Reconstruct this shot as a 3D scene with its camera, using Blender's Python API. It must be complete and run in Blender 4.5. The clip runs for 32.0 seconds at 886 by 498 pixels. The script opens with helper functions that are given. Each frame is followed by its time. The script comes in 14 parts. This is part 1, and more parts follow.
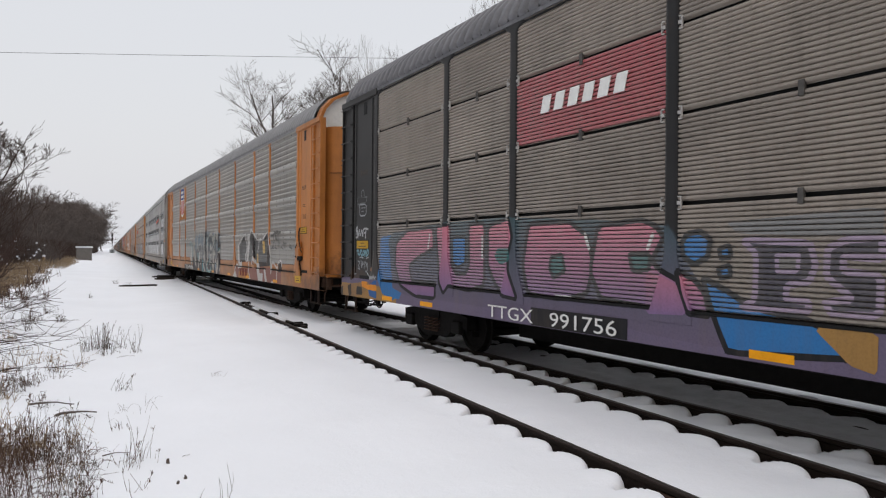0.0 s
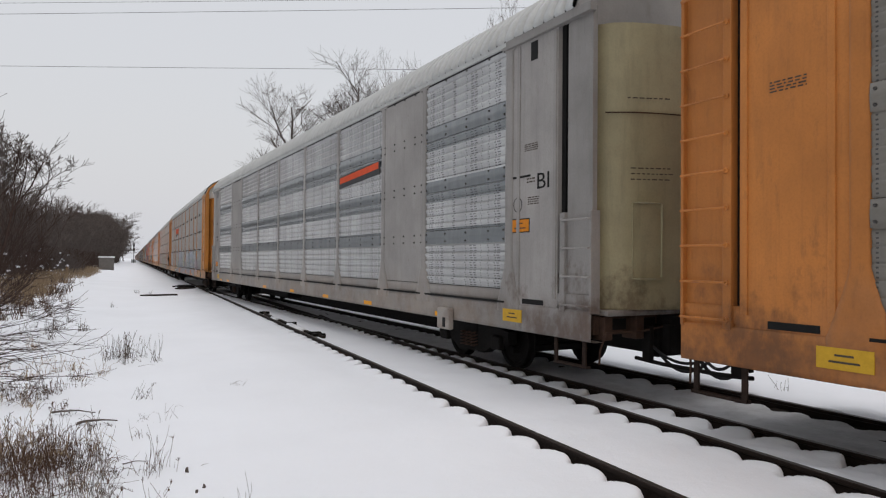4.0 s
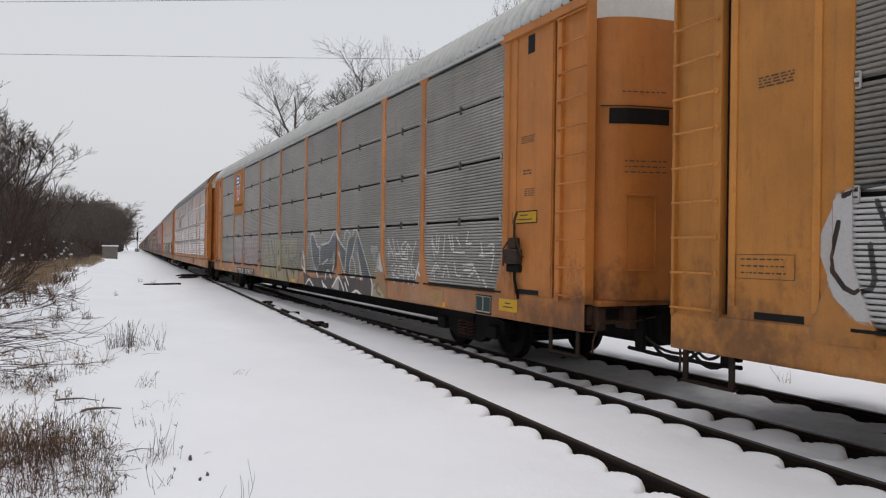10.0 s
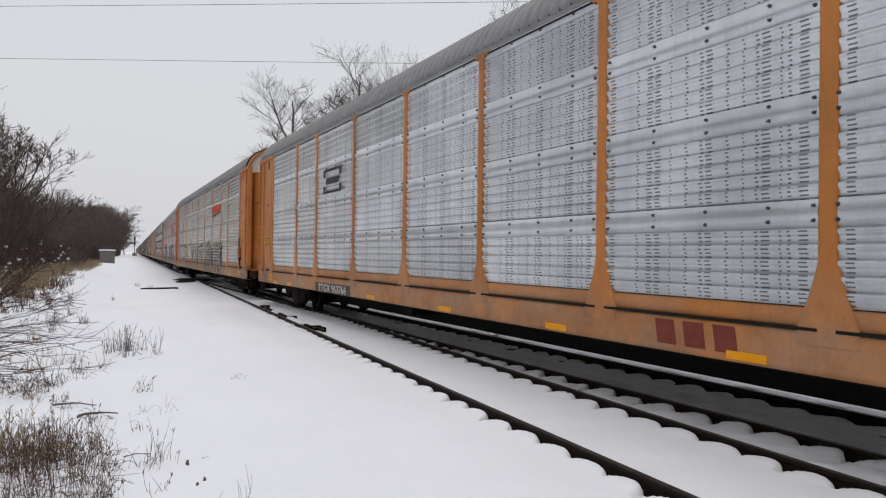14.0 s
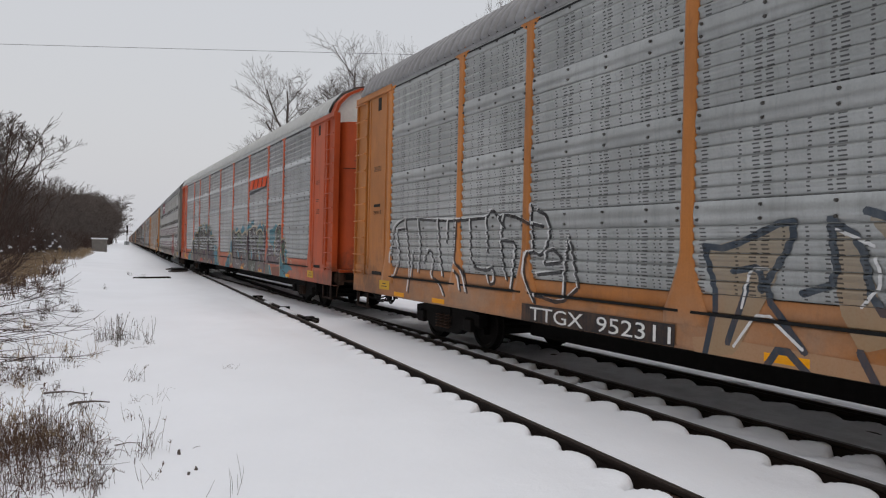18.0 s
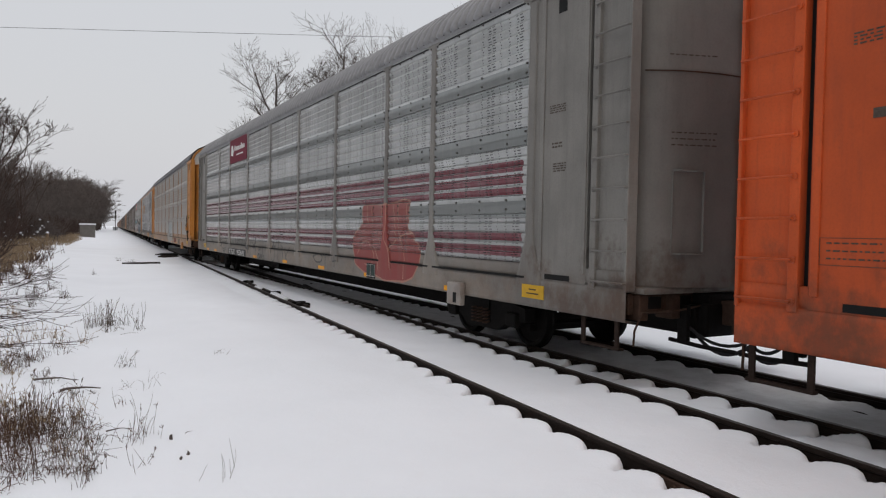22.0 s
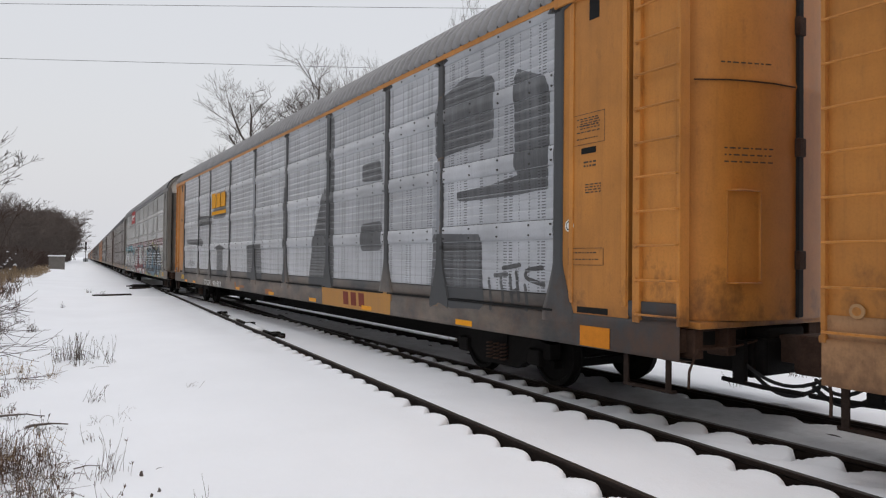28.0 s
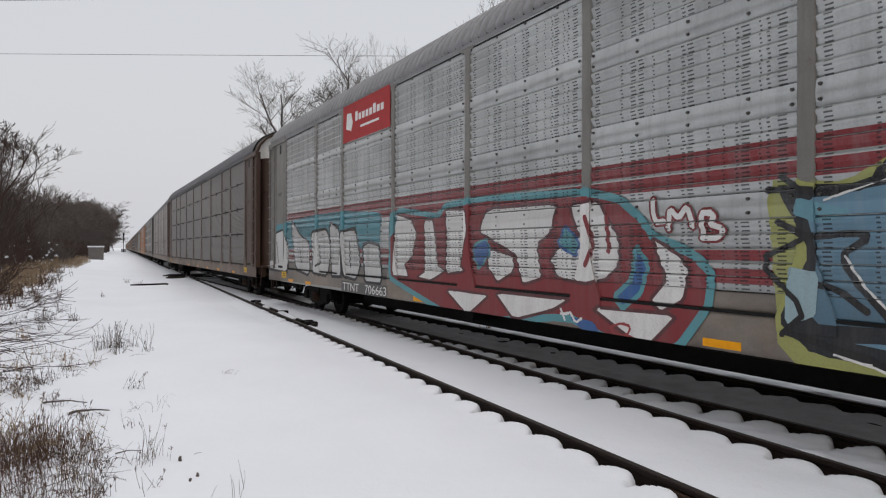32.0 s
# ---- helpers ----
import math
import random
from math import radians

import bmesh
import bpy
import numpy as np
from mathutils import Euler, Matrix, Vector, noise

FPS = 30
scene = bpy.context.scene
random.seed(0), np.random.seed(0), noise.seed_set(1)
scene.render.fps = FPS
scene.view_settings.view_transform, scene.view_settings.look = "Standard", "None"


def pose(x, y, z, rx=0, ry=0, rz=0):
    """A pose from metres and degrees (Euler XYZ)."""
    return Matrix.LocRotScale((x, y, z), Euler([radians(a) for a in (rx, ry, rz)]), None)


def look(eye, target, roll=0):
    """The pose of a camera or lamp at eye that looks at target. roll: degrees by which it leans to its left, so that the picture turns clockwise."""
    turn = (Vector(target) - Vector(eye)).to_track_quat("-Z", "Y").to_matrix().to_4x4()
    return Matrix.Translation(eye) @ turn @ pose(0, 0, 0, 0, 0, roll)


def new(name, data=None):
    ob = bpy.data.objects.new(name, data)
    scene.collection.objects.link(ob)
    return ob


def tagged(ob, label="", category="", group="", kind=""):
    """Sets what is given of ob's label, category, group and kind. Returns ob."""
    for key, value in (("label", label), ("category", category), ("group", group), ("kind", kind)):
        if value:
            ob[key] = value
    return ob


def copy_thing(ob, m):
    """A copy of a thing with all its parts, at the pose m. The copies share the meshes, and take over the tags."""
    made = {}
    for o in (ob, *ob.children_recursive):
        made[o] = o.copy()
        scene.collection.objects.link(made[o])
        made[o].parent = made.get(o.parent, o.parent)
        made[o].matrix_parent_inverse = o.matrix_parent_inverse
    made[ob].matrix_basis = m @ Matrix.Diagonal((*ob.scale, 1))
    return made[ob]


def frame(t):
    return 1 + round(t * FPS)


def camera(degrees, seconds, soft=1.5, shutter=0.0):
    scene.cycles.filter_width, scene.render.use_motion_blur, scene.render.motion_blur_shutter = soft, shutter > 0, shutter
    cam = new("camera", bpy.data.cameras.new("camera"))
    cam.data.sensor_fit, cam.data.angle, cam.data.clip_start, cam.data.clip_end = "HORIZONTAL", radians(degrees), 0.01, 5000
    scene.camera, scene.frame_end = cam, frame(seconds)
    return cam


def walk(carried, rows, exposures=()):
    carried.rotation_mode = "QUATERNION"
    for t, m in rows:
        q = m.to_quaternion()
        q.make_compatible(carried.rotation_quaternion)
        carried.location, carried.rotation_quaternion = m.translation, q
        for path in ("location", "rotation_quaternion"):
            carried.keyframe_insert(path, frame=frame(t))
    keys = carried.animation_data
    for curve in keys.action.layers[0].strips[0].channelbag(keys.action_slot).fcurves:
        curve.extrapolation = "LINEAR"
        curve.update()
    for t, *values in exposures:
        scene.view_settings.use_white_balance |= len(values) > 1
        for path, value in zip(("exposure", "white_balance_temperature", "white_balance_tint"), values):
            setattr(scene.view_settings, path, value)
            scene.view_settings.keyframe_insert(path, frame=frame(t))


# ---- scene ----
cam = camera(66.0, 32.0, soft=1.2, shutter=0.01)
EYE_Z = 1.702
# seconds, turn to the right of the straight track, tilt up, lean
AIM = [
    (0, 25.94, 0.19, 0.5), (0.5, 25.78, 0.16, 0.44), (1, 25.75, 0.34, 0.4), (1.5, 25.64, -0.06, 0.32), (2, 25.44, 0.04, 0.07), (2.5, 25.18, -0.46, 0.52),
    (3, 24.04, 0.39, 0.68), (3.5, 23.81, 0.47, 0.3), (4, 24.45, 1.03, 0.55), (4.5, 24.19, 1.07, 0.85), (6.5, 24.02, 0.35, 0.64), (7, 24.17, 0.67, 0.41),
    (7.5, 24.33, 1.01, 0.37), (8, 23.51, 0.34, 0.68), (8.5, 23.6, 0.29, 0.37), (9, 25.12, 0.57, 0.5), (9.5, 24.98, 0.46, 0.68), (10, 24.21, 0.23, 0.84),
    (10.5, 25.11, 0.81, 0.71), (11, 24.83, -0.55, 1.02), (11.5, 25.01, 0.34, 1.04), (12, 24.58, -0.14, 0.81), (12.5, 24.59, 0.35, 0.39), (13, 24.23, 0.69, 0.48),
    (13.5, 25.05, 0.39, 0.86), (14, 24.4, 0.56, 0.77), (14.5, 24.2, -0.13, 0.97), (16.5, 26.36, -0.01, 0.84), (17, 26.13, 0.33, 1), (17.5, 25.64, -0.21, 1.24),
    (18, 24.93, -0.09, 1.38), (18.5, 25.68, -0.24, 1.58), (19, 25.67, -1.23, 1.61), (19.5, 24.82, -1.69, 1.09), (20, 24.27, -1.35, 0.52), (20.5, 23.68, -1.37, 0.53),
    (21, 24.47, -0.1, 0.77), (21.5, 25.34, -0.7, 2.2), (22, 25.71, -1.41, 1.13), (22.5, 25.44, 0.36, 0.33), (23, 25.32, 0.25, -0.09), (23.5, 25.17, 0.38, 0.11),
    (24, 24.41, -0.8, 0.03), (24.5, 24.19, 0.9, 0.49), (25, 25.13, 1.3, 0.38), (25.5, 25.26, 0.71, 0.15), (27.5, 27.61, 1.14, 0.57), (28, 27.71, 1, 0.6),
    (28.5, 26.97, 0.25, 0.2), (29, 26.19, 1.18, 1.11), (29.5, 25.47, 0.03, 0.6), (30, 25.5, 0.34, 0.71), (30.5, 25.09, -0.08, 0.74), (31, 25.33, 0.38, 0.5),
    (31.5, 25.38, 0.62, 0.55), (32, 25.16, -0.02, 0.19),
]
walk(cam, [(t, pose(0, 0, EYE_Z, 90 + p, -r, -y)) for t, y, p, r in AIM],
     [(t, e, 6500, 11.5) for t, e in ((0, 0.0), (2, -0.05), (4, -0.15), (5.5, -0.25), (6.6, -0.40), (7.3, -0.38), (8, -0.2), (9, -0.16), (13, -0.11), (18, -0.27), (24, -0.17), (28, -0.06), (32, -0.19))])

# ---- light: an even overcast sky ----
world = bpy.data.worlds.new("overcast")
scene.world = world
world.use_nodes = True
wn, wl = world.node_tree.nodes, world.node_tree.links
wn.clear()
w_out = wn.new("ShaderNodeOutputWorld")
w_bg = wn.new("ShaderNodeBackground")
w_sky = wn.new("ShaderNodeTexSky")
w_sky.sky_type = "NISHITA"
w_sky.sun_disc = False
w_sky.sun_elevation = radians(28)
w_sky.sun_rotation = radians(200)
w_sky.air_density, w_sky.dust_density = 2.0, 6.0
w_mix = wn.new("ShaderNodeMix")
w_mix.data_type = "RGBA"
w_mix.inputs[0].default_value = 0.985
w_mix.inputs[7].default_value = (0.70, 0.715, 0.75, 1)
wl.new(w_sky.outputs[0], w_mix.inputs[6])
wl.new(w_mix.outputs[2], w_bg.inputs[0])
w_bg.inputs[1].default_value = 1.0
wl.new(w_bg.outputs[0], w_out.inputs[0])
sun = new("sun", bpy.data.lights.new("sun", "SUN"))
sun.data.energy = 1.05
sun.data.angle = radians(40)
sun.data.color = (1.0, 0.98, 0.95)
sun.matrix_world = look((9, 2, 60), (0, 0, 0))

# ---- the plan: one straight track, and the diverging one on which the train runs ----
RAIL_A = 3.68                  # near rail of the straight track
GAUGE = 1.505                  # rail centre to rail centre
X_STRAIGHT = RAIL_A + GAUGE / 2
ALPHA = math.tan(radians(3.54))
Y_FROG = 17.66
LEAD = 23.4
Y_END = Y_FROG + GAUGE / ALPHA - LEAD / 2
Y_SWITCH = Y_END + LEAD


def track_x(y):
    """The centre of the diverging track."""
    if y >= Y_SWITCH:
        return X_STRAIGHT
    if y >= Y_END:
        return X_STRAIGHT + (Y_SWITCH - y) ** 2 * ALPHA / (2 * LEAD)
    return X_STRAIGHT + ALPHA * LEAD / 2 + (Y_END - y) * ALPHA


# ---- materials ----
def nodes_of(name):
    m = bpy.data.materials.new(name)
    m.use_nodes = True
    nt = m.node_tree
    return m, nt.nodes, nt.links, nt.nodes["Principled BSDF"]


def math_node(nd, ln, op, a, b=None, clamp=False):
    n = nd.new("ShaderNodeMath")
    n.operation, n.use_clamp = op, clamp
    for i, v in enumerate((a, b)):
        if v is None:
            continue
        if isinstance(v, (int, float)):
            n.inputs[i].default_value = v
        else:
            ln.new(v, n.inputs[i])
    return n.outputs[0]


def mix_node(nd, ln, fac, a, b, blend="MIX"):
    n = nd.new("ShaderNodeMix")
    n.data_type, n.blend_type = "RGBA", blend
    for i, v in ((0, fac), (6, a), (7, b)):
        if isinstance(v, (int, float)):
            n.inputs[i].default_value = v
        elif isinstance(v, tuple):
            n.inputs[i].default_value = (*v[:3], 1)
        else:
            ln.new(v, n.inputs[i])
    return n.outputs[2]


def noise_node(nd, ln, vec, scale, detail=4, rough=0.6):
    n = nd.new("ShaderNodeTexNoise")
    n.inputs["Scale"].default_value = scale
    n.inputs["Detail"].default_value = detail
    n.inputs["Roughness"].default_value = rough
    if vec is not None:
        ln.new(vec, n.inputs["Vector"])
    return n.outputs["Fac"]


def scaled(nd, ln, vec, s):
    n = nd.new("ShaderNodeMapping")
    n.inputs["Scale"].default_value = s
    ln.new(vec, n.inputs["Vector"])
    return n.outputs[0]


def ramp(nd, ln, fac, lo, hi):
    n = nd.new("ShaderNodeMapRange")
    n.inputs[1].default_value, n.inputs[2].default_value = lo, hi
    ln.new(fac, n.inputs[0])
    return n.outputs[0]


def plain(name, col, rough=0.6, metal=0.0, var=0.25, scale=6.0, bump=0.0):
    """A worn surface: colour with two scales of variation."""
    m, nd, ln, bs = nodes_of(name)
    tc = nd.new("ShaderNodeTexCoord").outputs["Object"]
    n1 = noise_node(nd, ln, tc, scale, 5)
    n2 = noise_node(nd, ln, tc, scale * 7, 3)
    f = math_node(nd, ln, "ADD", math_node(nd, ln, "MULTIPLY", n1, 0.65), math_node(nd, ln, "MULTIPLY", n2, 0.35))
    f = ramp(nd, ln, f, 0.3, 0.7)
    dark = tuple(c * (1 - var) for c in col)
    light = tuple(min(1, c * (1 + var)) for c in col)
    ln.new(mix_node(nd, ln, f, dark, light), bs.inputs["Base Color"])
    bs.inputs["Roughness"].default_value = rough
    bs.inputs["Metallic"].default_value = metal
    bs.inputs["Specular IOR Level"].default_value = 0.12
    if bump:
        b = nd.new("ShaderNodeBump")
        b.inputs["Strength"].default_value = bump
        b.inputs["Distance"].default_value = 0.02
        ln.new(n2, b.inputs["Height"])
        ln.new(b.outputs[0], bs.inputs["Normal"])
    return m


def car_paint(name, col, holes=0.0, dirt=0.35, rough=0.55, metal=0.0, rust=0.15, fade=0.0):
    """Weathered steel of a car's side: the mesh carries sprayed paint in its colour layer; holes: rows of small slots."""
    col = tuple(c * 0.88 for c in col)
    m, nd, ln, bs = nodes_of(name)
    tc = nd.new("ShaderNodeTexCoord").outputs["Object"]
    streak = noise_node(nd, ln, scaled(nd, ln, tc, (1, 2.2, 0.25)), 3.0, 6, 0.65)
    cloud = noise_node(nd, ln, tc, 0.9, 5)
    fine = noise_node(nd, ln, tc, 40.0, 3)
    base = mix_node(nd, ln, ramp(nd, ln, cloud, 0.35, 0.68), tuple(c * 0.82 for c in col), tuple(min(1, c * 1.14) for c in col))
    base = mix_node(nd, ln, math_node(nd, ln, "MULTIPLY", ramp(nd, ln, streak, 0.5, 0.75), dirt), base, tuple(c * 0.35 + 0.012 for c in col))
    info = nd.new("ShaderNodeObjectInfo").outputs["Random"]
    tone = math_node(nd, ln, "ADD", 0.86, math_node(nd, ln, "MULTIPLY", info, 0.28))
    hs = nd.new("ShaderNodeHueSaturation")
    ln.new(tone, hs.inputs["Value"])
    ln.new(base, hs.inputs["Color"])
    base = hs.outputs[0]
    drip = noise_node(nd, ln, scaled(nd, ln, tc, (1, 9.0, 0.35)), 2.2, 5, 0.7)
    base = mix_node(nd, ln, math_node(nd, ln, "MULTIPLY", ramp(nd, ln, drip, 0.55, 0.72), dirt * 0.8), base, tuple(c * 0.45 + 0.01 for c in col))
    if name.startswith(("ribbed", "perf", "louv")):
        dust = noise_node(nd, ln, scaled(nd, ln, tc, (1, 0.35, 6.0)), 2.6, 4, 0.6)
        base = mix_node(nd, ln, math_node(nd, ln, "MULTIPLY", ramp(nd, ln, dust, 0.56, 0.74), dirt * 0.7), base, tuple(min(1, c * 1.5 + 0.03) for c in col))
    if fade:
        base = mix_node(nd, ln, math_node(nd, ln, "MULTIPLY", ramp(nd, ln, noise_node(nd, ln, scaled(nd, ln, tc, (1, 0.5, 3)), 2.1, 5), 0.52, 0.7), fade), base, (0.6, 0.6, 0.6))
    rst = ramp(nd, ln, noise_node(nd, ln, scaled(nd, ln, tc, (1, 1.6, 0.5)), 5.0, 7, 0.7), 0.58, 0.72)
    base = mix_node(nd, ln, math_node(nd, ln, "MULTIPLY", rst, rust), base, (0.09, 0.045, 0.025))
    sp = nd.new("ShaderNodeSeparateXYZ")
    ln.new(tc, sp.inputs[0])
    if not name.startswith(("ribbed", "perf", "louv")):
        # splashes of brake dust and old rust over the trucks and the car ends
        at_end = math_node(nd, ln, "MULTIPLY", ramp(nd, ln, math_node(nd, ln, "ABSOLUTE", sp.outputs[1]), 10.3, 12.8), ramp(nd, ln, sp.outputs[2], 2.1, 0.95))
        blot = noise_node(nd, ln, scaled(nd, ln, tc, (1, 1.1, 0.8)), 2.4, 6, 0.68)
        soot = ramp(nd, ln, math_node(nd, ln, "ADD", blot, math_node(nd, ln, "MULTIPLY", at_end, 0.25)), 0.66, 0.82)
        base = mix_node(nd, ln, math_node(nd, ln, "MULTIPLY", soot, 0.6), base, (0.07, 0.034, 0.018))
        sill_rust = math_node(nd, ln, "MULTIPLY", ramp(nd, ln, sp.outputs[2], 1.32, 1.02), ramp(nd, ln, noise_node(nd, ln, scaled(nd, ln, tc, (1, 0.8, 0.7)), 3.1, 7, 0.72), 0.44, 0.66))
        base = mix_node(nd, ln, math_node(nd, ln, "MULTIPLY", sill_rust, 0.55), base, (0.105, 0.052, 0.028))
        # pale dust and salt dried on the sill
        salt = math_node(nd, ln, "MULTIPLY", math_node(nd, ln, "MULTIPLY", ramp(nd, ln, sp.outputs[2], 1.75, 0.95), ramp(nd, ln, math_node(nd, ln, "ABSOLUTE", sp.outputs[1]), 12.4, 10.8)), ramp(nd, ln, noise_node(nd, ln, scaled(nd, ln, tc, (1, 0.5, 0.9)), 1.3, 6, 0.65), 0.36, 0.66))
        base = mix_node(nd, ln, math_node(nd, ln, "MULTIPLY", salt, 0.5), base, (0.40, 0.31, 0.235))
    pa = nd.new("ShaderNodeAttribute")
    pa.attribute_name = "paint"
    pc = nd.new("ShaderNodeAttribute")
    pc.attribute_name = "cover"
    worn = math_node(nd, ln, "MULTIPLY", pc.outputs["Fac"], math_node(nd, ln, "SUBTRACT", 1.0, math_node(nd, ln, "MULTIPLY", ramp(nd, ln, streak, 0.45, 0.8), 0.3)))
    base = mix_node(nd, ln, worn, base, pa.outputs["Color"])
    base = mix_node(nd, ln, math_node(nd, ln, "MULTIPLY", ramp(nd, ln, fine, 0.45, 0.75), 0.18), base, tuple(c * 0.4 for c in col))
    if holes:
        sep = nd.new("ShaderNodeSeparateXYZ")
        ln.new(tc, sep.inputs[0])
        y, z = sep.outputs[1], sep.outputs[2]

        def slot(v, period, share):
            fr = math_node(nd, ln, "FRACT", math_node(nd, ln, "DIVIDE", v, period))
            return math_node(nd, ln, "LESS_THAN", fr, share)
        # columns of slots, wide and narrow, the same in every bay
        u = math_node(nd, ln, "FRACT", math_node(nd, ln, "DIVIDE", math_node(nd, ln, "ADD", y, 29.715), 2.83))
        cr = nd.new("ShaderNodeValToRGB").color_ramp
        cr.interpolation = "CONSTANT"
        while len(cr.elements) > 1:
            cr.elements.remove(cr.elements[-1])
        cr.elements[0].position, cr.elements[0].color = 0.0, (0, 0, 0, 1)
        for at, w in ((0.062, 0.030), (0.120, 0.010), (0.150, 0.010), (0.195, 0.030), (0.235, 0.012), (0.290, 0.010), (0.355, 0.010), (0.425, 0.028), (0.462, 0.018), (0.535, 0.010), (0.610, 0.010), (0.665, 0.028), (0.710, 0.028), (0.780, 0.010), (0.915, 0.030)):
            for q, v in ((at, 1.0), (at + w, 0.0)):
                e = cr.elements.new(q)
                e.color = (v, v, v, 1)
        rn = [n for n in nd if n.type == "VALTORGB"][-1]
        ln.new(u, rn.inputs[0])
        ym = rn.outputs[0]
        zr = math_node(nd, ln, "FRACT", math_node(nd, ln, "DIVIDE", math_node(nd, ln, "SUBTRACT", z, 1.31), 0.925))
        zm = math_node(nd, ln, "MULTIPLY", slot(z, 0.039, 0.38), math_node(nd, ln, "LESS_THAN", zr, 0.73))
        hm = math_node(nd, ln, "MULTIPLY", math_node(nd, ln, "MULTIPLY", ym, zm), holes)
        base = mix_node(nd, ln, hm, base, (0.012, 0.012, 0.013))
    ln.new(base, bs.inputs["Base Color"])
    bs.inputs["Roughness"].default_value = rough * (0.5 if name.startswith(("ribbed", "perf", "louv")) else 0.95)
    bs.inputs["Metallic"].default_value = metal
    bs.inputs["Specular IOR Level"].default_value = 0.65 if name.startswith(("ribbed", "perf", "louv")) else 0.35
    # pale sheen added to brighten the sides at grazing angles
    sheen_level = 0.34 if name.startswith(("perf", "louv")) else 0.22 if name.startswith("ribbed") else 0.13
    # weaker where sprayed paint covers the side
    ln.new(math_node(nd, ln, "SUBTRACT", sheen_level, math_node(nd, ln, "MULTIPLY", pc.outputs["Fac"], sheen_level * 0.75)), bs.inputs["Sheen Weight"])
    bs.inputs["Sheen Roughness"].default_value = 0.45
    bs.inputs["Sheen Tint"].default_value = (0.86, 0.82, 0.78, 1)
    b = nd.new("ShaderNodeBump")
    b.inputs["Strength"].default_value = 0.25
    b.inputs["Distance"].default_value = 0.01
    ln.new(cloud, b.inputs["Height"])
    ln.new(b.outputs[0], bs.inputs["Normal"])
    return m


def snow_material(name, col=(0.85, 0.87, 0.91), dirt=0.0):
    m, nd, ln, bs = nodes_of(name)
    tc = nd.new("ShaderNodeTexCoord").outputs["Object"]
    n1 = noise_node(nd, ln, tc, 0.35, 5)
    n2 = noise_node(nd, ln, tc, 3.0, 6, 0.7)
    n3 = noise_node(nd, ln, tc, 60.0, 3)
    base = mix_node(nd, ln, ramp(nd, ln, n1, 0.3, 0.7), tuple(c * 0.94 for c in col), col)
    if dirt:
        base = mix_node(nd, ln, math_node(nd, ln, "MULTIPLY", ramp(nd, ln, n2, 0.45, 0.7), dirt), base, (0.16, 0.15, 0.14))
    ln.new(base, bs.inputs["Base Color"])
    bs.inputs["Roughness"].default_value = 0.75
    bs.inputs["Subsurface Weight"].default_value = 0.0
    h = math_node(nd, ln, "ADD", math_node(nd, ln, "MULTIPLY", n2, 1.0), math_node(nd, ln, "MULTIPLY", n3, 0.12))
    b = nd.new("ShaderNodeBump")
    b.inputs["Strength"].default_value = 0.35
    b.inputs["Distance"].default_value = 0.05
    ln.new(h, b.inputs["Height"])
    ln.new(b.outputs[0], bs.inputs["Normal"])
    return m


SNOW = snow_material("snow")
SNOW_GREY = snow_material("grey_snow", (0.62, 0.62, 0.63), 0.3)
BALLAST = plain("ballast", (0.024, 0.021, 0.019), 0.9, 0, 0.5, 9, 0.8)
RAIL_STEEL = plain("rail_steel", (0.024, 0.017, 0.014), 0.6, 0.3, 0.35, 12, 0.2)
RAIL_TOP = plain("rail_top", (0.055, 0.046, 0.041), 0.5, 0.6, 0.2, 20)
TIE_WOOD = plain("tie_wood", (0.032, 0.025, 0.021), 0.9, 0, 0.4, 14, 0.4)
BLACK_IRON = plain("black_iron", (0.008, 0.007, 0.0065), 0.8, 0.0, 0.4, 10, 0.3)
RUSTY = plain("rusty_iron", (0.06, 0.035, 0.025), 0.8, 0.1, 0.45, 8, 0.4)
SOOTY_IRON = plain("sooty_iron", (0.03, 0.02, 0.016), 0.8, 0.1, 0.45, 8, 0.3)
GALV = plain("galvanised", (0.42, 0.44, 0.45), 0.5, 0.5, 0.2, 6)
WHITE_PAINT = plain("white_paint", (0.75, 0.75, 0.73), 0.6, 0, 0.1, 8)
BLACK_PAINT = plain("black_paint", (0.012, 0.012, 0.012), 0.55, 0, 0.3, 8)
AMBER = plain("amber_reflector", (0.85, 0.36, 0.01), 0.35, 0, 0.12, 10)
YELLOW_SIGN = plain("yellow_sign", (0.60, 0.36, 0.035), 0.45, 0, 0.12, 10)
CLIP_WHITE = plain("clip_white", (0.40, 0.39, 0.375), 0.6, 0, 0.2, 12)
PRINT = plain("faded_print", (0.085, 0.068, 0.055), 0.7, 0, 0.5, 30)
BOLT_DARK = plain("bolt_iron", (0.09, 0.085, 0.08), 0.6, 0.2, 0.3, 20)
# roof grooves coloured dark in place of the shade inside them
ROOF_CHANNEL = plain("shaded_roof_channel", (0.07, 0.068, 0.066), 0.75, 0, 0.4, 5)
RUBBER = plain("rubber", (0.02, 0.02, 0.021), 0.7, 0, 0.2, 10)


# ---- mesh helpers ----
def mesh_object(name, bm, material, parent=None, label="", smooth=False):
    me = bpy.data.meshes.new(name)
    bm.to_mesh(me)
    bm.free()
    for mt in (material if isinstance(material, (list, tuple)) else (material,)):
        me.materials.append(mt)
    if smooth:
        me.polygons.foreach_set("use_smooth", [True] * len(me.polygons))
    ob = new(name, me)
    if parent is not None:
        ob.parent = parent
    if label:
        ob["label"] = label
    return ob


def part(name, bm, material, parent, label="", smooth=False):
    return mesh_object(name, bm, material, parent, label, smooth)


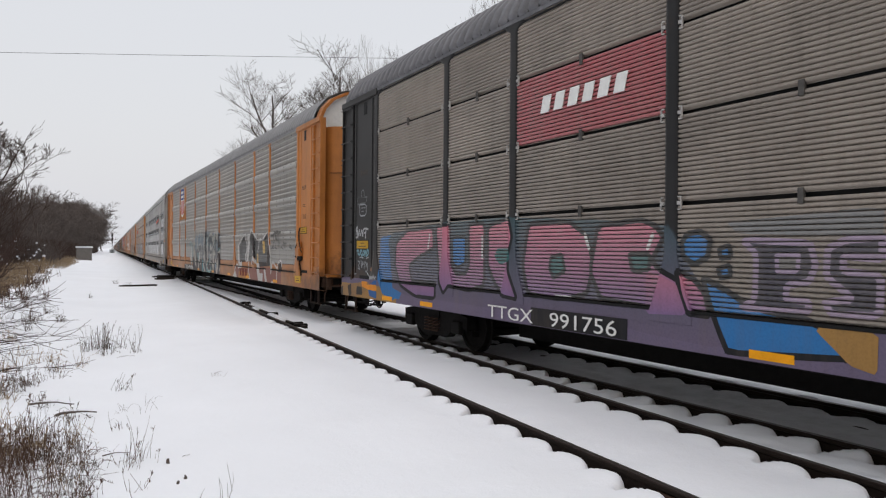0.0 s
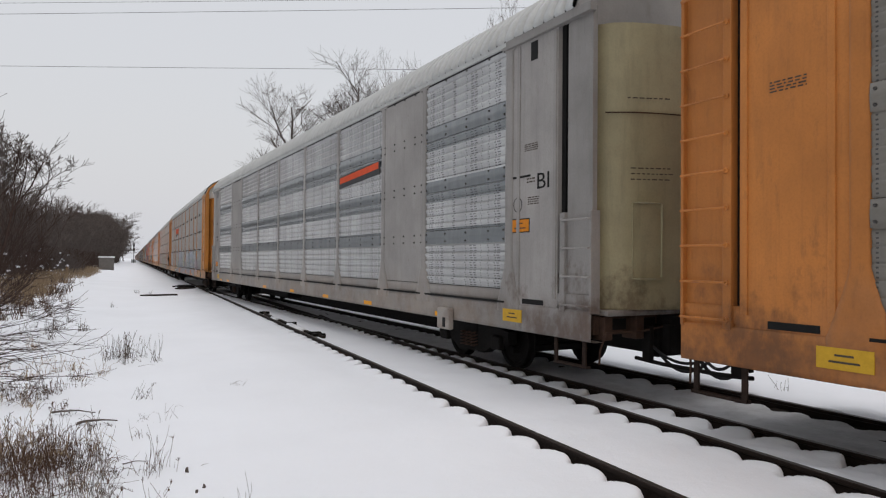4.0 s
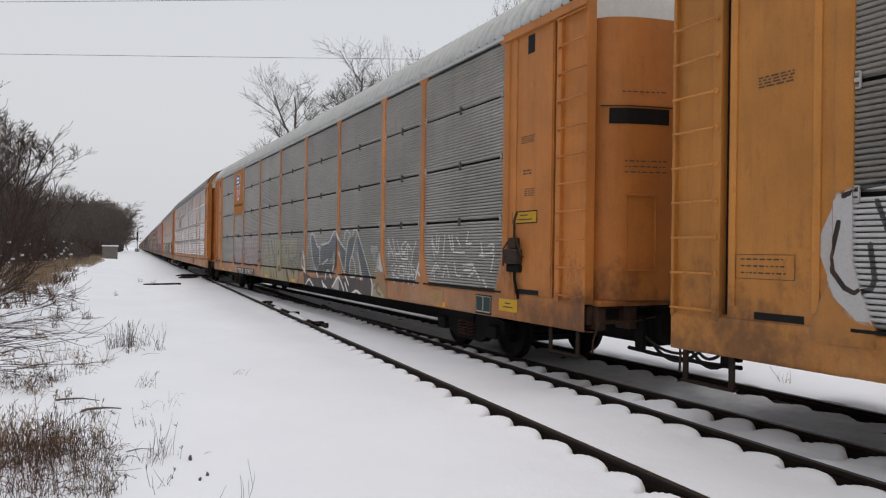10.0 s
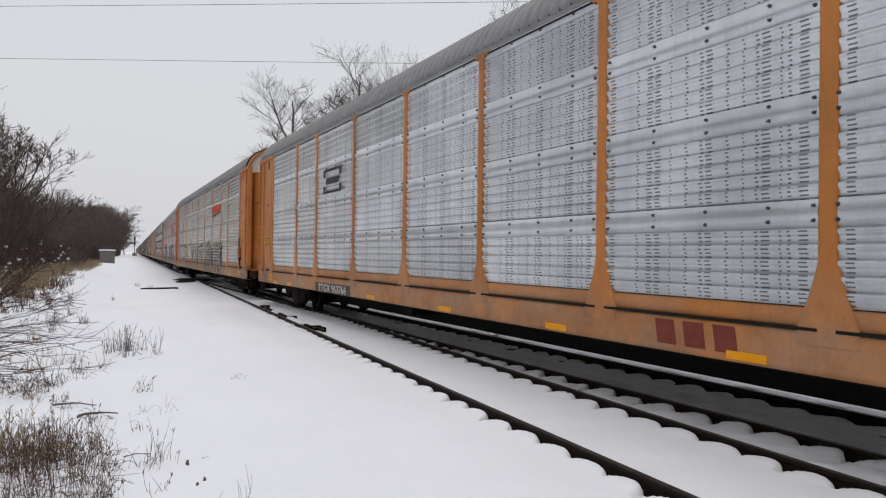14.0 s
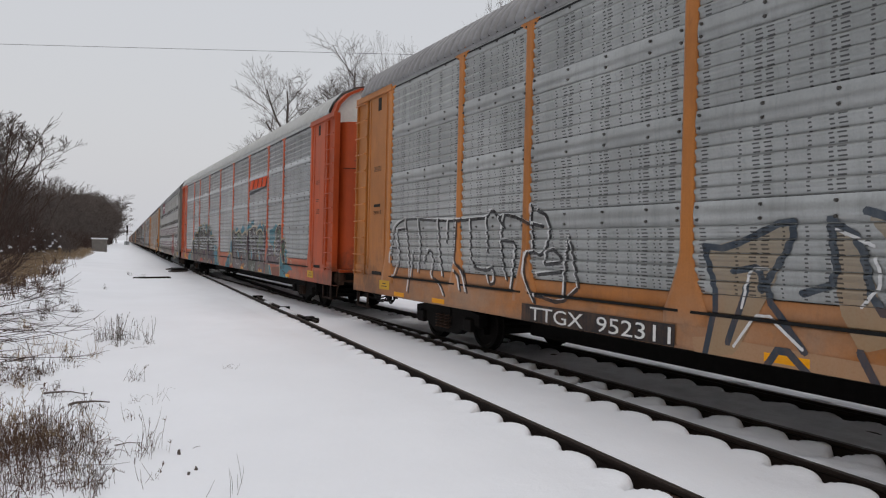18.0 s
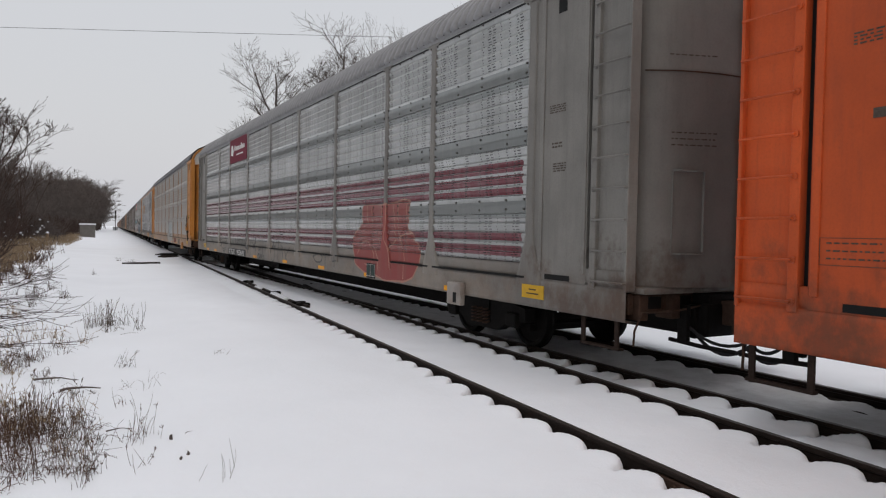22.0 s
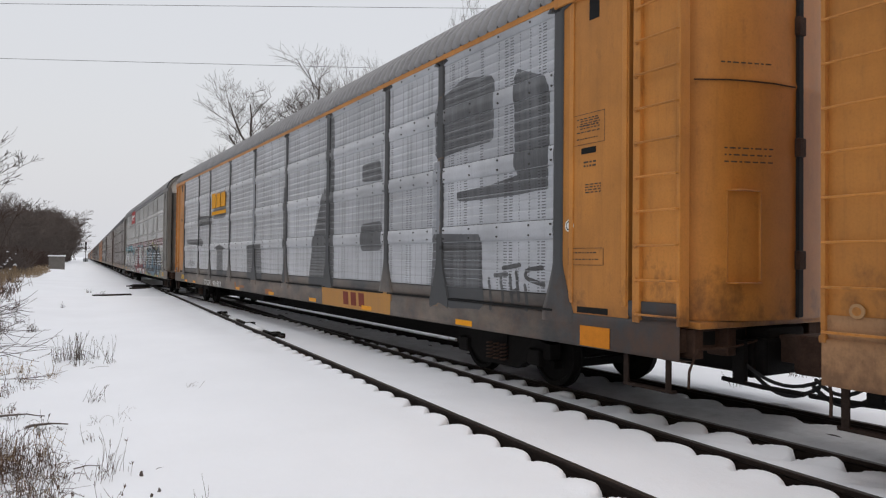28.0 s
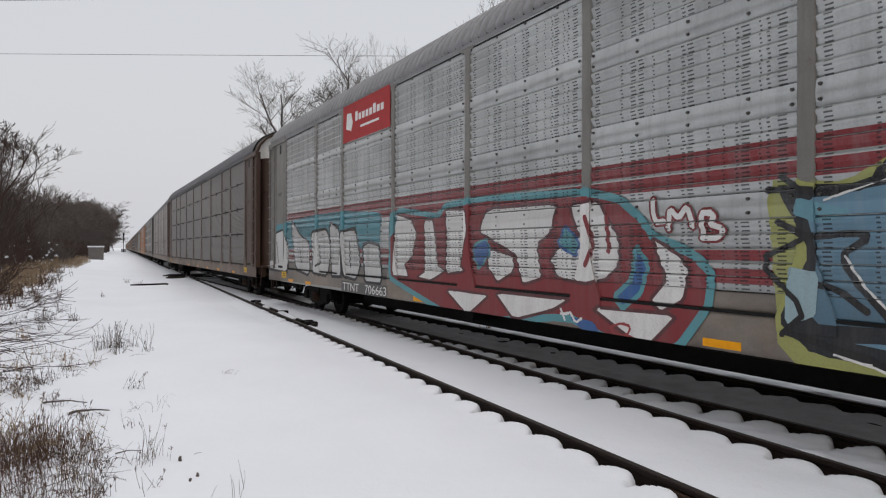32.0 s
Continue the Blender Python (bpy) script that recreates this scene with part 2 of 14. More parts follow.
def box(bm, x0, x1, y0, y1, z0, z1, mat=0):
    v = [bm.verts.new(c) for c in ((x0, y0, z0), (x1, y0, z0), (x1, y1, z0), (x0, y1, z0), (x0, y0, z1), (x1, y0, z1), (x1, y1, z1), (x0, y1, z1))]
    for q in ((3, 2, 1, 0), (4, 5, 6, 7), (0, 1, 5, 4), (1, 2, 6, 5), (2, 3, 7, 6), (3, 0, 4, 7)):
        bm.faces.new([v[i] for i in q]).material_index = mat
    return v


def bevel_box(bm, x0, x1, y0, y1, z0, z1, w=0.02):
    t = bmesh.new()
    box(t, x0, x1, y0, y1, z0, z1)
    bmesh.ops.bevel(t, geom=list(t.edges), offset=w, segments=2, affect="EDGES", profile=0.6)
    join(bm, t)


def join(bm, other, m=None):
    me = bpy.data.meshes.new("tmp")
    if m is not None:
        other.transform(m)
    other.to_mesh(me)
    other.free()
    bm.from_mesh(me)
    bpy.data.meshes.remove(me)


def tube(bm, pts, r, sides=6, r_end=None):
    """A round bar along points."""
    pts = [Vector(p) for p in pts]
    rings = []
    for i, p in enumerate(pts):
        d = (pts[min(i + 1, len(pts) - 1)] - pts[max(i - 1, 0)]).normalized()
        a = d.orthogonal().normalized()
        if i and rings:
            a = (rings[-1][1] - d * rings[-1][1].dot(d)).normalized()
        b = d.cross(a)
        k = i / max(1, len(pts) - 1)
        rr = r if r_end is None else r + (r_end - r) * k
        rings.append(([bm.verts.new(p + (a * math.cos(2 * math.pi * j / sides) + b * math.sin(2 * math.pi * j / sides)) * rr) for j in range(sides)], a))
    for (q, _), (s, _) in zip(rings, rings[1:]):
        for j in range(sides):
            bm.faces.new((q[j], q[(j + 1) % sides], s[(j + 1) % sides], s[j]))
    for ring, flip in ((rings[0][0], True), (rings[-1][0], False)):
        bm.faces.new(ring[::-1] if flip else ring)


def cyl_x(bm, x0, x1, y, z, r, sides=24, inner=None):
    """A disc or drum round an axle that runs across."""
    prof = [(x0, r), (x1, r)] if inner is None else inner
    rings = [[bm.verts.new((x, y + rr * math.cos(2 * math.pi * k / sides), z + rr * math.sin(2 * math.pi * k / sides))) for k in range(sides)] for x, rr in prof]
    for a, b in zip(rings, rings[1:]):
        for k in range(sides):
            bm.faces.new((a[k], a[(k + 1) % sides], b[(k + 1) % sides], b[k]))
    bm.faces.new(rings[0][::-1])
    bm.faces.new(rings[-1])


def raw_mesh(name, verts, faces, material, parent=None, label="", smooth=False):
    """A mesh from numpy arrays: verts (n, 3), quads (m, 4)."""
    me = bpy.data.meshes.new(name)
    n, m = len(verts), len(faces)
    me.vertices.add(n)
    me.vertices.foreach_set("co", np.asarray(verts, np.float32).ravel())
    me.loops.add(m * 4)
    me.loops.foreach_set("vertex_index", np.asarray(faces, np.int32).ravel())
    me.polygons.add(m)
    me.polygons.foreach_set("loop_start", np.arange(0, m * 4, 4, dtype=np.int32))
    me.polygons.foreach_set("loop_total", np.full(m, 4, np.int32))
    if smooth:
        me.polygons.foreach_set("use_smooth", np.ones(m, bool))
    me.update(calc_edges=True)
    me.materials.append(material)
    ob = new(name, me)
    if parent is not None:
        ob.parent = parent
    if label:
        ob["label"] = label
    return ob


def grid_faces(nu, nv):
    """Quads of an nu x nv grid of vertices, v running fastest."""
    i = np.arange(nu - 1)[:, None] * nv + np.arange(nv - 1)[None, :]
    i = i.ravel()
    return np.stack([i, i + nv, i + nv + 1, i + 1], 1)


def text_mesh(words, height, material, name, parent, m, label="", wide=1.0, spacing=1.0):
    """Stencilled characters, flat, 2 mm thick, at the pose m (left end of the base line)."""
    cu = bpy.data.curves.new(name, "FONT")
    cu.body = words
    cu.size = height / 0.70
    cu.space_character = spacing
    cu.extrude = 0.001
    cu.resolution_u = 3
    tmp = bpy.data.objects.new("tmp", cu)
    scene.collection.objects.link(tmp)
    dg = bpy.context.evaluated_depsgraph_get()
    dg.update()
    me = bpy.data.meshes.new_from_object(tmp.evaluated_get(dg))
    bpy.data.objects.remove(tmp)
    bpy.data.curves.remove(cu)
    if wide != 1.0:
        wide = wide / max(0.01, max(v.co.x for v in me.vertices))
    me.transform(m @ Matrix.Diagonal((wide, 1, 1, 1)))
    me.materials.clear()
    me.materials.append(material)
    me.name = name
    ob = new(name, me)
    ob.parent = parent
    if label:
        ob["label"] = label
    return ob


def on_side(y, z, x=-1.519):
    """The pose of writing on a car's near side: it runs from +y to -y."""
    return Matrix(((0, 0, -1, x), (-1, 0, 0, y), (0, 1, 0, z), (0, 0, 0, 1)))

# ---- the ground: one sheet of snow ----
def wave_noise(X, Y, s, seed):
    """Smooth pseudo-noise on arrays, about -1 to 1."""
    r = np.random.RandomState(seed)
    out = np.zeros_like(X)
    for k in range(7):
        a = r.uniform(0, 2 * np.pi)
        fq = s * r.uniform(0.5, 1.8)
        out += np.sin((X * np.cos(a) + Y * np.sin(a)) * fq * 2 * np.pi + r.uniform(0, 6.28))
    return out / 3.5


def track_x_arr(Y):
    a = X_STRAIGHT + (Y_SWITCH - Y) ** 2 * ALPHA / (2 * LEAD)
    b = X_STRAIGHT + ALPHA * LEAD / 2 + (Y_END - Y) * ALPHA
    return np.where(Y >= Y_SWITCH, X_STRAIGHT, np.where(Y >= Y_END, a, b))


TIE_STEP = 0.50


def ground_height(X, Y):
    near = np.exp(-((Y - 8) / 40.0) ** 2)
    H = -0.075 + 0.035 * wave_noise(X, Y, 0.12, 3) + 0.012 * wave_noise(X, Y, 0.7, 4)
    # the track bed lies a little lower; the far side falls away into a ditch
    XC = track_x_arr(Y)
    bed = np.clip((X - (RAIL_A - 0.55)) / 0.4, 0, 1)
    H = H * (1 - bed) + bed * (-0.045 + 0.010 * wave_noise(X, Y, 0.9, 5))
    shoulder = (X > XC + 0.72) & (X < XC + 0.98 + 0.07 * wave_noise(X * 0, Y, 0.9, 31))
    H = np.where(shoulder & (Y < 60), -0.2, H)
    far = np.clip((X - (XC + 2.9)) / 4.0, 0, 1)
    H = H - 0.55 * far * far * (3 - 2 * far)
    inside = ((X > XC - 0.72) & (X < XC + 0.72))
    H = np.where(inside & (Y < 40), -0.105 + 0.012 * wave_noise(X, Y, 1.6, 6), H)
    # snow melted back in scallops on the near side of each rail
    jig = 0.06 * wave_noise(X * 0, Y, 0.45, 9)
    lump = np.abs(np.sin(np.pi * (Y + jig) / TIE_STEP)) ** 0.7
    size = 1 + 0.35 * wave_noise(X * 0, Y, 0.8, 21)
    for rail, reach in ((np.full_like(X, RAIL_A), 1.0), (np.full_like(X, RAIL_A + GAUGE), 1.0), (XC - GAUGE / 2, np.where(Y < 16, 1.7, 1.0)), (XC + GAUGE / 2, 1.0)):
        u = rail - 0.035 - X
        edge = (0.17 - 0.168 * lump) * reach * size
        v = np.clip((edge + 0.07 - u) / 0.07, 0, 1)
        k = 1 - np.sqrt(1 - v * v)
        H = np.where((u > -0.07) & (u < 0.75), H - 0.19 * k + 0.028 * lump * (1 - k) * np.exp(-((u - 0.12) / 0.13) ** 2), H)
        onrail = (u <= 0.0) & (u > -0.11)
        H = np.where(onrail, -0.2, H)
    between = (X > RAIL_A + GAUGE + 0.05) & (X < XC - GAUGE / 2 - 0.05) & (Y < 18)
    H = np.where(between, H + 0.014 * wave_noise(X, Y, 1.7, 41) + 0.010 * wave_noise(X, Y, 3.6, 42), H)
    # left verge, rising gently under the weeds
    left = np.clip((-0.2 - X) / 6.0, 0, 1)
    H = H + 0.35 * left + left * 0.07 * wave_noise(X, Y, 0.5, 11)
    return H


def graded(*spans):
    out = []
    for a, b, st in spans:
        n = max(1, int(round((b - a) / st)))
        out += list(np.linspace(a, b, n, endpoint=False))
    out.append(spans[-1][1])
    return np.array(out)


gx = graded((-900, -60, 60), (-60, -14, 3), (-14, -2, 0.35), (-2, 3.0, 0.12), (3.0, 8.2, 0.028), (8.2, 10.5, 0.06), (10.5, 14, 0.25), (14, 60, 3), (60, 900, 60))
gy = graded((-120, -6, 6), (-6, 1.0, 0.5), (1.0, 3.0, 0.09), (3.0, 12, 0.042), (12, 17, 0.055), (17, 34, 0.11), (34, 60, 0.4), (60, 160, 2.5), (160, 900, 25), (900, 3200, 150))
GX, GY = np.meshgrid(gx, gy, indexing="ij")
GZ = ground_height(GX, GY)
gv = np.stack([GX, GY, GZ], -1).reshape(-1, 3)
ground = raw_mesh("ground", gv, grid_faces(len(gx), len(gy)), SNOW, smooth=True)
tagged(ground, "smooth white snow covering the railway verge", "ground", kind="structure")
# greyer snow between the rails under the train
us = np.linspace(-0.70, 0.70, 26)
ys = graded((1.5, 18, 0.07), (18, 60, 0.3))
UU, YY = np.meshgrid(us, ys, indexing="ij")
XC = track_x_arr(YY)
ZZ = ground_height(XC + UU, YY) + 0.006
grey_strip = raw_mesh("snow_between_rails", np.stack([XC + UU, YY, ZZ], -1).reshape(-1, 3), grid_faces(len(us), len(ys)), SNOW_GREY, smooth=True)
tagged(grey_strip, "grey snow lying between the rails", "snow", kind="structure")

# dark ballast under the melted edges
bm = bmesh.new()
yy = [-4 + 2 * k for k in range(0, 37)]
prev = None
for y in yy:
    row = [bm.verts.new((x, y, -0.165)) for x in (RAIL_A - 0.62, track_x(y) + 3.0)]
    if prev:
        bm.faces.new((prev[0], prev[1], row[1], row[0]))
    prev = row
ballast = mesh_object("ballast_bed", bm, BALLAST)
tagged(ballast, "dark crushed-stone ballast showing under melted snow", "ballast", kind="structure")


# ---- rails ----
def rail(name, xf, y0, y1, label, step=0.5):
    """A rail of true section along x = xf(y), with its head at z = 0."""
    sec = [(-0.070, -0.172), (-0.070, -0.160), (-0.012, -0.140), (-0.009, -0.050), (-0.036, -0.038), (-0.036, -0.006), (-0.028, 0.0),
           (0.028, 0.0), (0.036, -0.006), (0.036, -0.038), (0.009, -0.050), (0.012, -0.140), (0.070, -0.160), (0.070, -0.172)]
    b = bmesh.new()
    n = max(2, int((y1 - y0) / step))
    last = None
    for k in range(n + 1):
        y = y0 + (y1 - y0) * k / n
        row = [b.verts.new((xf(y) + sx, y, sz)) for sx, sz in sec]
        if last:
            for j in range(len(sec) - 1):
                fc = b.faces.new((last[j], last[j + 1], row[j + 1], row[j]))
                fc.material_index = 1 if j == 6 else 0
        else:
            b.faces.new(row)
        last = row
    b.faces.new(last[::-1])
    ob = mesh_object(name, b, [RAIL_STEEL, RAIL_TOP])
    return tagged(ob, label, "rail", "rails of the turnout", kind="structure")


rail("rail_near", lambda y: RAIL_A, -8, 900, "rusty brown steel rail edged by snow", 3.0)
rail("rail_closure", lambda y: RAIL_A + GAUGE, -8, Y_SWITCH - 1, "rusty brown steel rail edged by snow", 3.0)
rail("rail_diverging", lambda y: track_x(y) - GAUGE / 2, -8, Y_SWITCH - 1, "dark steel rail under the train", 1.0)
rail("rail_far", lambda y: track_x(y) + GAUGE / 2, -8, 900, "dark steel rail on the far side", 3.0)

# ---- sprayed paint: strokes of letter-like shapes ----
GLYPHS = {}
GLYPHS["c"] = [[(0.92, 0.78), (0.62, 0.98), (0.25, 0.92), (0.06, 0.55), (0.2, 0.12), (0.6, 0.0), (0.94, 0.2)]]
GLYPHS["u"] = [[(0.1, 1), (0.1, 0.3), (0.35, 0.02), (0.68, 0.02), (0.9, 0.3), (0.9, 1)]]
GLYPHS["d"] = [[(0.12, 0), (0.12, 1), (0.55, 0.96), (0.92, 0.62), (0.9, 0.3), (0.55, 0.03), (0.12, 0)]]
GLYPHS["e"] = [[(0.9, 1), (0.15, 0.96), (0.1, 0.03), (0.92, 0)], [(0.12, 0.52), (0.72, 0.52)]]
GLYPHS["s"] = [[(0.9, 0.84), (0.5, 1), (0.12, 0.8), (0.3, 0.55), (0.75, 0.46), (0.9, 0.22), (0.5, 0), (0.08, 0.14)]]
GLYPHS["o"] = [[(0.5, 1), (0.14, 0.78), (0.1, 0.3), (0.45, 0), (0.85, 0.2), (0.9, 0.7), (0.5, 1)]]
GLYPHS["a"] = [[(0.04, 0), (0.42, 1), (0.6, 1), (0.96, 0)], [(0.22, 0.34), (0.78, 0.34)]]
GLYPHS["n"] = [[(0.1, 0), (0.1, 1), (0.86, 0.04), (0.9, 1)]]
GLYPHS["k"] = [[(0.12, 0), (0.12, 1)], [(0.9, 1), (0.2, 0.5), (0.94, 0)]]
GLYPHS["m"] = [[(0.05, 0), (0.12, 1), (0.5, 0.35), (0.88, 1), (0.95, 0)]]
GLYPHS["r"] = [[(0.12, 0), (0.12, 1), (0.6, 0.98), (0.88, 0.76), (0.6, 0.52), (0.16, 0.48)], [(0.45, 0.5), (0.92, 0)]]
GLYPHS["t"] = [[(0.02, 0.98), (0.98, 0.98)], [(0.5, 0.98), (0.46, 0)]]
GLYPHS["i"] = [[(0.5, 0), (0.5, 1)]]
GLYPHS["v"] = [[(0.02, 1), (0.45, 0), (0.96, 1)]]
GLYPHS["l"] = [[(0.2, 1), (0.16, 0.04), (0.86, 0)]]
GLYPHS["z"] = [[(0.06, 0.96), (0.9, 1), (0.1, 0.04), (0.95, 0)]]
GLYPHS["p"] = [[(0.12, -0.1), (0.12, 1), (0.6, 1), (0.9, 0.74), (0.6, 0.46), (0.14, 0.44)]]
GLYPHS["h"] = [[(0.1, 0), (0.1, 1)], [(0.9, 0), (0.88, 1)], [(0.1, 0.5), (0.9, 0.54)]]
GLYPHS["w"] = [[(0.02, 1), (0.25, 0), (0.5, 0.7), (0.74, 0), (0.98, 1)]]
GLYPHS["x"] = [[(0.05, 1), (0.95, 0)], [(0.92, 1), (0.06, 0)]]
GLYPHS["b"] = [[(0.12, 0), (0.12, 1), (0.6, 0.98), (0.82, 0.76), (0.55, 0.54), (0.2, 0.52)], [(0.55, 0.54), (0.92, 0.28), (0.55, 0.0), (0.12, 0)]]
GLYPHS["*"] = [[(0.5, 0.1), (0.5, 0.9)], [(0.15, 0.3), (0.85, 0.7)], [(0.85, 0.3), (0.15, 0.7)]]


def seg_dist(Y, Z, segs):
    d = np.full(Y.shape, 9.0)
    for (ay, az), (by, bz) in segs:
        vy, vz = by - ay, bz - az
        t = np.clip(((Y - ay) * vy + (Z - az) * vz) / (vy * vy + vz * vz + 1e-9), 0, 1)
        d = np.minimum(d, np.hypot(Y - ay - t * vy, Z - az - t * vz))
    return d


def word_segs(word, y_left, y_right, z0, z1, slant=0.0, jig=0.05, seed=0, lap=1.05):
    """Segments of a row of letter shapes from y_left down to y_right."""
    rnd = random.Random(seed)
    n = len(word)
    w = (y_left - y_right) / n
    segs = []
    for k, ch in enumerate(word):
        dz0, dz1 = rnd.uniform(-jig, jig), rnd.uniform(-jig, jig)
        for line in GLYPHS[ch]:
            pts = []
            for u, vv in line:
                uu = (u - 0.5) * lap * 0.80 + 0.5 + slant * (vv - 0.5)
                pts.append((y_left - (k + uu) * w, z0 + dz0 + (z1 + dz1 - z0 - dz0) * vv))
            segs += list(zip(pts, pts[1:]))
    return segs


def paint_layers(layers, Y, Z):
    """Colour and cover of the sprayed paint at the points."""
    C = np.zeros((len(Y), 3))
    Y0, Z0 = Y, Z
    YW = Y + 0.05 * np.sin(4.3 * Z + 1.9 * Y) + 0.035 * np.sin(7.7 * Y + 3.1 * Z)
    ZW = Z + 0.05 * np.sin(3.7 * Y + 1.3) + 0.03 * np.sin(9.1 * Y - 2.2 * Z)
    A = np.zeros(len(Y))

    YJ = Y + 0.010 * np.sin(23 * Z + 5 * Y)
    ZJ = Z + 0.010 * np.sin(19 * Y)

    def lay(mask, col):
        m = np.clip(mask, 0, 1)[:, None]
        C[:] = np.where(A[:, None] > 0.01, C * (1 - m) + np.asarray(col) * m, np.broadcast_to(np.asarray(col), C.shape))
        A[:] = np.maximum(A, m[:, 0])
    for ly in layers:
        kind = ly[0]
        if kind == "rect" and len(ly) > 6:
            continue
        if kind == "rect":
            _, yl, yr, z0, z1, col = ly[:6]
            lay(((Y <= yl + 1e-4) & (Y >= yr - 1e-4) & (Z >= z0 - 1e-4) & (Z <= z1 + 1e-4)) * 1.0, col)
        elif kind == "blob":
            _, yl, yr, z0, z1, col = ly[:6]
            u = (Y - (yl + yr) / 2) / ((yl - yr) / 2)
            w = (Z - (z0 + z1) / 2) / ((z1 - z0) / 2)
            edge = 0.12 * np.sin(Y * 9.1 + z0 * 7) + 0.10 * np.sin(Z * 13.7 + yl)
            lay((1.08 + edge - np.maximum(np.abs(u), np.abs(w)) ** 2 * 0.6 - 0.4 * (u * u + w * w)) * 5, col)
        elif kind == "poly":
            _, pts, col = ly[:3]
            ins = np.zeros(len(Y), bool)
            for (ay, az), (by, bz) in zip(pts, pts[1:] + pts[:1]):
                cross = ((az > Z) != (bz > Z)) & (Y < (by - ay) * (Z - az) / (bz - az + 1e-12) + ay)
                ins ^= cross
            lay(ins * 1.0, col)
        elif kind == "shape":
            _, pts, low, high, line_col, lw = ly
            ys_, zs_ = [q[0] for q in pts], [q[1] for q in pts]
            near = (Y > min(ys_) - 0.15) & (Y < max(ys_) + 0.15) & (Z > min(zs_) - 0.15) & (Z < max(zs_) + 0.15)
            if not near.any():
                continue
            yn, zn = YJ[near], ZJ[near]
            ins = np.zeros(len(yn), bool)
            edges = list(zip(pts, pts[1:] + pts[:1]))
            for (ay, az), (by, bz) in edges:
                ins ^= ((az > zn) != (bz > zn)) & (yn < (by - ay) * (zn - az) / (bz - az + 1e-12) + ay)
            dist = seg_dist(yn, zn, edges)
            m = np.zeros(len(Y))
            m[near] = np.where(ins, dist, -dist) * 40 + 0.5
            f = np.clip((Z - min(zs_)) / (max(zs_) - min(zs_) + 1e-6), 0, 1)[:, None]
            lay(m, np.asarray(low) * (1 - f) + np.asarray(high) * f)
            if line_col is not None:
                m = np.zeros(len(Y))
                m[near] = (lw - dist) * 45 + 0.5
                lay(m, line_col)
        elif kind == "line":
            _, pts, col, lw = ly
            lay((lw - seg_dist(YJ, ZJ, list(zip(pts, pts[1:])))) * 45 + 0.5, col)
        elif kind == "word":
            _, word, yl, yr, z0, z1, low, high, line_col, halo, w, o, h = ly[:13]
            opt = ly[13] if len(ly) > 13 else {}
            near = (Y < yl + 1) & (Y > yr - 1)
            if not near.any():
                continue
            d = np.full(len(Y), 9.0)
            d[near] = seg_dist(YW[near], ZW[near], word_segs(word, yl, yr, z0, z1, opt.get("slant", 0.08), opt.get("jig", 0.06), len(word) + int(yl * 10)))
            if halo is not None:
                lay((w + o + h - d) * 25 + 0.5, halo)
            if line_col is not None:
                lay((w + o - d) * 45 + 0.5, line_col)
            if low is not None:
                f = np.clip((Z - z0) / (z1 - z0), 0, 1)[:, None]
                lay((w - d) * 60 + 0.5, np.asarray(low) * (1 - f) + np.asarray(high) * f)
            if opt.get("shine"):
                lay(((0.02 - np.abs(d - w * 0.45)) * 60) * (np.sin(Y * 5 + Z * 3) > 0.55), opt["shine"])
    return C, A


def chaikin(pts, closed, q=0.2):
    """Round the corners of a line once."""
    out = []
    n = len(pts)
    for k in range(n if closed else n - 1):
        (ay, az), (by, bz) = pts[k], pts[(k + 1) % n]
        out.append((ay + (by - ay) * q, az + (bz - az) * q))
        out.append((by + (ay - by) * q, bz + (az - bz) * q))
    if not closed:
        out = [pts[0]] + out + [pts[-1]]
    return out


def stroke_polys(pts, lw, closed=False):
    """Polygons that together make a thick line."""
    out = []
    n = len(pts)
    for k in range(n if closed else n - 1):
        (ay, az), (by, bz) = pts[k], pts[(k + 1) % n]
        ln_ = math.hypot(by - ay, bz - az)
        if ln_ < 1e-5:
            continue
        ny, nz = -(bz - az) / ln_ * lw, (by - ay) / ln_ * lw
        out.append([(ay + ny, az + nz), (by + ny, bz + nz), (by - ny, bz - nz), (ay - ny, az - nz)])
    for py, pz in pts:
        out.append([(py + lw * math.cos(j * 0.7854), pz + lw * math.sin(j * 0.7854)) for j in range(8)])
    return out


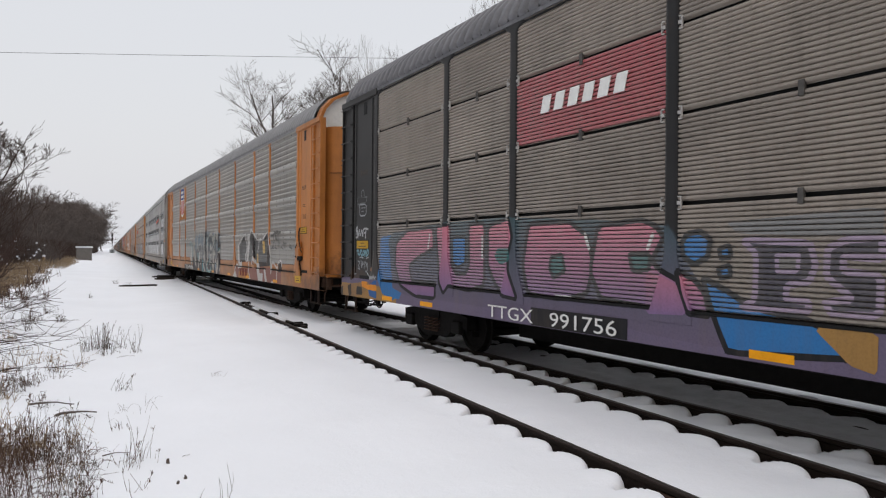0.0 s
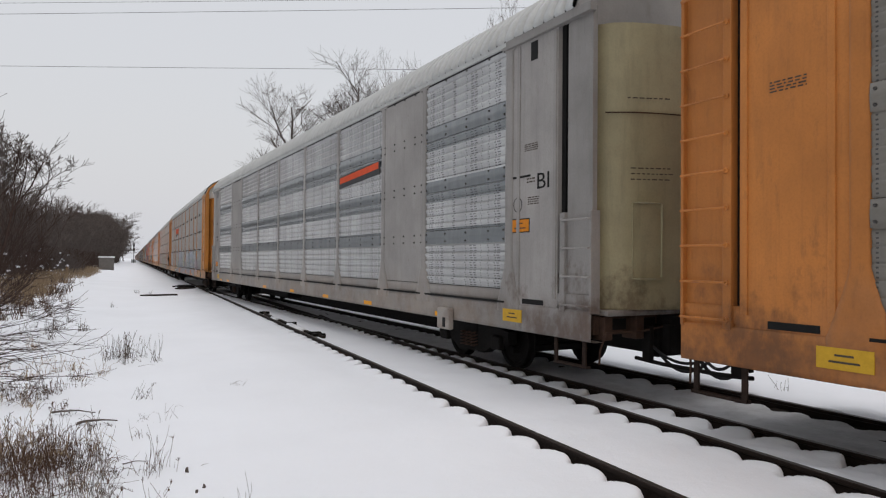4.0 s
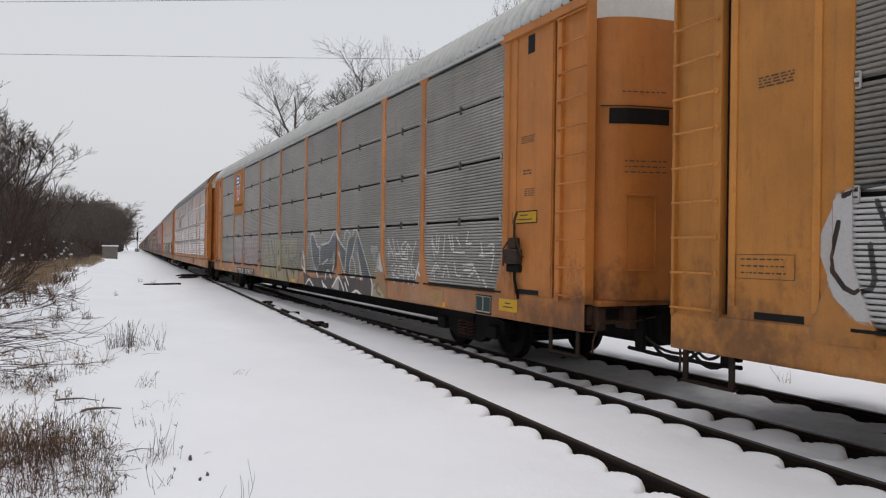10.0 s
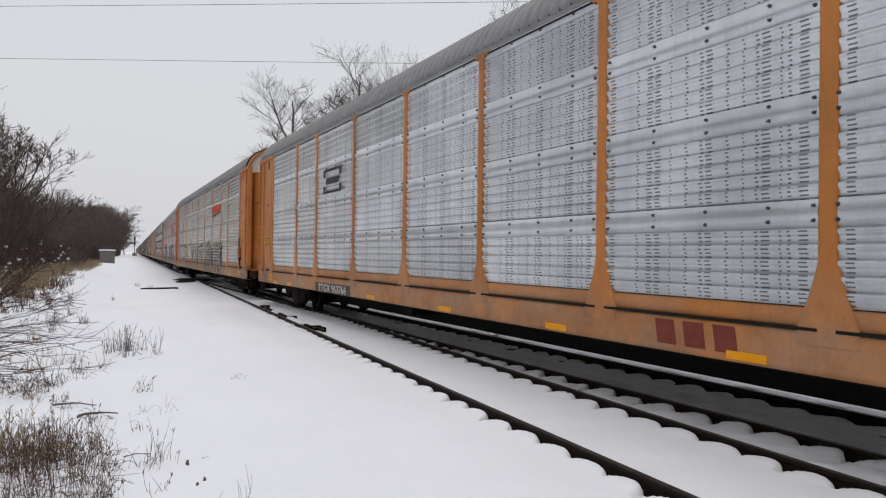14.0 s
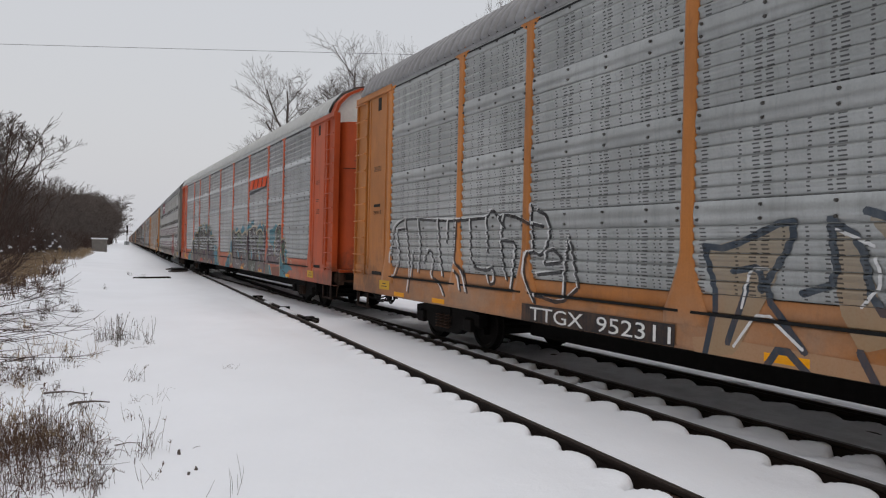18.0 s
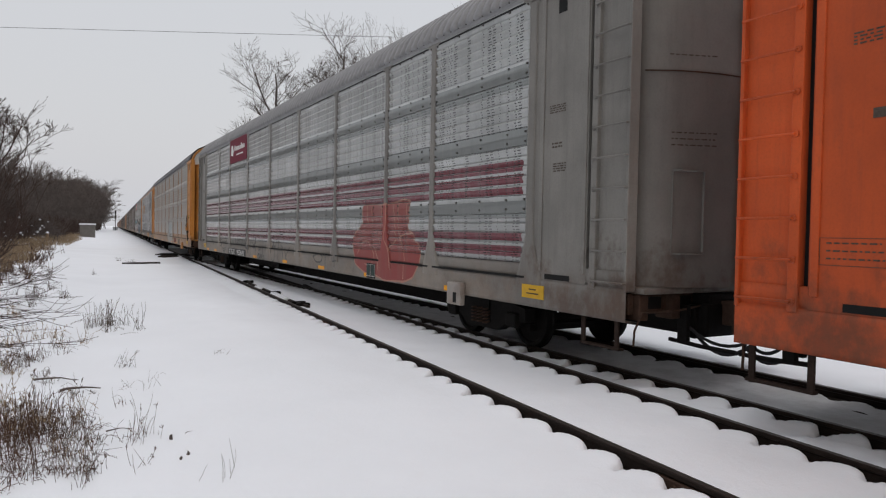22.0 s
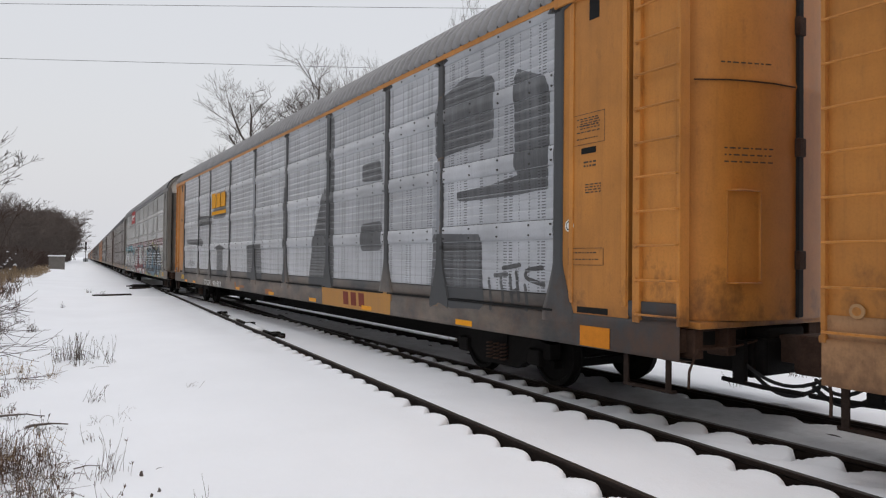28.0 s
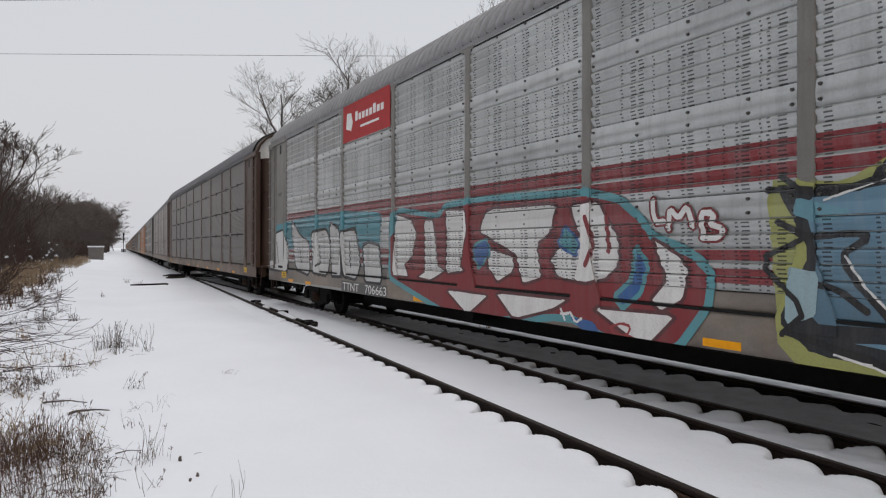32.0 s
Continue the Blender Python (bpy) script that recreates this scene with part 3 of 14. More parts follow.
def layer_polys(ly):
    """A paint layer as coats: lists of polygons with a low and a high colour and their heights."""
    kind = ly[0]
    if kind == "rect":
        _, yl, yr, z0, z1, col = ly[:6]
        return [([[(yl, z0), (yr, z0), (yr, z1), (yl, z1)]], col, col, z0, z1)]
    if kind == "blob":
        _, yl, yr, z0, z1, col = ly[:6]
        cy, cz, ry, rz = (yl + yr) / 2, (z0 + z1) / 2, (yl - yr) / 2, (z1 - z0) / 2
        pts = []
        for k in range(48):
            a = k * math.pi / 24
            c, s = math.cos(a), math.sin(a)
            r = (abs(c) ** 3.5 + abs(s) ** 3.5) ** (-1 / 3.5) * (1 + 0.05 * math.sin(5 * a + yl * 3) + 0.04 * math.sin(11 * a + z1 * 9))
            pts.append((cy + ry * r * c, cz + rz * r * s))
        return [([pts], col, col, z0, z1)]
    if kind == "poly":
        return [([ly[1]], ly[2], ly[2], 0, 1)]
    if kind == "shape":
        _, pts, low, high, line_col, lw = ly
        pts = chaikin(pts, True, 0.1)
        zs_ = [q[1] for q in pts]
        out = [([pts], low, high, min(zs_), max(zs_))]
        if line_col is not None:
            out.append((stroke_polys(pts, lw, True), line_col, line_col, 0, 1))
        return out
    if kind == "line":
        return [(stroke_polys(chaikin(ly[1], False), ly[3]), ly[2], ly[2], 0, 1)]
    _, word, yl, yr, z0, z1, low, high, line_col, halo, w, o, h = ly[:13]
    opt = ly[13] if len(ly) > 13 else {}
    rnd = random.Random(len(word) + int(yl * 10))
    cw = (yl - yr) / len(word)
    lines = []
    jig, slant = opt.get("jig", 0.06), opt.get("slant", 0.08)
    if line_col is None and w < 0.03:
        # a thin scrawl that cannot be read
        for k in range(len(word)):
            for q in range(2):
                pts = [(yl - (k + rnd.uniform(0.0, 1.0)) * cw, z0 + (z1 - z0) * rnd.uniform(-0.05, 1.05)) for j in range(4)]
                lines.append(chaikin(chaikin(pts, False, 0.28), False, 0.28))
        word = ""
    for k, ch in enumerate(word):
        d0, d1 = rnd.uniform(-jig, jig), rnd.uniform(-jig, jig)
        for line in GLYPHS[ch]:
            pts = [(yl - (k + (u - 0.5) * 0.84 + 0.5 + slant * (vv - 0.5)) * cw + rnd.uniform(-.04, .04) * cw, z0 + d0 + (z1 + d1 - z0 - d0) * vv) for u, vv in line]
            lines.append(chaikin(pts, False) if len(pts) > 2 else pts)
    out = []
    for wd, ca, cb in ((w + o + h, halo, halo), (w + o, line_col, line_col), (w, low, high)):
        if ca is not None and wd > 0:
            polys = []
            for pts in lines:
                polys += stroke_polys(pts, wd)
            out.append((polys, ca, cb, z0, z1))
    return out


def spray(car, kind, layers, panel, posts, wide, flare, solid):
    """The sprayed and stencilled paint of one car side: thin coats that follow the sheeting, posts and sill."""
    def post_w(z):
        return wide + (flare * min(1, (1.72 - z) / 0.62) ** 1.3 if z < 1.72 else 0.0)

    strips = []                       # z0, x0, z1, x1, zone
    def add(z0, x0, z1, x1, zone):
        n = max(1, int(math.ceil((z1 - z0) / 0.03)))
        for k in range(n):
            u, v = k / n, (k + 1) / n
            strips.append((z0 + (z1 - z0) * u, x0 + (x1 - x0) * u, z0 + (z1 - z0) * v, x0 + (x1 - x0) * v, zone))
    for r in panel_rows(kind):
        for (za, da), (zb, db) in zip(r, r[1:]):
            if zb - za > 0.001 and max(da, db) > -0.003:
                add(za, -1.474 - da, zb, -1.474 - db, 0)
    if solid:
        add(1.31, -1.4925, 4.95, -1.4925, 3)
    for za, xa, zb, xb in ((0.722, -1.495, 1.095, -1.494), (1.095, -1.494, 1.101, -1.46), (1.101, -1.46, 1.125, -1.46), (1.125, -1.46, 1.14, -1.475), (1.14, -1.475, 1.295, -1.475), (1.295, -1.475, 1.312, -1.475)):
        if kind == "rib" and za > 1.12:
            continue
        add(za, xa, zb, xb, 1)
    add(1.10, -1.4785, 4.8, -1.4785, 4)
    add(0.985, -1.5025, 4.95, -1.5025, 2)
    strips.sort()
    bays = list(zip(POSTS, POSTS[1:]))
    V, F, C, M = [], [], [], []
    depth = 0.0016
    for ly in layers:
        for polys, low, high, zl, zh in layer_polys(ly):
            depth += 0.00010
            for pi_, poly in enumerate(polys):
                zs_ = [q[1] for q in poly]
                pz0, pz1 = min(zs_), max(zs_)
                edges = list(zip(poly, poly[1:] + poly[:1]))
                dd = depth + (2 * (pi_ % 9) + (1 if len(poly) == 8 else 0)) * 0.000005
                for z0, x0, z1, x1, zone in strips:
                    if ly[0] == "rect" and len(ly) > 6 and zone != 0:
                        continue
                    if z1 <= pz0:
                        continue
                    if z0 >= pz1:
                        break
                    zm = min(max((z0 + z1) / 2, pz0 + 1e-5), pz1 - 1e-5)
                    a_z, b_z = max(z0, pz0), min(z1, pz1)
                    xa = x0 + (x1 - x0) * (a_z - z0) / (z1 - z0)
                    xb = x0 + (x1 - x0) * (b_z - z0) / (z1 - z0)
                    zm = (a_z + b_z) / 2
                    cr = []
                    for (ay, az), (by, bz) in edges:
                        if (az > zm) != (bz > zm):
                            m_ = (by - ay) / (bz - az)
                            lo_, hi_ = (az, bz) if az < bz else (bz, az)
                            cr.append((ay + (zm - az) * m_, ay + (max(a_z, lo_) - az) * m_, ay + (min(b_z, hi_) - az) * m_))
                    cr.sort()
                    wa, wb = post_w(a_z), post_w(b_z)
                    if zone == 0:
                        spans = [(p + wa, p + wb, q - wa, q - wb) for p, q in bays if not (solid and abs(abs(p + q) / 2 - 8.02) < 0.1)]
                    elif zone == 1:
                        spans = [(-HALF, -HALF, HALF, HALF)]
                    elif zone == 2:
                        spans = [(p - wa, p - wb, p + wa, p + wb) for p in POSTS]
                    elif zone == 3:
                        spans = [(p + wa, p + wb, q - wa, q - wb) for p, q in bays if abs(abs(p + q) / 2 - 8.02) < 0.1]
                    else:
                        spans = [(-12.9, -12.9, -11.88, -11.88), (11.88, 11.88, 12.9, 12.9)]
                    for l_, r_ in zip(cr[0::2], cr[1::2]):
                        for sa, sb, ta, tb in spans:
                            if ta <= min(l_) or sa >= max(r_):
                                continue
                            y0a, y0b = min(max(l_[1], sa), ta), min(max(l_[2], sb), tb)
                            y1a, y1b = min(max(r_[1], sa), ta), min(max(r_[2], sb), tb)
                            if y1a - y0a < 1e-4 and y1b - y0b < 1e-4:
                                continue
                            i = len(V)
                            V += [(xa - dd, y0a, a_z), (xb - dd, y0b, b_z), (xb - dd, y1b, b_z), (xa - dd, y1a, a_z)]
                            F.append((i, i + 1, i + 2, i + 3))
                            for zz in (a_z, b_z, b_z, a_z):
                                f = min(1, max(0, (zz - zl) / (zh - zl + 1e-6)))
                                C.append((low[0] + (high[0] - low[0]) * f, low[1] + (high[1] - low[1]) * f, low[2] + (high[2] - low[2]) * f, 1.0))
                            M.append(0 if zone == 0 else 1)
    if not F:
        return
    ob = raw_mesh("sprayed_paint", np.array(V), np.array(F), panel, car, "sprayed paint on the car side")
    ob["kind"] = "stuff"
    me = ob.data
    me.materials.append(posts)
    me.polygons.foreach_set("material_index", np.array(M, np.int32))
    at = me.color_attributes.new("paint", "FLOAT_COLOR", "POINT")
    at.data.foreach_set("color", np.array(C, np.float32).ravel())
    cv = me.attributes.new("cover", "FLOAT", "POINT")
    cv.data.foreach_set("value", np.ones(len(V), np.float32))


def add_paint(ob, layers):
    me = ob.data
    n = len(me.vertices)
    co = np.empty(n * 3, np.float32)
    me.vertices.foreach_get("co", co)
    co = co.reshape(-1, 3)
    C, A = paint_layers(layers, co[:, 1].astype(float), co[:, 2].astype(float))
    at = me.color_attributes.new("paint", "FLOAT_COLOR", "POINT")
    at.data.foreach_set("color", np.concatenate([C, np.ones((n, 1))], 1).astype(np.float32).ravel())
    cv = me.attributes.new("cover", "FLOAT", "POINT")
    cv.data.foreach_set("value", A.astype(np.float32))


# ---- the autorack cars ----
POSTS = (-11.78, -8.97, -7.08, -4.25, -1.42, 1.42, 4.25, 7.08, 8.97, 11.78)
Z_LOW, HALF = 1.31, 13.62
TRUCK = 10.05


def panel_rows(kind):
    """Rows of (z, proud) that make the profile of a side panel."""
    rows = []
    if kind == "rib":
        for k in range(4):
            z0, n, p = (Z_LOW + k * 0.925, 18, 0.880 / 18) if k else (1.135, 22, 1.055 / 22)
            r = []
            for j in range(n):
                for u, d in ((0, -.040), (.25, -.040), (.29, .008), (.60, .017), (.97, .010)):
                    r.append((z0 + (j + u) * p, d))
            r.append((z0 + n * p, -.040))
            rows.append(r)
    else:
        # five pressed ridges and a flat bolted band to each row
        rise, cut = (0.017, -0.012) if kind == "louver" else (0.005, -0.004)
        for k in range(4):
            z0 = Z_LOW + k * 0.925
            r = []
            for j in range(5):
                for u, d in ((0, cut), (.05, cut), (.07, .0), (.40, .0), (.49, rise * .4), (.60, rise * .95), (.70, rise * 1.2), (.80, rise * 1.15), (.90, rise * .7), (.96, 0.0)):
                    r.append((z0 + (j + u) * 0.135, d))
            edge, crest = (0.010, 0.0225) if kind == "louver" else (0.020, 0.028)
            r += [(z0 + 0.675, cut), (z0 + 0.684, cut), (z0 + 0.686, edge), (z0 + 0.785, crest), (z0 + 0.815, crest), (z0 + 0.912, edge), (z0 + 0.919, 0.006)]
            rows.append(r)
    return rows


def side_panel(ya, yb, kind, material, parent, split=True):
    """One bay of the side: each row of sheeting is a part."""
    rows = panel_rows(kind)
    if kind == "plate":
        rows = [[(Z_LOW, 0.0), (1.6, 0.018), (2.4, 0.018), (3.2, 0.018), (4.0, 0.018), (4.98, 0.018)]]
    if not split:
        rows = [[q for r in rows for q in r]]
    for r in rows:
        n = 2
        yq = np.linspace(ya, yb, n)
        z = np.array([q[0] for q in r])
        d = np.array([q[1] for q in r])
        Y, Z = np.meshgrid(yq, z, indexing="ij")
        D = np.broadcast_to(d, Y.shape)
        raw_mesh("side_panel", np.stack([-1.474 - D, Y, Z], -1).reshape(-1, 3), grid_faces(n, len(r))[:, ::-1], material, parent)


def side_post(y, material, parent, layers, wide=0.08, flare=0.20, top=True, fine_top=2.6):
    zs = [0.98, 1.02] + list(np.arange(1.06, fine_top, 0.04)) + list(np.arange(fine_top, 4.76, 0.3)) + [4.78, 4.86, 4.97]
    vs = []
    for z in zs:
        w = wide
        if z < 1.72:
            w = wide + flare * min(1, (1.72 - z) / 0.62) ** 1.3
        if top and z > 4.8:
            w = wide + 0.15
        for u, x in ((-1, -1.44), (-1, -1.497), (-0.67, -1.502), (-0.33, -1.502), (0, -1.502), (0.33, -1.502), (0.67, -1.502), (1, -1.497), (1, -1.44)):
            vs.append((x, y + u * w, z))
    ob = raw_mesh("post", np.array(vs), grid_faces(len(zs), 9), material, parent)
    add_paint(ob, layers)
    return ob


def side_sill(material, parent, near=True, low=False):
    prof = [(-1.40, 1.30), (-1.475, 1.295), (-1.475, 1.14), (-1.46, 1.125), (-1.46, 1.10), (-1.492, 1.095), (-1.495, 1.03), (-1.495, 0.96), (-1.495, 0.90), (-1.495, 0.84), (-1.495, 0.78), (-1.495, 0.725), (-1.42, 0.715), (-1.30, 0.72)]
    if low:                      # the sheeting reaches down to the flange
        prof = [(-1.40, 1.128)] + prof[3:]
    yq = np.linspace(-HALF, HALF, 3)
    s = 1 if near else -1
    vs = np.array([(s * x, y, z) for y in yq for x, z in prof])
    fc = grid_faces(len(yq), len(prof))
    ob = raw_mesh("side_sill", vs, fc if near else fc[:, ::-1], material, parent)
    return ob


def roof_mesh(material, parent):
    prof = [(-1.50, 4.93), (-1.535, 4.95), (-1.535, 5.00), (-1.44, 5.20), (-1.20, 5.47), (-0.85, 5.66), (-0.35, 5.76), (0.35, 5.76), (0.85, 5.66), (1.20, 5.47), (1.44, 5.20), (1.535, 5.0), (1.50, 4.93)]
    yq, es = [], []
    for k in range(113):
        for u, e in ((0, 0.018), (0.150, 0.018), (0.158, -0.035), (0.228, -0.035)):
            yq.append(-13.30 + k * 0.236 + u)
            es.append(e)
    vs = []
    for y, e in zip(yq, es):
        for j, (x, z) in enumerate(prof):
            q = e if 0 < j < len(prof) - 1 else 0.0
            vs.append((x + q * (1.0 if abs(x) > 1.0 else 0.0) * (1 if x > 0 else -1), y, z + q * (1.0 if abs(x) < 1.5 else 0.3)))
    ob = raw_mesh("roof", np.array(vs), grid_faces(len(yq), len(prof))[:, ::-1], material, parent, "corrugated roof")
    # groove faces get the darker colour as their shade
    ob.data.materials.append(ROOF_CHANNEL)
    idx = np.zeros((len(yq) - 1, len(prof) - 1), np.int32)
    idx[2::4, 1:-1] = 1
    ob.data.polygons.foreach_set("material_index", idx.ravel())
    return ob


def sag(a, b, drop, n=11):
    """Points of a hose hanging between a and b."""
    out = []
    for k in range(n):
        u = k / (n - 1)
        out.append(tuple(a[q] + (b[q] - a[q]) * u for q in (0, 1)) + (a[2] + (b[2] - a[2]) * u - drop * (1 - (2 * u - 1) ** 2),))
    return out


def end_parts(sgn, material, parent, detail=True, door_mat=None, top_mat=None, ladder_top=4.92, vents=False):
    """One end of a car: corner plates, curved doors, hood, ladder."""
    s = sgn
    door_mat = door_mat or material
    for side in (-1, 1):
        b = bmesh.new()
        y0, y1 = sorted((s * 11.86, s * 12.92))
        box(b, *sorted((side * 1.40, side * 1.478)), y0, y1, 1.10, 4.95)
        cp = part("corner_plate", b, material, parent)
        if detail and side < 0:
            t = bmesh.new()
            for yq in (11.98, 12.83):
                ya, yb = sorted((s * yq, s * (yq + 0.07)))
                bevel_box(t, -1.495, -1.470, ya, yb, 1.22, 4.80, 0.008)
            part("stiffener", t, material, cp)
            t = bmesh.new()
            ya, yb = sorted((s * 12.30, s * 12.46))
            box(t, -1.482, -1.47, ya, yb, 4.52, 4.78)
            part("opening", t, BLACK_PAINT, cp)
            t = bmesh.new()
            ya, yb = sorted((s * 12.12, s * 12.62))
            box(t, -1.481, -1.47, ya, yb, 1.115, 1.185)
            part("slot", t, BLACK_PAINT, cp)
    # curved end doors, two leaves
    for side, nm in ((-1, "end_door"), (1, "end_door")):
        xs = [side * q for q in (1.40, 1.30, 1.15, 0.95, 0.7, 0.4, 0.02)]
        ysd = [13.10, 13.42, 13.62, 13.74, 13.83, 13.90, 13.93]
        zsd = [1.12, 1.2, 3.55, 3.60, 3.64, 4.72]
        vs = [(x, s * (y + (0.018 if z == 3.60 else 0)), z) for x, y in zip(xs, ysd) for z in zsd]
        fc = grid_faces(len(xs), len(zsd))
        if side * s < 0:
            fc = fc[:, ::-1]
        dob = raw_mesh(nm, np.array(vs), fc, door_mat, parent)
        if detail and side == -1:
            if vents:
                t = bmesh.new()
                vv = [t.verts.new((x, s * (yq + 0.012), z)) for x, yq in ((-1.15, 13.62), (-0.95, 13.74), (-0.7, 13.83), (-0.4, 13.90)) for z in (3.36, 3.56)]
                for q in (0, 2, 4):
                    t.faces.new((vv[q], vv[q + 2], vv[q + 3], vv[q + 1]))
                part("vent_slot", t, BLACK_PAINT, dob)
            t = bmesh.new()
            for z0_, z1_ in ((1.5, 1.514), (2.45, 2.464)):
                box(t, -0.95, -0.55, *sorted((s * 13.60, s * 13.885)), z0_, z1_)
            for xx in (-0.95, -0.58):
                box(t, xx, xx + 0.014, *sorted((s * 13.60, s * (13.76 if xx < -0.7 else 13.885))), 1.53, 2.45)
            part("hatch_frame", t, door_mat, dob)
            # lines of small print on the near leaf
            t = bmesh.new()
            rnd = random.Random(int(100 * ladder_top) + s)
            for z0_, x0_ in ((3.76, -1.02), (2.88, -0.98), (2.81, -0.98), (2.74, -0.98)):
                x = x0_
                while x < -0.5:
                    w = rnd.uniform(0.02, 0.07)
                    yb_ = 13.74 + (x + 0.95) * 0.38
                    ye_ = 13.74 + (x + w + 0.95) * 0.38
                    q = [t.verts.new(c) for c in ((x, s * (yb_ + 0.016), z0_), (x + w, s * (ye_ + 0.016), z0_), (x + w, s * (ye_ + 0.016), z0_ + 0.015), (x, s * (yb_ + 0.016), z0_ + 0.015))]
                    t.faces.new(q if s < 0 else q[::-1])
                    x += w + 0.022
            part("door_print", t, PRINT, dob)["kind"] = "stuff"
        if detail and side == -1:
            t = bmesh.new()
            vv = [t.verts.new((x, s * (yq + 0.021), z)) for x, yq in ((-1.25, 13.56), (-1.15, 13.62), (-0.95, 13.74), (-0.7, 13.83), (-0.4, 13.90), (-0.08, 13.93)) for z in (3.575, 3.592)]
            for q in (0, 2, 4, 6, 8):
                t.faces.new((vv[q], vv[q + 2], vv[q + 3], vv[q + 1]))
            part("door_seam", t, RUSTY, dob)
    # dark seal where the two leaves meet, with its latch plates
    b = bmesh.new()
    y0, y1 = sorted((s * 13.88, s * 13.965))
    bevel_box(b, -0.045, 0.045, y0, y1, 1.14, 4.74, 0.012)
    seal = part("door_seal", b, RUBBER, parent, "black seal strip between the end doors")
    if detail:
        for z in (1.75, 2.95, 4.25):
            b = bmesh.new()
            y0, y1 = sorted((s * 13.90, s * 13.985))
            bevel_box(b, -0.062, 0.062, y0, y1, z - 0.10, z + 0.10, 0.015)
            part("latch_plate", b, RUSTY, seal)
    # hood over the doors
    prof = [(-1.50, 4.95), (-1.41, 5.19), (-1.18, 5.44), (-0.83, 5.62), (-0.35, 5.72), (0.35, 5.72), (0.83, 5.62), (1.18, 5.44), (1.41, 5.19), (1.50, 4.95)]
    b = bmesh.new()
    ring = [[b.verts.new((x * k, s * y, 4.70 + (z - 4.70) * k)) for x, z in prof] for y, k in ((13.28, 1.0), (13.52, 0.985), (13.50, 0.93))]
    for a, c in zip(ring, ring[1:]):
        for j in range(len(prof) - 1):
            q = (a[j], a[j + 1], c[j + 1], c[j])
            b.faces.new(q if s < 0 else q[::-1])
    part("hood", b, top_mat or material, parent)
    b = bmesh.new()
    tri = [b.verts.new((x, s * 13.30, z)) for x, z in prof] + [b.verts.new((1.42, s * 13.30, 4.70)), b.verts.new((-1.42, s * 13.30, 4.70))]
    b.faces.new(tri if s < 0 else tri[::-1])
    part("gable", b, WHITE_PAINT if top_mat is None else top_mat, parent)
    # ladder panel: a broad inner rail, a thin outer edge, a recessed plate and the rungs, near side
    b = bmesh.new()
    for a0, a1 in ((13.00, 13.10), (13.585, 13.625)):
        ya, yb = sorted((s * a0, s * a1))
        bevel_box(b, -1.505, -1.36, ya, yb, 1.07, ladder_top, 0.010)
    ya, yb = sorted((s * 13.10, s * 13.585))
    box(b, -1.452, -1.38, ya, yb, 1.075, 4.90)
    lad = part("ladder", b, material, parent)
    if detail:
        for k in range(11 if ladder_top > 4 else 4):
            t = bmesh.new()
            z = 1.16 + k * 0.362
            tube(t, [(-1.50, s * 13.05, z), (-1.532, s * 13.055, z), (-1.532, s * 13.60, z), (-1.50, s * 13.605, z)], 0.012, 6)
            cyl_x(t, -1.522, -1.502, s * 13.05, z, 0.030, 8)
            part("rung", t, material, lad)
        # beam under the eave at the corner
        b = bmesh.new()
        ya, yb = sorted((s * 11.72, s * 13.62))
        bevel_box(b, -1.528, -1.43, ya, yb, 4.82, 4.945, 0.015)
        part("corner_beam", b, material, parent)
    # end platform: painted lip, rusty sill with dark pockets, brackets
    b = bmesh.new()
    y0, y1 = sorted((s * 13.10, s * 13.74))
    bevel_box(b, -1.34, 1.34, y0, y1, 1.045, 1.115, 0.02)
    part("platform_lip", b, material, parent)
    b = bmesh.new()
    y0, y1 = sorted((s * 13.10, s * 13.56))
    bevel_box(b, -1.40, 1.40, y0, y1, 0.80, 1.04, 0.02)
    y0, y1 = sorted((s * 13.40, s * 13.66))
    for xa in (-1.32, -0.80, 0.66, 1.18):
        bevel_box(b, xa, xa + 0.14, y0, y1, 0.74, 1.04, 0.02)
    part("end_sill", b, RUSTY, parent)
    if detail:
        b = bmesh.new()
        y0, y1 = sorted((s * 13.50, s * 13.80))
        bevel_box(b, -0.34, 0.34, y0, y1, 0.60, 1.03, 0.04)
        part("striker", b, BLACK_IRON, parent)
        y0, y1 = sorted((s * 13.555, s * 13.567))
        for xa in (-1.12, -0.62):
            b = bmesh.new()
            box(b, xa, xa + 0.24, y0, y1, 0.86, 1.00)
            part("sill_pocket", b, BLACK_PAINT, parent)
    b = bmesh.new()
    for q in (12.85, 13.42):
        ya, yb = sorted((s * q, s * (q + 0.06)))
        box(b, -1.465, -1.44, ya, yb, 0.40, 0.80)
    ya, yb = sorted((s * 12.85, s * 13.51))
    box(b, -1.47, -1.40, ya, yb, 0.385, 0.415)
    part("step", b, SOOTY_IRON, parent)
    b = bmesh.new()
    y0, y1 = sorted((s * 13.5, s * 14.12))
    bevel_box(b, -0.13, 0.13, y0, y1, 0.66, 0.95, 0.03)
    y0, y1 = sorted((s * 14.0, s * 14.34))
    bevel_box(b, -0.21, 0.18, y0, y1, 0.56, 0.98, 0.05)
    part("coupler", b, RUSTY, parent)
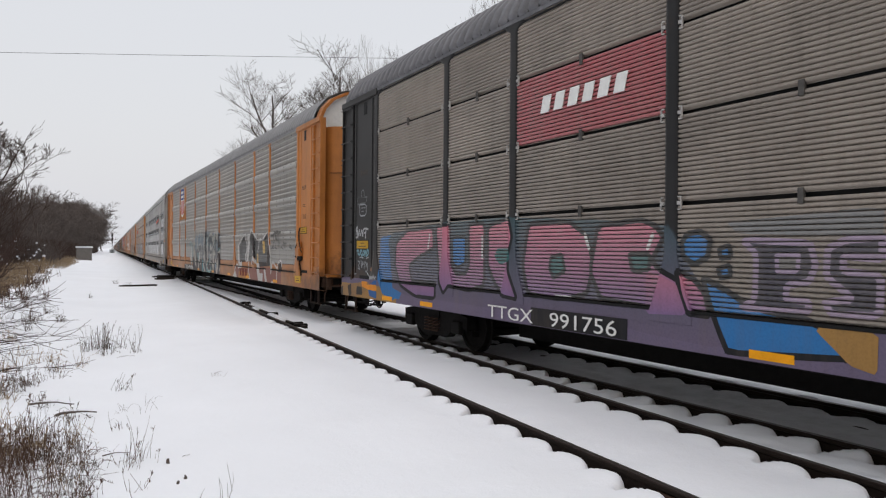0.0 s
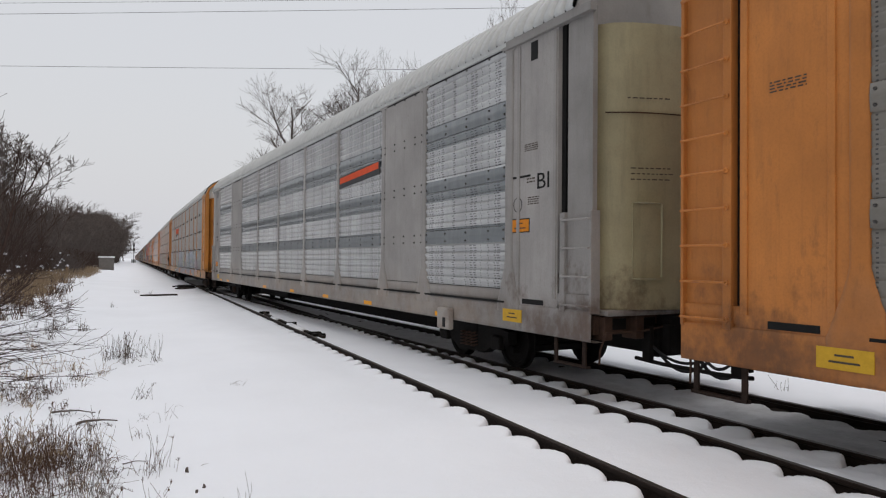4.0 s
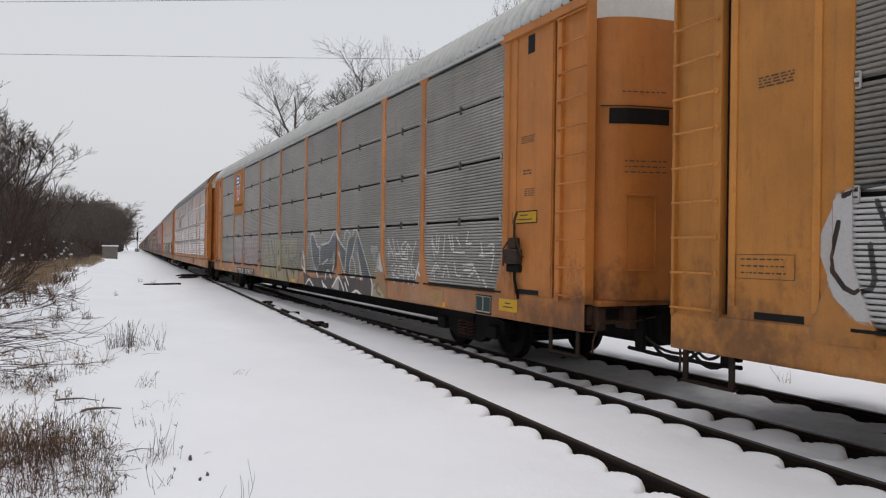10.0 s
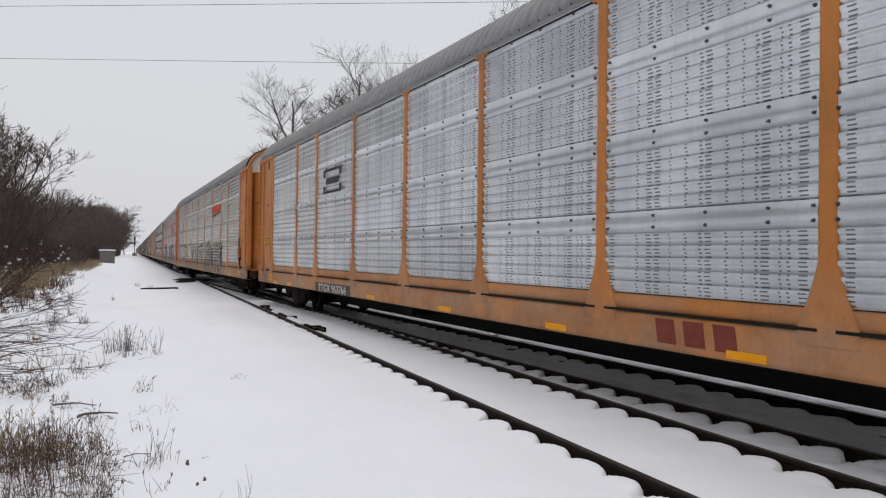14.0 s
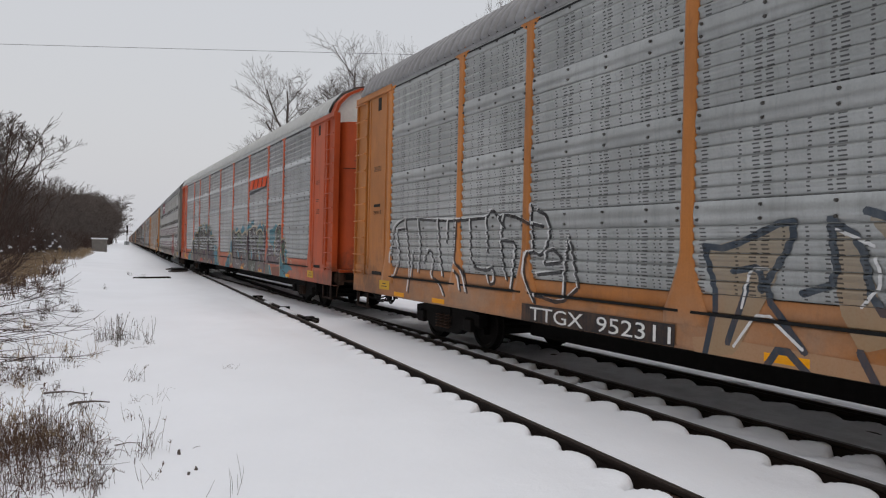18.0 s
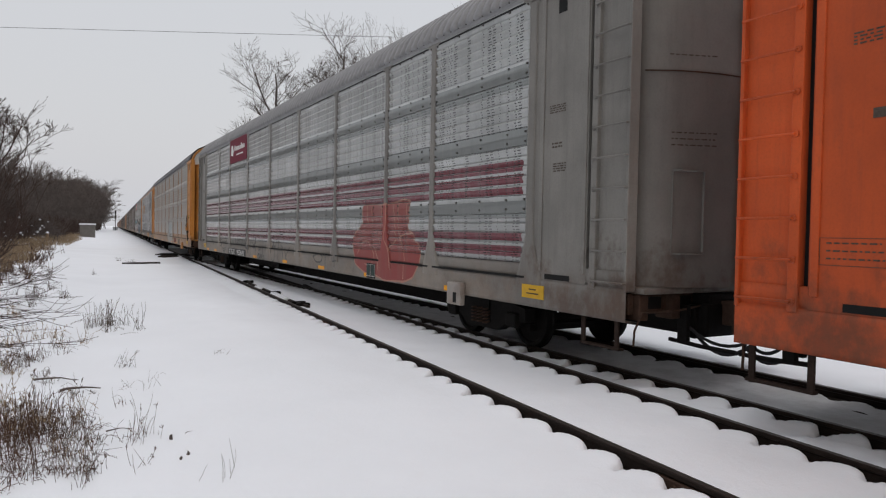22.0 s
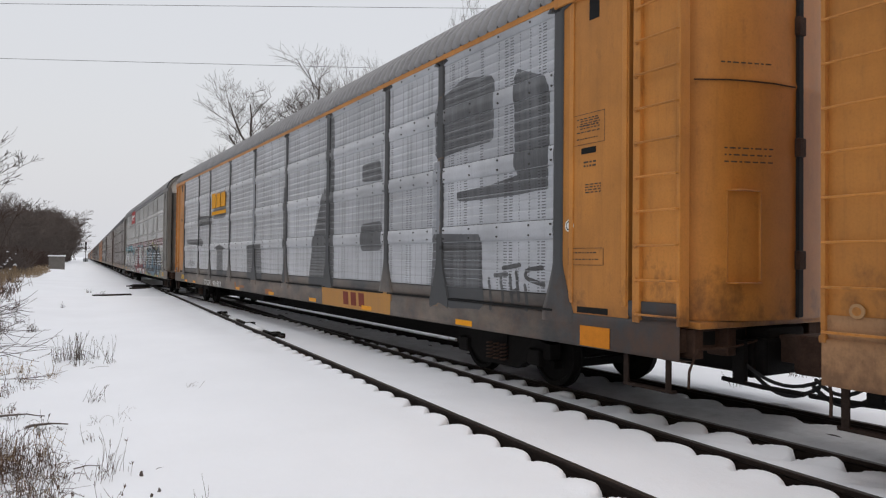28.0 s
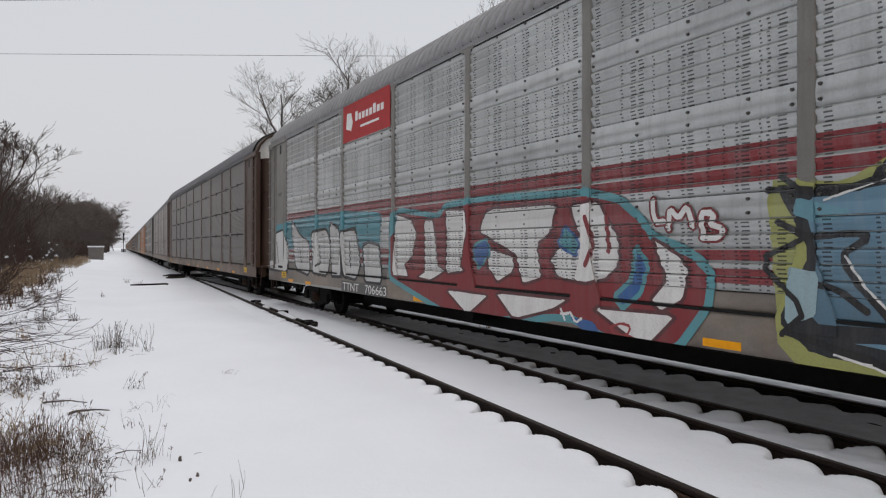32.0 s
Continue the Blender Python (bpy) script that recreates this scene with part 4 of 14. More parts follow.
    if detail:
        b = bmesh.new()
        tube(b, sag((-0.45, s * 13.55, 0.74), (-0.34, s * 14.36, 0.50), 0.24), 0.022, 7)
        part("brake_hose", b, RUBBER, parent)
        b = bmesh.new()
        tube(b, [(-1.35, s * 13.62, 0.62), (-1.30, s * 13.68, 0.84), (-0.75, s * 13.70, 0.84), (-0.2, s * 13.72, 0.92)], 0.014, 6)
        tube(b, [(-1.35, s * 13.62, 0.62), (-1.36, s * 13.62, 0.45)], 0.014, 6)
        part("cut_lever", b, RUSTY, parent)
        # draft gear under the platform and the pipe brackets hung from it
        b = bmesh.new()
        y0, y1 = sorted((s * 12.4, s * 13.82))
        bevel_box(b, -0.40, 0.40, y0, y1, 0.52, 0.92, 0.04)
        for xa, za in ((-0.62, 0.46), (-0.48, 0.50), (0.46, 0.48)):
            y0, y1 = sorted((s * 13.58, s * 13.72))
            bevel_box(b, xa, xa + 0.07, y0, y1, za, 0.90, 0.012)
        part("draft_gear", b, BLACK_IRON, parent)
        b = bmesh.new()
        tube(b, [(-0.60, s * 13.45, 0.47), (-0.58, s * 13.9, 0.445), (-0.50, s * 14.3, 0.43)], 0.026, 7)
        part("train_pipe", b, BLACK_IRON, parent)
        b = bmesh.new()
        tube(b, sag((-0.62, s * 13.55, 0.82), (-0.30, s * 14.36, 0.56), 0.20), 0.019, 7)
        part("air_hose", b, RUBBER, parent)


def truck_parts(sgn, parent, detail=True):
    y = sgn * TRUCK
    b = bmesh.new()
    for sx in (-1, 1):
        xa, xb = sorted((sx * 0.93, sx * 1.10))
        # arched side frame with openings for the springs
        outline = [(-1.15, 0.40), (-1.15, 0.60), (-0.80, 0.66), (-0.45, 0.80), (0.45, 0.80), (0.80, 0.66), (1.15, 0.60), (1.15, 0.40), (0.85, 0.42), (0.42, 0.20), (-0.42, 0.20), (-0.85, 0.42)]
        va = [b.verts.new((xa, y + u, z)) for u, z in outline]
        vb = [b.verts.new((xb, y + u, z)) for u, z in outline]
        n = len(outline)
        for k in range(n):
            b.faces.new((va[k], va[(k + 1) % n], vb[(k + 1) % n], vb[k]))
        b.faces.new(va[::-1])
        b.faces.new(vb)
        for u in (-0.87, 0.87):
            bevel_box(b, *sorted((sx * 1.06, sx * 1.17)), y + u - 0.13, y + u + 0.13, 0.30, 0.52, 0.03)
    box(b, -1.12, 1.12, y - 0.22, y + 0.22, 0.52, 0.74)
    box(b, -0.9, 0.9, y - 1.0, y - 0.9, 0.25, 0.35)
    bmesh.ops.recalc_face_normals(b, faces=list(b.faces))
    truck = part("truck", b, BLACK_IRON, parent, "grimy black cast-steel truck")
    if detail:
        for u in (-0.17, 0.0, 0.17):
            t = bmesh.new()
            pts = [(-1.135 + 0.055 * math.cos(a * 0.9), y + u + 0.062 * math.sin(a * 0.9), 0.27 + a * 0.0075) for a in range(0, 34)]
            tube(t, pts, 0.013, 5)
            part("spring", t, RUSTY, truck)
    sets = []
    for u in (-0.87, 0.87):
        t = bmesh.new()
        R = 0.419
        for sx in (-1, 1):
            pr = [(0.665, R * 0.3), (0.675, R + 0.028), (0.70, R + 0.028), (0.712, R + 0.002), (0.805, R - 0.004), (0.805, R - 0.06), (0.775, R - 0.08), (0.765, 0.14), (0.80, 0.11), (0.80, 0.05)]
            cyl_x(t, 0, 0, 0, 0, 0, 28, [(sx * a, r) for a, r in pr])
        cyl_x(t, -0.95, 0.95, 0, 0, 0.075, 12)
        bmesh.ops.recalc_face_normals(t, faces=list(t.faces))
        ws = part("wheelset", t, BLACK_IRON, truck)
        ws.location = (0, y + u, R)
        sets.append(ws)
    return sets


def underframe(parent, detail=True):
    b = bmesh.new()
    bevel_box(b, -0.42, 0.42, -8.4, 8.4, 0.31, 0.98, 0.03)
    bevel_box(b, -0.35, 0.35, -13.4, 13.4, 0.62, 1.02, 0.03)
    for k in range(-12, 13, 2):
        box(b, -1.40, 1.40, k - 0.06, k + 0.06, 0.82, 1.05)
    part("underframe", b, BLACK_IRON, parent)
    b = bmesh.new()
    box(b, -1.40, 1.40, -13.3, 13.3, 1.06, 1.14)
    part("deck", b, BLACK_IRON, parent)
    if detail:
        b = bmesh.new()
        tube(b, [(-1.05, -8.2, 0.66), (-1.05, 8.2, 0.66)], 0.03, 6)
        part("brake_pipe", b, BLACK_IRON, parent)
        b = bmesh.new()
        cyl_x(b, -1.0, -0.5, 2.2, 0.62, 0.18, 14)
        part("brake_cylinder", b, BLACK_IRON, parent)


def autorack(index, label, kind, panel, posts, ends, roof, sill=None, layers=(), fine_top=2.55, post_wide=0.08, flare=0.20, doors=None, tops=None, number="", detail=True, reflectors=True, solid=False, num_y=(6.95, 4.5), ladder_top=4.92, vents=False):
    car = new("autorack_car", None)
    tagged(car, label, "freight car", "cars of the train")
    layers = list(layers)
    sill = sill or posts
    if not layers:
        fine_top = 0.0
    # core behind the panels
    b = bmesh.new()
    box(b, -1.41, 1.47, -13.0, 13.0, 1.15, 4.97)
    part("body_shell", b, BLACK_PAINT if kind != "far" else panel, car)
    for ya, yb in zip(POSTS, POSTS[1:]):
        plate = solid and abs(abs(ya + yb) / 2 - 8.02) < 0.1
        side_panel(ya + post_wide + 0.004, yb - post_wide - 0.004, "plate" if plate else kind, posts if plate else panel, car, detail)
        if detail:
            # solid black strip stands in for the shaded recess below the panels
            t = bmesh.new()
            box(t, -1.5035, -1.45, ya + post_wide, yb - post_wide, 1.098, 1.128)
            part("panel_gap", t, BLACK_PAINT, car)
        if kind == "rib" and detail:
            for k in (1, 2, 3):
                t = bmesh.new()
                z = Z_LOW + k * 0.925 - 0.015
                ym = (ya + yb) / 2
                bevel_box(t, -1.505, -1.465, ym - 0.028, ym + 0.028, z - 0.085, z + 0.055, 0.008)
                part("seam_bracket", t, BOLT_DARK, car)
    if detail and kind == "rib":
        t = bmesh.new()
        for z0, z1, y0, y1 in ((-0.075, -0.063, -0.015, 0.022), (0.055, 0.067, -0.015, 0.022), (-0.065, 0.06, 0.018, 0.028), (-0.02, 0.015, -0.022, 0.018)):
            box(t, -1.497, -1.475, y0, y1, z0, z1)
        first = part("seam_clip", t, CLIP_WHITE, car, "pale clip at the panel seam")
        first.location = (-0.012, POSTS[0] + 0.11, Z_LOW + 0.91)
        for y in POSTS:
            for k in (1, 2, 3):
                for sd in (-1, 1):
                    if (y == POSTS[0] and sd == -1) or (y == POSTS[-1] and sd == 1) or (y == POSTS[0] and k == 1):
                        continue
                    ob = new("seam_clip", first.data)
                    ob.parent = car
                    ob.location = (-0.012, y + sd * (post_wide + 0.03), Z_LOW + k * 0.925 - 0.015)
                    ob.rotation_euler = (0, 0, 0)
                    ob.scale = (1, sd, 1)
    if detail and kind in ("perf", "louver"):
        vs, fc = [], []
        for ya, yb in zip(POSTS, POSTS[1:]):
            for share in (0.045, 0.20, 0.45, 0.70, 0.955):
                y = ya + (yb - ya) * share
                for k, dz in [(k, dz) for k in range(4) for dz in (0.735, 0.865)]:
                    z = Z_LOW + k * 0.925 + dz
                    i = len(vs)
                    for q in range(6):
                        vs.append((-1.488, y + 0.021 * math.cos(q * 1.0472), z + 0.019 * math.sin(q * 1.0472)))
                    for q in range(6):
                        vs.append((-1.509, y + 0.016 * math.cos(q * 1.0472), z + 0.014 * math.sin(q * 1.0472)))
                    for q in range(6):
                        fc.append((i + q, i + (q + 1) % 6, i + 6 + (q + 1) % 6, i + 6 + q))
                    fc += [(i + 6, i + 9, i + 8, i + 7), (i + 6, i + 11, i + 10, i + 9)]
        bl = raw_mesh("band_bolts", np.array(vs), np.array(fc), BOLT_DARK, car)
        bl["kind"] = "stuff"
    for y in POSTS:
        side_post(y, posts, car, layers, post_wide, flare, True, max(fine_top, 1.8))
    side_sill(sill, car, True, kind == "rib")
    side_sill(sill, car, False)
    spray(car, kind, layers, panel, posts, post_wide, flare, solid)
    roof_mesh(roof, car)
    for s in (-1, 1):
        end_parts(s, ends, car, detail, doors, tops, ladder_top, vents)
    underframe(car, detail)
    sets = truck_parts(-1, car, detail) + truck_parts(1, car, detail)
    if reflectors:
        for y in (11.2, 9.6, 3.1, -0.3, -3.4, -6.3, -9.7):
            t = bmesh.new()
            box(t, -1.502, -1.497, y - 0.22, y + 0.22, 0.75, 0.83)
            part("reflector", t, AMBER, car, "amber reflector strip")
        for yy in ((-11.9,) if index == 0 else () if index == 3 else (11.9,) if index == 10 else (11.9, -11.9)):
            t = bmesh.new()
            box(t, -1.505, -1.497, yy - 0.24, yy + 0.24, 0.84, 1.02)
            sg = part("warning_sign", t, YELLOW_SIGN, car, "yellow warning plate")
            t = bmesh.new()
            for q in range(2):
                box(t, -1.508, -1.505, yy - 0.13 + 0.05 * q, yy + 0.13 - 0.05 * q, 0.895 + q * 0.055, 0.912 + q * 0.055)
            part("sign_text", t, PRINT, sg)["kind"] = "stuff"
    if number:
        text_mesh(number, 0.18, WHITE_PAINT, "car_number", car, on_side(num_y[0], 0.755), "white stencilled car number", num_y[0] - num_y[1])
    # rail along the eave
    t = bmesh.new()
    bevel_box(t, -1.512, -1.44, -11.72, 11.72, 4.862 if index == 10 else 4.885, 4.945, 0.008)
    part("top_rail", t, ends if index == 10 else roof, car)
    if detail:
        t = bmesh.new()
        box(t, -1.499, -1.44, -11.70, 11.70, 4.835, 4.862)
        part("eave_gap", t, BLACK_PAINT, car)
    # small print on the corner plates
    if detail:
        for y0, z0, w, rows_, tall in ((12.6, 3.35, 0.36, 4, 0.013), (-12.16, 3.35, 0.32, 4, 0.013), (-12.25, 2.60, 0.25, 4, 0.014), (-12.22, 2.86, 0.2, 2, 0.02)):
            t = bmesh.new()
            rnd = random.Random(index * 10 + int(z0 * 10))
            for q in range(rows_):
                x = 0.0
                while x < w:
                    ln_ = rnd.uniform(0.02, 0.08)
                    box(t, -1.482, -1.479, y0 - min(w, x + ln_), y0 - x, z0 - q * tall * 2.2, z0 - q * tall * 2.2 + tall)
                    x += ln_ + 0.022
            part("stencil", t, PRINT, car)["kind"] = "stuff"
    return car, sets

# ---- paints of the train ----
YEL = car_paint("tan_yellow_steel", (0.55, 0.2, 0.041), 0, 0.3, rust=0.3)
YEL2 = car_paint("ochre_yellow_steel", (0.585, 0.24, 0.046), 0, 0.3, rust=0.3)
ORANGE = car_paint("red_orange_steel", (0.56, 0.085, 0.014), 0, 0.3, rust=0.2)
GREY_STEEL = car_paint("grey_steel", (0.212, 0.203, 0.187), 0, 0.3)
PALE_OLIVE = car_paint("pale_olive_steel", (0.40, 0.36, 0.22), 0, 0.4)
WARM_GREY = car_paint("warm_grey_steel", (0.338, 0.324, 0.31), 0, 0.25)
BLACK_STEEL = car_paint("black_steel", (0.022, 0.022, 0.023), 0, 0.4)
# sooty iron and other dull surfaces with hardly any gloss
for dull, amount in ((BALLAST, 0.1), (BLACK_IRON, 0.15), (RUSTY, 0.2), (RUBBER, 0.2), (BLACK_STEEL, 0.2), (SNOW_GREY, 0.1)):
    for node in dull.node_tree.nodes:
        if node.type == "BSDF_PRINCIPLED":
            node.inputs["Specular IOR Level"].default_value = amount
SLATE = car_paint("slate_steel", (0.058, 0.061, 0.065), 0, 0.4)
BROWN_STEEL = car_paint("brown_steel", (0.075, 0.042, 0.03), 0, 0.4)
P_RIB_DARK = car_paint("ribbed_brown_grey", (0.30, 0.256, 0.216), 0, 0.45, rust=0.25)
P_RIB = car_paint("ribbed_grey", (0.225, 0.206, 0.182), 0, 0.4, rust=0.12)
P_RIB_PALE = car_paint("ribbed_pale_grey", (0.335, 0.318, 0.295), 0, 0.4, rust=0.15)
P_RIB_BROWN = car_paint("ribbed_brown", (0.085, 0.062, 0.047), 0, 0.4, rust=0.3)
P_PERF = car_paint("perforated_brown_grey", (0.196, 0.182, 0.155), 0.85, 0.35, rust=0.12)
P_PERF_BROWN = car_paint("perforated_brown", (0.142, 0.134, 0.113), 0.7, 0.5, rust=0.2)
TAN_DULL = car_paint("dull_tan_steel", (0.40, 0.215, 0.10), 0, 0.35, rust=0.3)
P_PERF_SILVER = car_paint("perforated_silver", (0.46, 0.48, 0.515), 0.8, 0.2, rust=0.05)
P_SILVER = car_paint("louvred_silver", (0.72, 0.75, 0.785), 0.75, 0.25, 0.45, 0.6, 0.04, 0.3)
P_SILVER2 = car_paint("louvred_dull_silver", (0.49, 0.505, 0.50), 0.8, 0.3, 0.5, 0.4, 0.06)
P_STEEL = car_paint("louvred_old_steel", (0.415, 0.43, 0.425), 0.8, 0.35, 0.5, 0.45, 0.08)
P_DARKSILVER = car_paint("louvred_dark_silver", (0.286, 0.307, 0.319), 0.7, 0.3, 0.5, 0.2, 0.06)
P_WHITE = car_paint("louvred_pale_grey", (0.496, 0.507, 0.513), 0.75, 0.25, 0.5, 0.1, 0.05)
ROOF_GREY = plain("roof_grey", (0.28, 0.28, 0.285), 0.6, 0.2, 0.2, 2.0)
ROOF_DARK = plain("roof_dark", (0.17, 0.17, 0.18), 0.6, 0.1, 0.25, 2.0)
ROOF_PALE = plain("roof_pale", (0.52, 0.53, 0.52), 0.6, 0.1, 0.15, 2.0)

BLK = (0.012, 0.012, 0.014)
WHT = (0.72, 0.72, 0.70)
MAROON = (0.165, 0.027, 0.042)
NUM = ("rect", 7.1, 4.35, 0.73, 0.965, BLK)
NUM_L = ("rect", 8.1, 4.9, 0.73, 0.965, BLK)
PINK, PURPLE, BLUE, TEAL = (0.60, 0.20, 0.25), (0.20, 0.13, 0.26), (0.03, 0.17, 0.42), (0.18, 0.42, 0.44)

bands8 = [("rect", 13, -13, a, b, (0.23, 0.245, 0.24), 1) for a, b in ((3.73, 4.03), (2.9, 3.17), (1.92, 2.16))]
stripes8 = [("rect", 11.6, -11.6, a, b, MAROON, 1) for a, b in ((2.57, 2.72), (2.40, 2.53), (2.25, 2.35), (1.60, 1.71), (1.38, 1.53), (1.21, 1.32), (1.02, 1.11))]

# ---- hand-sprayed pieces, car by car ----
g0 = []
g0.append(("shape", [(3.58, 2.0), (2.16, 2.08), (2.17, 1.84), (3.46, 1.89)], (0.2, 0.2, 0.2), (0.2, 0.2, 0.2), None, 0.0))
g0.append(("shape", [(11.2, 2.02), (9.2, 2.17), (7.23, 2.19), (5.37, 2.09), (4.27, 1.99), (3.99, 1.53), (3.6, 1.11), (3.61, 0.79), (5.02, 0.86), (10.94, 0.89)], (0.14, 0.11, 0.17), (0.05, 0.09, 0.1), None, 0.0))
g0.append(("shape", [(10.83, 1.85), (10.35, 2.08), (9.4, 2.11), (9.36, 1.75), (9.91, 1.6), (10.28, 1.44), (10.17, 1.16), (9.3, 1.18), (9.3, 0.91), (10.02, 0.9), (10.65, 1.07), (10.87, 1.43)], PURPLE, PINK, BLK, 0.03))
g0.append(("shape", [(9.3, 2.13), (8.82, 2.13), (8.77, 1.48), (8.61, 1.34), (8.34, 1.35), (8.22, 1.49), (8.25, 2.12), (7.79, 2.13), (7.79, 1.2), (8.22, 1.1), (8.83, 1.15), (9.01, 1.01), (9.16, 1.19)], PURPLE, PINK, BLK, 0.03))
g0.append(("shape", [(7.7, 2.08), (7.16, 2.18), (7.07, 1.91), (7.16, 1.67), (7.17, 1.43), (6.94, 1.05), (7.31, 1.07), (7.52, 1.26), (7.7, 1.5)], PURPLE, PINK, BLK, 0.03))
g0.append(("shape", [(6.7, 2.09), (5.88, 2.09), (5.52, 1.89), (5.43, 1.55), (5.53, 1.21), (6.0, 1.11), (6.71, 1.14), (6.83, 1.52)], PURPLE, PINK, BLK, 0.03))
g0.append(("shape", [(6.22, 1.64), (6.0, 1.68), (5.94, 1.47), (6.17, 1.37), (6.25, 1.5)], (0.04, 0.14, 0.14), (0.04, 0.14, 0.14), BLK, 0.025))
g0.append(("shape", [(5.35, 2.02), (4.66, 2.06), (4.46, 1.99), (4.35, 1.87), (4.51, 1.63), (4.43, 1.54), (4.1, 1.41), (4.03, 1.18), (4.48, 1.12), (5.29, 1.16), (5.48, 1.48)], PURPLE, PINK, BLK, 0.03))
g0.append(("shape", [(4.85, 1.69), (4.54, 1.69), (4.55, 1.52), (4.79, 1.5)], (0.04, 0.14, 0.14), (0.04, 0.14, 0.14), BLK, 0.025))
g0.append(("shape", [(4.17, 1.53), (3.95, 1.44), (3.82, 1.31), (3.76, 1.09), (4.03, 1.1), (4.12, 1.29)], PURPLE, PINK, BLK, 0.03))
g0.append(("shape", [(4.59, 1.51), (4.17, 1.4), (4.03, 1.07), (4.6, 1.05)], PURPLE, (0.45, 0.17, 0.24), None, 0.0))
g0.append(("shape", [(7.45, 1.75), (7.16, 1.75), (7.12, 1.59), (7.38, 1.51), (7.52, 1.63)], (0.04, 0.14, 0.14), (0.04, 0.14, 0.14), None, 0.0))
g0.append(("shape", [(8.73, 1.93), (8.33, 1.93), (8.34, 1.53), (8.56, 1.44), (8.72, 1.52)], BLUE, BLUE, BLK, 0.02))
g0.append(("shape", [(4.11, 1.81), (4.04, 1.9), (3.88, 1.92), (3.76, 1.84), (3.79, 1.67), (3.95, 1.59), (4.09, 1.67)], BLUE, BLUE, BLK, 0.03))
g0.append(("shape", [(3.66, 1.75), (3.54, 1.78), (3.53, 1.67), (3.64, 1.66)], BLUE, BLUE, BLK, 0.025))
g0.append(("shape", [(3.67, 1.56), (3.54, 1.59), (3.53, 1.49), (3.64, 1.47)], BLUE, BLUE, BLK, 0.025))
g0.append(("shape", [(3.85, 1.47), (3.53, 1.33), (3.3, 1.21), (2.72, 1.14), (2.32, 0.87), (3.55, 0.77), (3.64, 0.94), (3.76, 1.2)], BLUE, BLUE, BLK, 0.03))
g0.append(("shape", [(2.72, 1.09), (2.19, 1.1), (2.2, 0.77), (2.4, 0.81)], (0.36, 0.2, 0.06), (0.36, 0.2, 0.06), None, 0.0))
g0.append(("shape", [(3.4, 1.83), (2.75, 1.8), (2.7, 1.61), (2.76, 1.47), (2.96, 1.43), (2.97, 1.31), (2.76, 1.3), (2.76, 1.22), (3.42, 1.2), (3.27, 1.29), (3.26, 1.7)], (0.045, 0.04, 0.06), (0.045, 0.04, 0.06), (.33, .25, .35), 0.03))
g0.append(("shape", [(3.06, 1.7), (2.85, 1.7), (2.86, 1.56), (3.05, 1.54)], (0.17, 0.16, 0.15), (0.17, 0.16, 0.15), (.33, .25, .35), 0.02))
g0.append(("shape", [(2.6, 1.75), (2.46, 1.82), (2.17, 1.84), (2.17, 1.67), (2.47, 1.69), (2.47, 1.57), (2.18, 1.54), (2.19, 1.23), (2.57, 1.22), (2.62, 1.31), (2.39, 1.35), (2.61, 1.52)], (0.045, 0.04, 0.06), (0.045, 0.04, 0.06), (.33, .25, .35), 0.03))
g0.append(("line", [(9.5, 1.99), (9.56, 1.75)], WHT, 0.025))
g0.append(("line", [(7.85, 1.92), (7.85, 1.62)], WHT, 0.025))
g0.append(("line", [(5.57, 1.92), (5.5, 1.75)], WHT, 0.025))
g0.append(("line", [(4.5, 1.9), (4.57, 1.75)], WHT, 0.025))
g0.append(("line", [(6.11, 1.14), (5.84, 1.14)], WHT, 0.025))
g1 = []
g4 = []
g6 = []
g7 = []
MAROON, BRIGHT = (.22, .03, .035), (.74, .73, .71)
g11 = []
g11.append(("shape", [(4.37, 2.33), (3.87, 2.43), (2.4, 2.26), (2.14, 2.42), (1.17, 2.47), (-1.42, 2.4), (-1.99, 2.28), (-2.32, 2.06), (-2.51, 1.84), (-2.81, 1.75), (-3.1, 1.63), (-3.28, 1.46), (-3.23, 1.12), (-2.88, .69), (-2.52, .61), (-1.8, .66), (-1.12, .85), (1.61, .53), (3.85, 1.01), (4.35, 1.14)], MAROON, MAROON, (.10, .30, .34), .05))
g11.append(("shape", [(4.13, 2.38), (3.4, 2.24), (3.19, 2.0), (3.39, 1.53), (3.7, 1.4), (3.54, 1.17), (4.25, 1.17)], BRIGHT, BRIGHT, (.10, .03, .035), .022))
g11.append(("shape", [(2.9, 2.22), (2.54, 2.21), (2.39, 1.43), (2.12, 1.33), (2.66, 1.14), (3.23, 1.18), (2.88, 1.31)], BRIGHT, BRIGHT, (.10, .03, .035), .022))
g11.append(("shape", [(2.14, 2.36), (1.45, 2.33), (1.39, 1.97), (1.63, 1.45), (1.43, 1.35), (2.12, 1.27), (2.08, 1.98)], BRIGHT, BRIGHT, (.10, .03, .035), .022))
g11.append(("shape", [(.84, 2.31), (-.87, 2.3), (-.75, 1.93), (-.44, 1.76), (-.54, 1.31), (-.08, 1.2), (.07, 1.62), (.51, 1.76), (1.05, 1.96)], BRIGHT, BRIGHT, (.10, .03, .035), .022))
g11.append(("shape", [(.72, 1.71), (.11, 1.6), (.11, 1.38), (.55, 1.2), (.83, 1.46)], BRIGHT, BRIGHT, (.10, .03, .035), .022))
g11.append(("shape", [(-1.11, 2.27), (-1.64, 2.29), (-2.0, 1.83), (-2.0, 1.52), (-1.79, 1.35), (-1.43, 1.28), (-.88, 1.32), (-.71, 1.58), (-.95, 1.76), (-1.3, 1.84)], BRIGHT, BRIGHT, (.10, .03, .035), .022))
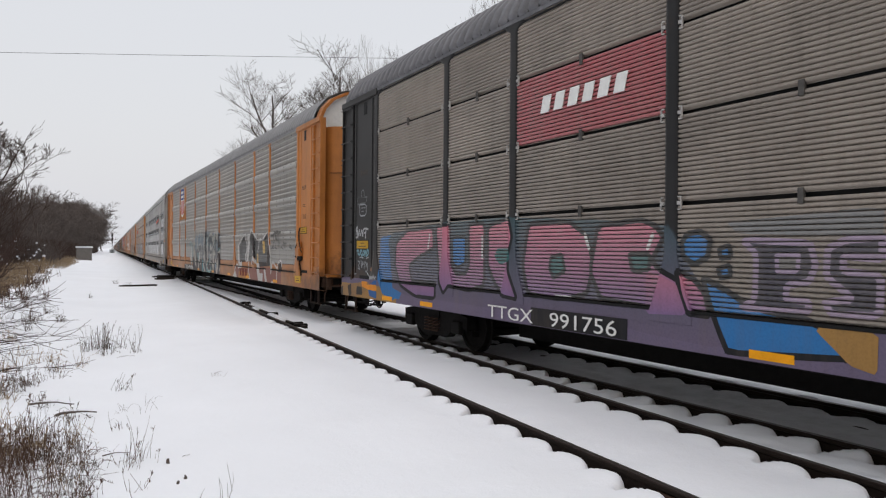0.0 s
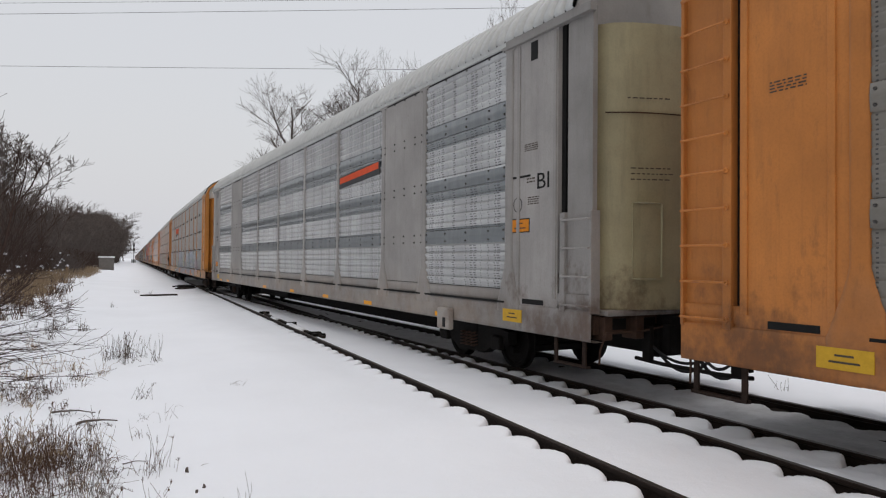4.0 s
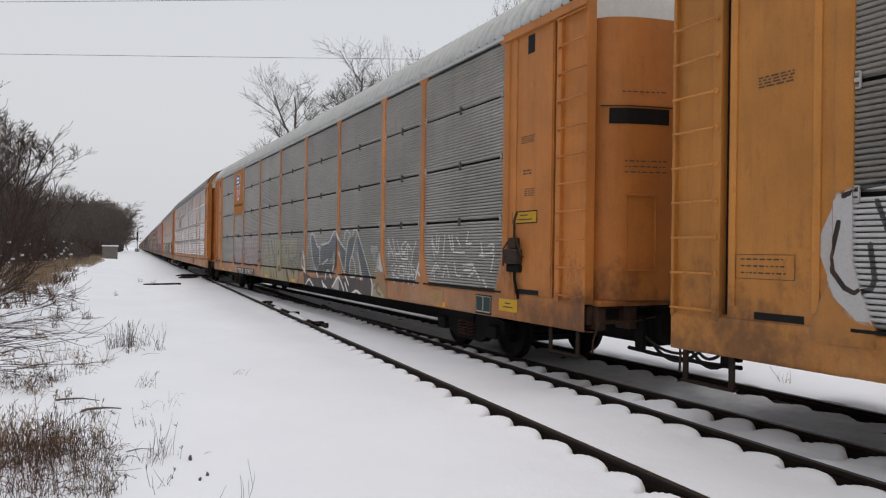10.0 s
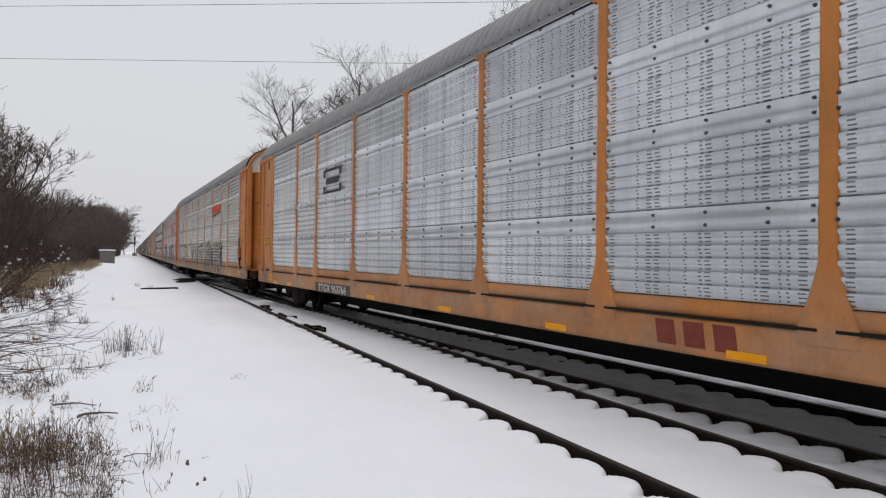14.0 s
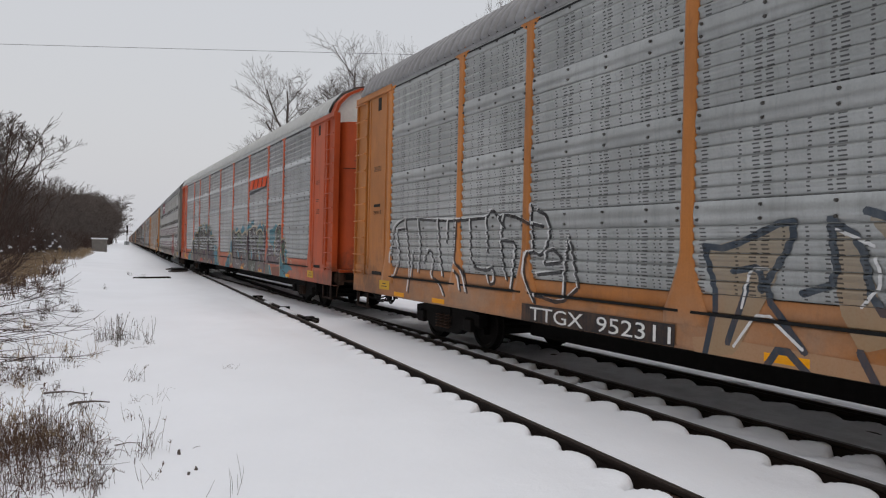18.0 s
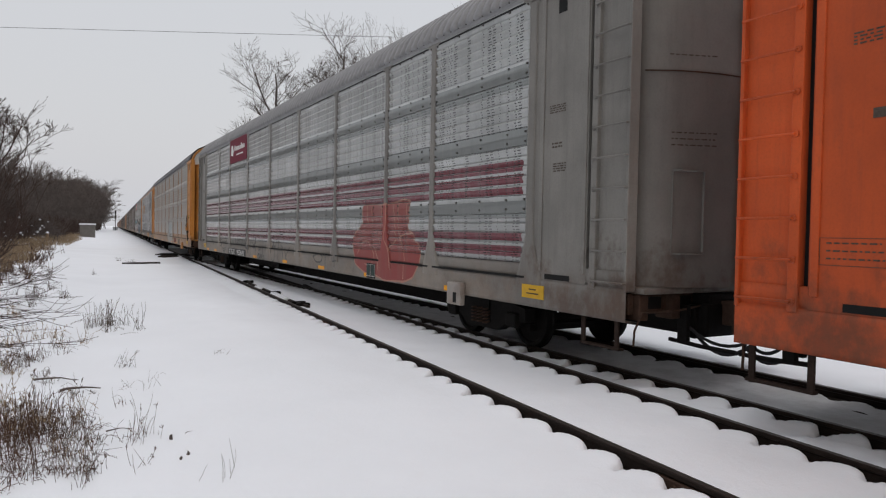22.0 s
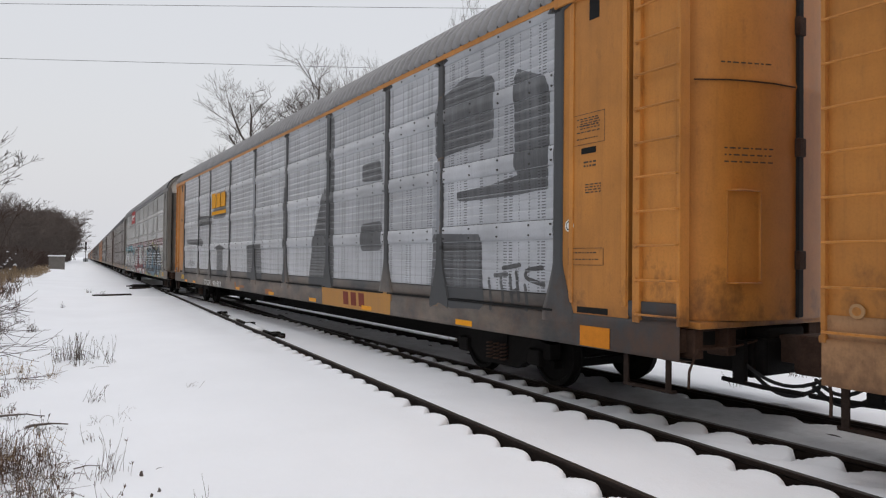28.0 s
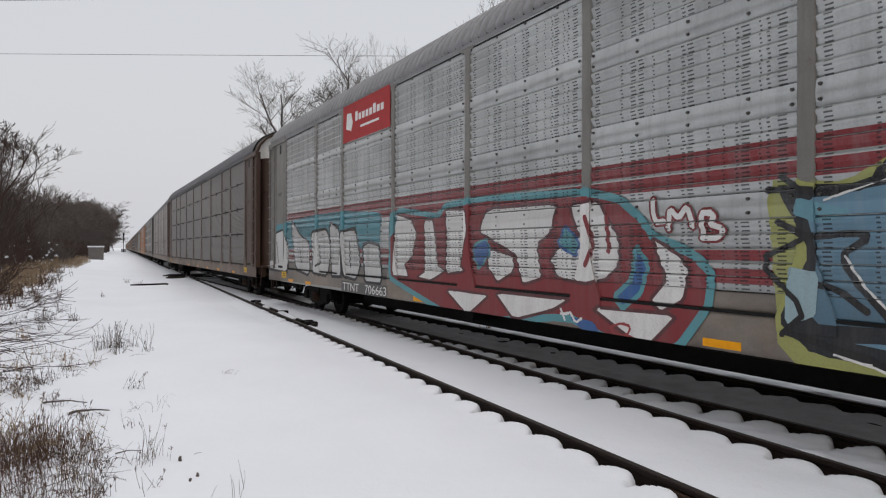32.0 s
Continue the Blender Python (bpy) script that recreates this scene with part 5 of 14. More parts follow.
g11.append(("shape", [(-2.51, 1.83), (-2.87, 1.65), (-3.01, 1.5), (-2.93, 1.18), (-2.64, 1.03), (-2.46, 1.15), (-2.7, 1.39), (-2.58, 1.61)], BRIGHT, BRIGHT, (.10, .03, .035), .022))
g11.append(("shape", [(2.12, 1.03), (.71, 1.02), (1.38, .65)], BRIGHT, BRIGHT, (.10, .03, .035), .022))
g11.append(("shape", [(.61, 1.07), (-1.15, 1.08), (-.8, .91), (.1, .7)], BRIGHT, BRIGHT, (.10, .03, .035), .022))
g11.append(("shape", [(-1.51, 1.01), (-2.88, 1.03), (-2.46, .65), (-2.25, .68)], BRIGHT, BRIGHT, (.10, .03, .035), .022))
g11.append(("shape", [(-2.26, 1.75), (-2.45, 1.53), (-2.33, 1.22), (-2.07, 1.03), (-1.91, 1.16), (-2.2, 1.37)], (.04, .12, .32), (.04, .12, .32), (.10, .30, .34), .03))
g11.append(("shape", [(1.21, 1.76), (.83, 1.86), (.72, 1.66), (1.04, 1.39), (1.2, 1.56)], (.04, .12, .32), (.04, .12, .32), (.10, .30, .34), .02))
g11.append(("shape", [(-1.03, 2.01), (-1.3, 1.8), (-1.24, 1.61), (-.87, 1.76)], (.10, .30, .34), (.10, .30, .34), (.04, .12, .32), .02))
g11.append(("shape", [(4.37, 2.33), (4.04, 2.38), (4.13, 2.01), (4.4, 1.89)], (.10, .30, .34), (.10, .30, .34), None, .0))
g11.append(("shape", [(-1.12, .86), (-1.58, .84), (-1.73, .66), (-1.43, .68)], (.04, .12, .32), (.04, .12, .32), None, .0))
g11.append(("line", [(-1.42, 2.09), (-1.57, 1.76), (-1.43, 1.51)], MAROON, .035))
g11.append(("line", [(-1.79, 2.08), (-1.83, 1.68)], MAROON, .035))
g11.append(("line", [(-.96, 1.2), (-.93, 1.32)], MAROON, .035))
g11.append(("line", [(-1.87, .8), (-2.07, .87), (-2.2, .83), (-2.14, .73), (-1.94, .72), (-1.87, .8)], (.30, .04, .04), .014))
g11.append(("line", [(-1.94, .66), (-2.14, .74), (-2.34, .69)], (.30, .04, .04), .014))
g11.append(("line", [(-.96, .94), (-1.04, .81)], BRIGHT, .016))
g11.append(("line", [(-.96, .88), (-1.12, .9)], BRIGHT, .016))
g11.append(("line", [(-1.15, .91), (-1.25, .79), (-1.36, .85)], BRIGHT, .016))
g11.append(("line", [(-2.51, 2.23), (-2.55, 1.99), (-2.67, 2.0)], (.20, .028, .032), 0.055))
g11.append(("line", [(-2.73, 1.92), (-2.76, 2.13), (-2.87, 2.02), (-2.99, 2.15), (-3.05, 1.94)], (.20, .028, .032), 0.055))
g11.append(("line", [(-3.18, 1.83), (-3.15, 2.07), (-3.32, 2.05), (-3.26, 1.95), (-3.41, 1.91), (-3.38, 1.82), (-3.18, 1.82)], (.20, .028, .032), 0.055))
g11.append(("line", [(-2.51, 2.23), (-2.55, 1.99), (-2.67, 2.0)], WHT, 0.03))
g11.append(("line", [(-2.73, 1.92), (-2.76, 2.13), (-2.87, 2.02), (-2.99, 2.15), (-3.05, 1.94)], WHT, 0.03))
g11.append(("line", [(-3.18, 1.83), (-3.15, 2.07), (-3.32, 2.05), (-3.26, 1.95), (-3.41, 1.91), (-3.38, 1.82), (-3.18, 1.82)], WHT, 0.03))
g1.append(("shape", [(-4.07, 0.67), (-4.58, 1.23), (-4.99, 1.08), (-6.64, 1.08), (-7.28, 1.12), (-8.67, 1.18), (-9.24, 1.15), (-9.82, 1.07), (-10.01, 1.06), (-10.32, 1.06), (-10.3, 0.59), (-8.66, 0.62), (-6.67, 0.66), (-4.13, 0.62)], (0.25, 0.1, 0.078), (0.25, 0.1, 0.078), None, 0.0))
g1.append(("shape", [(-4.99, 0.95), (-6.64, 0.92), (-6.14, 0.65), (-4.98, 0.64)], (0.45, 0.2, 0.04), (0.45, 0.2, 0.04), None, 0.0))
g1.append(("shape", [(-4.9, 1.89), (-5.96, 2.23), (-6.11, 1.65), (-5.91, 1.44), (-6.07, 1.3), (-5.09, 1.25)], (0.014, 0.016, 0.019), (0.014, 0.016, 0.019), None, 0.0))
g1.append(("shape", [(-6.66, 2.34), (-7.11, 2.22), (-7.75, 1.96), (-7.53, 1.31), (-7.03, 1.52), (-6.89, 1.24), (-7.29, 1.21), (-6.35, 1.36), (-6.47, 1.84)], (0.014, 0.016, 0.019), (0.014, 0.016, 0.019), None, 0.0))
g1.append(("shape", [(-7.75, 1.93), (-8.14, 2.03), (-8.2, 1.58), (-8.4, 1.59), (-8.32, 2.06), (-8.86, 2.28), (-9.0, 1.85), (-9.22, 1.22), (-7.82, 1.16), (-7.74, 1.28), (-7.6, 1.57)], (0.014, 0.016, 0.019), (0.014, 0.016, 0.019), None, 0.0))
g1.append(("shape", [(-9.94, 1.3), (-10.26, 1.43), (-10.33, 1.27), (-10.32, 1.06), (-10.01, 1.06)], (0.014, 0.016, 0.019), (0.014, 0.016, 0.019), None, 0.0))
g1.append(("shape", [(-4.74, 1.81), (-4.95, 1.89), (-5.09, 1.25), (-5.37, 1.29), (-5.42, 1.05), (-4.99, 1.06), (-4.79, 1.36)], (0.55, 0.54, 0.52), (0.55, 0.54, 0.52), None, 0.0))
g1.append(("shape", [(-6.32, 2.19), (-6.66, 2.36), (-6.54, 1.89), (-6.31, 1.35), (-6.15, 1.35), (-6.2, 1.8)], (0.55, 0.54, 0.52), (0.55, 0.54, 0.52), None, 0.0))
g1.append(("shape", [(-6.86, 1.24), (-6.97, 1.7), (-7.05, 1.68), (-7.0, 1.49), (-7.47, 1.31), (-7.44, 1.22), (-6.99, 1.36), (-6.96, 1.22)], (0.55, 0.54, 0.52), (0.55, 0.54, 0.52), None, 0.0))
g1.append(("shape", [(-7.44, 1.27), (-7.77, 1.28), (-7.92, 0.96), (-8.29, 0.98), (-8.28, 0.72), (-7.75, 0.69)], (0.55, 0.54, 0.52), (0.55, 0.54, 0.52), None, 0.0))
g1.append(("shape", [(-8.39, 1.08), (-8.63, 1.14), (-8.63, 1.03), (-8.84, 0.68), (-8.62, 0.65)], (0.55, 0.54, 0.52), (0.55, 0.54, 0.52), None, 0.0))
g1.append(("shape", [(-4.19, 0.74), (-4.47, 0.94), (-4.78, 0.68), (-4.46, 0.62)], (0.55, 0.54, 0.52), (0.55, 0.54, 0.52), None, 0.0))
g1.append(("shape", [(-6.3, 0.69), (-6.6, 0.82), (-6.88, 0.66)], (0.55, 0.54, 0.52), (0.55, 0.54, 0.52), None, 0.0))
g1.append(("shape", [(-8.96, 0.62), (-9.4, 0.79), (-9.68, 0.67)], (0.55, 0.54, 0.52), (0.55, 0.54, 0.52), None, 0.0))
g1.append(("shape", [(-7.47, 1.29), (-7.54, 1.57), (-7.66, 1.57), (-7.71, 1.28)], (0.6, 0.36, 0.02), (0.6, 0.36, 0.02), None, 0.0))
g1.append(("shape", [(-8.16, 1.96), (-8.41, 1.98), (-8.51, 1.63), (-8.28, 1.55)], (0.6, 0.36, 0.02), (0.6, 0.36, 0.02), None, 0.0))
g1.append(("line", [(-4.85, 1.84), (-5.92, 2.23)], (.58, .57, .55), 0.032))
g1.append(("line", [(-5.92, 2.23), (-6.12, 1.8), (-6.09, 1.65)], (.58, .57, .55), 0.032))
g1.append(("line", [(-6.11, 1.62), (-5.86, 1.49), (-6.0, 1.29), (-6.31, 1.35), (-6.55, 1.94), (-6.66, 2.36)], (.58, .57, .55), 0.032))
g1.append(("line", [(-6.66, 2.36), (-7.11, 2.22), (-7.75, 1.96), (-8.14, 2.05), (-8.16, 1.92)], (.58, .57, .55), 0.032))
g1.append(("line", [(-7.75, 1.96), (-7.6, 1.62)], (.58, .57, .55), 0.032))
g1.append(("line", [(-8.32, 2.04), (-8.86, 2.27)], (.58, .57, .55), 0.032))
g1.append(("line", [(-8.86, 2.27), (-9.08, 1.67), (-9.22, 1.2), (-9.26, 1.01)], (.58, .57, .55), 0.032))
g1.append(("line", [(-6.31, 1.33), (-6.49, 0.98), (-6.63, 0.75)], (.58, .57, .55), 0.032))
g1.append(("line", [(-9.26, 1.26), (-9.42, 1.34), (-9.86, 1.15)], (.58, .57, .55), 0.032))
g1.append(("line", [(-9.26, 1.26), (-9.28, 1.08)], (.58, .57, .55), 0.032))
g1.append(("line", [(-9.93, 1.3), (-10.26, 1.42), (-10.33, 1.24)], (.58, .57, .55), 0.032))
g1.append(("line", [(-9.88, 1.27), (-9.88, 0.79)], (.58, .57, .55), 0.032))
g1.append(("line", [(-4.41, 0.93), (-4.63, 1.21), (-4.99, 1.06)], (.58, .57, .55), 0.032))
g1.append(("line", [(-4.07, 0.67), (-4.41, 0.93)], (.58, .57, .55), 0.032))
g1.append(("line", [(-9.29, 2.12), (-9.51, 2.14), (-9.73, 2.23), (-9.86, 2.25), (-9.99, 2.15), (-10.23, 2.21)], (.05, .048, .043), 0.035))
g1.append(("line", [(-9.51, 2.13), (-9.53, 1.94)], (.05, .048, .043), 0.035))
g1.append(("line", [(-9.73, 2.2), (-9.75, 1.97)], (.05, .048, .043), 0.035))
g1.append(("line", [(-9.79, 2.13), (-9.85, 1.93)], (.05, .048, .043), 0.035))
g1.append(("line", [(-10.02, 2.14), (-9.98, 1.96), (-10.04, 1.89)], (.05, .048, .043), 0.035))
g1.append(("shape", [(4.39, 2.31), (3.36, 2.32), (2.59, 2.45), (1.83, 2.14), (1.46, 2.47), (0.44, 2.41), (0.11, 2.33), (-0.61, 2.39), (-1.02, 2.46), (-1.52, 2.34), (-1.75, 2.23), (-1.74, 1.62), (-0.8, 1.67), (1.33, 1.59), (4.27, 1.6)], (0.13, 0.19, 0.23), (0.16, 0.24, 0.3), None, 0.0))
g1.append(("shape", [(4.64, 0.93), (4.27, 1.47), (2.96, 1.96), (1.91, 1.89), (1.46, 2.47), (0.92, 2.29), (0.11, 2.37), (-0.52, 2.13), (-0.69, 2.31), (-0.94, 2.36), (-1.24, 2.33), (-1.52, 2.31), (-1.75, 2.1), (-1.71, 0.62), (-1.16, 0.59), (-0.35, 0.6), (1.34, 0.62), (2.97, 0.65), (4.27, 0.64)], (0.035, 0.042, 0.055), (0.028, 0.035, 0.045), None, 0.0))
g1.append(("shape", [(6.0, 1.87), (5.47, 2.11), (4.91, 1.99), (4.64, 1.59), (4.77, 0.99), (5.18, 0.97), (5.11, 1.52), (5.47, 1.79)], (0.15, 0.25, 0.26), (0.15, 0.25, 0.26), None, 0.0))
g1.append(("shape", [(5.62, 1.33), (5.32, 1.51), (5.25, 1.93), (5.04, 1.38), (4.84, 1.02), (5.39, 1.09)], (0.5, 0.48, 0.43), (0.5, 0.48, 0.43), None, 0.0))
g1.append(("shape", [(6.28, 2.24), (6.35, 2.19), (6.48, 2.2), (6.55, 2.25), (6.48, 2.3), (6.35, 2.3)], (0.12, 0.25, 0.24), (0.12, 0.25, 0.24), None, 0))
g1.append(("shape", [(6.59, 1.87), (6.65, 1.82), (6.8, 1.82), (6.87, 1.87), (6.8, 1.92), (6.66, 1.92)], (0.12, 0.25, 0.24), (0.12, 0.25, 0.24), None, 0))
g1.append(("shape", [(5.8, 1.94), (5.86, 1.89), (5.99, 1.89), (6.05, 1.94), (5.99, 1.99), (5.86, 1.99)], (0.12, 0.25, 0.24), (0.12, 0.25, 0.24), None, 0))
g1.append(("shape", [(6.15, 1.68), (6.21, 1.63), (6.35, 1.63), (6.41, 1.68), (6.35, 1.73), (6.21, 1.73)], (0.12, 0.25, 0.24), (0.12, 0.25, 0.24), None, 0))
g1.append(("shape", [(6.53, 2.06), (6.6, 2.01), (6.74, 2.01), (6.82, 2.06), (6.74, 2.12), (6.6, 2.11)], (0.12, 0.25, 0.24), (0.12, 0.25, 0.24), None, 0))
g1.append(("shape", [(3.47, 2.26), (2.68, 2.4), (2.07, 1.99), (2.24, 1.78), (2.96, 1.96), (3.58, 1.67)], (0.16, 0.24, 0.3), (0.16, 0.24, 0.3), None, 0.0))
g1.append(("shape", [(1.29, 2.02), (0.92, 2.29), (0.67, 2.28), (1.05, 1.97), (1.12, 1.31)], (0.12, 0.26, 0.3), (0.12, 0.26, 0.3), None, 0.0))
g1.append(("shape", [(-0.1, 2.35), (-0.38, 2.29), (-0.33, 2.02), (-0.19, 2.06)], (0.2, 0.3, 0.38), (0.2, 0.3, 0.38), None, 0.0))
g1.append(("shape", [(3.58, 1.55), (3.06, 1.5), (2.97, 1.22), (3.37, 1.2)], (0.07, 0.24, 0.27), (0.07, 0.24, 0.27), None, 0.0))
g1.append(("shape", [(2.33, 1.36), (1.92, 1.11), (1.77, 0.87), (2.08, 0.63), (2.25, 0.99)], (0.07, 0.24, 0.27), (0.07, 0.24, 0.27), None, 0.0))
g1.append(("shape", [(4.29, 2.56), (4.08, 2.58), (4.08, 2.23), (4.2, 1.79), (3.63, 0.88), (3.97, 0.98), (4.39, 1.59)], (0.5, 0.48, 0.43), (0.5, 0.48, 0.43), None, 0.0))
g1.append(("shape", [(3.42, 2.53), (3.26, 2.49), (3.34, 2.08), (3.63, 1.58), (3.71, 1.79), (3.52, 2.21)], (0.5, 0.48, 0.43), (0.5, 0.48, 0.43), None, 0.0))
g1.append(("shape", [(2.86, 2.55), (2.68, 2.56), (2.54, 2.17), (2.5, 1.98), (2.68, 2.17)], (0.5, 0.48, 0.43), (0.5, 0.48, 0.43), None, 0.0))
g1.append(("shape", [(3.58, 1.37), (3.26, 1.14), (3.01, 1.56), (2.79, 1.65), (2.76, 1.45), (2.97, 0.99), (3.02, 0.64), (3.22, 0.65), (3.11, 1.09)], (0.5, 0.48, 0.43), (0.5, 0.48, 0.43), None, 0.0))
g1.append(("shape", [(2.12, 1.55), (1.92, 1.22), (1.84, 1.12), (1.41, 0.64), (1.55, 0.7), (1.92, 1.01)], (0.5, 0.48, 0.43), (0.5, 0.48, 0.43), None, 0.0))
g1.append(("shape", [(2.03, 1.97), (1.53, 2.43), (1.5, 2.23), (1.84, 1.89), (1.96, 1.55)], (0.5, 0.48, 0.43), (0.5, 0.48, 0.43), None, 0.0))
g1.append(("shape", [(1.64, 2.13), (1.46, 2.18), (1.4, 1.15), (1.54, 1.14), (1.63, 1.53)], (0.5, 0.48, 0.43), (0.5, 0.48, 0.43), None, 0.0))
g1.append(("shape", [(2.78, 0.95), (2.5, 1.18), (2.4, 1.08)], (0.5, 0.48, 0.43), (0.5, 0.48, 0.43), None, 0.0))
g1.append(("line", [(3.28, 1.64), (3.11, 1.87), (2.77, 1.95), (2.5, 1.89), (2.4, 1.51), (2.55, 1.07)], (.50, .48, .43), 0.04))
g1.append(("line", [(1.13, 1.03), (1.12, 1.64), (1.02, 2.02), (0.73, 2.26), (0.38, 2.34), (0.06, 2.32), (-0.17, 2.18), (-0.26, 1.98)], (.50, .48, .43), 0.06))
g1.append(("shape", [(0.92, 1.87), (0.67, 2.19), (0.22, 2.29), (-0.14, 2.1), (-0.23, 1.86), (-0.18, 1.66), (0.18, 1.46), (0.56, 1.47), (0.86, 1.69)], (0.03, 0.04, 0.055), (0.03, 0.04, 0.055), None, 0.0))
g1.append(("shape", [(0.57, 1.83), (0.44, 1.96), (0.17, 1.93), (0.12, 1.78), (0.23, 1.67), (0.45, 1.67)], (0.07, 0.24, 0.27), (0.07, 0.24, 0.27), None, 0.0))
g1.append(("shape", [(0.46, 1.82), (0.39, 1.91), (0.17, 1.91), (0.16, 1.78), (0.31, 1.72), (0.43, 1.76)], (0.5, 0.48, 0.43), (0.5, 0.48, 0.43), None, 0.0))
g1.append(("shape", [(-0.24, 2.1), (-0.52, 2.44), (-0.65, 2.54), (-0.74, 2.45), (-0.6, 2.12), (-0.33, 1.98)], (0.5, 0.48, 0.43), (0.5, 0.48, 0.43), None, 0.0))
g1.append(("line", [(0.45, 1.71), (0.01, 1.76), (-0.33, 1.94), (-0.65, 2.08), (-0.82, 2.3), (-0.94, 2.43)], (.50, .48, .43), 0.035))
g1.append(("line", [(0.68, 1.6), (0.45, 1.45), (0.02, 1.49), (-0.32, 1.68), (-0.6, 1.89)], (.50, .48, .43), 0.035))
g1.append(("shape", [(0.68, 1.56), (0.45, 1.43), (0.4, 1.17), (0.57, 1.16), (0.68, 1.33)], (0.17, 0.28, 0.38), (0.17, 0.28, 0.38), None, 0.0))
g1.append(("shape", [(0.51, 1.38), (0.23, 1.44), (0.29, 1.14), (0.45, 1.08), (0.57, 1.14)], (0.5, 0.48, 0.43), (0.5, 0.48, 0.43), None, 0.0))
g1.append(("shape", [(-0.18, 1.54), (-0.46, 1.7), (-0.72, 1.49), (-0.5, 1.54), (-0.32, 1.42), (-0.22, 1.26), (-0.58, 0.86), (-0.17, 1.09)], (0.5, 0.48, 0.43), (0.5, 0.48, 0.43), None, 0.0))
g1.append(("line", [(0.23, 1.16), (-0.17, 1.09), (-0.35, 0.76)], (.50, .48, .43), 0.028))
g1.append(("line", [(1.34, 0.6), (1.0, 0.97), (0.69, 0.79), (0.03, 0.83)], (.50, .48, .43), 0.028))
g1.append(("shape", [(1.03, 0.73), (0.94, 0.93), (0.57, 0.83), (0.87, 0.7)], (0.07, 0.24, 0.27), (0.07, 0.24, 0.27), None, 0.0))
g1.append(("shape", [(0.13, 1.11), (0.03, 0.83), (0.35, 0.75), (0.18, 0.94)], (0.07, 0.24, 0.27), (0.07, 0.24, 0.27), None, 0.0))
g1.append(("shape", [(-0.63, 1.25), (-0.71, 1.33), (-0.88, 1.3), (-1.08, 1.07), (-1.03, 0.99), (-0.94, 0.8), (-0.79, 0.96), (-0.65, 1.1)], (0.5, 0.48, 0.43), (0.5, 0.48, 0.43), None, 0.0))
g1.append(("shape", [(-0.71, 1.16), (-0.83, 1.15), (-1.03, 1.04), (-0.95, 0.82), (-0.79, 1.0)], (0.2, 0.32, 0.42), (0.2, 0.32, 0.42), None, 0.0))
g1.append(("shape", [(-0.83, 1.81), (-1.05, 2.06), (-1.16, 1.88), (-1.13, 1.67), (-1.0, 1.6)], (0.2, 0.32, 0.42), (0.2, 0.32, 0.42), None, 0.0))
g1.append(("shape", [(-0.7, 2.46), (-1.06, 2.49), (-1.21, 2.41), (-1.37, 1.78), (-1.22, 1.64), (-1.22, 2.16), (-1.05, 2.06), (-0.82, 2.3)], (0.5, 0.48, 0.43), (0.5, 0.48, 0.43), None, 0.0))
g1.append(("shape", [(-1.33, 1.54), (-1.47, 1.71), (-1.74, 1.74), (-1.73, 1.58), (-1.47, 1.56)], (0.5, 0.48, 0.43), (0.5, 0.48, 0.43), None, 0.0))
g1.append(("shape", [(-0.99, 0.88), (-1.39, 1.37), (-1.46, 1.34), (-1.35, 0.93), (-1.11, 0.61)], (0.5, 0.48, 0.43), (0.5, 0.48, 0.43), None, 0.0))
g1.append(("shape", [(-1.5, 0.81), (-1.72, 1.01), (-1.72, 0.88)], (0.5, 0.48, 0.43), (0.5, 0.48, 0.43), None, 0.0))
g1.append(("shape", [(-1.33, 1.54), (-1.4, 1.71), (-1.73, 1.84), (-1.74, 1.78)], (0.07, 0.24, 0.27), (0.07, 0.24, 0.27), None, 0.0))
g1.append(("shape", [(2.25, 0.62), (1.77, 0.57), (1.34, 0.62), (1.77, 0.77)], (0.16, 0.28, 0.28), (0.16, 0.28, 0.28), None, 0.0))
g1.append(("line", [(1.43, 1.88), (1.22, 1.88), (1.22, 1.72), (1.43, 1.72)], (.50, .48, .43), 0.014))
g1.append(("line", [(1.09, 1.52), (0.86, 1.53), (0.87, 1.32)], (.50, .48, .43), 0.014))
g1.append(("line", [(2.82, 1.42), (2.64, 1.43), (2.64, 1.29), (2.82, 1.28)], (.50, .48, .43), 0.014))
g1.append(("line", [(0.23, 1.31), (-0.13, 1.35), (-0.13, 1.27)], (.50, .48, .43), 0.014))
g1.append(("line", [(-0.36, 1.23), (-0.49, 1.24), (-0.49, 1.1), (-0.34, 1.15)], (.50, .48, .43), 0.014))
g1.append(("line", [(1.09, 1.22), (0.93, 1.18), (0.81, 1.28)], (.50, .48, .43), 0.014))
g1.append(("line", [(0.02, 1.61), (-0.08, 1.68), (-0.16, 1.62)], (.50, .48, .43), 0.014))
g1.append(("line", [(-0.77, 1.78), (-0.91, 1.92), (-0.91, 1.83)], (.50, .48, .43), 0.014))
g4.append(("shape", [(-1.34, 1.05), (-2.23, 0.94), (-3.97, 1.02), (-4.19, 0.95), (-4.85, 1.05), (-5.53, 1.07), (-6.02, 1.04), (-6.57, 1.02), (-6.57, 0.71), (-5.97, 0.69), (-4.33, 0.68), (-1.46, 0.7)], (0.05, 0.05, 0.055), (0.05, 0.05, 0.055), None, 0.0))
g4.append(("shape", [(-2.0, 2.13), (-2.31, 2.07), (-2.76, 1.74), (-2.81, 1.36), (-2.52, 1.24), (-2.67, 1.03), (-2.22, 1.39), (-2.06, 1.79)], (0.05, 0.05, 0.055), (0.02, 0.055, 0.11), None, 0.0))
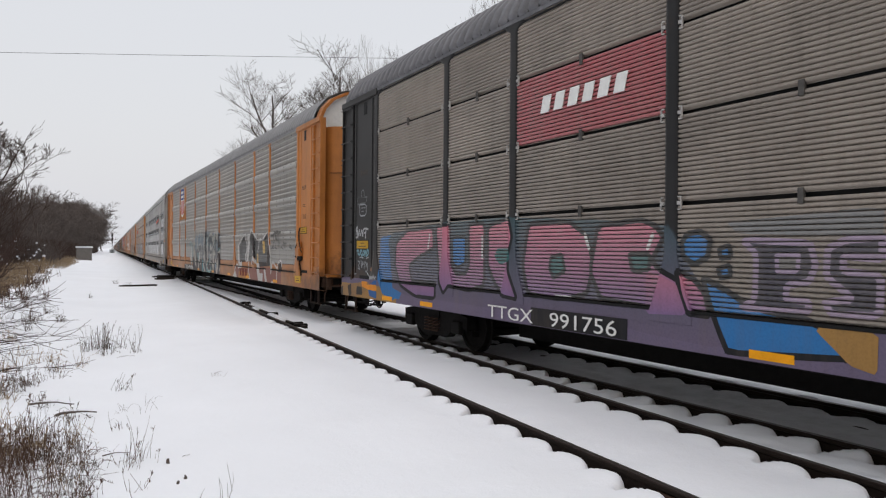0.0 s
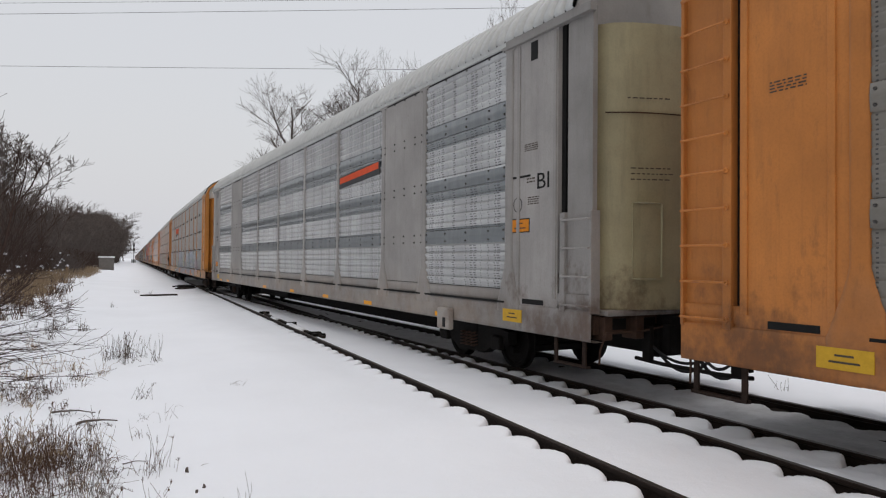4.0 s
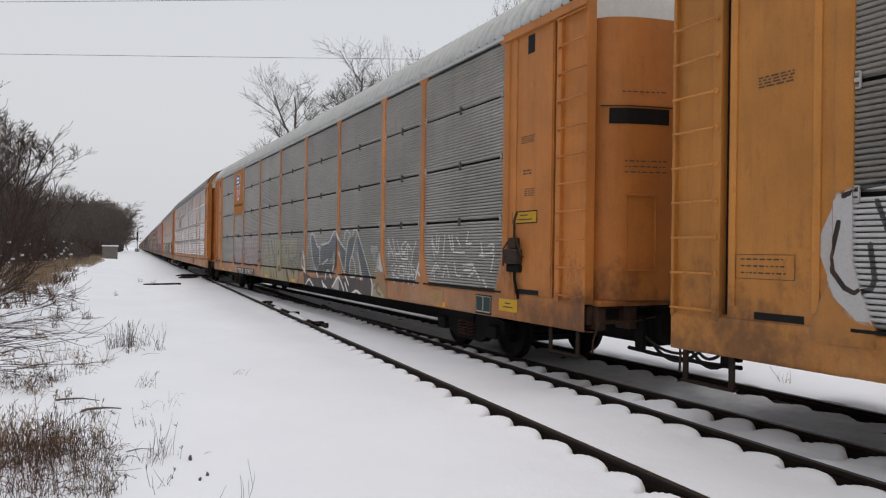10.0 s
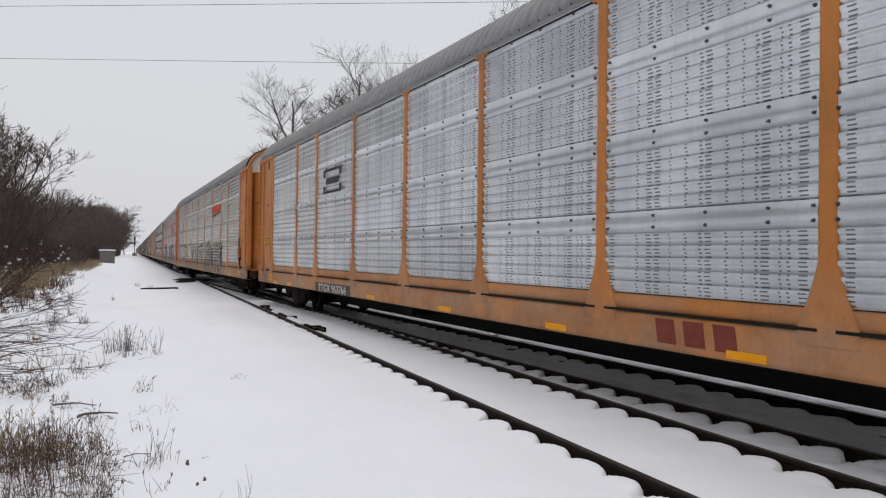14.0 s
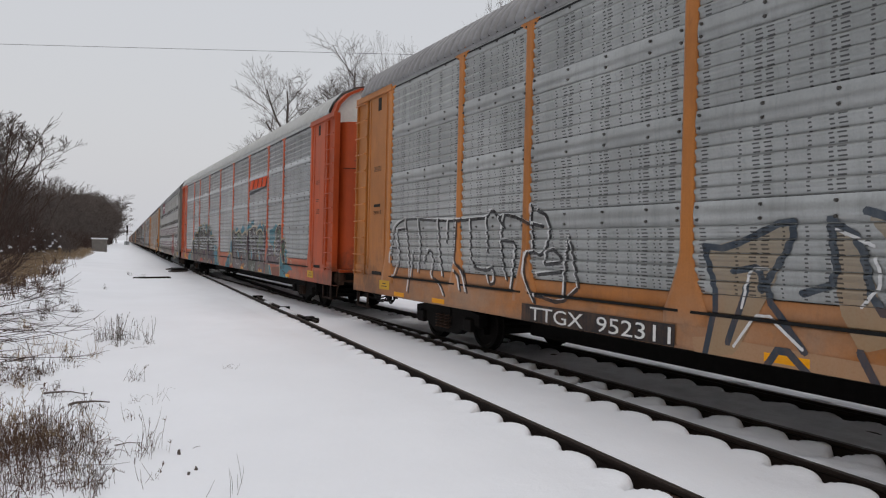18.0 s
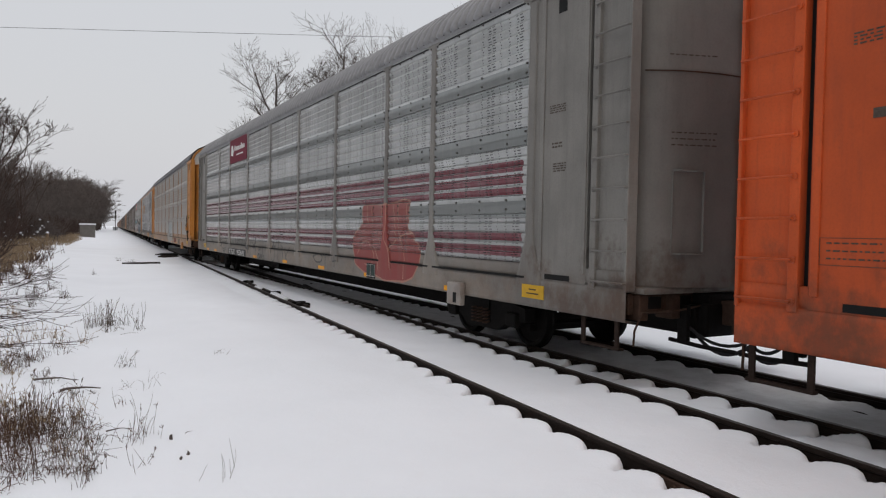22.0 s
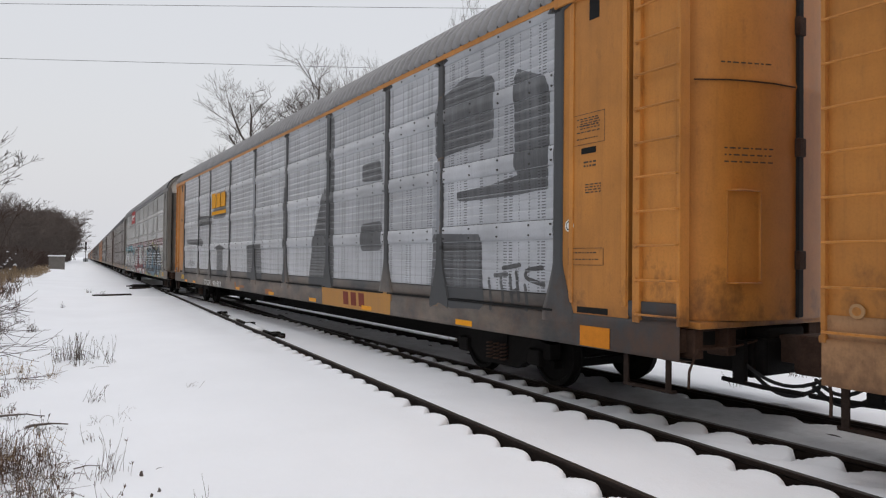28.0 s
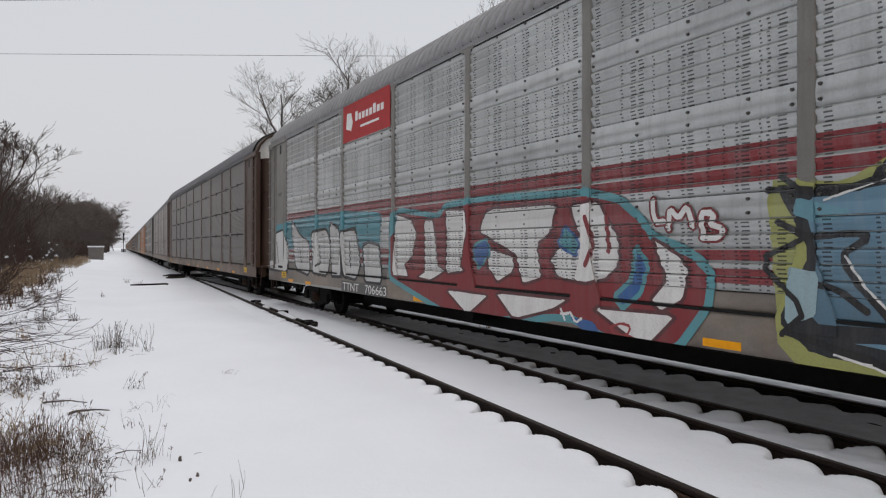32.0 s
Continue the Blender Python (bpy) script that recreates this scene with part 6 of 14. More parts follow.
g4.append(("shape", [(-2.85, 1.79), (-3.81, 2.04), (-4.22, 2.05), (-4.22, 1.32), (-3.9, 1.11), (-3.97, 1.6), (-3.58, 1.39), (-2.9, 1.36)], (0.05, 0.05, 0.055), (0.02, 0.055, 0.11), None, 0.0))
g4.append(("shape", [(-4.25, 2.03), (-4.78, 1.71), (-4.91, 1.66), (-5.03, 1.97), (-5.53, 2.04), (-5.39, 1.71), (-5.2, 1.58), (-5.09, 1.16), (-4.78, 1.13), (-4.72, 1.28), (-4.46, 1.57)], (0.05, 0.05, 0.055), (0.02, 0.055, 0.11), None, 0.0))
g4.append(("shape", [(-5.61, 2.04), (-5.83, 1.95), (-6.33, 1.4), (-6.57, 1.04), (-6.57, 0.74), (-6.11, 0.71), (-5.97, 1.07), (-5.73, 1.56)], (0.05, 0.05, 0.055), (0.02, 0.055, 0.11), None, 0.0))
g4.append(("shape", [(-2.71, 1.3), (-3.89, 1.36), (-3.97, 1.07), (-2.72, 1.03)], (0.05, 0.05, 0.055), (0.05, 0.05, 0.055), None, 0.0))
g4.append(("shape", [(-3.9, 0.75), (-4.36, 1.06), (-4.43, 0.72)], (0.42, 0.4, 0.37), (0.42, 0.4, 0.37), None, 0.0))
g4.append(("shape", [(-5.2, 1.33), (-5.31, 1.53), (-5.47, 1.23), (-5.31, 1.13)], (0.3, 0.28, 0.2), (0.3, 0.28, 0.2), None, 0.0))
g4.append(("shape", [(-6.29, 1.58), (-6.79, 1.46), (-6.8, 1.05), (-6.57, 1.06)], (0.3, 0.27, 0.17), (0.3, 0.27, 0.17), None, 0.0))
g4.append(("shape", [(-6.18, 1.87), (-6.33, 1.93), (-6.42, 1.82), (-6.29, 1.74), (-6.18, 1.78)], (0.24, 0.26, 0.23), (0.24, 0.26, 0.23), None, 0.0))
g4.append(("shape", [(-6.81, 1.25), (-7.19, 1.25), (-7.38, 0.99), (-7.38, 0.68), (-6.61, 0.68), (-6.61, 1.03), (-6.8, 1.05)], (0.33, 0.19, 0.1), (0.33, 0.19, 0.1), None, 0.0))
g4.append(("shape", [(-6.61, 0.99), (-6.84, 1.0), (-7.22, 0.78), (-7.25, 0.69), (-6.61, 0.7)], (0.4, 0.34, 0.22), (0.4, 0.34, 0.22), None, 0.0))
g4.append(("shape", [(-1.45, 1.54), (-1.79, 1.73), (-2.01, 1.15), (-1.57, 1.1)], (0.3, 0.28, 0.2), (0.3, 0.28, 0.2), None, 0.0))
g4.append(("shape", [(-6.44, 1.82), (-6.83, 1.82), (-6.85, 1.68), (-6.73, 1.66), (-6.73, 1.45), (-6.62, 1.45), (-6.58, 1.64), (-6.46, 1.65)], (0.55, 0.55, 0.54), (0.55, 0.55, 0.54), None, 0.0))
g4.append(("shape", [(-6.88, 1.66), (-6.96, 1.68), (-7.19, 1.27), (-7.06, 1.26), (-6.95, 1.33), (-6.86, 1.29), (-6.84, 1.22), (-6.69, 1.24)], (0.55, 0.55, 0.54), (0.55, 0.55, 0.54), None, 0.0))
g4.append(("shape", [(-6.92, 1.51), (-6.97, 1.42), (-6.88, 1.39)], (0.3, 0.17, 0.09), (0.3, 0.17, 0.09), None, 0.0))
g4.append(("line", [(-2.0, 1.9), (-1.98, 2.13), (-2.21, 2.16), (-2.61, 1.79), (-2.85, 1.76)], (.80, .81, .79), 0.03))
g4.append(("line", [(-2.85, 1.79), (-2.81, 1.39)], (.80, .81, .79), 0.03))
g4.append(("line", [(-2.0, 1.9), (-2.22, 1.39), (-2.72, 0.98)], (.80, .81, .79), 0.03))
g4.append(("line", [(-2.94, 1.84), (-3.58, 1.89), (-3.81, 2.06), (-4.07, 2.22), (-4.25, 2.05)], (.80, .81, .79), 0.03))
g4.append(("line", [(-3.97, 1.62), (-4.01, 1.36), (-3.9, 1.11)], (.80, .81, .79), 0.03))
g4.append(("line", [(-4.04, 1.39), (-3.89, 1.21)], (.80, .81, .79), 0.03))
g4.append(("line", [(-3.08, 1.34), (-3.5, 1.46)], (.80, .81, .79), 0.03))
g4.append(("line", [(-3.34, 0.97), (-3.42, 1.18), (-3.58, 1.19), (-3.82, 1.01)], (.80, .81, .79), 0.03))
g4.append(("line", [(-4.25, 2.03), (-4.46, 1.88), (-4.85, 1.71)], (.80, .81, .79), 0.03))
g4.append(("line", [(-4.72, 1.93), (-4.75, 2.1), (-4.91, 2.19), (-5.11, 2.11), (-5.14, 2.05), (-4.97, 1.92), (-4.85, 1.49), (-4.78, 1.13)], (.80, .81, .79), 0.03))
g4.append(("line", [(-4.36, 1.63), (-4.59, 1.34), (-5.09, 0.9)], (.80, .81, .79), 0.03))
g4.append(("line", [(-5.31, 2.06), (-5.37, 2.17), (-5.5, 2.22), (-5.68, 2.05)], (.80, .81, .79), 0.03))
g4.append(("line", [(-5.55, 2.04), (-5.31, 1.63)], (.80, .81, .79), 0.03))
g4.append(("line", [(-5.14, 1.16), (-5.14, 1.41), (-5.28, 1.61), (-5.47, 1.39), (-5.55, 1.11), (-5.26, 1.09), (-5.14, 1.16)], (.80, .81, .79), 0.03))
g4.append(("line", [(-5.63, 1.64), (-5.85, 1.29), (-5.97, 1.07)], (.80, .81, .79), 0.03))
g4.append(("line", [(-5.68, 2.05), (-6.02, 1.68), (-6.45, 1.15), (-6.59, 0.99), (-6.57, 0.71)], (.80, .81, .79), 0.03))
g4.append(("line", [(-5.78, 1.33), (-5.88, 1.06)], (.80, .81, .79), 0.03))
g4.append(("line", [(-3.9, 0.78), (-4.33, 1.05), (-4.46, 1.02), (-4.79, 0.74)], (.80, .81, .79), 0.03))
g4.append(("line", [(-3.08, 0.9), (-3.26, 0.71), (-3.13, 0.85), (-3.51, 0.71)], (.80, .81, .79), 0.03))
g4.append(("line", [(-1.58, 0.71), (-1.91, 0.92), (-2.33, 0.72)], (.80, .81, .79), 0.03))
g4.append(("line", [(-4.85, 0.92), (-5.03, 0.73)], (.80, .81, .79), 0.03))
g4.append(("line", [(-5.2, 0.66), (-5.63, 0.8), (-5.97, 0.69)], (.80, .81, .79), 0.03))
g4.append(("line", [(-1.21, 1.66), (-1.09, 1.29), (-1.45, 1.12), (-1.57, 1.07), (-1.33, 1.6), (-1.21, 1.66)], (.80, .81, .79), 0.03))
g4.append(("line", [(-6.73, 0.9), (-6.88, 0.96), (-6.84, 0.82), (-7.05, 0.78)], (.15, .15, .12), 0.03))
g4.append(("line", [(-6.77, 0.94), (-6.95, 1.0)], (.15, .15, .12), 0.03))
g6.append(("shape", [(-1.53, 1.65), (-2.0, 2.11), (-2.53, 2.04), (-3.26, 2.37), (-3.46, 2.31), (-3.53, 1.92), (-4.11, 1.87), (-4.17, 1.69), (-4.62, 2.0), (-4.74, 2.12), (-5.18, 2.15), (-5.23, 1.98), (-5.59, 2.09), (-5.82, 2.31), (-5.86, 2.08), (-6.29, 2.03), (-6.41, 2.2), (-6.74, 2.05), (-7.01, 2.08), (-7.2, 2.22), (-7.35, 2.09), (-7.5, 2.03), (-7.49, 1.88), (-1.75, 1.08)], (0.23, 0.29, 0.035), (0.23, 0.29, 0.035), None, 0.0))
g6.append(("shape", [(-1.54, 1.01), (-1.8, 1.48), (-2.15, 1.77), (-2.39, 2.02), (-2.76, 1.88), (-3.18, 1.95), (-3.26, 1.73), (-3.42, 1.7), (-3.86, 2.06), (-4.3, 1.85), (-4.3, 1.96), (-4.65, 1.93), (-4.73, 1.74), (-5.07, 1.76), (-5.44, 2.04), (-5.86, 1.9), (-6.28, 1.91), (-6.4, 1.75), (-6.94, 2.08), (-7.25, 1.94), (-7.5, 2.0), (-7.45, 0.45), (-6.97, 0.56), (-5.84, 0.67), (-4.49, 0.64), (-2.72, 0.65), (-1.55, 0.72)], (0.19, 0.145, 0.105), (0.04, 0.042, 0.055), None, 0.0))
g6.append(("shape", [(-4.43, 0.96), (-5.2, 1.0), (-5.27, 0.69), (-4.52, 0.65)], (0.42, 0.17, 0.05), (0.42, 0.17, 0.05), None, 0.0))
g6.append(("shape", [(-2.53, 1.72), (-3.22, 1.67), (-3.38, 1.28), (-2.72, 1.2)], (0.2, 0.175, 0.145), (0.15, 0.14, 0.13), None, 0.0))
g6.append(("shape", [(-4.43, 1.69), (-4.96, 1.53), (-5.07, 1.29), (-4.49, 1.34)], (0.2, 0.175, 0.145), (0.15, 0.14, 0.13), None, 0.0))
g6.append(("shape", [(-5.86, 1.78), (-6.36, 1.68), (-6.43, 1.37), (-5.94, 1.38)], (0.2, 0.175, 0.145), (0.15, 0.14, 0.13), None, 0.0))
g6.append(("shape", [(-7.0, 1.57), (-7.25, 1.61), (-7.27, 1.31), (-7.02, 1.25)], (0.2, 0.175, 0.145), (0.15, 0.14, 0.13), None, 0.0))
g6.append(("shape", [(-5.28, 1.62), (-5.58, 1.59), (-5.67, 1.33), (-5.38, 1.27)], (0.2, 0.175, 0.145), (0.15, 0.14, 0.13), None, 0.0))
g6.append(("line", [(-2.39, 2.02), (-1.85, 1.71), (-1.81, 1.26), (-2.06, 1.16)], (.50, .45, .41), 0.02))
g6.append(("line", [(-2.39, 2.02), (-2.76, 1.85), (-3.18, 1.95), (-3.26, 1.7)], (.50, .45, .41), 0.02))
g6.append(("line", [(-3.42, 1.7), (-3.86, 2.04), (-4.27, 1.85)], (.50, .45, .41), 0.02))
g6.append(("line", [(-4.3, 1.94), (-4.65, 1.94), (-4.67, 1.69)], (.50, .45, .41), 0.02))
g6.append(("line", [(-4.55, 1.71), (-4.88, 1.51)], (.50, .45, .41), 0.02))
g6.append(("line", [(-4.73, 1.74), (-5.07, 1.76), (-5.44, 1.98)], (.50, .45, .41), 0.02))
g6.append(("line", [(-5.46, 2.03), (-5.97, 1.79)], (.50, .45, .41), 0.02))
g6.append(("line", [(-5.86, 1.9), (-6.28, 1.91), (-6.3, 1.73)], (.50, .45, .41), 0.02))
g6.append(("line", [(-6.2, 1.75), (-6.38, 1.67)], (.50, .45, .41), 0.02))
g6.append(("line", [(-6.4, 1.75), (-6.92, 2.05)], (.50, .45, .41), 0.02))
g6.append(("line", [(-7.01, 2.06), (-7.34, 1.88)], (.50, .45, .41), 0.02))
g6.append(("line", [(-7.22, 1.94), (-7.31, 2.0)], (.50, .45, .41), 0.02))
g6.append(("line", [(-5.26, 1.48), (-5.28, 1.68), (-5.45, 1.76)], (.50, .45, .41), 0.02))
g6.append(("line", [(-5.1, 1.7), (-5.12, 1.42), (-5.48, 1.0)], (.50, .45, .41), 0.02))
g6.append(("line", [(-5.76, 1.41), (-5.85, 1.19), (-6.1, 0.67)], (.50, .45, .41), 0.02))
g6.append(("line", [(-5.81, 1.26), (-6.23, 1.1)], (.50, .45, .41), 0.02))
g6.append(("line", [(-6.27, 1.28), (-6.61, 1.22)], (.50, .45, .41), 0.02))
g6.append(("line", [(-6.47, 1.65), (-6.62, 1.35), (-6.8, 1.04), (-7.04, 0.66)], (.50, .45, .41), 0.02))
g6.append(("line", [(-4.1, 1.3), (-4.3, 1.56)], (.50, .45, .41), 0.02))
g6.append(("line", [(-4.43, 1.51), (-4.67, 1.39), (-5.07, 1.25)], (.50, .45, .41), 0.02))
g6.append(("line", [(-3.68, 1.61), (-3.76, 0.97), (-4.1, 0.66)], (.50, .45, .41), 0.02))
g6.append(("line", [(-3.42, 1.68), (-3.53, 1.24), (-3.76, 1.02)], (.50, .45, .41), 0.02))
g6.append(("line", [(-2.58, 1.59), (-2.63, 1.09)], (.50, .45, .41), 0.02))
g6.append(("line", [(-2.16, 1.58), (-2.35, 1.18)], (.50, .45, .41), 0.02))
g6.append(("line", [(-4.07, 1.27), (-4.17, 0.96), (-4.67, 1.14)], (.50, .45, .41), 0.02))
g6.append(("line", [(-7.1, 1.38), (-7.24, 1.52), (-7.36, 1.55)], (.50, .45, .41), 0.02))
g6.append(("line", [(-7.15, 1.33), (-7.26, 0.88), (-7.34, 0.69)], (.50, .45, .41), 0.02))
g6.append(("line", [(-5.17, 0.73), (-5.57, 0.78), (-5.66, 0.64)], (.50, .45, .41), 0.02))
g6.append(("line", [(-3.3, 0.69), (-3.53, 0.74), (-3.9, 0.61)], (.50, .45, .41), 0.02))
g6.append(("line", [(-1.86, 1.09), (-1.65, 0.79), (-2.26, 0.73), (-2.59, 0.66)], (.50, .45, .41), 0.02))
g6.append(("line", [(-5.41, 1.47), (-5.48, 1.63), (-5.68, 1.69)], (.50, .42, .38), 0.05))
g6.append(("line", [(-5.41, 1.47), (-5.48, 1.63), (-5.68, 1.69)], (.50, .27, .21), 0.028))
g6.append(("line", [(-5.88, 1.54), (-6.01, 1.58), (-6.28, 1.5)], (.50, .42, .38), 0.05))
g6.append(("line", [(-5.88, 1.54), (-6.01, 1.58), (-6.28, 1.5)], (.50, .27, .21), 0.028))
g6.append(("line", [(-6.4, 1.77), (-6.45, 1.67), (-6.51, 1.63)], (.50, .42, .38), 0.05))
g6.append(("line", [(-6.4, 1.77), (-6.45, 1.67), (-6.51, 1.63)], (.50, .27, .21), 0.028))
g6.append(("line", [(-6.69, 1.57), (-6.73, 1.69), (-6.83, 1.77)], (.50, .42, .38), 0.05))
g6.append(("line", [(-6.69, 1.57), (-6.73, 1.69), (-6.83, 1.77)], (.50, .27, .21), 0.028))
g6.append(("line", [(-6.88, 1.51), (-6.92, 1.64), (-7.11, 1.77)], (.50, .42, .38), 0.05))
g6.append(("line", [(-6.88, 1.51), (-6.92, 1.64), (-7.11, 1.77)], (.50, .27, .21), 0.028))
g6.append(("line", [(-5.81, 1.26), (-5.94, 1.2), (-6.11, 1.14)], (.50, .42, .38), 0.05))
g6.append(("line", [(-5.81, 1.26), (-5.94, 1.2), (-6.11, 1.14)], (.50, .27, .21), 0.028))
g6.append(("line", [(-5.89, 1.08), (-6.06, 0.99), (-6.19, 0.83), (-6.34, 0.68)], (.50, .42, .38), 0.05))
g6.append(("line", [(-5.89, 1.08), (-6.06, 0.99), (-6.19, 0.83), (-6.34, 0.68)], (.50, .27, .21), 0.028))
g6.append(("line", [(-3.76, 1.44), (-3.83, 1.59), (-3.97, 1.64)], (.50, .42, .38), 0.05))
g6.append(("line", [(-3.76, 1.44), (-3.83, 1.59), (-3.97, 1.64)], (.50, .27, .21), 0.028))
g6.append(("line", [(-2.72, 1.48), (-2.85, 1.54), (-3.06, 1.48)], (.50, .42, .38), 0.05))
g6.append(("line", [(-2.72, 1.48), (-2.85, 1.54), (-3.06, 1.48)], (.50, .27, .21), 0.028))
g6.append(("line", [(-2.85, 1.02), (-3.14, 0.92), (-3.1, 0.84)], (.50, .42, .38), 0.05))
g6.append(("line", [(-2.85, 1.02), (-3.14, 0.92), (-3.1, 0.84)], (.50, .27, .21), 0.028))
g6.append(("line", [(-3.79, 1.07), (-3.9, 0.84)], (.50, .42, .38), 0.05))
g6.append(("line", [(-3.79, 1.07), (-3.9, 0.84)], (.50, .27, .21), 0.028))
g6.append(("line", [(-4.73, 1.7), (-4.91, 1.72)], (.50, .42, .38), 0.05))
g6.append(("line", [(-4.73, 1.7), (-4.91, 1.72)], (.50, .27, .21), 0.028))
g6.append(("line", [(-5.09, 1.11), (-5.28, 1.1)], (.50, .42, .38), 0.05))
g6.append(("line", [(-5.09, 1.11), (-5.28, 1.1)], (.50, .27, .21), 0.028))
g6.append(("line", [(-5.18, 1.3), (-5.38, 1.15), (-5.48, 1.04)], (.50, .42, .38), 0.05))
g6.append(("line", [(-5.18, 1.3), (-5.38, 1.15), (-5.48, 1.04)], (.50, .27, .21), 0.028))
g6.append(("line", [(-6.61, 1.32), (-6.72, 1.13)], (.50, .42, .38), 0.05))
g6.append(("line", [(-6.61, 1.32), (-6.72, 1.13)], (.50, .27, .21), 0.028))
g6.append(("line", [(-7.24, 1.39), (-7.44, 1.29)], (.50, .42, .38), 0.05))
g6.append(("line", [(-7.24, 1.39), (-7.44, 1.29)], (.50, .27, .21), 0.028))
g6.append(("line", [(-7.26, 1.12), (-7.32, 0.89)], (.50, .42, .38), 0.05))
g6.append(("line", [(-7.26, 1.12), (-7.32, 0.89)], (.50, .27, .21), 0.028))
g6.append(("line", [(-7.27, 1.94), (-7.34, 1.91)], (.50, .42, .38), 0.05))
g6.append(("line", [(-7.27, 1.94), (-7.34, 1.91)], (.50, .27, .21), 0.028))
g7.append(("shape", [(-2.04, 2.18), (-2.18, 2.36), (-2.53, 2.26), (-2.53, 2.11), (-2.09, 2.07)], (0.05, 0.25, 0.34), (0.05, 0.25, 0.34), None, 0.0))
g7.append(("shape", [(-3.02, 2.24), (-3.46, 2.38), (-3.74, 2.16), (-3.25, 2.01)], (0.05, 0.25, 0.34), (0.05, 0.25, 0.34), None, 0.0))
g7.append(("shape", [(-4.06, 2.28), (-4.36, 2.43), (-4.8, 2.47), (-5.2, 2.55), (-5.2, 2.33), (-4.9, 2.27), (-4.24, 2.14)], (0.05, 0.25, 0.34), (0.05, 0.25, 0.34), None, 0.0))
g7.append(("shape", [(-5.64, 2.08), (-5.81, 2.32), (-6.4, 2.4), (-6.75, 2.3), (-6.65, 2.03), (-6.39, 2.17), (-5.96, 2.17)], (0.05, 0.25, 0.34), (0.05, 0.25, 0.34), None, 0.0))
g7.append(("shape", [(-0.13, 0.73), (-0.62, 1.2), (-1.08, 1.4), (-1.38, 1.75), (-1.4, 1.29), (-1.19, 0.88), (-0.25, 0.68)], (0.05, 0.25, 0.34), (0.05, 0.25, 0.34), None, 0.0))
g7.append(("shape", [(-1.45, 2.14), (-1.71, 2.25), (-2.18, 2.04), (-2.23, 1.17), (-3.32, 1.04), (-3.39, 0.76), (-3.02, 0.57), (-2.18, 0.69), (-1.75, 0.75), (-1.45, 1.07)], (0.16, 0.15, 0.16), (0.11, 0.115, 0.12), (.03, .025, .035), 0.025))
g7.append(("shape", [(-2.18, 2.04), (-2.7, 2.2), (-3.1, 2.11), (-3.26, 1.96), (-3.46, 1.61), (-3.39, 1.28), (-2.78, 1.1), (-2.27, 1.22)], (0.12, 0.12, 0.12), (0.06, 0.1, 0.075), (.03, .025, .035), 0.025))
g7.append(("shape", [(-3.28, 1.94), (-3.87, 2.11), (-4.24, 1.97), (-4.38, 1.41), (-4.41, 0.99), (-4.35, 0.61), (-3.46, 0.67), (-3.32, 1.23)], (0.15, 0.145, 0.155), (0.1, 0.11, 0.11), (.03, .025, .035), 0.025))
g7.append(("shape", [(-4.3, 2.11), (-4.9, 2.21), (-4.9, 2.29), (-5.6, 2.28), (-5.64, 1.82), (-5.72, 1.36), (-5.67, 0.82), (-5.45, 0.53), (-4.89, 0.64), (-4.46, 0.79), (-4.35, 1.28)], (0.09, 0.12, 0.095), (0.1, 0.1, 0.11), (.03, .025, .035), 0.025))
g7.append(("shape", [(-5.64, 1.82), (-5.76, 2.07), (-6.11, 2.17), (-6.43, 2.11), (-6.68, 1.88), (-6.75, 1.66), (-6.83, 1.51), (-6.87, 0.98), (-6.81, 0.64), (-6.02, 0.59), (-5.63, 0.81), (-5.84, 1.3)], (0.17, 0.155, 0.18), (0.07, 0.11, 0.08), (.03, .025, .035), 0.025))
g7.append(("shape", [(-6.62, 1.97), (-6.72, 2.25), (-6.91, 2.29), (-6.88, 0.74), (-6.79, 1.21)], (0.06, 0.03, 0.055), (0.06, 0.03, 0.055), (.03, .025, .035), 0.025))
g7.append(("shape", [(-2.27, 1.54), (-2.7, 1.67), (-3.35, 1.58), (-2.78, 1.1), (-2.31, 1.28)], (0.04, 0.022, 0.045), (0.04, 0.022, 0.045), None, 0.0))
g7.append(("shape", [(-4.27, 1.96), (-4.47, 2.09), (-4.52, 1.5), (-4.41, 1.29)], (0.04, 0.022, 0.045), (0.04, 0.022, 0.045), None, 0.0))
g7.append(("shape", [(-4.69, 1.14), (-4.79, 1.59), (-5.19, 1.45), (-5.09, 1.13)], (0.04, 0.022, 0.045), (0.04, 0.022, 0.045), None, 0.0))
g7.append(("shape", [(-4.9, 2.27), (-5.05, 2.26), (-5.15, 1.83), (-5.37, 1.45), (-5.37, 1.15), (-4.99, 1.08), (-5.1, 1.6), (-4.9, 1.83)], (0.04, 0.022, 0.045), (0.04, 0.022, 0.045), None, 0.0))
g7.append(("shape", [(-5.56, 2.23), (-5.64, 2.22), (-5.64, 1.75), (-5.55, 1.82)], (0.04, 0.022, 0.045), (0.04, 0.022, 0.045), None, 0.0))
g7.append(("shape", [(-5.92, 1.51), (-6.21, 1.49), (-6.74, 1.57), (-6.77, 1.51), (-6.38, 1.3), (-6.45, 1.18), (-6.31, 1.1), (-6.14, 1.11)], (0.04, 0.022, 0.045), (0.04, 0.022, 0.045), None, 0.0))
g7.append(("shape", [(-3.67, 1.43), (-3.93, 1.48), (-3.96, 1.17), (-3.73, 1.25)], (0.04, 0.022, 0.045), (0.04, 0.022, 0.045), None, 0.0))
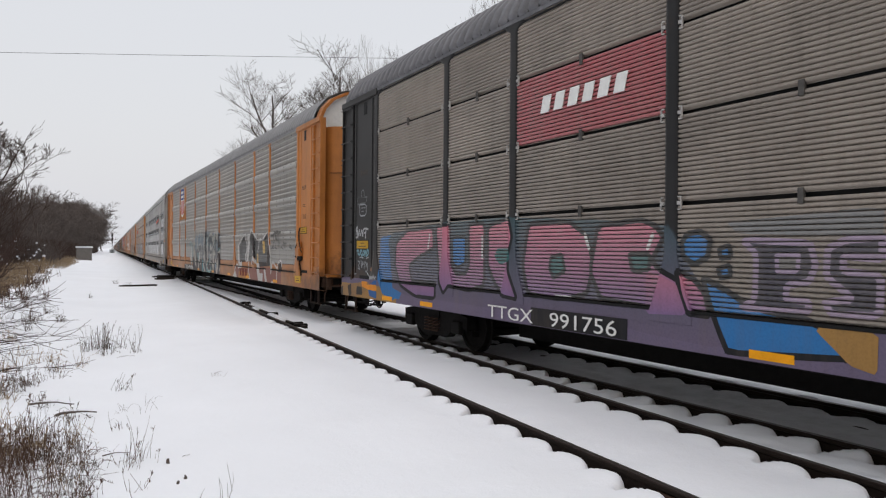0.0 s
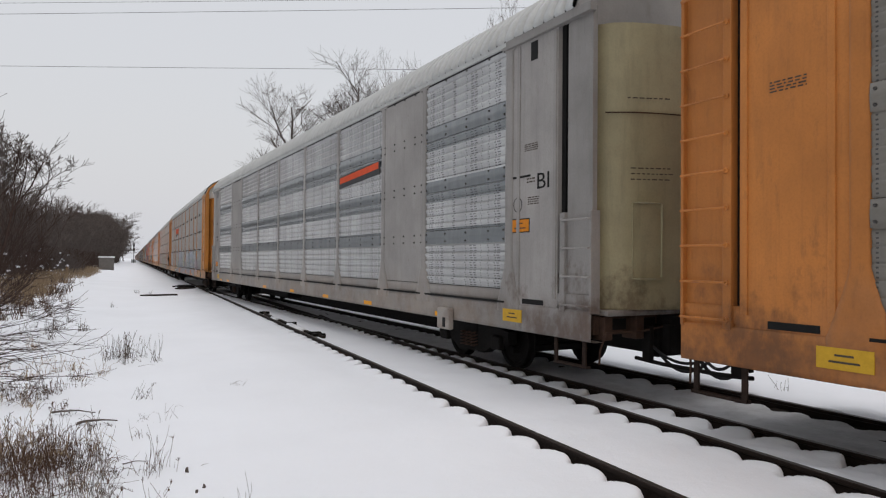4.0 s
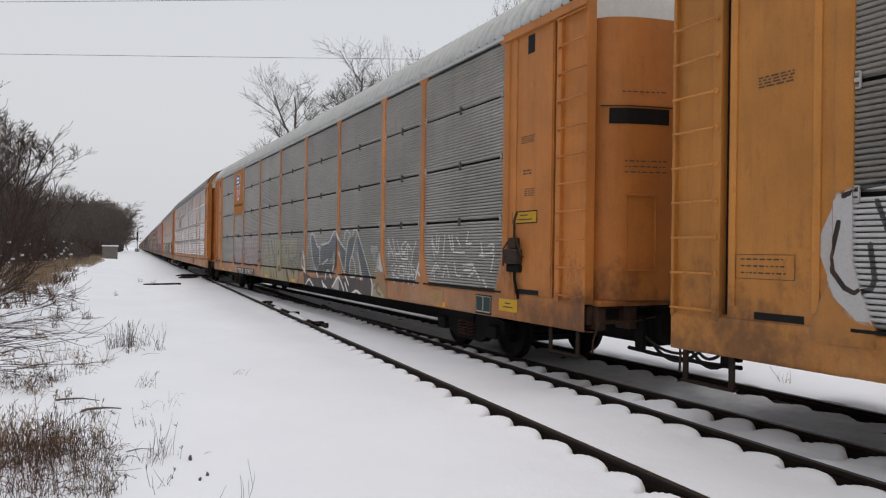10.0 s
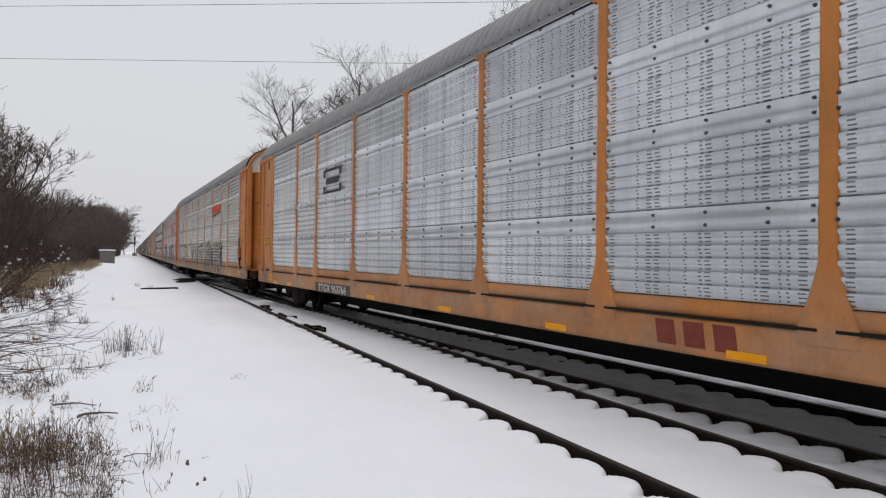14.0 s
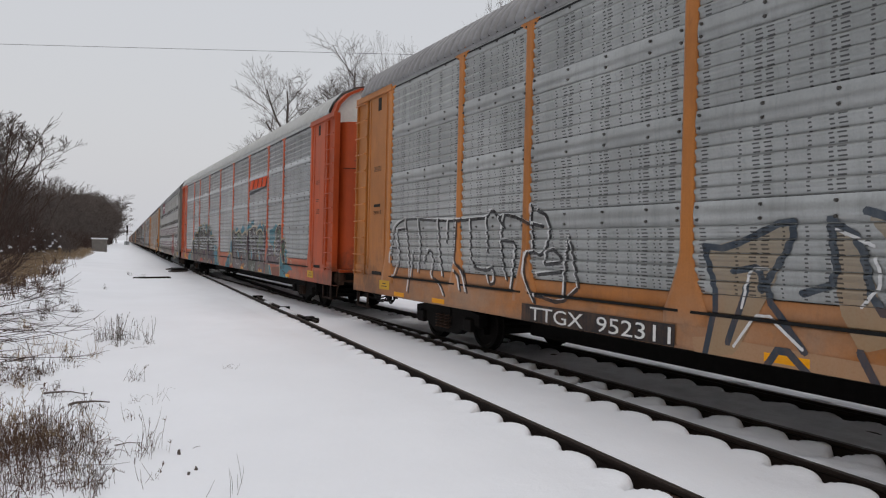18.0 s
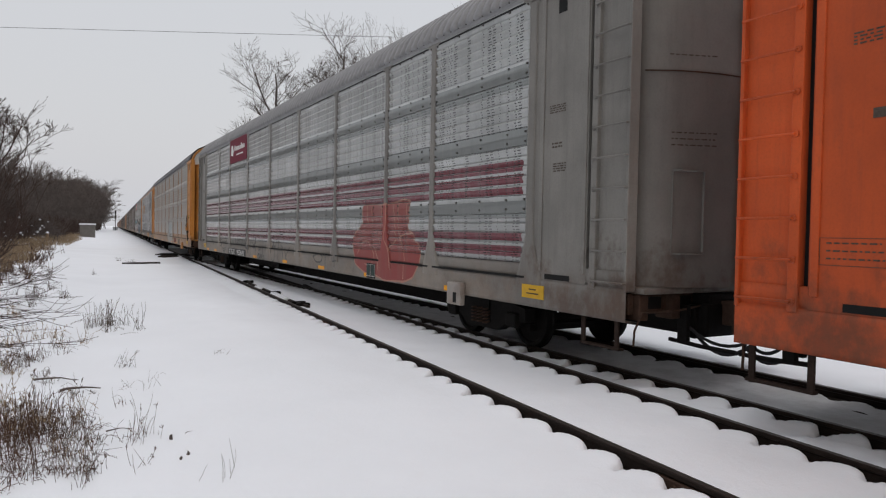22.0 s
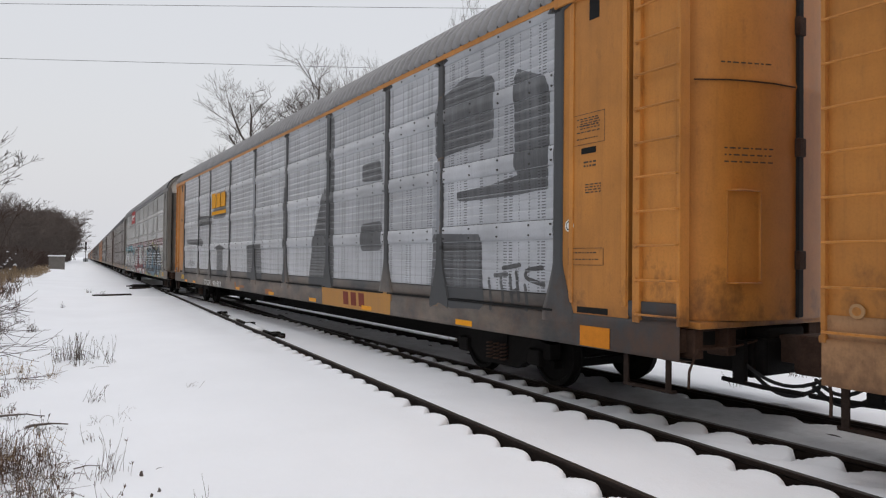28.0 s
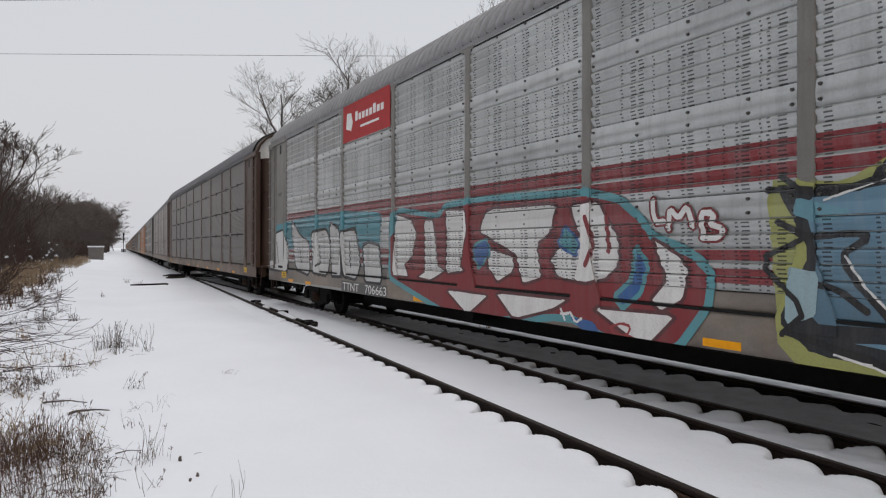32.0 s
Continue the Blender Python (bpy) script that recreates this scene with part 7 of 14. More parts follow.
g7.append(("line", [(-1.45, 1.8), (-1.45, 2.17), (-1.71, 2.27), (-2.14, 2.07), (-2.7, 2.2), (-3.02, 2.14), (-3.25, 1.99), (-3.53, 2.07), (-3.87, 2.13), (-4.12, 2.08), (-4.27, 1.99), (-4.27, 2.14), (-4.42, 2.21), (-4.85, 2.23), (-4.9, 2.31), (-5.6, 2.3), (-5.62, 2.01), (-5.8, 2.14), (-6.19, 2.19), (-6.43, 2.14), (-6.62, 1.99), (-6.69, 2.25), (-6.87, 2.32)], (.50, .44, .32), 0.035))
g7.append(("shape", [(-2.42, 1.38), (-2.53, 1.47), (-2.7, 1.34), (-2.78, 1.2), (-2.7, 1.1), (-2.53, 1.16)], (0.05, 0.25, 0.34), (0.05, 0.25, 0.34), (.50, .44, .32), 0.02))
g7.append(("shape", [(-3.67, 1.41), (-3.77, 1.49), (-3.88, 1.35), (-3.88, 1.21), (-3.77, 1.25)], (0.05, 0.25, 0.34), (0.05, 0.25, 0.34), (.50, .44, .32), 0.02))
g7.append(("shape", [(-4.77, 1.23), (-4.87, 1.47), (-4.94, 1.63), (-5.04, 1.4), (-5.03, 1.22), (-4.94, 1.12), (-4.82, 1.15)], (0.05, 0.25, 0.34), (0.05, 0.25, 0.34), (.50, .44, .32), 0.02))
g7.append(("shape", [(-5.91, 1.42), (-6.03, 1.46), (-6.14, 1.28), (-6.23, 1.26), (-6.19, 1.12), (-6.1, 1.08), (-5.99, 1.24)], (0.05, 0.25, 0.34), (0.05, 0.25, 0.34), (.50, .44, .32), 0.02))
g7.append(("shape", [(-5.8, 1.86), (-5.89, 1.61), (-5.84, 1.52), (-5.76, 1.56)], (0.27, 0.33, 0.15), (0.27, 0.33, 0.15), None, 0.0))
g7.append(("shape", [(-6.09, 2.06), (-6.17, 1.79), (-6.11, 1.69), (-6.03, 1.75)], (0.27, 0.33, 0.15), (0.27, 0.33, 0.15), None, 0.0))
g7.append(("shape", [(-6.39, 1.98), (-6.47, 1.72), (-6.42, 1.62), (-6.34, 1.65)], (0.27, 0.33, 0.15), (0.27, 0.33, 0.15), None, 0.0))
g7.append(("shape", [(-2.49, 1.86), (-2.43, 1.8), (-2.32, 1.8), (-2.26, 1.86), (-2.32, 1.92), (-2.43, 1.92)], (0.3, 0.38, 0.22), (0.3, 0.38, 0.22), None, 0))
g7.append(("shape", [(-2.74, 2.02), (-2.69, 1.96), (-2.58, 1.96), (-2.52, 2.02), (-2.58, 2.08), (-2.69, 2.07)], (0.3, 0.38, 0.22), (0.3, 0.38, 0.22), None, 0))
g7.append(("shape", [(-3.03, 1.92), (-2.98, 1.87), (-2.87, 1.87), (-2.82, 1.92), (-2.87, 1.98), (-2.98, 1.98)], (0.3, 0.38, 0.22), (0.3, 0.38, 0.22), None, 0))
g7.append(("shape", [(-3.25, 1.74), (-3.2, 1.69), (-3.1, 1.68), (-3.05, 1.74), (-3.1, 1.79), (-3.2, 1.79)], (0.3, 0.38, 0.22), (0.3, 0.38, 0.22), None, 0))
g7.append(("shape", [(-4.31, 1.41), (-4.28, 1.36), (-4.2, 1.36), (-4.16, 1.4), (-4.2, 1.45), (-4.28, 1.46)], (0.3, 0.38, 0.22), (0.3, 0.38, 0.22), None, 0))
g7.append(("shape", [(-3.91, 0.87), (-3.87, 0.81), (-3.79, 0.8), (-3.75, 0.85), (-3.79, 0.91), (-3.87, 0.91)], (0.3, 0.38, 0.22), (0.3, 0.38, 0.22), None, 0))
g7.append(("shape", [(-5.89, 1.3), (-5.86, 1.26), (-5.81, 1.25), (-5.78, 1.29), (-5.81, 1.33), (-5.86, 1.34)], (0.3, 0.38, 0.22), (0.3, 0.38, 0.22), None, 0))
g7.append(("shape", [(-6.09, 0.94), (-6.07, 0.9), (-6.02, 0.89), (-5.99, 0.93), (-6.02, 0.97), (-6.07, 0.98)], (0.28, 0.34, 0.11), (0.28, 0.34, 0.11), None, 0))
g7.append(("shape", [(-6.32, 0.97), (-6.3, 0.93), (-6.25, 0.92), (-6.23, 0.96), (-6.25, 1.0), (-6.3, 1.01)], (0.28, 0.34, 0.11), (0.28, 0.34, 0.11), None, 0))
g7.append(("shape", [(-6.23, 0.66), (-6.21, 0.62), (-6.16, 0.61), (-6.13, 0.64), (-6.16, 0.69), (-6.21, 0.7)], (0.28, 0.34, 0.11), (0.28, 0.34, 0.11), None, 0))
g7.append(("shape", [(-6.07, 0.74), (-6.05, 0.69), (-5.99, 0.68), (-5.97, 0.72), (-6.0, 0.77), (-6.05, 0.77)], (0.28, 0.34, 0.11), (0.28, 0.34, 0.11), None, 0))
g7.append(("line", [(-5.17, 2.12), (-5.33, 2.01), (-5.47, 2.12)], (.44, .46, .43), 0.018))
g7.append(("line", [(-5.15, 1.98), (-5.33, 1.88), (-5.48, 1.98)], (.44, .46, .43), 0.018))
g7.append(("line", [(-5.15, 1.84), (-5.33, 1.75), (-5.47, 1.84)], (.44, .46, .43), 0.018))
g7.append(("line", [(-5.32, 2.01), (-5.35, 1.68), (-5.48, 1.31), (-5.5, 1.2)], (.44, .46, .43), 0.018))
g7.append(("line", [(-4.47, 2.13), (-4.88, 2.11), (-4.87, 1.71), (-4.69, 1.51), (-4.68, 1.26)], (.44, .46, .43), 0.018))
g7.append(("line", [(-4.56, 2.06), (-4.58, 1.92), (-4.64, 2.04), (-4.69, 1.71), (-4.76, 1.99)], (.44, .46, .43), 0.018))
g7.append(("line", [(-3.02, 1.36), (-3.46, 1.45), (-3.42, 1.09)], (.44, .46, .43), 0.018))
g7.append(("line", [(-2.18, 1.32), (-2.23, 1.54), (-2.18, 1.06), (-2.45, 0.87), (-2.94, 0.93), (-2.98, 0.77)], (.44, .46, .43), 0.018))
g7.append(("line", [(-1.8, 1.86), (-1.9, 1.15)], (.44, .46, .43), 0.018))
g7.append(("line", [(-4.89, 0.92), (-5.02, 0.73)], (.44, .46, .43), 0.018))
g7.append(("line", [(-5.14, 0.98), (-5.02, 0.81), (-5.25, 0.73), (-5.14, 0.98)], (.44, .46, .43), 0.018))
g7.append(("line", [(-5.48, 1.02), (-5.37, 0.87), (-5.18, 0.83)], (.44, .46, .43), 0.018))
g7.append(("line", [(-6.51, 1.34), (-6.82, 1.09)], (.44, .46, .43), 0.018))
g7.append(("line", [(-6.58, 1.38), (-6.85, 1.42)], (.44, .46, .43), 0.018))
g7.append(("line", [(-4.11, 1.1), (-4.17, 0.93), (-3.86, 0.85)], (.44, .46, .43), 0.018))
g7.append(("shape", [(-6.13, 0.88), (-6.33, 0.89), (-6.32, 0.77), (-6.15, 0.8)], (0.32, 0.07, 0.04), (0.32, 0.07, 0.04), None, 0.0))
g7.append(("shape", [(-3.24, 0.91), (-3.8, 0.96), (-3.73, 0.84), (-3.35, 0.83)], (0.35, 0.13, 0.04), (0.35, 0.13, 0.04), None, 0.0))
g7.append(("shape", [(-4.11, 0.7), (-4.46, 0.66), (-4.38, 0.57)], (0.3, 0.06, 0.05), (0.3, 0.06, 0.05), None, 0.0))
g7.append(("line", [(-2.26, 2.4), (-2.6, 2.34)], (.5, .5, .48), 0.025))
g7.append(("line", [(-2.38, 2.47), (-2.48, 2.27)], (.5, .5, .48), 0.025))
g7.append(("line", [(-2.54, 2.44), (-2.31, 2.3)], (.5, .5, .48), 0.025))
g7.append(("line", [(-2.96, 2.38), (-3.26, 2.33)], (.5, .5, .48), 0.025))
g7.append(("line", [(-3.06, 2.45), (-3.16, 2.26)], (.5, .5, .48), 0.025))
g7.append(("line", [(-3.21, 2.42), (-3.01, 2.29)], (.5, .5, .48), 0.025))
g7.append(("line", [(-4.47, 2.48), (-4.75, 2.42)], (.5, .5, .48), 0.025))
g7.append(("line", [(-4.57, 2.56), (-4.66, 2.35)], (.5, .5, .48), 0.025))
g7.append(("line", [(-4.71, 2.52), (-4.52, 2.38)], (.5, .5, .48), 0.025))
g7.append(("line", [(-5.79, 2.42), (-6.02, 2.35)], (.5, .5, .48), 0.025))
g7.append(("line", [(-5.87, 2.49), (-5.94, 2.28)], (.5, .5, .48), 0.025))
g7.append(("line", [(-5.98, 2.45), (-5.83, 2.31)], (.5, .5, .48), 0.025))
g7.append(("line", [(-6.29, 2.4), (-6.47, 2.34)], (.5, .4, .26), 0.03))
g7.append(("line", [(-6.35, 2.46), (-6.41, 2.28)], (.5, .4, .26), 0.03))
g7.append(("line", [(-6.44, 2.43), (-6.32, 2.31)], (.5, .4, .26), 0.03))
g7.append(("line", [(-4.35, 2.39), (-4.32, 2.33), (-4.26, 2.3), (-4.19, 2.32), (-4.14, 2.37), (-4.14, 2.44), (-4.19, 2.48), (-4.26, 2.49), (-4.33, 2.45), (-4.35, 2.39)], (.5, .45, .42), 0.018))
g7.append(("line", [(-4.29, 2.39), (-4.28, 2.36), (-4.24, 2.35), (-4.21, 2.37), (-4.19, 2.4), (-4.21, 2.43), (-4.25, 2.44)], (.5, .45, .42), 0.015))
g7.append(("line", [(-1.14, 1.66), (-1.1, 1.58), (-0.98, 1.53), (-0.84, 1.54), (-0.75, 1.61), (-0.75, 1.7), (-0.84, 1.77), (-0.98, 1.79), (-1.1, 1.74), (-1.14, 1.66)], (.5, .45, .42), 0.018))
h3 = []
h4 = []
h7 = []
h8 = []
h9 = []
h11 = []
h4.append(("shape", [(9.04, 2.22), (7.95, 2.3), (7.48, 2.11), (7.31, 1.82), (7.4, 1.11), (8.62, 1.07), (8.95, 1.42)], (0.4, 0.31, 0.31), (0.42, 0.36, 0.36), (.07, .025, .035), 0.03))
h4.append(("line", [(8.63, 2.11), (8.44, 1.41), (8.23, 2.01)], (.07, .025, .035), 0.025))
h4.append(("line", [(8.11, 2.18), (8.01, 1.43), (8.18, 1.11)], (.07, .025, .035), 0.025))
h4.append(("line", [(7.72, 2.04), (7.65, 1.18)], (.07, .025, .035), 0.025))
h4.append(("shape", [(7.22, 2.16), (6.61, 2.34), (6.03, 2.28), (5.45, 2.28), (4.79, 2.33), (4.54, 2.03), (4.6, 1.65), (4.52, 1.09), (4.95, 1.14), (6.03, 1.09), (6.91, 1.13), (7.14, 1.68)], (0.4, 0.27, 0.28), (0.42, 0.36, 0.36), (.07, .025, .035), 0.03))
h4.append(("line", [(6.86, 2.14), (6.96, 1.78), (6.58, 1.7), (6.85, 1.3)], (.07, .025, .035), 0.025))
h4.append(("line", [(6.39, 2.17), (6.45, 1.47), (6.08, 1.26)], (.07, .025, .035), 0.025))
h4.append(("line", [(5.9, 2.19), (5.84, 1.64), (6.02, 1.19)], (.07, .025, .035), 0.025))
h4.append(("line", [(5.56, 2.21), (5.56, 1.78), (5.35, 1.3)], (.07, .025, .035), 0.025))
h4.append(("line", [(5.24, 2.13), (5.22, 1.65), (5.05, 1.72)], (.07, .025, .035), 0.025))
h4.append(("line", [(4.99, 2.15), (4.76, 1.72), (4.95, 1.19)], (.07, .025, .035), 0.025))
h4.append(("line", [(6.96, 2.03), (6.52, 2.06)], (.07, .025, .035), 0.025))
h4.append(("line", [(6.72, 1.47), (6.32, 1.55)], (.07, .025, .035), 0.025))
h4.append(("line", [(5.35, 1.51), (5.15, 1.31)], (.07, .025, .035), 0.025))
h4.append(("shape", [(4.41, 1.63), (4.15, 1.66), (4.09, 1.27), (4.37, 1.23)], (0.06, 0.05, 0.05), (0.06, 0.05, 0.05), None, 0.0))
h4.append(("line", [(4.34, 1.52), (4.3, 1.35)], WHT, 0.02))
h4.append(("line", [(4.16, 1.55), (4.24, 1.54), (4.22, 1.46), (4.16, 1.43), (4.21, 1.37)], WHT, 0.02))
h3.append(("shape", [(11.84, 2.21), (11.64, 2.29), (11.08, 2.32), (10.78, 2.36), (10.23, 2.39), (9.86, 2.34), (9.5, 2.37), (9.39, 2.19), (9.38, 1.52), (9.35, 1.13), (10.79, 1.15), (11.64, 1.19), (11.84, 1.36), (12.02, 1.81)], (0.47, 0.47, 0.47), (0.47, 0.47, 0.47), None, 0.0))
h3.append(("line", [(11.77, 2.21), (11.56, 2.29), (11.23, 2.29), (11.04, 2.18)], BLK, 0.022))
h3.append(("line", [(11.04, 2.18), (10.86, 2.31), (10.57, 2.32), (10.44, 2.16)], BLK, 0.022))
h3.append(("line", [(10.44, 2.16), (10.3, 2.37), (9.98, 2.37), (9.8, 2.21)], BLK, 0.022))
h3.append(("line", [(9.8, 2.21), (9.62, 2.35), (9.45, 2.36), (9.36, 2.26)], BLK, 0.022))
h3.append(("line", [(11.51, 2.15), (11.35, 1.72), (11.24, 1.3)], BLK, 0.022))
h3.append(("line", [(11.31, 1.72), (11.19, 1.87), (10.98, 1.93), (10.79, 1.85), (10.64, 1.72)], BLK, 0.022))
h3.append(("line", [(10.79, 1.32), (10.74, 1.52), (10.57, 1.56), (10.41, 1.49), (10.44, 1.33), (10.55, 1.26), (10.72, 1.4)], BLK, 0.022))
h3.append(("line", [(10.37, 2.12), (10.3, 1.72)], BLK, 0.022))
h3.append(("line", [(10.05, 1.5), (10.11, 1.73), (9.98, 1.84), (9.68, 1.76), (9.63, 1.51)], BLK, 0.022))
h3.append(("line", [(9.95, 1.58), (9.82, 1.71), (9.71, 1.51), (9.75, 1.21), (9.92, 1.35), (9.95, 1.58)], BLK, 0.022))
h3.append(("line", [(9.39, 2.16), (9.36, 1.8), (9.43, 1.66)], BLK, 0.022))
h3.append(("line", [(11.81, 1.99), (11.89, 1.63), (11.72, 1.41), (11.51, 1.46), (11.56, 1.81)], BLK, 0.022))
h3.append(("line", [(10.86, 1.07), (10.93, 1.31), (10.83, 1.56), (10.64, 1.72)], BLK, 0.022))
h3.append(("line", [(10.78, 2.13), (10.71, 1.8)], BLK, 0.022))
h3.append(("line", [(9.82, 2.17), (9.86, 1.88)], BLK, 0.022))
h3.append(("line", [(9.51, 2.09), (9.57, 1.73), (9.48, 1.37), (9.35, 0.95)], BLK, 0.022))
h3.append(("shape", [(9.28, 2.22), (9.07, 2.25), (9.02, 1.94), (9.13, 1.66), (9.32, 1.87)], (0.5, 0.49, 0.47), (0.5, 0.49, 0.47), BLK, 0.02))
h3.append(("shape", [(11.35, 1.1), (10.51, 1.09), (10.44, 0.82), (11.16, 0.8)], (0.48, 0.44, 0.38), (0.48, 0.44, 0.38), None, 0.0))
h3.append(("shape", [(9.4, 1.09), (8.83, 1.06), (7.43, 1.06), (7.29, 0.96), (6.97, 0.78), (9.14, 0.71), (9.35, 0.79)], (0.42, 0.27, 0.15), (0.42, 0.27, 0.15), None, 0.0))
h3.append(("line", [(8.55, 1.02), (8.46, 0.9), (8.2, 0.98)], (.30, .17, .09), 0.02))
h3.append(("line", [(8.03, 0.88), (7.87, 1.07), (7.72, 0.85)], (.30, .17, .09), 0.02))
h3.append(("line", [(7.57, 0.98), (7.36, 0.78)], (.30, .17, .09), 0.02))
h8.append(("shape", [(-5.95, 2.23), (-6.42, 2.24), (-6.92, 2.22), (-7.12, 2.23), (-7.46, 2.24), (-7.87, 2.3), (-8.16, 2.26), (-8.11, 1.98), (-8.06, 1.73), (-8.3, 1.67), (-8.33, 1.55), (-8.52, 1.47), (-8.58, 1.3), (-8.5, 1.07), (-8.31, 0.87), (-8.0, 0.78), (-7.57, 0.76), (-7.09, 0.74), (-6.67, 0.81), (-6.09, 0.83), (-5.58, 0.98), (-5.4, 1.29), (-5.45, 1.61), (-5.79, 1.77), (-5.92, 1.85)], (0.29, 0.05, 0.045), (0.32, 0.07, 0.06), (.44, .22, .16), 0.016))
h8.append(("line", [(-6.42, 2.21), (-6.44, 1.84), (-6.46, 1.48), (-6.73, 1.13)], (.5, .26, .19), 0.012))
h8.append(("line", [(-6.91, 2.18), (-6.85, 1.77), (-6.79, 1.48)], (.5, .26, .19), 0.012))
h8.append(("line", [(-7.12, 2.21), (-7.11, 1.83), (-7.01, 1.56), (-7.25, 1.36), (-7.34, 0.97)], (.5, .26, .19), 0.012))
h8.append(("line", [(-7.46, 2.22), (-7.5, 1.89), (-7.54, 1.63)], (.5, .26, .19), 0.012))
h8.append(("line", [(-7.69, 2.24), (-7.64, 1.83), (-7.76, 1.57), (-7.93, 1.27), (-7.92, 0.83)], (.5, .26, .19), 0.012))
h8.append(("line", [(-5.65, 1.22), (-5.91, 1.46), (-6.23, 1.51), (-6.57, 1.19), (-6.39, 0.96), (-6.1, 1.02)], (.5, .26, .19), 0.012))
h8.append(("line", [(-6.73, 1.13), (-6.78, 0.92)], (.5, .26, .19), 0.012))
h8.append(("line", [(-7.25, 1.36), (-7.49, 1.5), (-7.85, 1.64), (-8.26, 1.67)], (.5, .26, .19), 0.012))
h8.append(("line", [(-6.18, 2.2), (-6.21, 1.84)], (.5, .26, .19), 0.012))
h8.append(("line", [(-8.03, 2.22), (-8.01, 1.89)], (.5, .26, .19), 0.012))
h8.append(("line", [(-2.76, 1.04), (-3.18, 1.12), (-3.48, 1.07), (-3.38, 0.92), (-2.97, 0.9), (-2.76, 1.04)], (.05, .05, .05), 0.016))
h8.append(("line", [(-3.67, 1.13), (-3.66, 0.8)], (.05, .05, .05), 0.016))
h8.append(("line", [(-3.48, 1.1), (-3.89, 1.12)], (.05, .05, .05), 0.016))
h8.append(("line", [(-4.29, 1.11), (-4.29, 0.85)], (.05, .05, .05), 0.016))
h8.append(("line", [(-4.17, 0.97), (-4.41, 0.99)], (.05, .05, .05), 0.016))
h8.append(("line", [(1.21, 1.15), (1.15, 0.81), (0.91, 0.7), (0.74, 0.86), (0.76, 1.24)], (.05, .05, .05), 0.016))
h8.append(("line", [(1.1, 1.16), (0.95, 1.25), (0.8, 1.15)], (.05, .05, .05), 0.016))
h8.append(("line", [(0.42, 1.47), (0.41, 0.9), (0.36, 0.7)], (.05, .05, .05), 0.016))
h8.append(("line", [(0.17, 1.23), (0.01, 1.19), (-0.08, 0.95), (-0.02, 0.75)], (.05, .05, .05), 0.016))
h8.append(("line", [(-0.23, 1.16), (-0.37, 0.99), (-0.45, 0.82)], (.05, .05, .05), 0.016))
h8.append(("line", [(-0.37, 0.9), (-0.68, 1.2)], (.05, .05, .05), 0.016))
h8.append(("line", [(0.99, 1.56), (0.89, 1.4), (1.0, 1.17)], (.05, .05, .05), 0.016))
h8.append(("line", [(4.46, 1.53), (4.4, 1.01), (4.05, 1.11)], (.05, .05, .05), 0.016))
h8.append(("line", [(3.73, 1.32), (3.37, 1.15), (3.03, 1.27), (3.13, 1.41)], (.05, .05, .05), 0.016))
h8.append(("line", [(2.72, 0.91), (2.33, 0.88), (2.06, 0.68)], (.05, .05, .05), 0.016))
h8.append(("line", [(2.72, 0.74), (2.62, 0.92), (2.43, 0.73), (2.23, 0.88)], (.05, .05, .05), 0.016))
h8.append(("line", [(8.74, 1.3), (7.96, 1.1), (7.6, 1.22)], (.05, .05, .05), 0.016))
h8.append(("line", [(10.94, 1.36), (9.93, 1.02)], (.05, .05, .05), 0.016))
h8.append(("line", [(6.61, 1.26), (6.22, 1.08), (5.66, 1.2), (5.32, 1.08)], (.05, .05, .05), 0.016))
h8.append(("line", [(0.22, 1.53), (-0.1, 1.56)], (.05, .05, .05), 0.016))
h8.append(("line", [(10.25, 1.25), (10.59, 0.93)], (.05, .05, .05), 0.016))
h8.append(("line", [(8.47, 1.08), (8.09, 0.88), (7.6, 0.96)], (.05, .05, .05), 0.016))
h8.append(("line", [(5.16, 1.18), (4.69, 1.07), (4.4, 1.25)], (.05, .05, .05), 0.016))
h9.append(("shape", [(-0.54, 1.93), (-1.67, 2.01), (-2.53, 2.04), (-3.18, 2.06), (-3.73, 1.99), (-3.82, 1.58), (-3.99, 1.28), (-4.03, 0.68), (-3.17, 0.59), (-1.36, 0.66), (-0.72, 0.99), (-0.27, 1.1), (-0.37, 1.29), (-0.65, 1.36)], (0.42, 0.4, 0.36), (0.42, 0.44, 0.45), (.05, .06, .07), 0.02))
h9.append(("shape", [(-1.52, 1.8), (-2.53, 1.9), (-2.79, 1.46), (-1.82, 1.21)], (0.27, 0.38, 0.41), (0.27, 0.38, 0.41), None, 0.0))
h9.append(("shape", [(-3.3, 1.9), (-3.66, 1.84), (-3.65, 1.37), (-3.34, 1.26)], (0.3, 0.42, 0.44), (0.3, 0.42, 0.44), None, 0.0))
h9.append(("line", [(-1.37, 1.92), (-1.43, 1.2)], (.10, .12, .13), 0.02))
h9.append(("line", [(-2.53, 1.99), (-2.47, 1.01)], (.10, .12, .13), 0.02))
h9.append(("line", [(-3.18, 2.0), (-3.24, 0.83)], (.10, .12, .13), 0.02))
h9.append(("line", [(-1.05, 1.43), (-1.21, 0.95)], (.10, .12, .13), 0.02))
h9.append(("line", [(-1.97, 1.16), (-2.79, 1.24)], (.10, .12, .13), 0.02))
h11.append(("shape", [(13.31, 2.38), (9.42, 2.56), (7.01, 2.56), (4.8, 2.44), (4.92, 1.7), (13.29, 1.67)], (0.08, 0.28, 0.34), (0.08, 0.28, 0.34), None, 0.0))
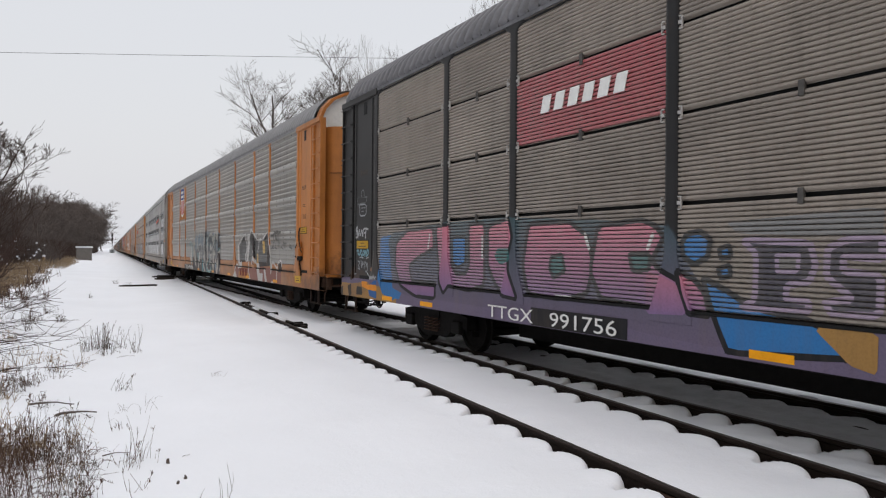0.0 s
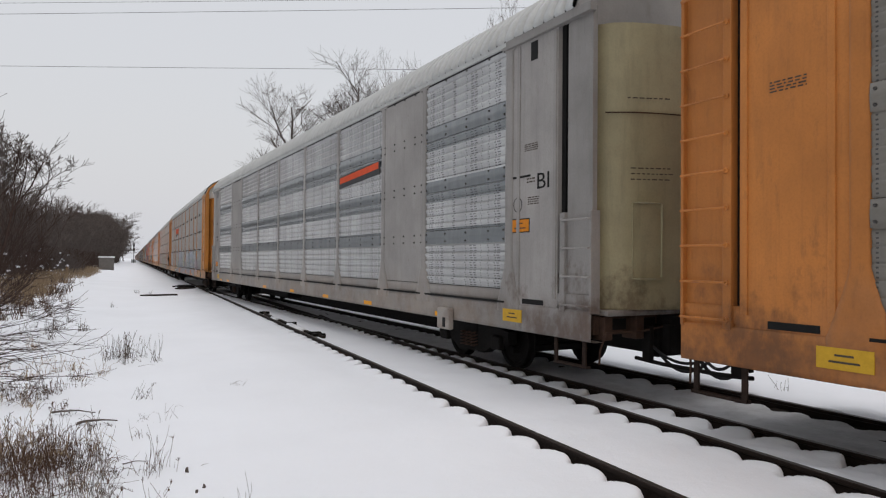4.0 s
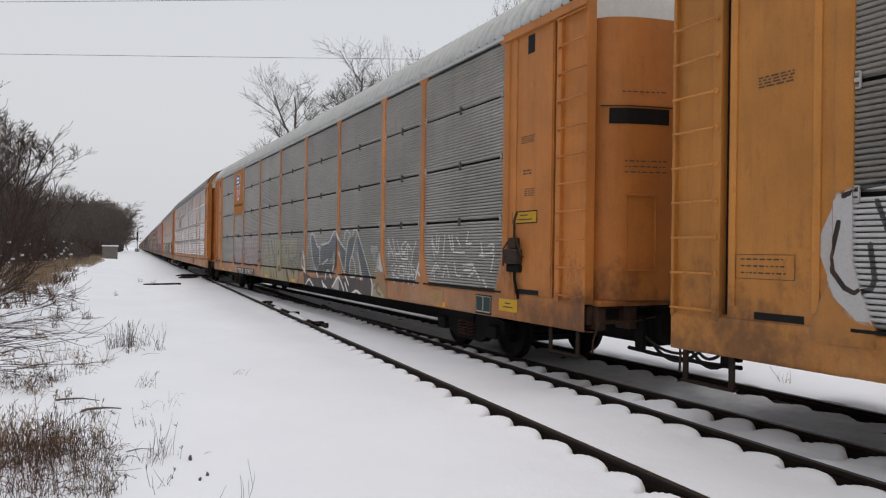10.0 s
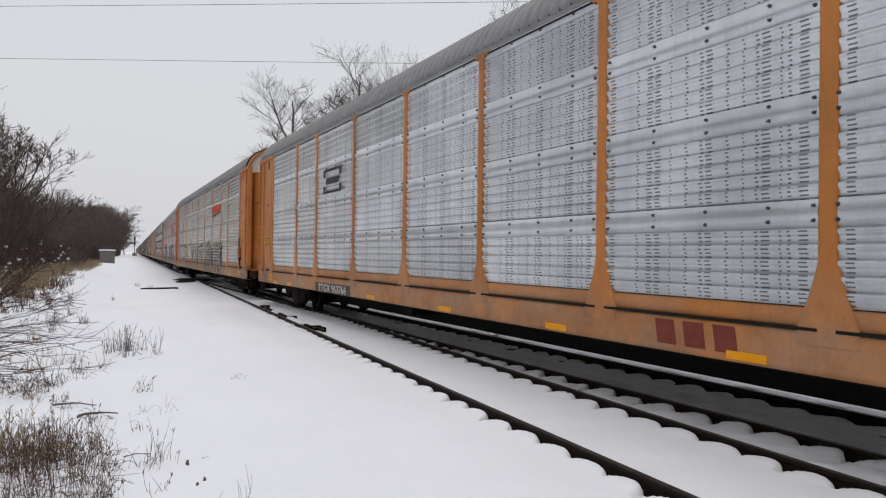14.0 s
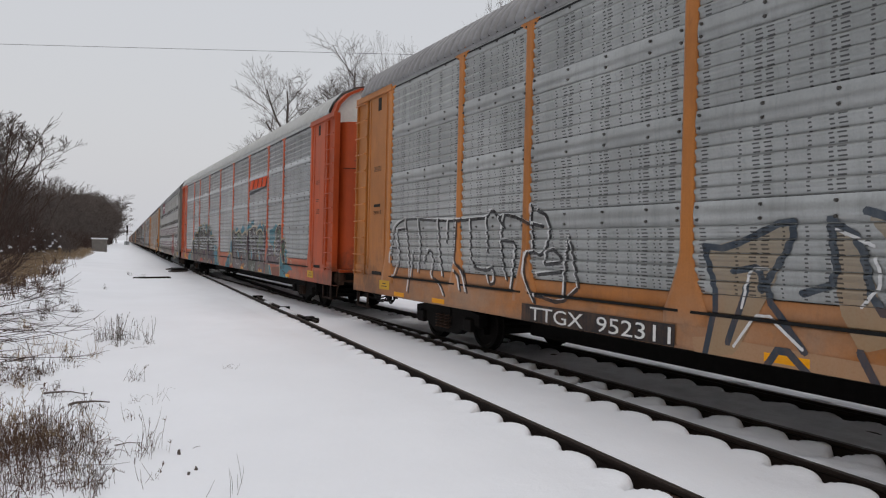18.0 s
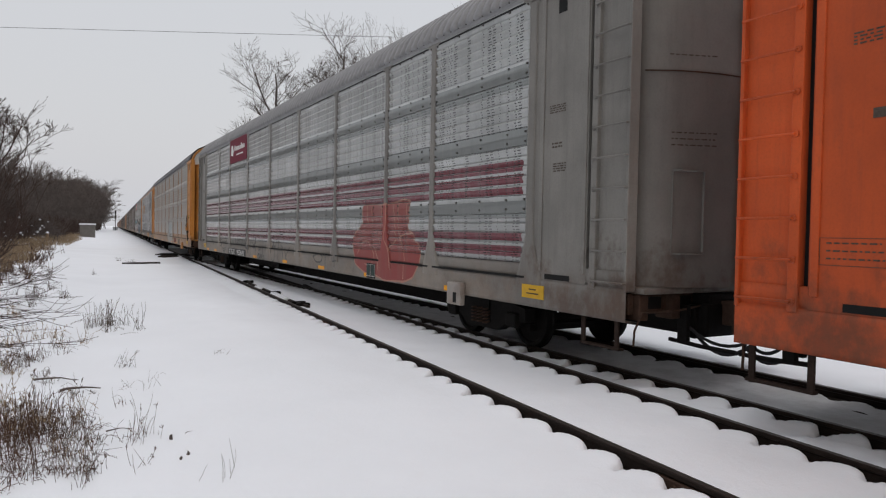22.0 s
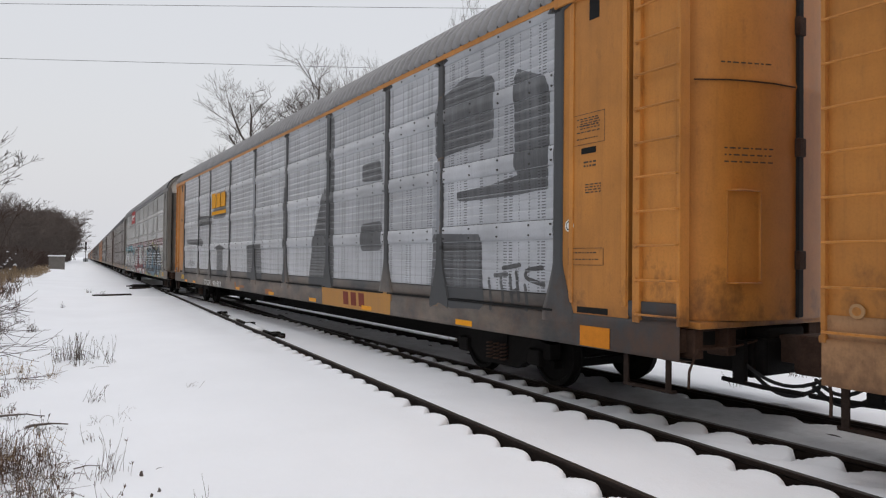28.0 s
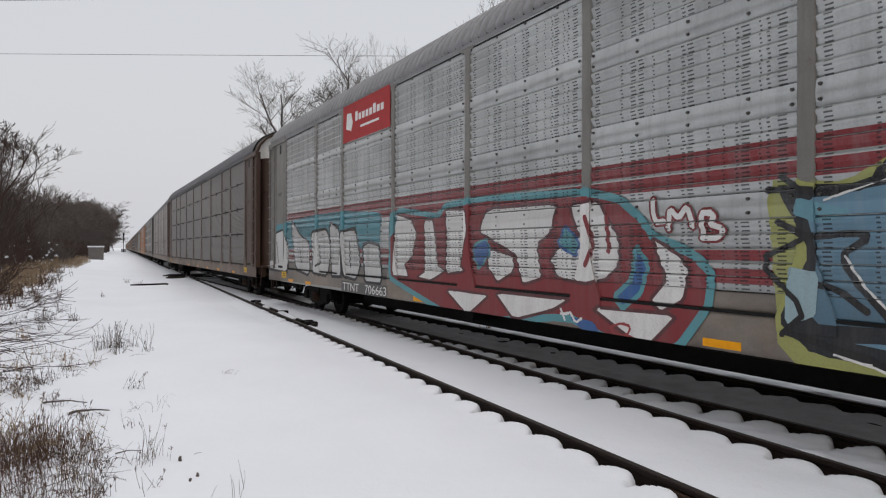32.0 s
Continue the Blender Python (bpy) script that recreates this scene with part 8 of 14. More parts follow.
h11.append(("shape", [(13.76, 2.08), (12.02, 2.26), (11.43, 1.68), (11.57, 1.0), (13.72, 1.05)], (0.56, 0.56, 0.55), (0.64, 0.64, 0.63), BLK, 0.035))
h11.append(("shape", [(11.23, 2.53), (10.24, 2.04), (9.54, 1.86), (9.51, 0.98), (10.8, 1.12)], (0.56, 0.56, 0.55), (0.64, 0.64, 0.63), BLK, 0.035))
h11.append(("shape", [(9.41, 2.12), (8.14, 2.19), (7.83, 1.69), (8.11, 1.02), (9.25, 1.07)], (0.56, 0.56, 0.55), (0.64, 0.64, 0.63), BLK, 0.035))
h11.append(("shape", [(7.97, 2.35), (7.27, 2.17), (7.08, 1.05), (7.81, 1.03)], (0.56, 0.56, 0.55), (0.64, 0.64, 0.63), BLK, 0.035))
h11.append(("shape", [(7.27, 2.09), (6.21, 2.15), (5.94, 1.39), (6.18, 1.01), (6.97, 1.06)], (0.56, 0.56, 0.55), (0.64, 0.64, 0.63), BLK, 0.035))
h11.append(("shape", [(5.85, 1.77), (5.47, 1.84), (4.92, 1.77), (4.77, 0.98), (5.69, 0.98)], (0.56, 0.56, 0.55), (0.64, 0.64, 0.63), BLK, 0.035))
h11.append(("line", [(12.76, 1.87), (12.57, 1.27)], BLK, 0.03))
h11.append(("line", [(8.75, 1.77), (8.61, 1.34), (8.99, 1.25)], BLK, 0.03))
h11.append(("line", [(6.61, 1.85), (6.55, 1.3)], BLK, 0.03))
h11.append(("line", [(10.37, 1.68), (10.22, 1.32)], BLK, 0.03))
h11.append(("shape", [(12.38, 0.75), (4.99, 0.8), (4.46, 0.44), (9.36, 0.42), (12.36, 0.39)], (0.36, 0.36, 0.35), (0.36, 0.36, 0.35), None, 0.0))
h11.append(("line", [(9.37, 0.72), (8.1, 0.52), (6.96, 0.71)], BLK, 0.02))
h11.append(("line", [(6.18, 0.63), (4.99, 0.55)], BLK, 0.02))
h3.append(("shape", [(4.14, 2.25), (2.81, 2.4), (1.67, 2.29), (1.46, 2.18), (0.81, 2.3), (0.35, 2.21), (-0.06, 2.23), (-0.37, 2.3), (-0.34, 2.06), (-0.21, 1.42), (-0.18, 1.15), (0.16, 1.16), (1.14, 1.11), (4.15, 1.11)], (0.25, 0.27, 0.32), (0.3, 0.34, 0.41), None, 0.0))
h3.append(("shape", [(4.63, 1.02), (1.14, 1.09), (0.17, 1.12), (-1.19, 1.09), (-1.84, 1.1), (-1.83, 0.71), (-1.18, 0.76), (0.17, 0.72), (2.39, 0.7), (4.63, 0.78)], (0.27, 0.275, 0.31), (0.27, 0.275, 0.31), None, 0.0))
h3.append(("shape", [(-0.34, 1.99), (-0.56, 2.05), (-0.72, 1.9), (-0.75, 1.55), (-0.95, 1.48), (-0.67, 1.33), (-0.45, 1.06), (-0.22, 1.04), (-0.23, 1.49)], (0.34, 0.36, 0.17), (0.34, 0.36, 0.17), None, 0.0))
h3.append(("shape", [(0.57, 2.35), (0.3, 2.33), (0.14, 2.22), (0.41, 2.22)], (0.34, 0.36, 0.17), (0.34, 0.36, 0.17), None, 0.0))
h3.append(("shape", [(1.13, 1.63), (0.82, 1.72), (0.83, 1.2), (1.14, 1.22)], (0.25, 0.28, 0.35), (0.25, 0.28, 0.35), None, 0.0))
h3.append(("shape", [(0.69, 2.06), (-0.11, 2.07), (0.06, 1.41), (0.59, 1.3)], (0.29, 0.33, 0.4), (0.29, 0.33, 0.4), None, 0.0))
h3.append(("shape", [(-1.24, 1.49), (-1.51, 1.55), (-1.63, 1.38), (-1.72, 1.15), (-1.65, 1.05), (-1.21, 1.03)], (0.31, 0.31, 0.32), (0.31, 0.31, 0.32), None, 0.0))
h3.append(("shape", [(-0.58, 1.32), (-0.98, 1.42), (-1.21, 1.53), (-1.2, 1.13), (-0.58, 1.14)], (0.26, 0.26, 0.27), (0.26, 0.26, 0.27), None, 0.0))
h3.append(("shape", [(3.2, 1.02), (2.47, 1.05), (2.44, 0.79), (3.2, 0.78)], (0.42, 0.19, 0.05), (0.42, 0.19, 0.05), None, 0.0))
h3.append(("shape", [(0.17, 1.14), (-0.22, 1.13), (-0.22, 1.02), (0.17, 1.02)], (0.24, 0.33, 0.38), (0.24, 0.33, 0.38), None, 0.0))
h3.append(("shape", [(0.85, 1.59), (0.64, 1.61), (0.71, 1.21), (0.83, 1.2)], (.36, .20, .08), (.36, .20, .08), (.33, .07, .06), 0.02))
h3.append(("line", [(-0.37, 2.3), (-0.25, 2.27), (-0.06, 2.21), (0.35, 2.19), (0.69, 2.32), (0.87, 2.31)], (.33, .07, .06), 0.025))
h3.append(("line", [(-0.39, 2.28), (-0.31, 1.84), (-0.2, 1.49), (-0.16, 1.22), (-0.24, 1.0), (-0.45, 1.0), (-0.58, 1.14), (-0.91, 1.45), (-1.21, 1.51)], (.33, .07, .06), 0.025))
h3.append(("line", [(1.41, 1.0), (1.08, 1.07), (0.71, 1.14), (0.32, 1.27)], (.33, .07, .06), 0.025))
h3.append(("line", [(0.82, 1.55), (0.8, 1.16)], (.33, .07, .06), 0.025))
h3.append(("line", [(-1.15, 0.76), (-1.49, 0.79), (-1.79, 0.76)], (.33, .07, .06), 0.025))
h3.append(("line", [(3.66, 1.02), (3.4, 0.79)], (.33, .07, .06), 0.025))
h3.append(("line", [(1.91, 1.04), (1.95, 0.79)], (.33, .07, .06), 0.025))
h3.append(("line", [(0.93, 2.29), (1.0, 1.81), (1.26, 1.74)], (.10, .10, .12), 0.014))
h3.append(("line", [(0.17, 1.12), (-0.02, 0.75)], (.10, .10, .12), 0.014))
h3.append(("line", [(-0.76, 1.9), (-0.81, 1.95), (-1.0, 1.93), (-1.22, 1.94)], (.36, .36, .36), 0.02))
h3.append(("line", [(-1.04, 1.86), (-1.22, 1.84)], (.36, .36, .36), 0.02))
h3.append(("line", [(-1.22, 1.96), (-1.13, 1.49)], (.36, .36, .36), 0.02))
h3.append(("shape", [(-0.13, 1.97), (-0.69, 1.64), (-0.42, 1.12), (0.01, 1.1)], (0.3, 0.32, 0.2), (0.3, 0.32, 0.2), None, 0.0))
h3.append(("shape", [(-0.95, 1.08), (-4.5, 1.05), (-6.86, 1.07), (-7.52, 1.08), (-7.51, 0.72), (-6.85, 0.76), (-4.5, 0.74), (-1.2, 0.73)], (0.25, 0.25, 0.31), (0.25, 0.25, 0.31), None, 0.0))
h3.append(("shape", [(-2.74, 0.8), (-3.06, 0.99), (-3.31, 0.8), (-3.23, 0.72)], (0.38, 0.36, 0.3), (0.38, 0.36, 0.3), None, 0.0))
h3.append(("shape", [(-4.5, 0.74), (-4.69, 1.04), (-4.99, 0.84), (-4.93, 0.72)], (0.38, 0.36, 0.3), (0.38, 0.36, 0.3), None, 0.0))
h3.append(("shape", [(-6.23, 0.75), (-6.44, 0.92), (-6.71, 0.82), (-6.71, 0.75)], (0.38, 0.36, 0.3), (0.38, 0.36, 0.3), None, 0.0))
h3.append(("shape", [(-7.19, 0.73), (-7.26, 0.96), (-7.44, 0.73)], (0.38, 0.36, 0.3), (0.38, 0.36, 0.3), None, 0.0))
h3.append(("shape", [(-5.27, 1.03), (-6.13, 1.07), (-6.17, 0.75), (-5.27, 0.72)], (0.42, 0.17, 0.05), (0.42, 0.17, 0.05), None, 0.0))
h3.append(("shape", [(-1.99, 0.99), (-2.7, 1.04), (-2.69, 0.8), (-1.99, 0.76)], (0.42, 0.18, 0.05), (0.42, 0.18, 0.05), None, 0.0))
h3.append(("shape", [(-6.79, 1.0), (-7.2, 1.01), (-7.16, 0.85), (-6.86, 0.81)], (0.24, 0.33, 0.36), (0.24, 0.33, 0.36), None, 0.0))
h3.append(("shape", [(-6.15, 1.0), (-6.37, 1.06), (-6.32, 0.84), (-6.17, 0.82)], (0.18, 0.24, 0.36), (0.18, 0.24, 0.36), None, 0.0))
h3.append(("shape", [(-3.79, 1.09), (-3.98, 0.96), (-3.9, 0.74)], (0.2, 0.28, 0.38), (0.2, 0.28, 0.38), None, 0.0))
h3.append(("line", [(-2.1, 1.03), (-3.06, 1.04), (-3.64, 1.13)], (.42, .44, .44), 0.014))
h3.append(("line", [(-4.69, 1.24), (-4.93, 1.09), (-5.16, 0.92)], (.42, .44, .44), 0.014))
h3.append(("line", [(-3.91, 1.1), (-3.94, 0.77)], (.42, .44, .44), 0.014))
k0, k7 = [], []
k7.append(("shape", [(10.63, 0.96), (9.83, 1.07), (9.6, 1.27), (9.17, 1.33), (9.17, 0.88), (9.53, 0.57), (10.56, 0.63)], (.03, .22, .30), (.03, .22, .30), None, 0.0))
k7.append(("shape", [(8.61, 2.18), (8.18, 2.21), (8.18, 1.96), (8.49, 1.88)], (.03, .22, .30), (.03, .22, .30), None, 0.0))
k7.append(("shape", [(7.43, 2.46), (6.96, 2.48), (7.08, 2.02), (7.4, 2.06)], (.03, .22, .30), (.03, .22, .30), None, 0.0))
k7.append(("shape", [(6.02, 2.5), (5.82, 2.59), (5.63, 2.56), (5.77, 2.32), (5.92, 2.36)], (.03, .22, .30), (.03, .22, .30), None, 0.0))
k7.append(("shape", [(5.27, 2.54), (4.87, 2.57), (4.68, 2.44), (4.63, 2.34), (4.84, 2.12), (4.95, 2.14)], (.03, .22, .30), (.03, .22, .30), None, 0.0))
k7.append(("shape", [(3.6, 2.22), (3.46, 2.29), (3.31, 2.2), (3.21, 2.07), (3.47, 1.99), (3.59, 2.01)], (.03, .22, .30), (.03, .22, .30), None, 0.0))
k7.append(("shape", [(9.26, 1.65), (8.71, 1.92), (8.41, 1.79), (8.26, 2.08), (7.88, 2.2), (7.47, 2.2), (7.21, 2.06), (7.08, 2.3), (6.78, 2.53), (6.38, 2.59), (6.02, 2.46), (5.8, 2.25), (5.65, 2.46), (5.52, 2.69), (5.36, 2.54), (5.07, 2.29), (4.87, 2.1), (4.76, 2.12), (4.61, 2.3), (4.4, 2.45), (4.1, 2.5), (3.85, 2.43), (3.65, 2.26), (3.6, 2.05), (3.53, 1.95), (3.39, 1.9), (3.37, 1.99), (3.12, 2.02), (2.89, 2.0), (2.77, 1.96), (2.79, 1.04), (3.39, 1.04), (3.91, 0.9), (4.38, 0.87), (5.04, 0.88), (6.13, 0.9), (8.73, 0.78), (9.08, 1.16)], (.135, .135, .13), (.075, .095, .075), None, 0.0))
k7.append(("shape", [(9.35, 1.65), (8.71, 1.92), (8.49, 1.79), (8.57, 1.44), (8.41, 1.19), (8.1, 1.04), (8.03, 0.72), (8.73, 0.65), (8.9, 1.17), (9.11, 1.2)], (.035, .025, .075), (.075, .095, .075), (.50, .43, .22), 0.022))
k7.append(("shape", [(9.54, 1.04), (8.99, 1.12), (8.9, 0.54), (9.25, 0.42), (9.59, 0.71)], (.2, .19, .19), (.2, .19, .19), (.50, .43, .22), 0.02))
k7.append(("shape", [(8.33, 1.7), (8.18, 2.0), (7.88, 2.13), (7.53, 2.15), (7.3, 2.04), (7.18, 1.79), (7.17, 1.25), (7.27, 0.9), (7.67, 0.75), (8.1, 0.83), (8.33, 1.2)], (.135, .135, .13), (.075, .095, .075), (.016, .016, .018), 0.035))
k7.append(("shape", [(7.96, 1.5), (7.78, 1.64), (7.53, 1.63), (7.47, 1.4), (7.53, 1.12), (7.78, 1.05), (7.95, 1.21)], (.035, .025, .075), (.035, .025, .075), (.016, .016, .018), 0.02))
k7.append(("shape", [(7.67, 1.39), (7.53, 1.43), (7.51, 1.24), (7.62, 1.17)], (.03, .22, .30), (.03, .22, .30), (.50, .43, .22), 0.016))
k7.append(("shape", [(7.14, 2.02), (6.96, 2.35), (6.66, 2.52), (6.38, 2.53), (6.07, 2.4), (5.87, 2.19), (5.82, 1.99), (5.78, 1.59), (5.88, 1.25), (6.12, 1.07), (6.55, 1.0), (6.96, 1.08), (7.14, 1.48)], (.135, .135, .13), (.075, .095, .075), (.016, .016, .018), 0.04))
k7.append(("shape", [(6.78, 1.79), (6.66, 2.01), (6.49, 2.06), (6.33, 1.93), (6.28, 1.65), (6.33, 1.4), (6.49, 1.32), (6.66, 1.46)], (.035, .025, .075), (.035, .025, .075), (.016, .016, .018), 0.02))
k7.append(("line", [(6.46, 2.09), (6.31, 1.93), (6.25, 1.65), (6.28, 1.4)], (.5, .52, .5), 0.02))
k7.append(("line", [(6.53, 1.82), (6.44, 1.86), (6.4, 1.72), (6.48, 1.65), (6.66, 1.68), (6.76, 1.61), (6.78, 1.35)], (.50, .43, .22), 0.016))
k7.append(("shape", [(5.77, 2.12), (5.65, 2.38), (5.52, 2.59), (5.41, 2.49), (5.15, 2.28), (4.91, 2.06), (4.91, 1.97), (5.03, 1.73), (4.96, 1.37), (5.0, 1.06), (5.21, 0.86), (5.46, 0.9), (5.55, 1.14), (5.78, 1.29), (5.8, 1.72)], (.135, .135, .13), (.075, .095, .075), (.016, .016, .018), 0.04))
k7.append(("shape", [(5.56, 1.98), (5.5, 2.08), (5.38, 2.04), (5.37, 1.92), (5.47, 1.85)], (.035, .025, .075), (.035, .025, .075), (.5, .52, .5), 0.016))
k7.append(("shape", [(5.28, 2.15), (4.99, 2.09), (4.87, 2.0), (5.2, 2.01)], (.035, .025, .075), (.035, .025, .075), None, 0.0))
k7.append(("shape", [(5.39, 1.44), (5.2, 1.49), (5.12, 1.3), (5.16, 1.02), (5.37, 0.97), (5.44, 1.15)], (.035, .025, .075), (.035, .025, .075), None, 0.0))
k7.append(("line", [(5.62, 2.05), (5.67, 1.79), (5.73, 1.46), (5.81, 1.34), (5.55, 1.27)], (.5, .52, .5), 0.02))
k7.append(("line", [(5.22, 1.32), (5.08, 1.36), (4.95, 1.25), (4.92, 1.01), (5.12, 0.9), (5.29, 0.94)], (.50, .43, .22), 0.018))
k7.append(("line", [(5.16, 1.73), (5.12, 1.48), (4.88, 1.37), (4.77, 1.44)], (.5, .52, .5), 0.016))
k7.append(("shape", [(4.76, 1.85), (4.68, 2.14), (4.5, 2.36), (4.23, 2.46), (3.94, 2.43), (3.74, 2.3), (3.66, 2.09), (3.61, 1.94), (3.75, 1.81), (4.04, 1.9), (4.34, 1.79), (4.18, 1.52), (3.9, 1.42), (3.58, 1.59), (3.42, 1.69), (3.48, 1.34), (3.71, 1.0), (4.06, 0.85), (4.45, 0.89), (4.66, 1.09), (4.77, 1.44)], (.135, .135, .13), (.075, .095, .075), (.016, .016, .018), 0.045))
k7.append(("shape", [(4.47, 1.9), (4.33, 2.04), (4.17, 2.09), (4.14, 1.95), (4.27, 1.9)], (.035, .025, .075), (.035, .025, .075), None, 0.0))
k7.append(("shape", [(3.86, 2.31), (3.66, 2.22), (3.63, 1.97), (3.72, 1.89), (3.89, 1.97)], (.035, .025, .075), (.035, .025, .075), None, 0.0))
k7.append(("shape", [(4.38, 1.4), (4.24, 1.57), (3.99, 1.58), (3.87, 1.42), (3.99, 1.26), (4.34, 1.32)], (.035, .025, .075), (.035, .025, .075), None, 0.0))
k7.append(("shape", [(4.07, 1.2), (3.88, 1.16), (3.88, 0.95), (4.06, 0.88)], (.035, .025, .075), (.035, .025, .075), None, 0.0))
k7.append(("shape", [(3.99, 1.39), (3.88, 1.42), (3.87, 1.27), (3.96, 1.27)], (.03, .22, .30), (.03, .22, .30), (.50, .43, .22), 0.016))
k7.append(("line", [(4.51, 1.56), (4.43, 1.7), (4.24, 1.83), (3.98, 1.88), (3.75, 1.84), (3.64, 1.74)], (.5, .52, .5), 0.03))
k7.append(("line", [(4.57, 2.22), (4.36, 2.38), (4.04, 2.42), (3.93, 2.34)], (.5, .52, .5), 0.03))
k7.append(("line", [(3.9, 1.42), (3.67, 1.53), (3.53, 1.61)], (.5, .52, .5), 0.016))
k7.append(("shape", [(3.58, 1.94), (3.37, 1.93), (3.21, 2.0), (3.03, 1.97), (2.82, 1.94), (2.77, 1.83), (2.79, 1.08), (3.1, 0.95), (3.31, 1.07), (3.38, 1.45), (3.5, 1.69)], (.135, .135, .13), (.075, .095, .075), (.016, .016, .018), 0.04))
k7.append(("shape", [(3.38, 1.4), (3.08, 1.42), (2.82, 1.39), (2.82, 1.17), (3.09, 1.05), (3.33, 1.16)], (.035, .025, .075), (.035, .025, .075), None, 0.0))
k7.append(("line", [(3.26, 1.91), (3.24, 1.65), (3.19, 1.43)], (.5, .52, .5), 0.05))
k7.append(("line", [(3.03, 1.9), (3.04, 1.65), (3.03, 1.44)], (.5, .52, .5), 0.05))
k7.append(("shape", [(3.07, 1.26), (2.95, 1.2), (3.02, 1.1)], (.03, .22, .30), (.03, .22, .30), (.50, .43, .22), 0.02))
k7.append(("line", [(9.26, 1.7), (8.71, 1.95), (8.38, 1.83), (8.26, 2.08), (7.88, 2.21), (7.47, 2.21), (7.21, 2.08), (7.08, 2.32), (6.78, 2.54), (6.38, 2.6), (6.02, 2.47), (5.77, 2.29), (5.65, 2.48), (5.52, 2.72), (5.36, 2.55), (5.07, 2.31), (4.87, 2.12), (4.76, 2.13), (4.61, 2.31), (4.4, 2.46), (4.1, 2.51), (3.85, 2.44), (3.65, 2.27), (3.6, 2.07), (3.53, 1.96), (3.39, 1.91), (3.36, 2.01), (3.12, 2.03), (2.89, 2.01), (2.77, 1.97)], (.50, .43, .22), 0.028))
k7.append(("line", [(4.38, 0.87), (4.19, 0.8), (4.18, 0.65), (4.15, 0.8), (3.91, 0.9)], (.50, .43, .22), 0.03))
k7.append(("line", [(3.38, 1.08), (3.24, 0.98), (3.05, 0.95), (2.91, 1.02)], (.50, .43, .22), 0.03))
k7.append(("shape", [(3.31, 0.89), (3.1, 0.93), (3.08, 0.73), (3.27, 0.67)], (.45, .13, .04), (.45, .13, .04), None, 0.0))
k7.append(("shape", [(3.55, 0.65), (3.47, 0.78), (3.34, 0.66)], (.05, .045, .05), (.05, .045, .05), None, 0.0))
k7.append(("shape", [(2.92, 1.81), (2.71, 1.57), (2.13, 1.62), (1.78, 1.3), (1.69, 1.05), (1.4, 0.9), (1.15, 0.62), (2.13, 0.57), (2.32, 0.89), (2.78, 1.01)], (.03, .22, .30), (.03, .22, .30), None, 0.0))
k7.append(("shape", [(3.43, 1.77), (3.21, 1.94), (2.85, 1.81), (2.75, 1.49), (2.71, 1.18), (2.32, 0.89), (2.32, 0.59), (2.64, 0.59), (3.13, 0.91), (3.59, 0.96), (3.67, 1.47)], (.035, .025, .075), (.075, .095, .075), (.016, .016, .018), 0.02))
k7.append(("line", [(3.39, 1.83), (3.33, 1.48)], (.5, .52, .5), 0.04))
k7.append(("line", [(3.13, 1.83), (3.12, 1.48)], (.5, .52, .5), 0.04))
k7.append(("shape", [(2.32, 1.01), (2.26, 0.61), (2.64, 0.62), (2.51, 0.92)], (.05, .04, .05), (.05, .04, .05), (.50, .43, .22), 0.02))
k7.append(("line", [(2.67, 1.69), (2.54, 1.9), (2.45, 1.72)], (.035, .025, .075), 0.02))
k7.append(("line", [(2.32, 1.92), (2.38, 1.73), (2.19, 1.72)], (.035, .025, .075), 0.02))
k7.append(("line", [(2.11, 1.92), (2.11, 1.73), (1.92, 1.75)], (.035, .025, .075), 0.02))
k7.append(("line", [(1.8, 1.92), (1.8, 1.73)], (.035, .025, .075), 0.02))
k7.append(("line", [(2.58, 1.46), (2.49, 1.5), (2.41, 1.42), (2.49, 1.34), (2.59, 1.38), (2.58, 1.46)], (.50, .43, .22), 0.02))
k7.append(("shape", [(2.13, 1.4), (2.04, 1.42), (2.01, 1.33), (2.11, 1.32)], (.50, .43, .22), (.50, .43, .22), None, 0.0))
k7.append(("shape", [(1.6, 1.38), (1.48, 1.38), (1.48, 1.3), (1.59, 1.3)], (.50, .43, .22), (.50, .43, .22), None, 0.0))
k7.append(("line", [(1.78, 1.12), (1.67, 1.18), (1.54, 1.07), (1.51, 0.89), (1.62, 0.83), (1.73, 0.91)], (.50, .43, .22), 0.02))
k7.append(("line", [(1.2, 0.75), (1.1, 0.83), (0.91, 0.75), (0.86, 0.62)], (.50, .43, .22), 0.02))
k7.append(("line", [(2.04, 0.81), (1.94, 0.84), (2.01, 0.68), (1.87, 0.68)], (.016, .016, .018), 0.016))
k7.append(("line", [(1.85, 0.79), (1.78, 0.81), (1.76, 0.71), (1.85, 0.7), (1.85, 0.79)], (.016, .016, .018), 0.016))
k7.append(("line", [(1.67, 0.81), (1.72, 0.73), (1.61, 0.76)], (.016, .016, .018), 0.016))
k7.append(("shape", [(-0.23, 0.65), (-0.23, 0.82), (-0.51, 0.99), (-0.58, 1.14), (-0.92, 1.32), (-1.15, 1.44), (-1.21, 1.64), (-1.29, 1.74), (-1.45, 1.82), (-1.48, 1.6), (-1.54, 1.29), (-1.2, 1.29), (-1.12, 1.13), (-1.12, 0.78), (-1.03, 0.7), (-1.11, 0.63), (-0.6, 0.64)], (.03, .22, .30), (.03, .22, .30), None, 0.0))
k7.append(("shape", [(-1.15, 1.24), (-1.26, 1.29), (-1.44, 1.29), (-1.57, 1.22), (-1.61, 1.03), (-1.56, 0.89), (-1.36, 0.82), (-1.2, 0.89), (-1.14, 1.06)], (.16, .145, .16), (.08, .05, .07), (.50, .43, .22), 0.03))
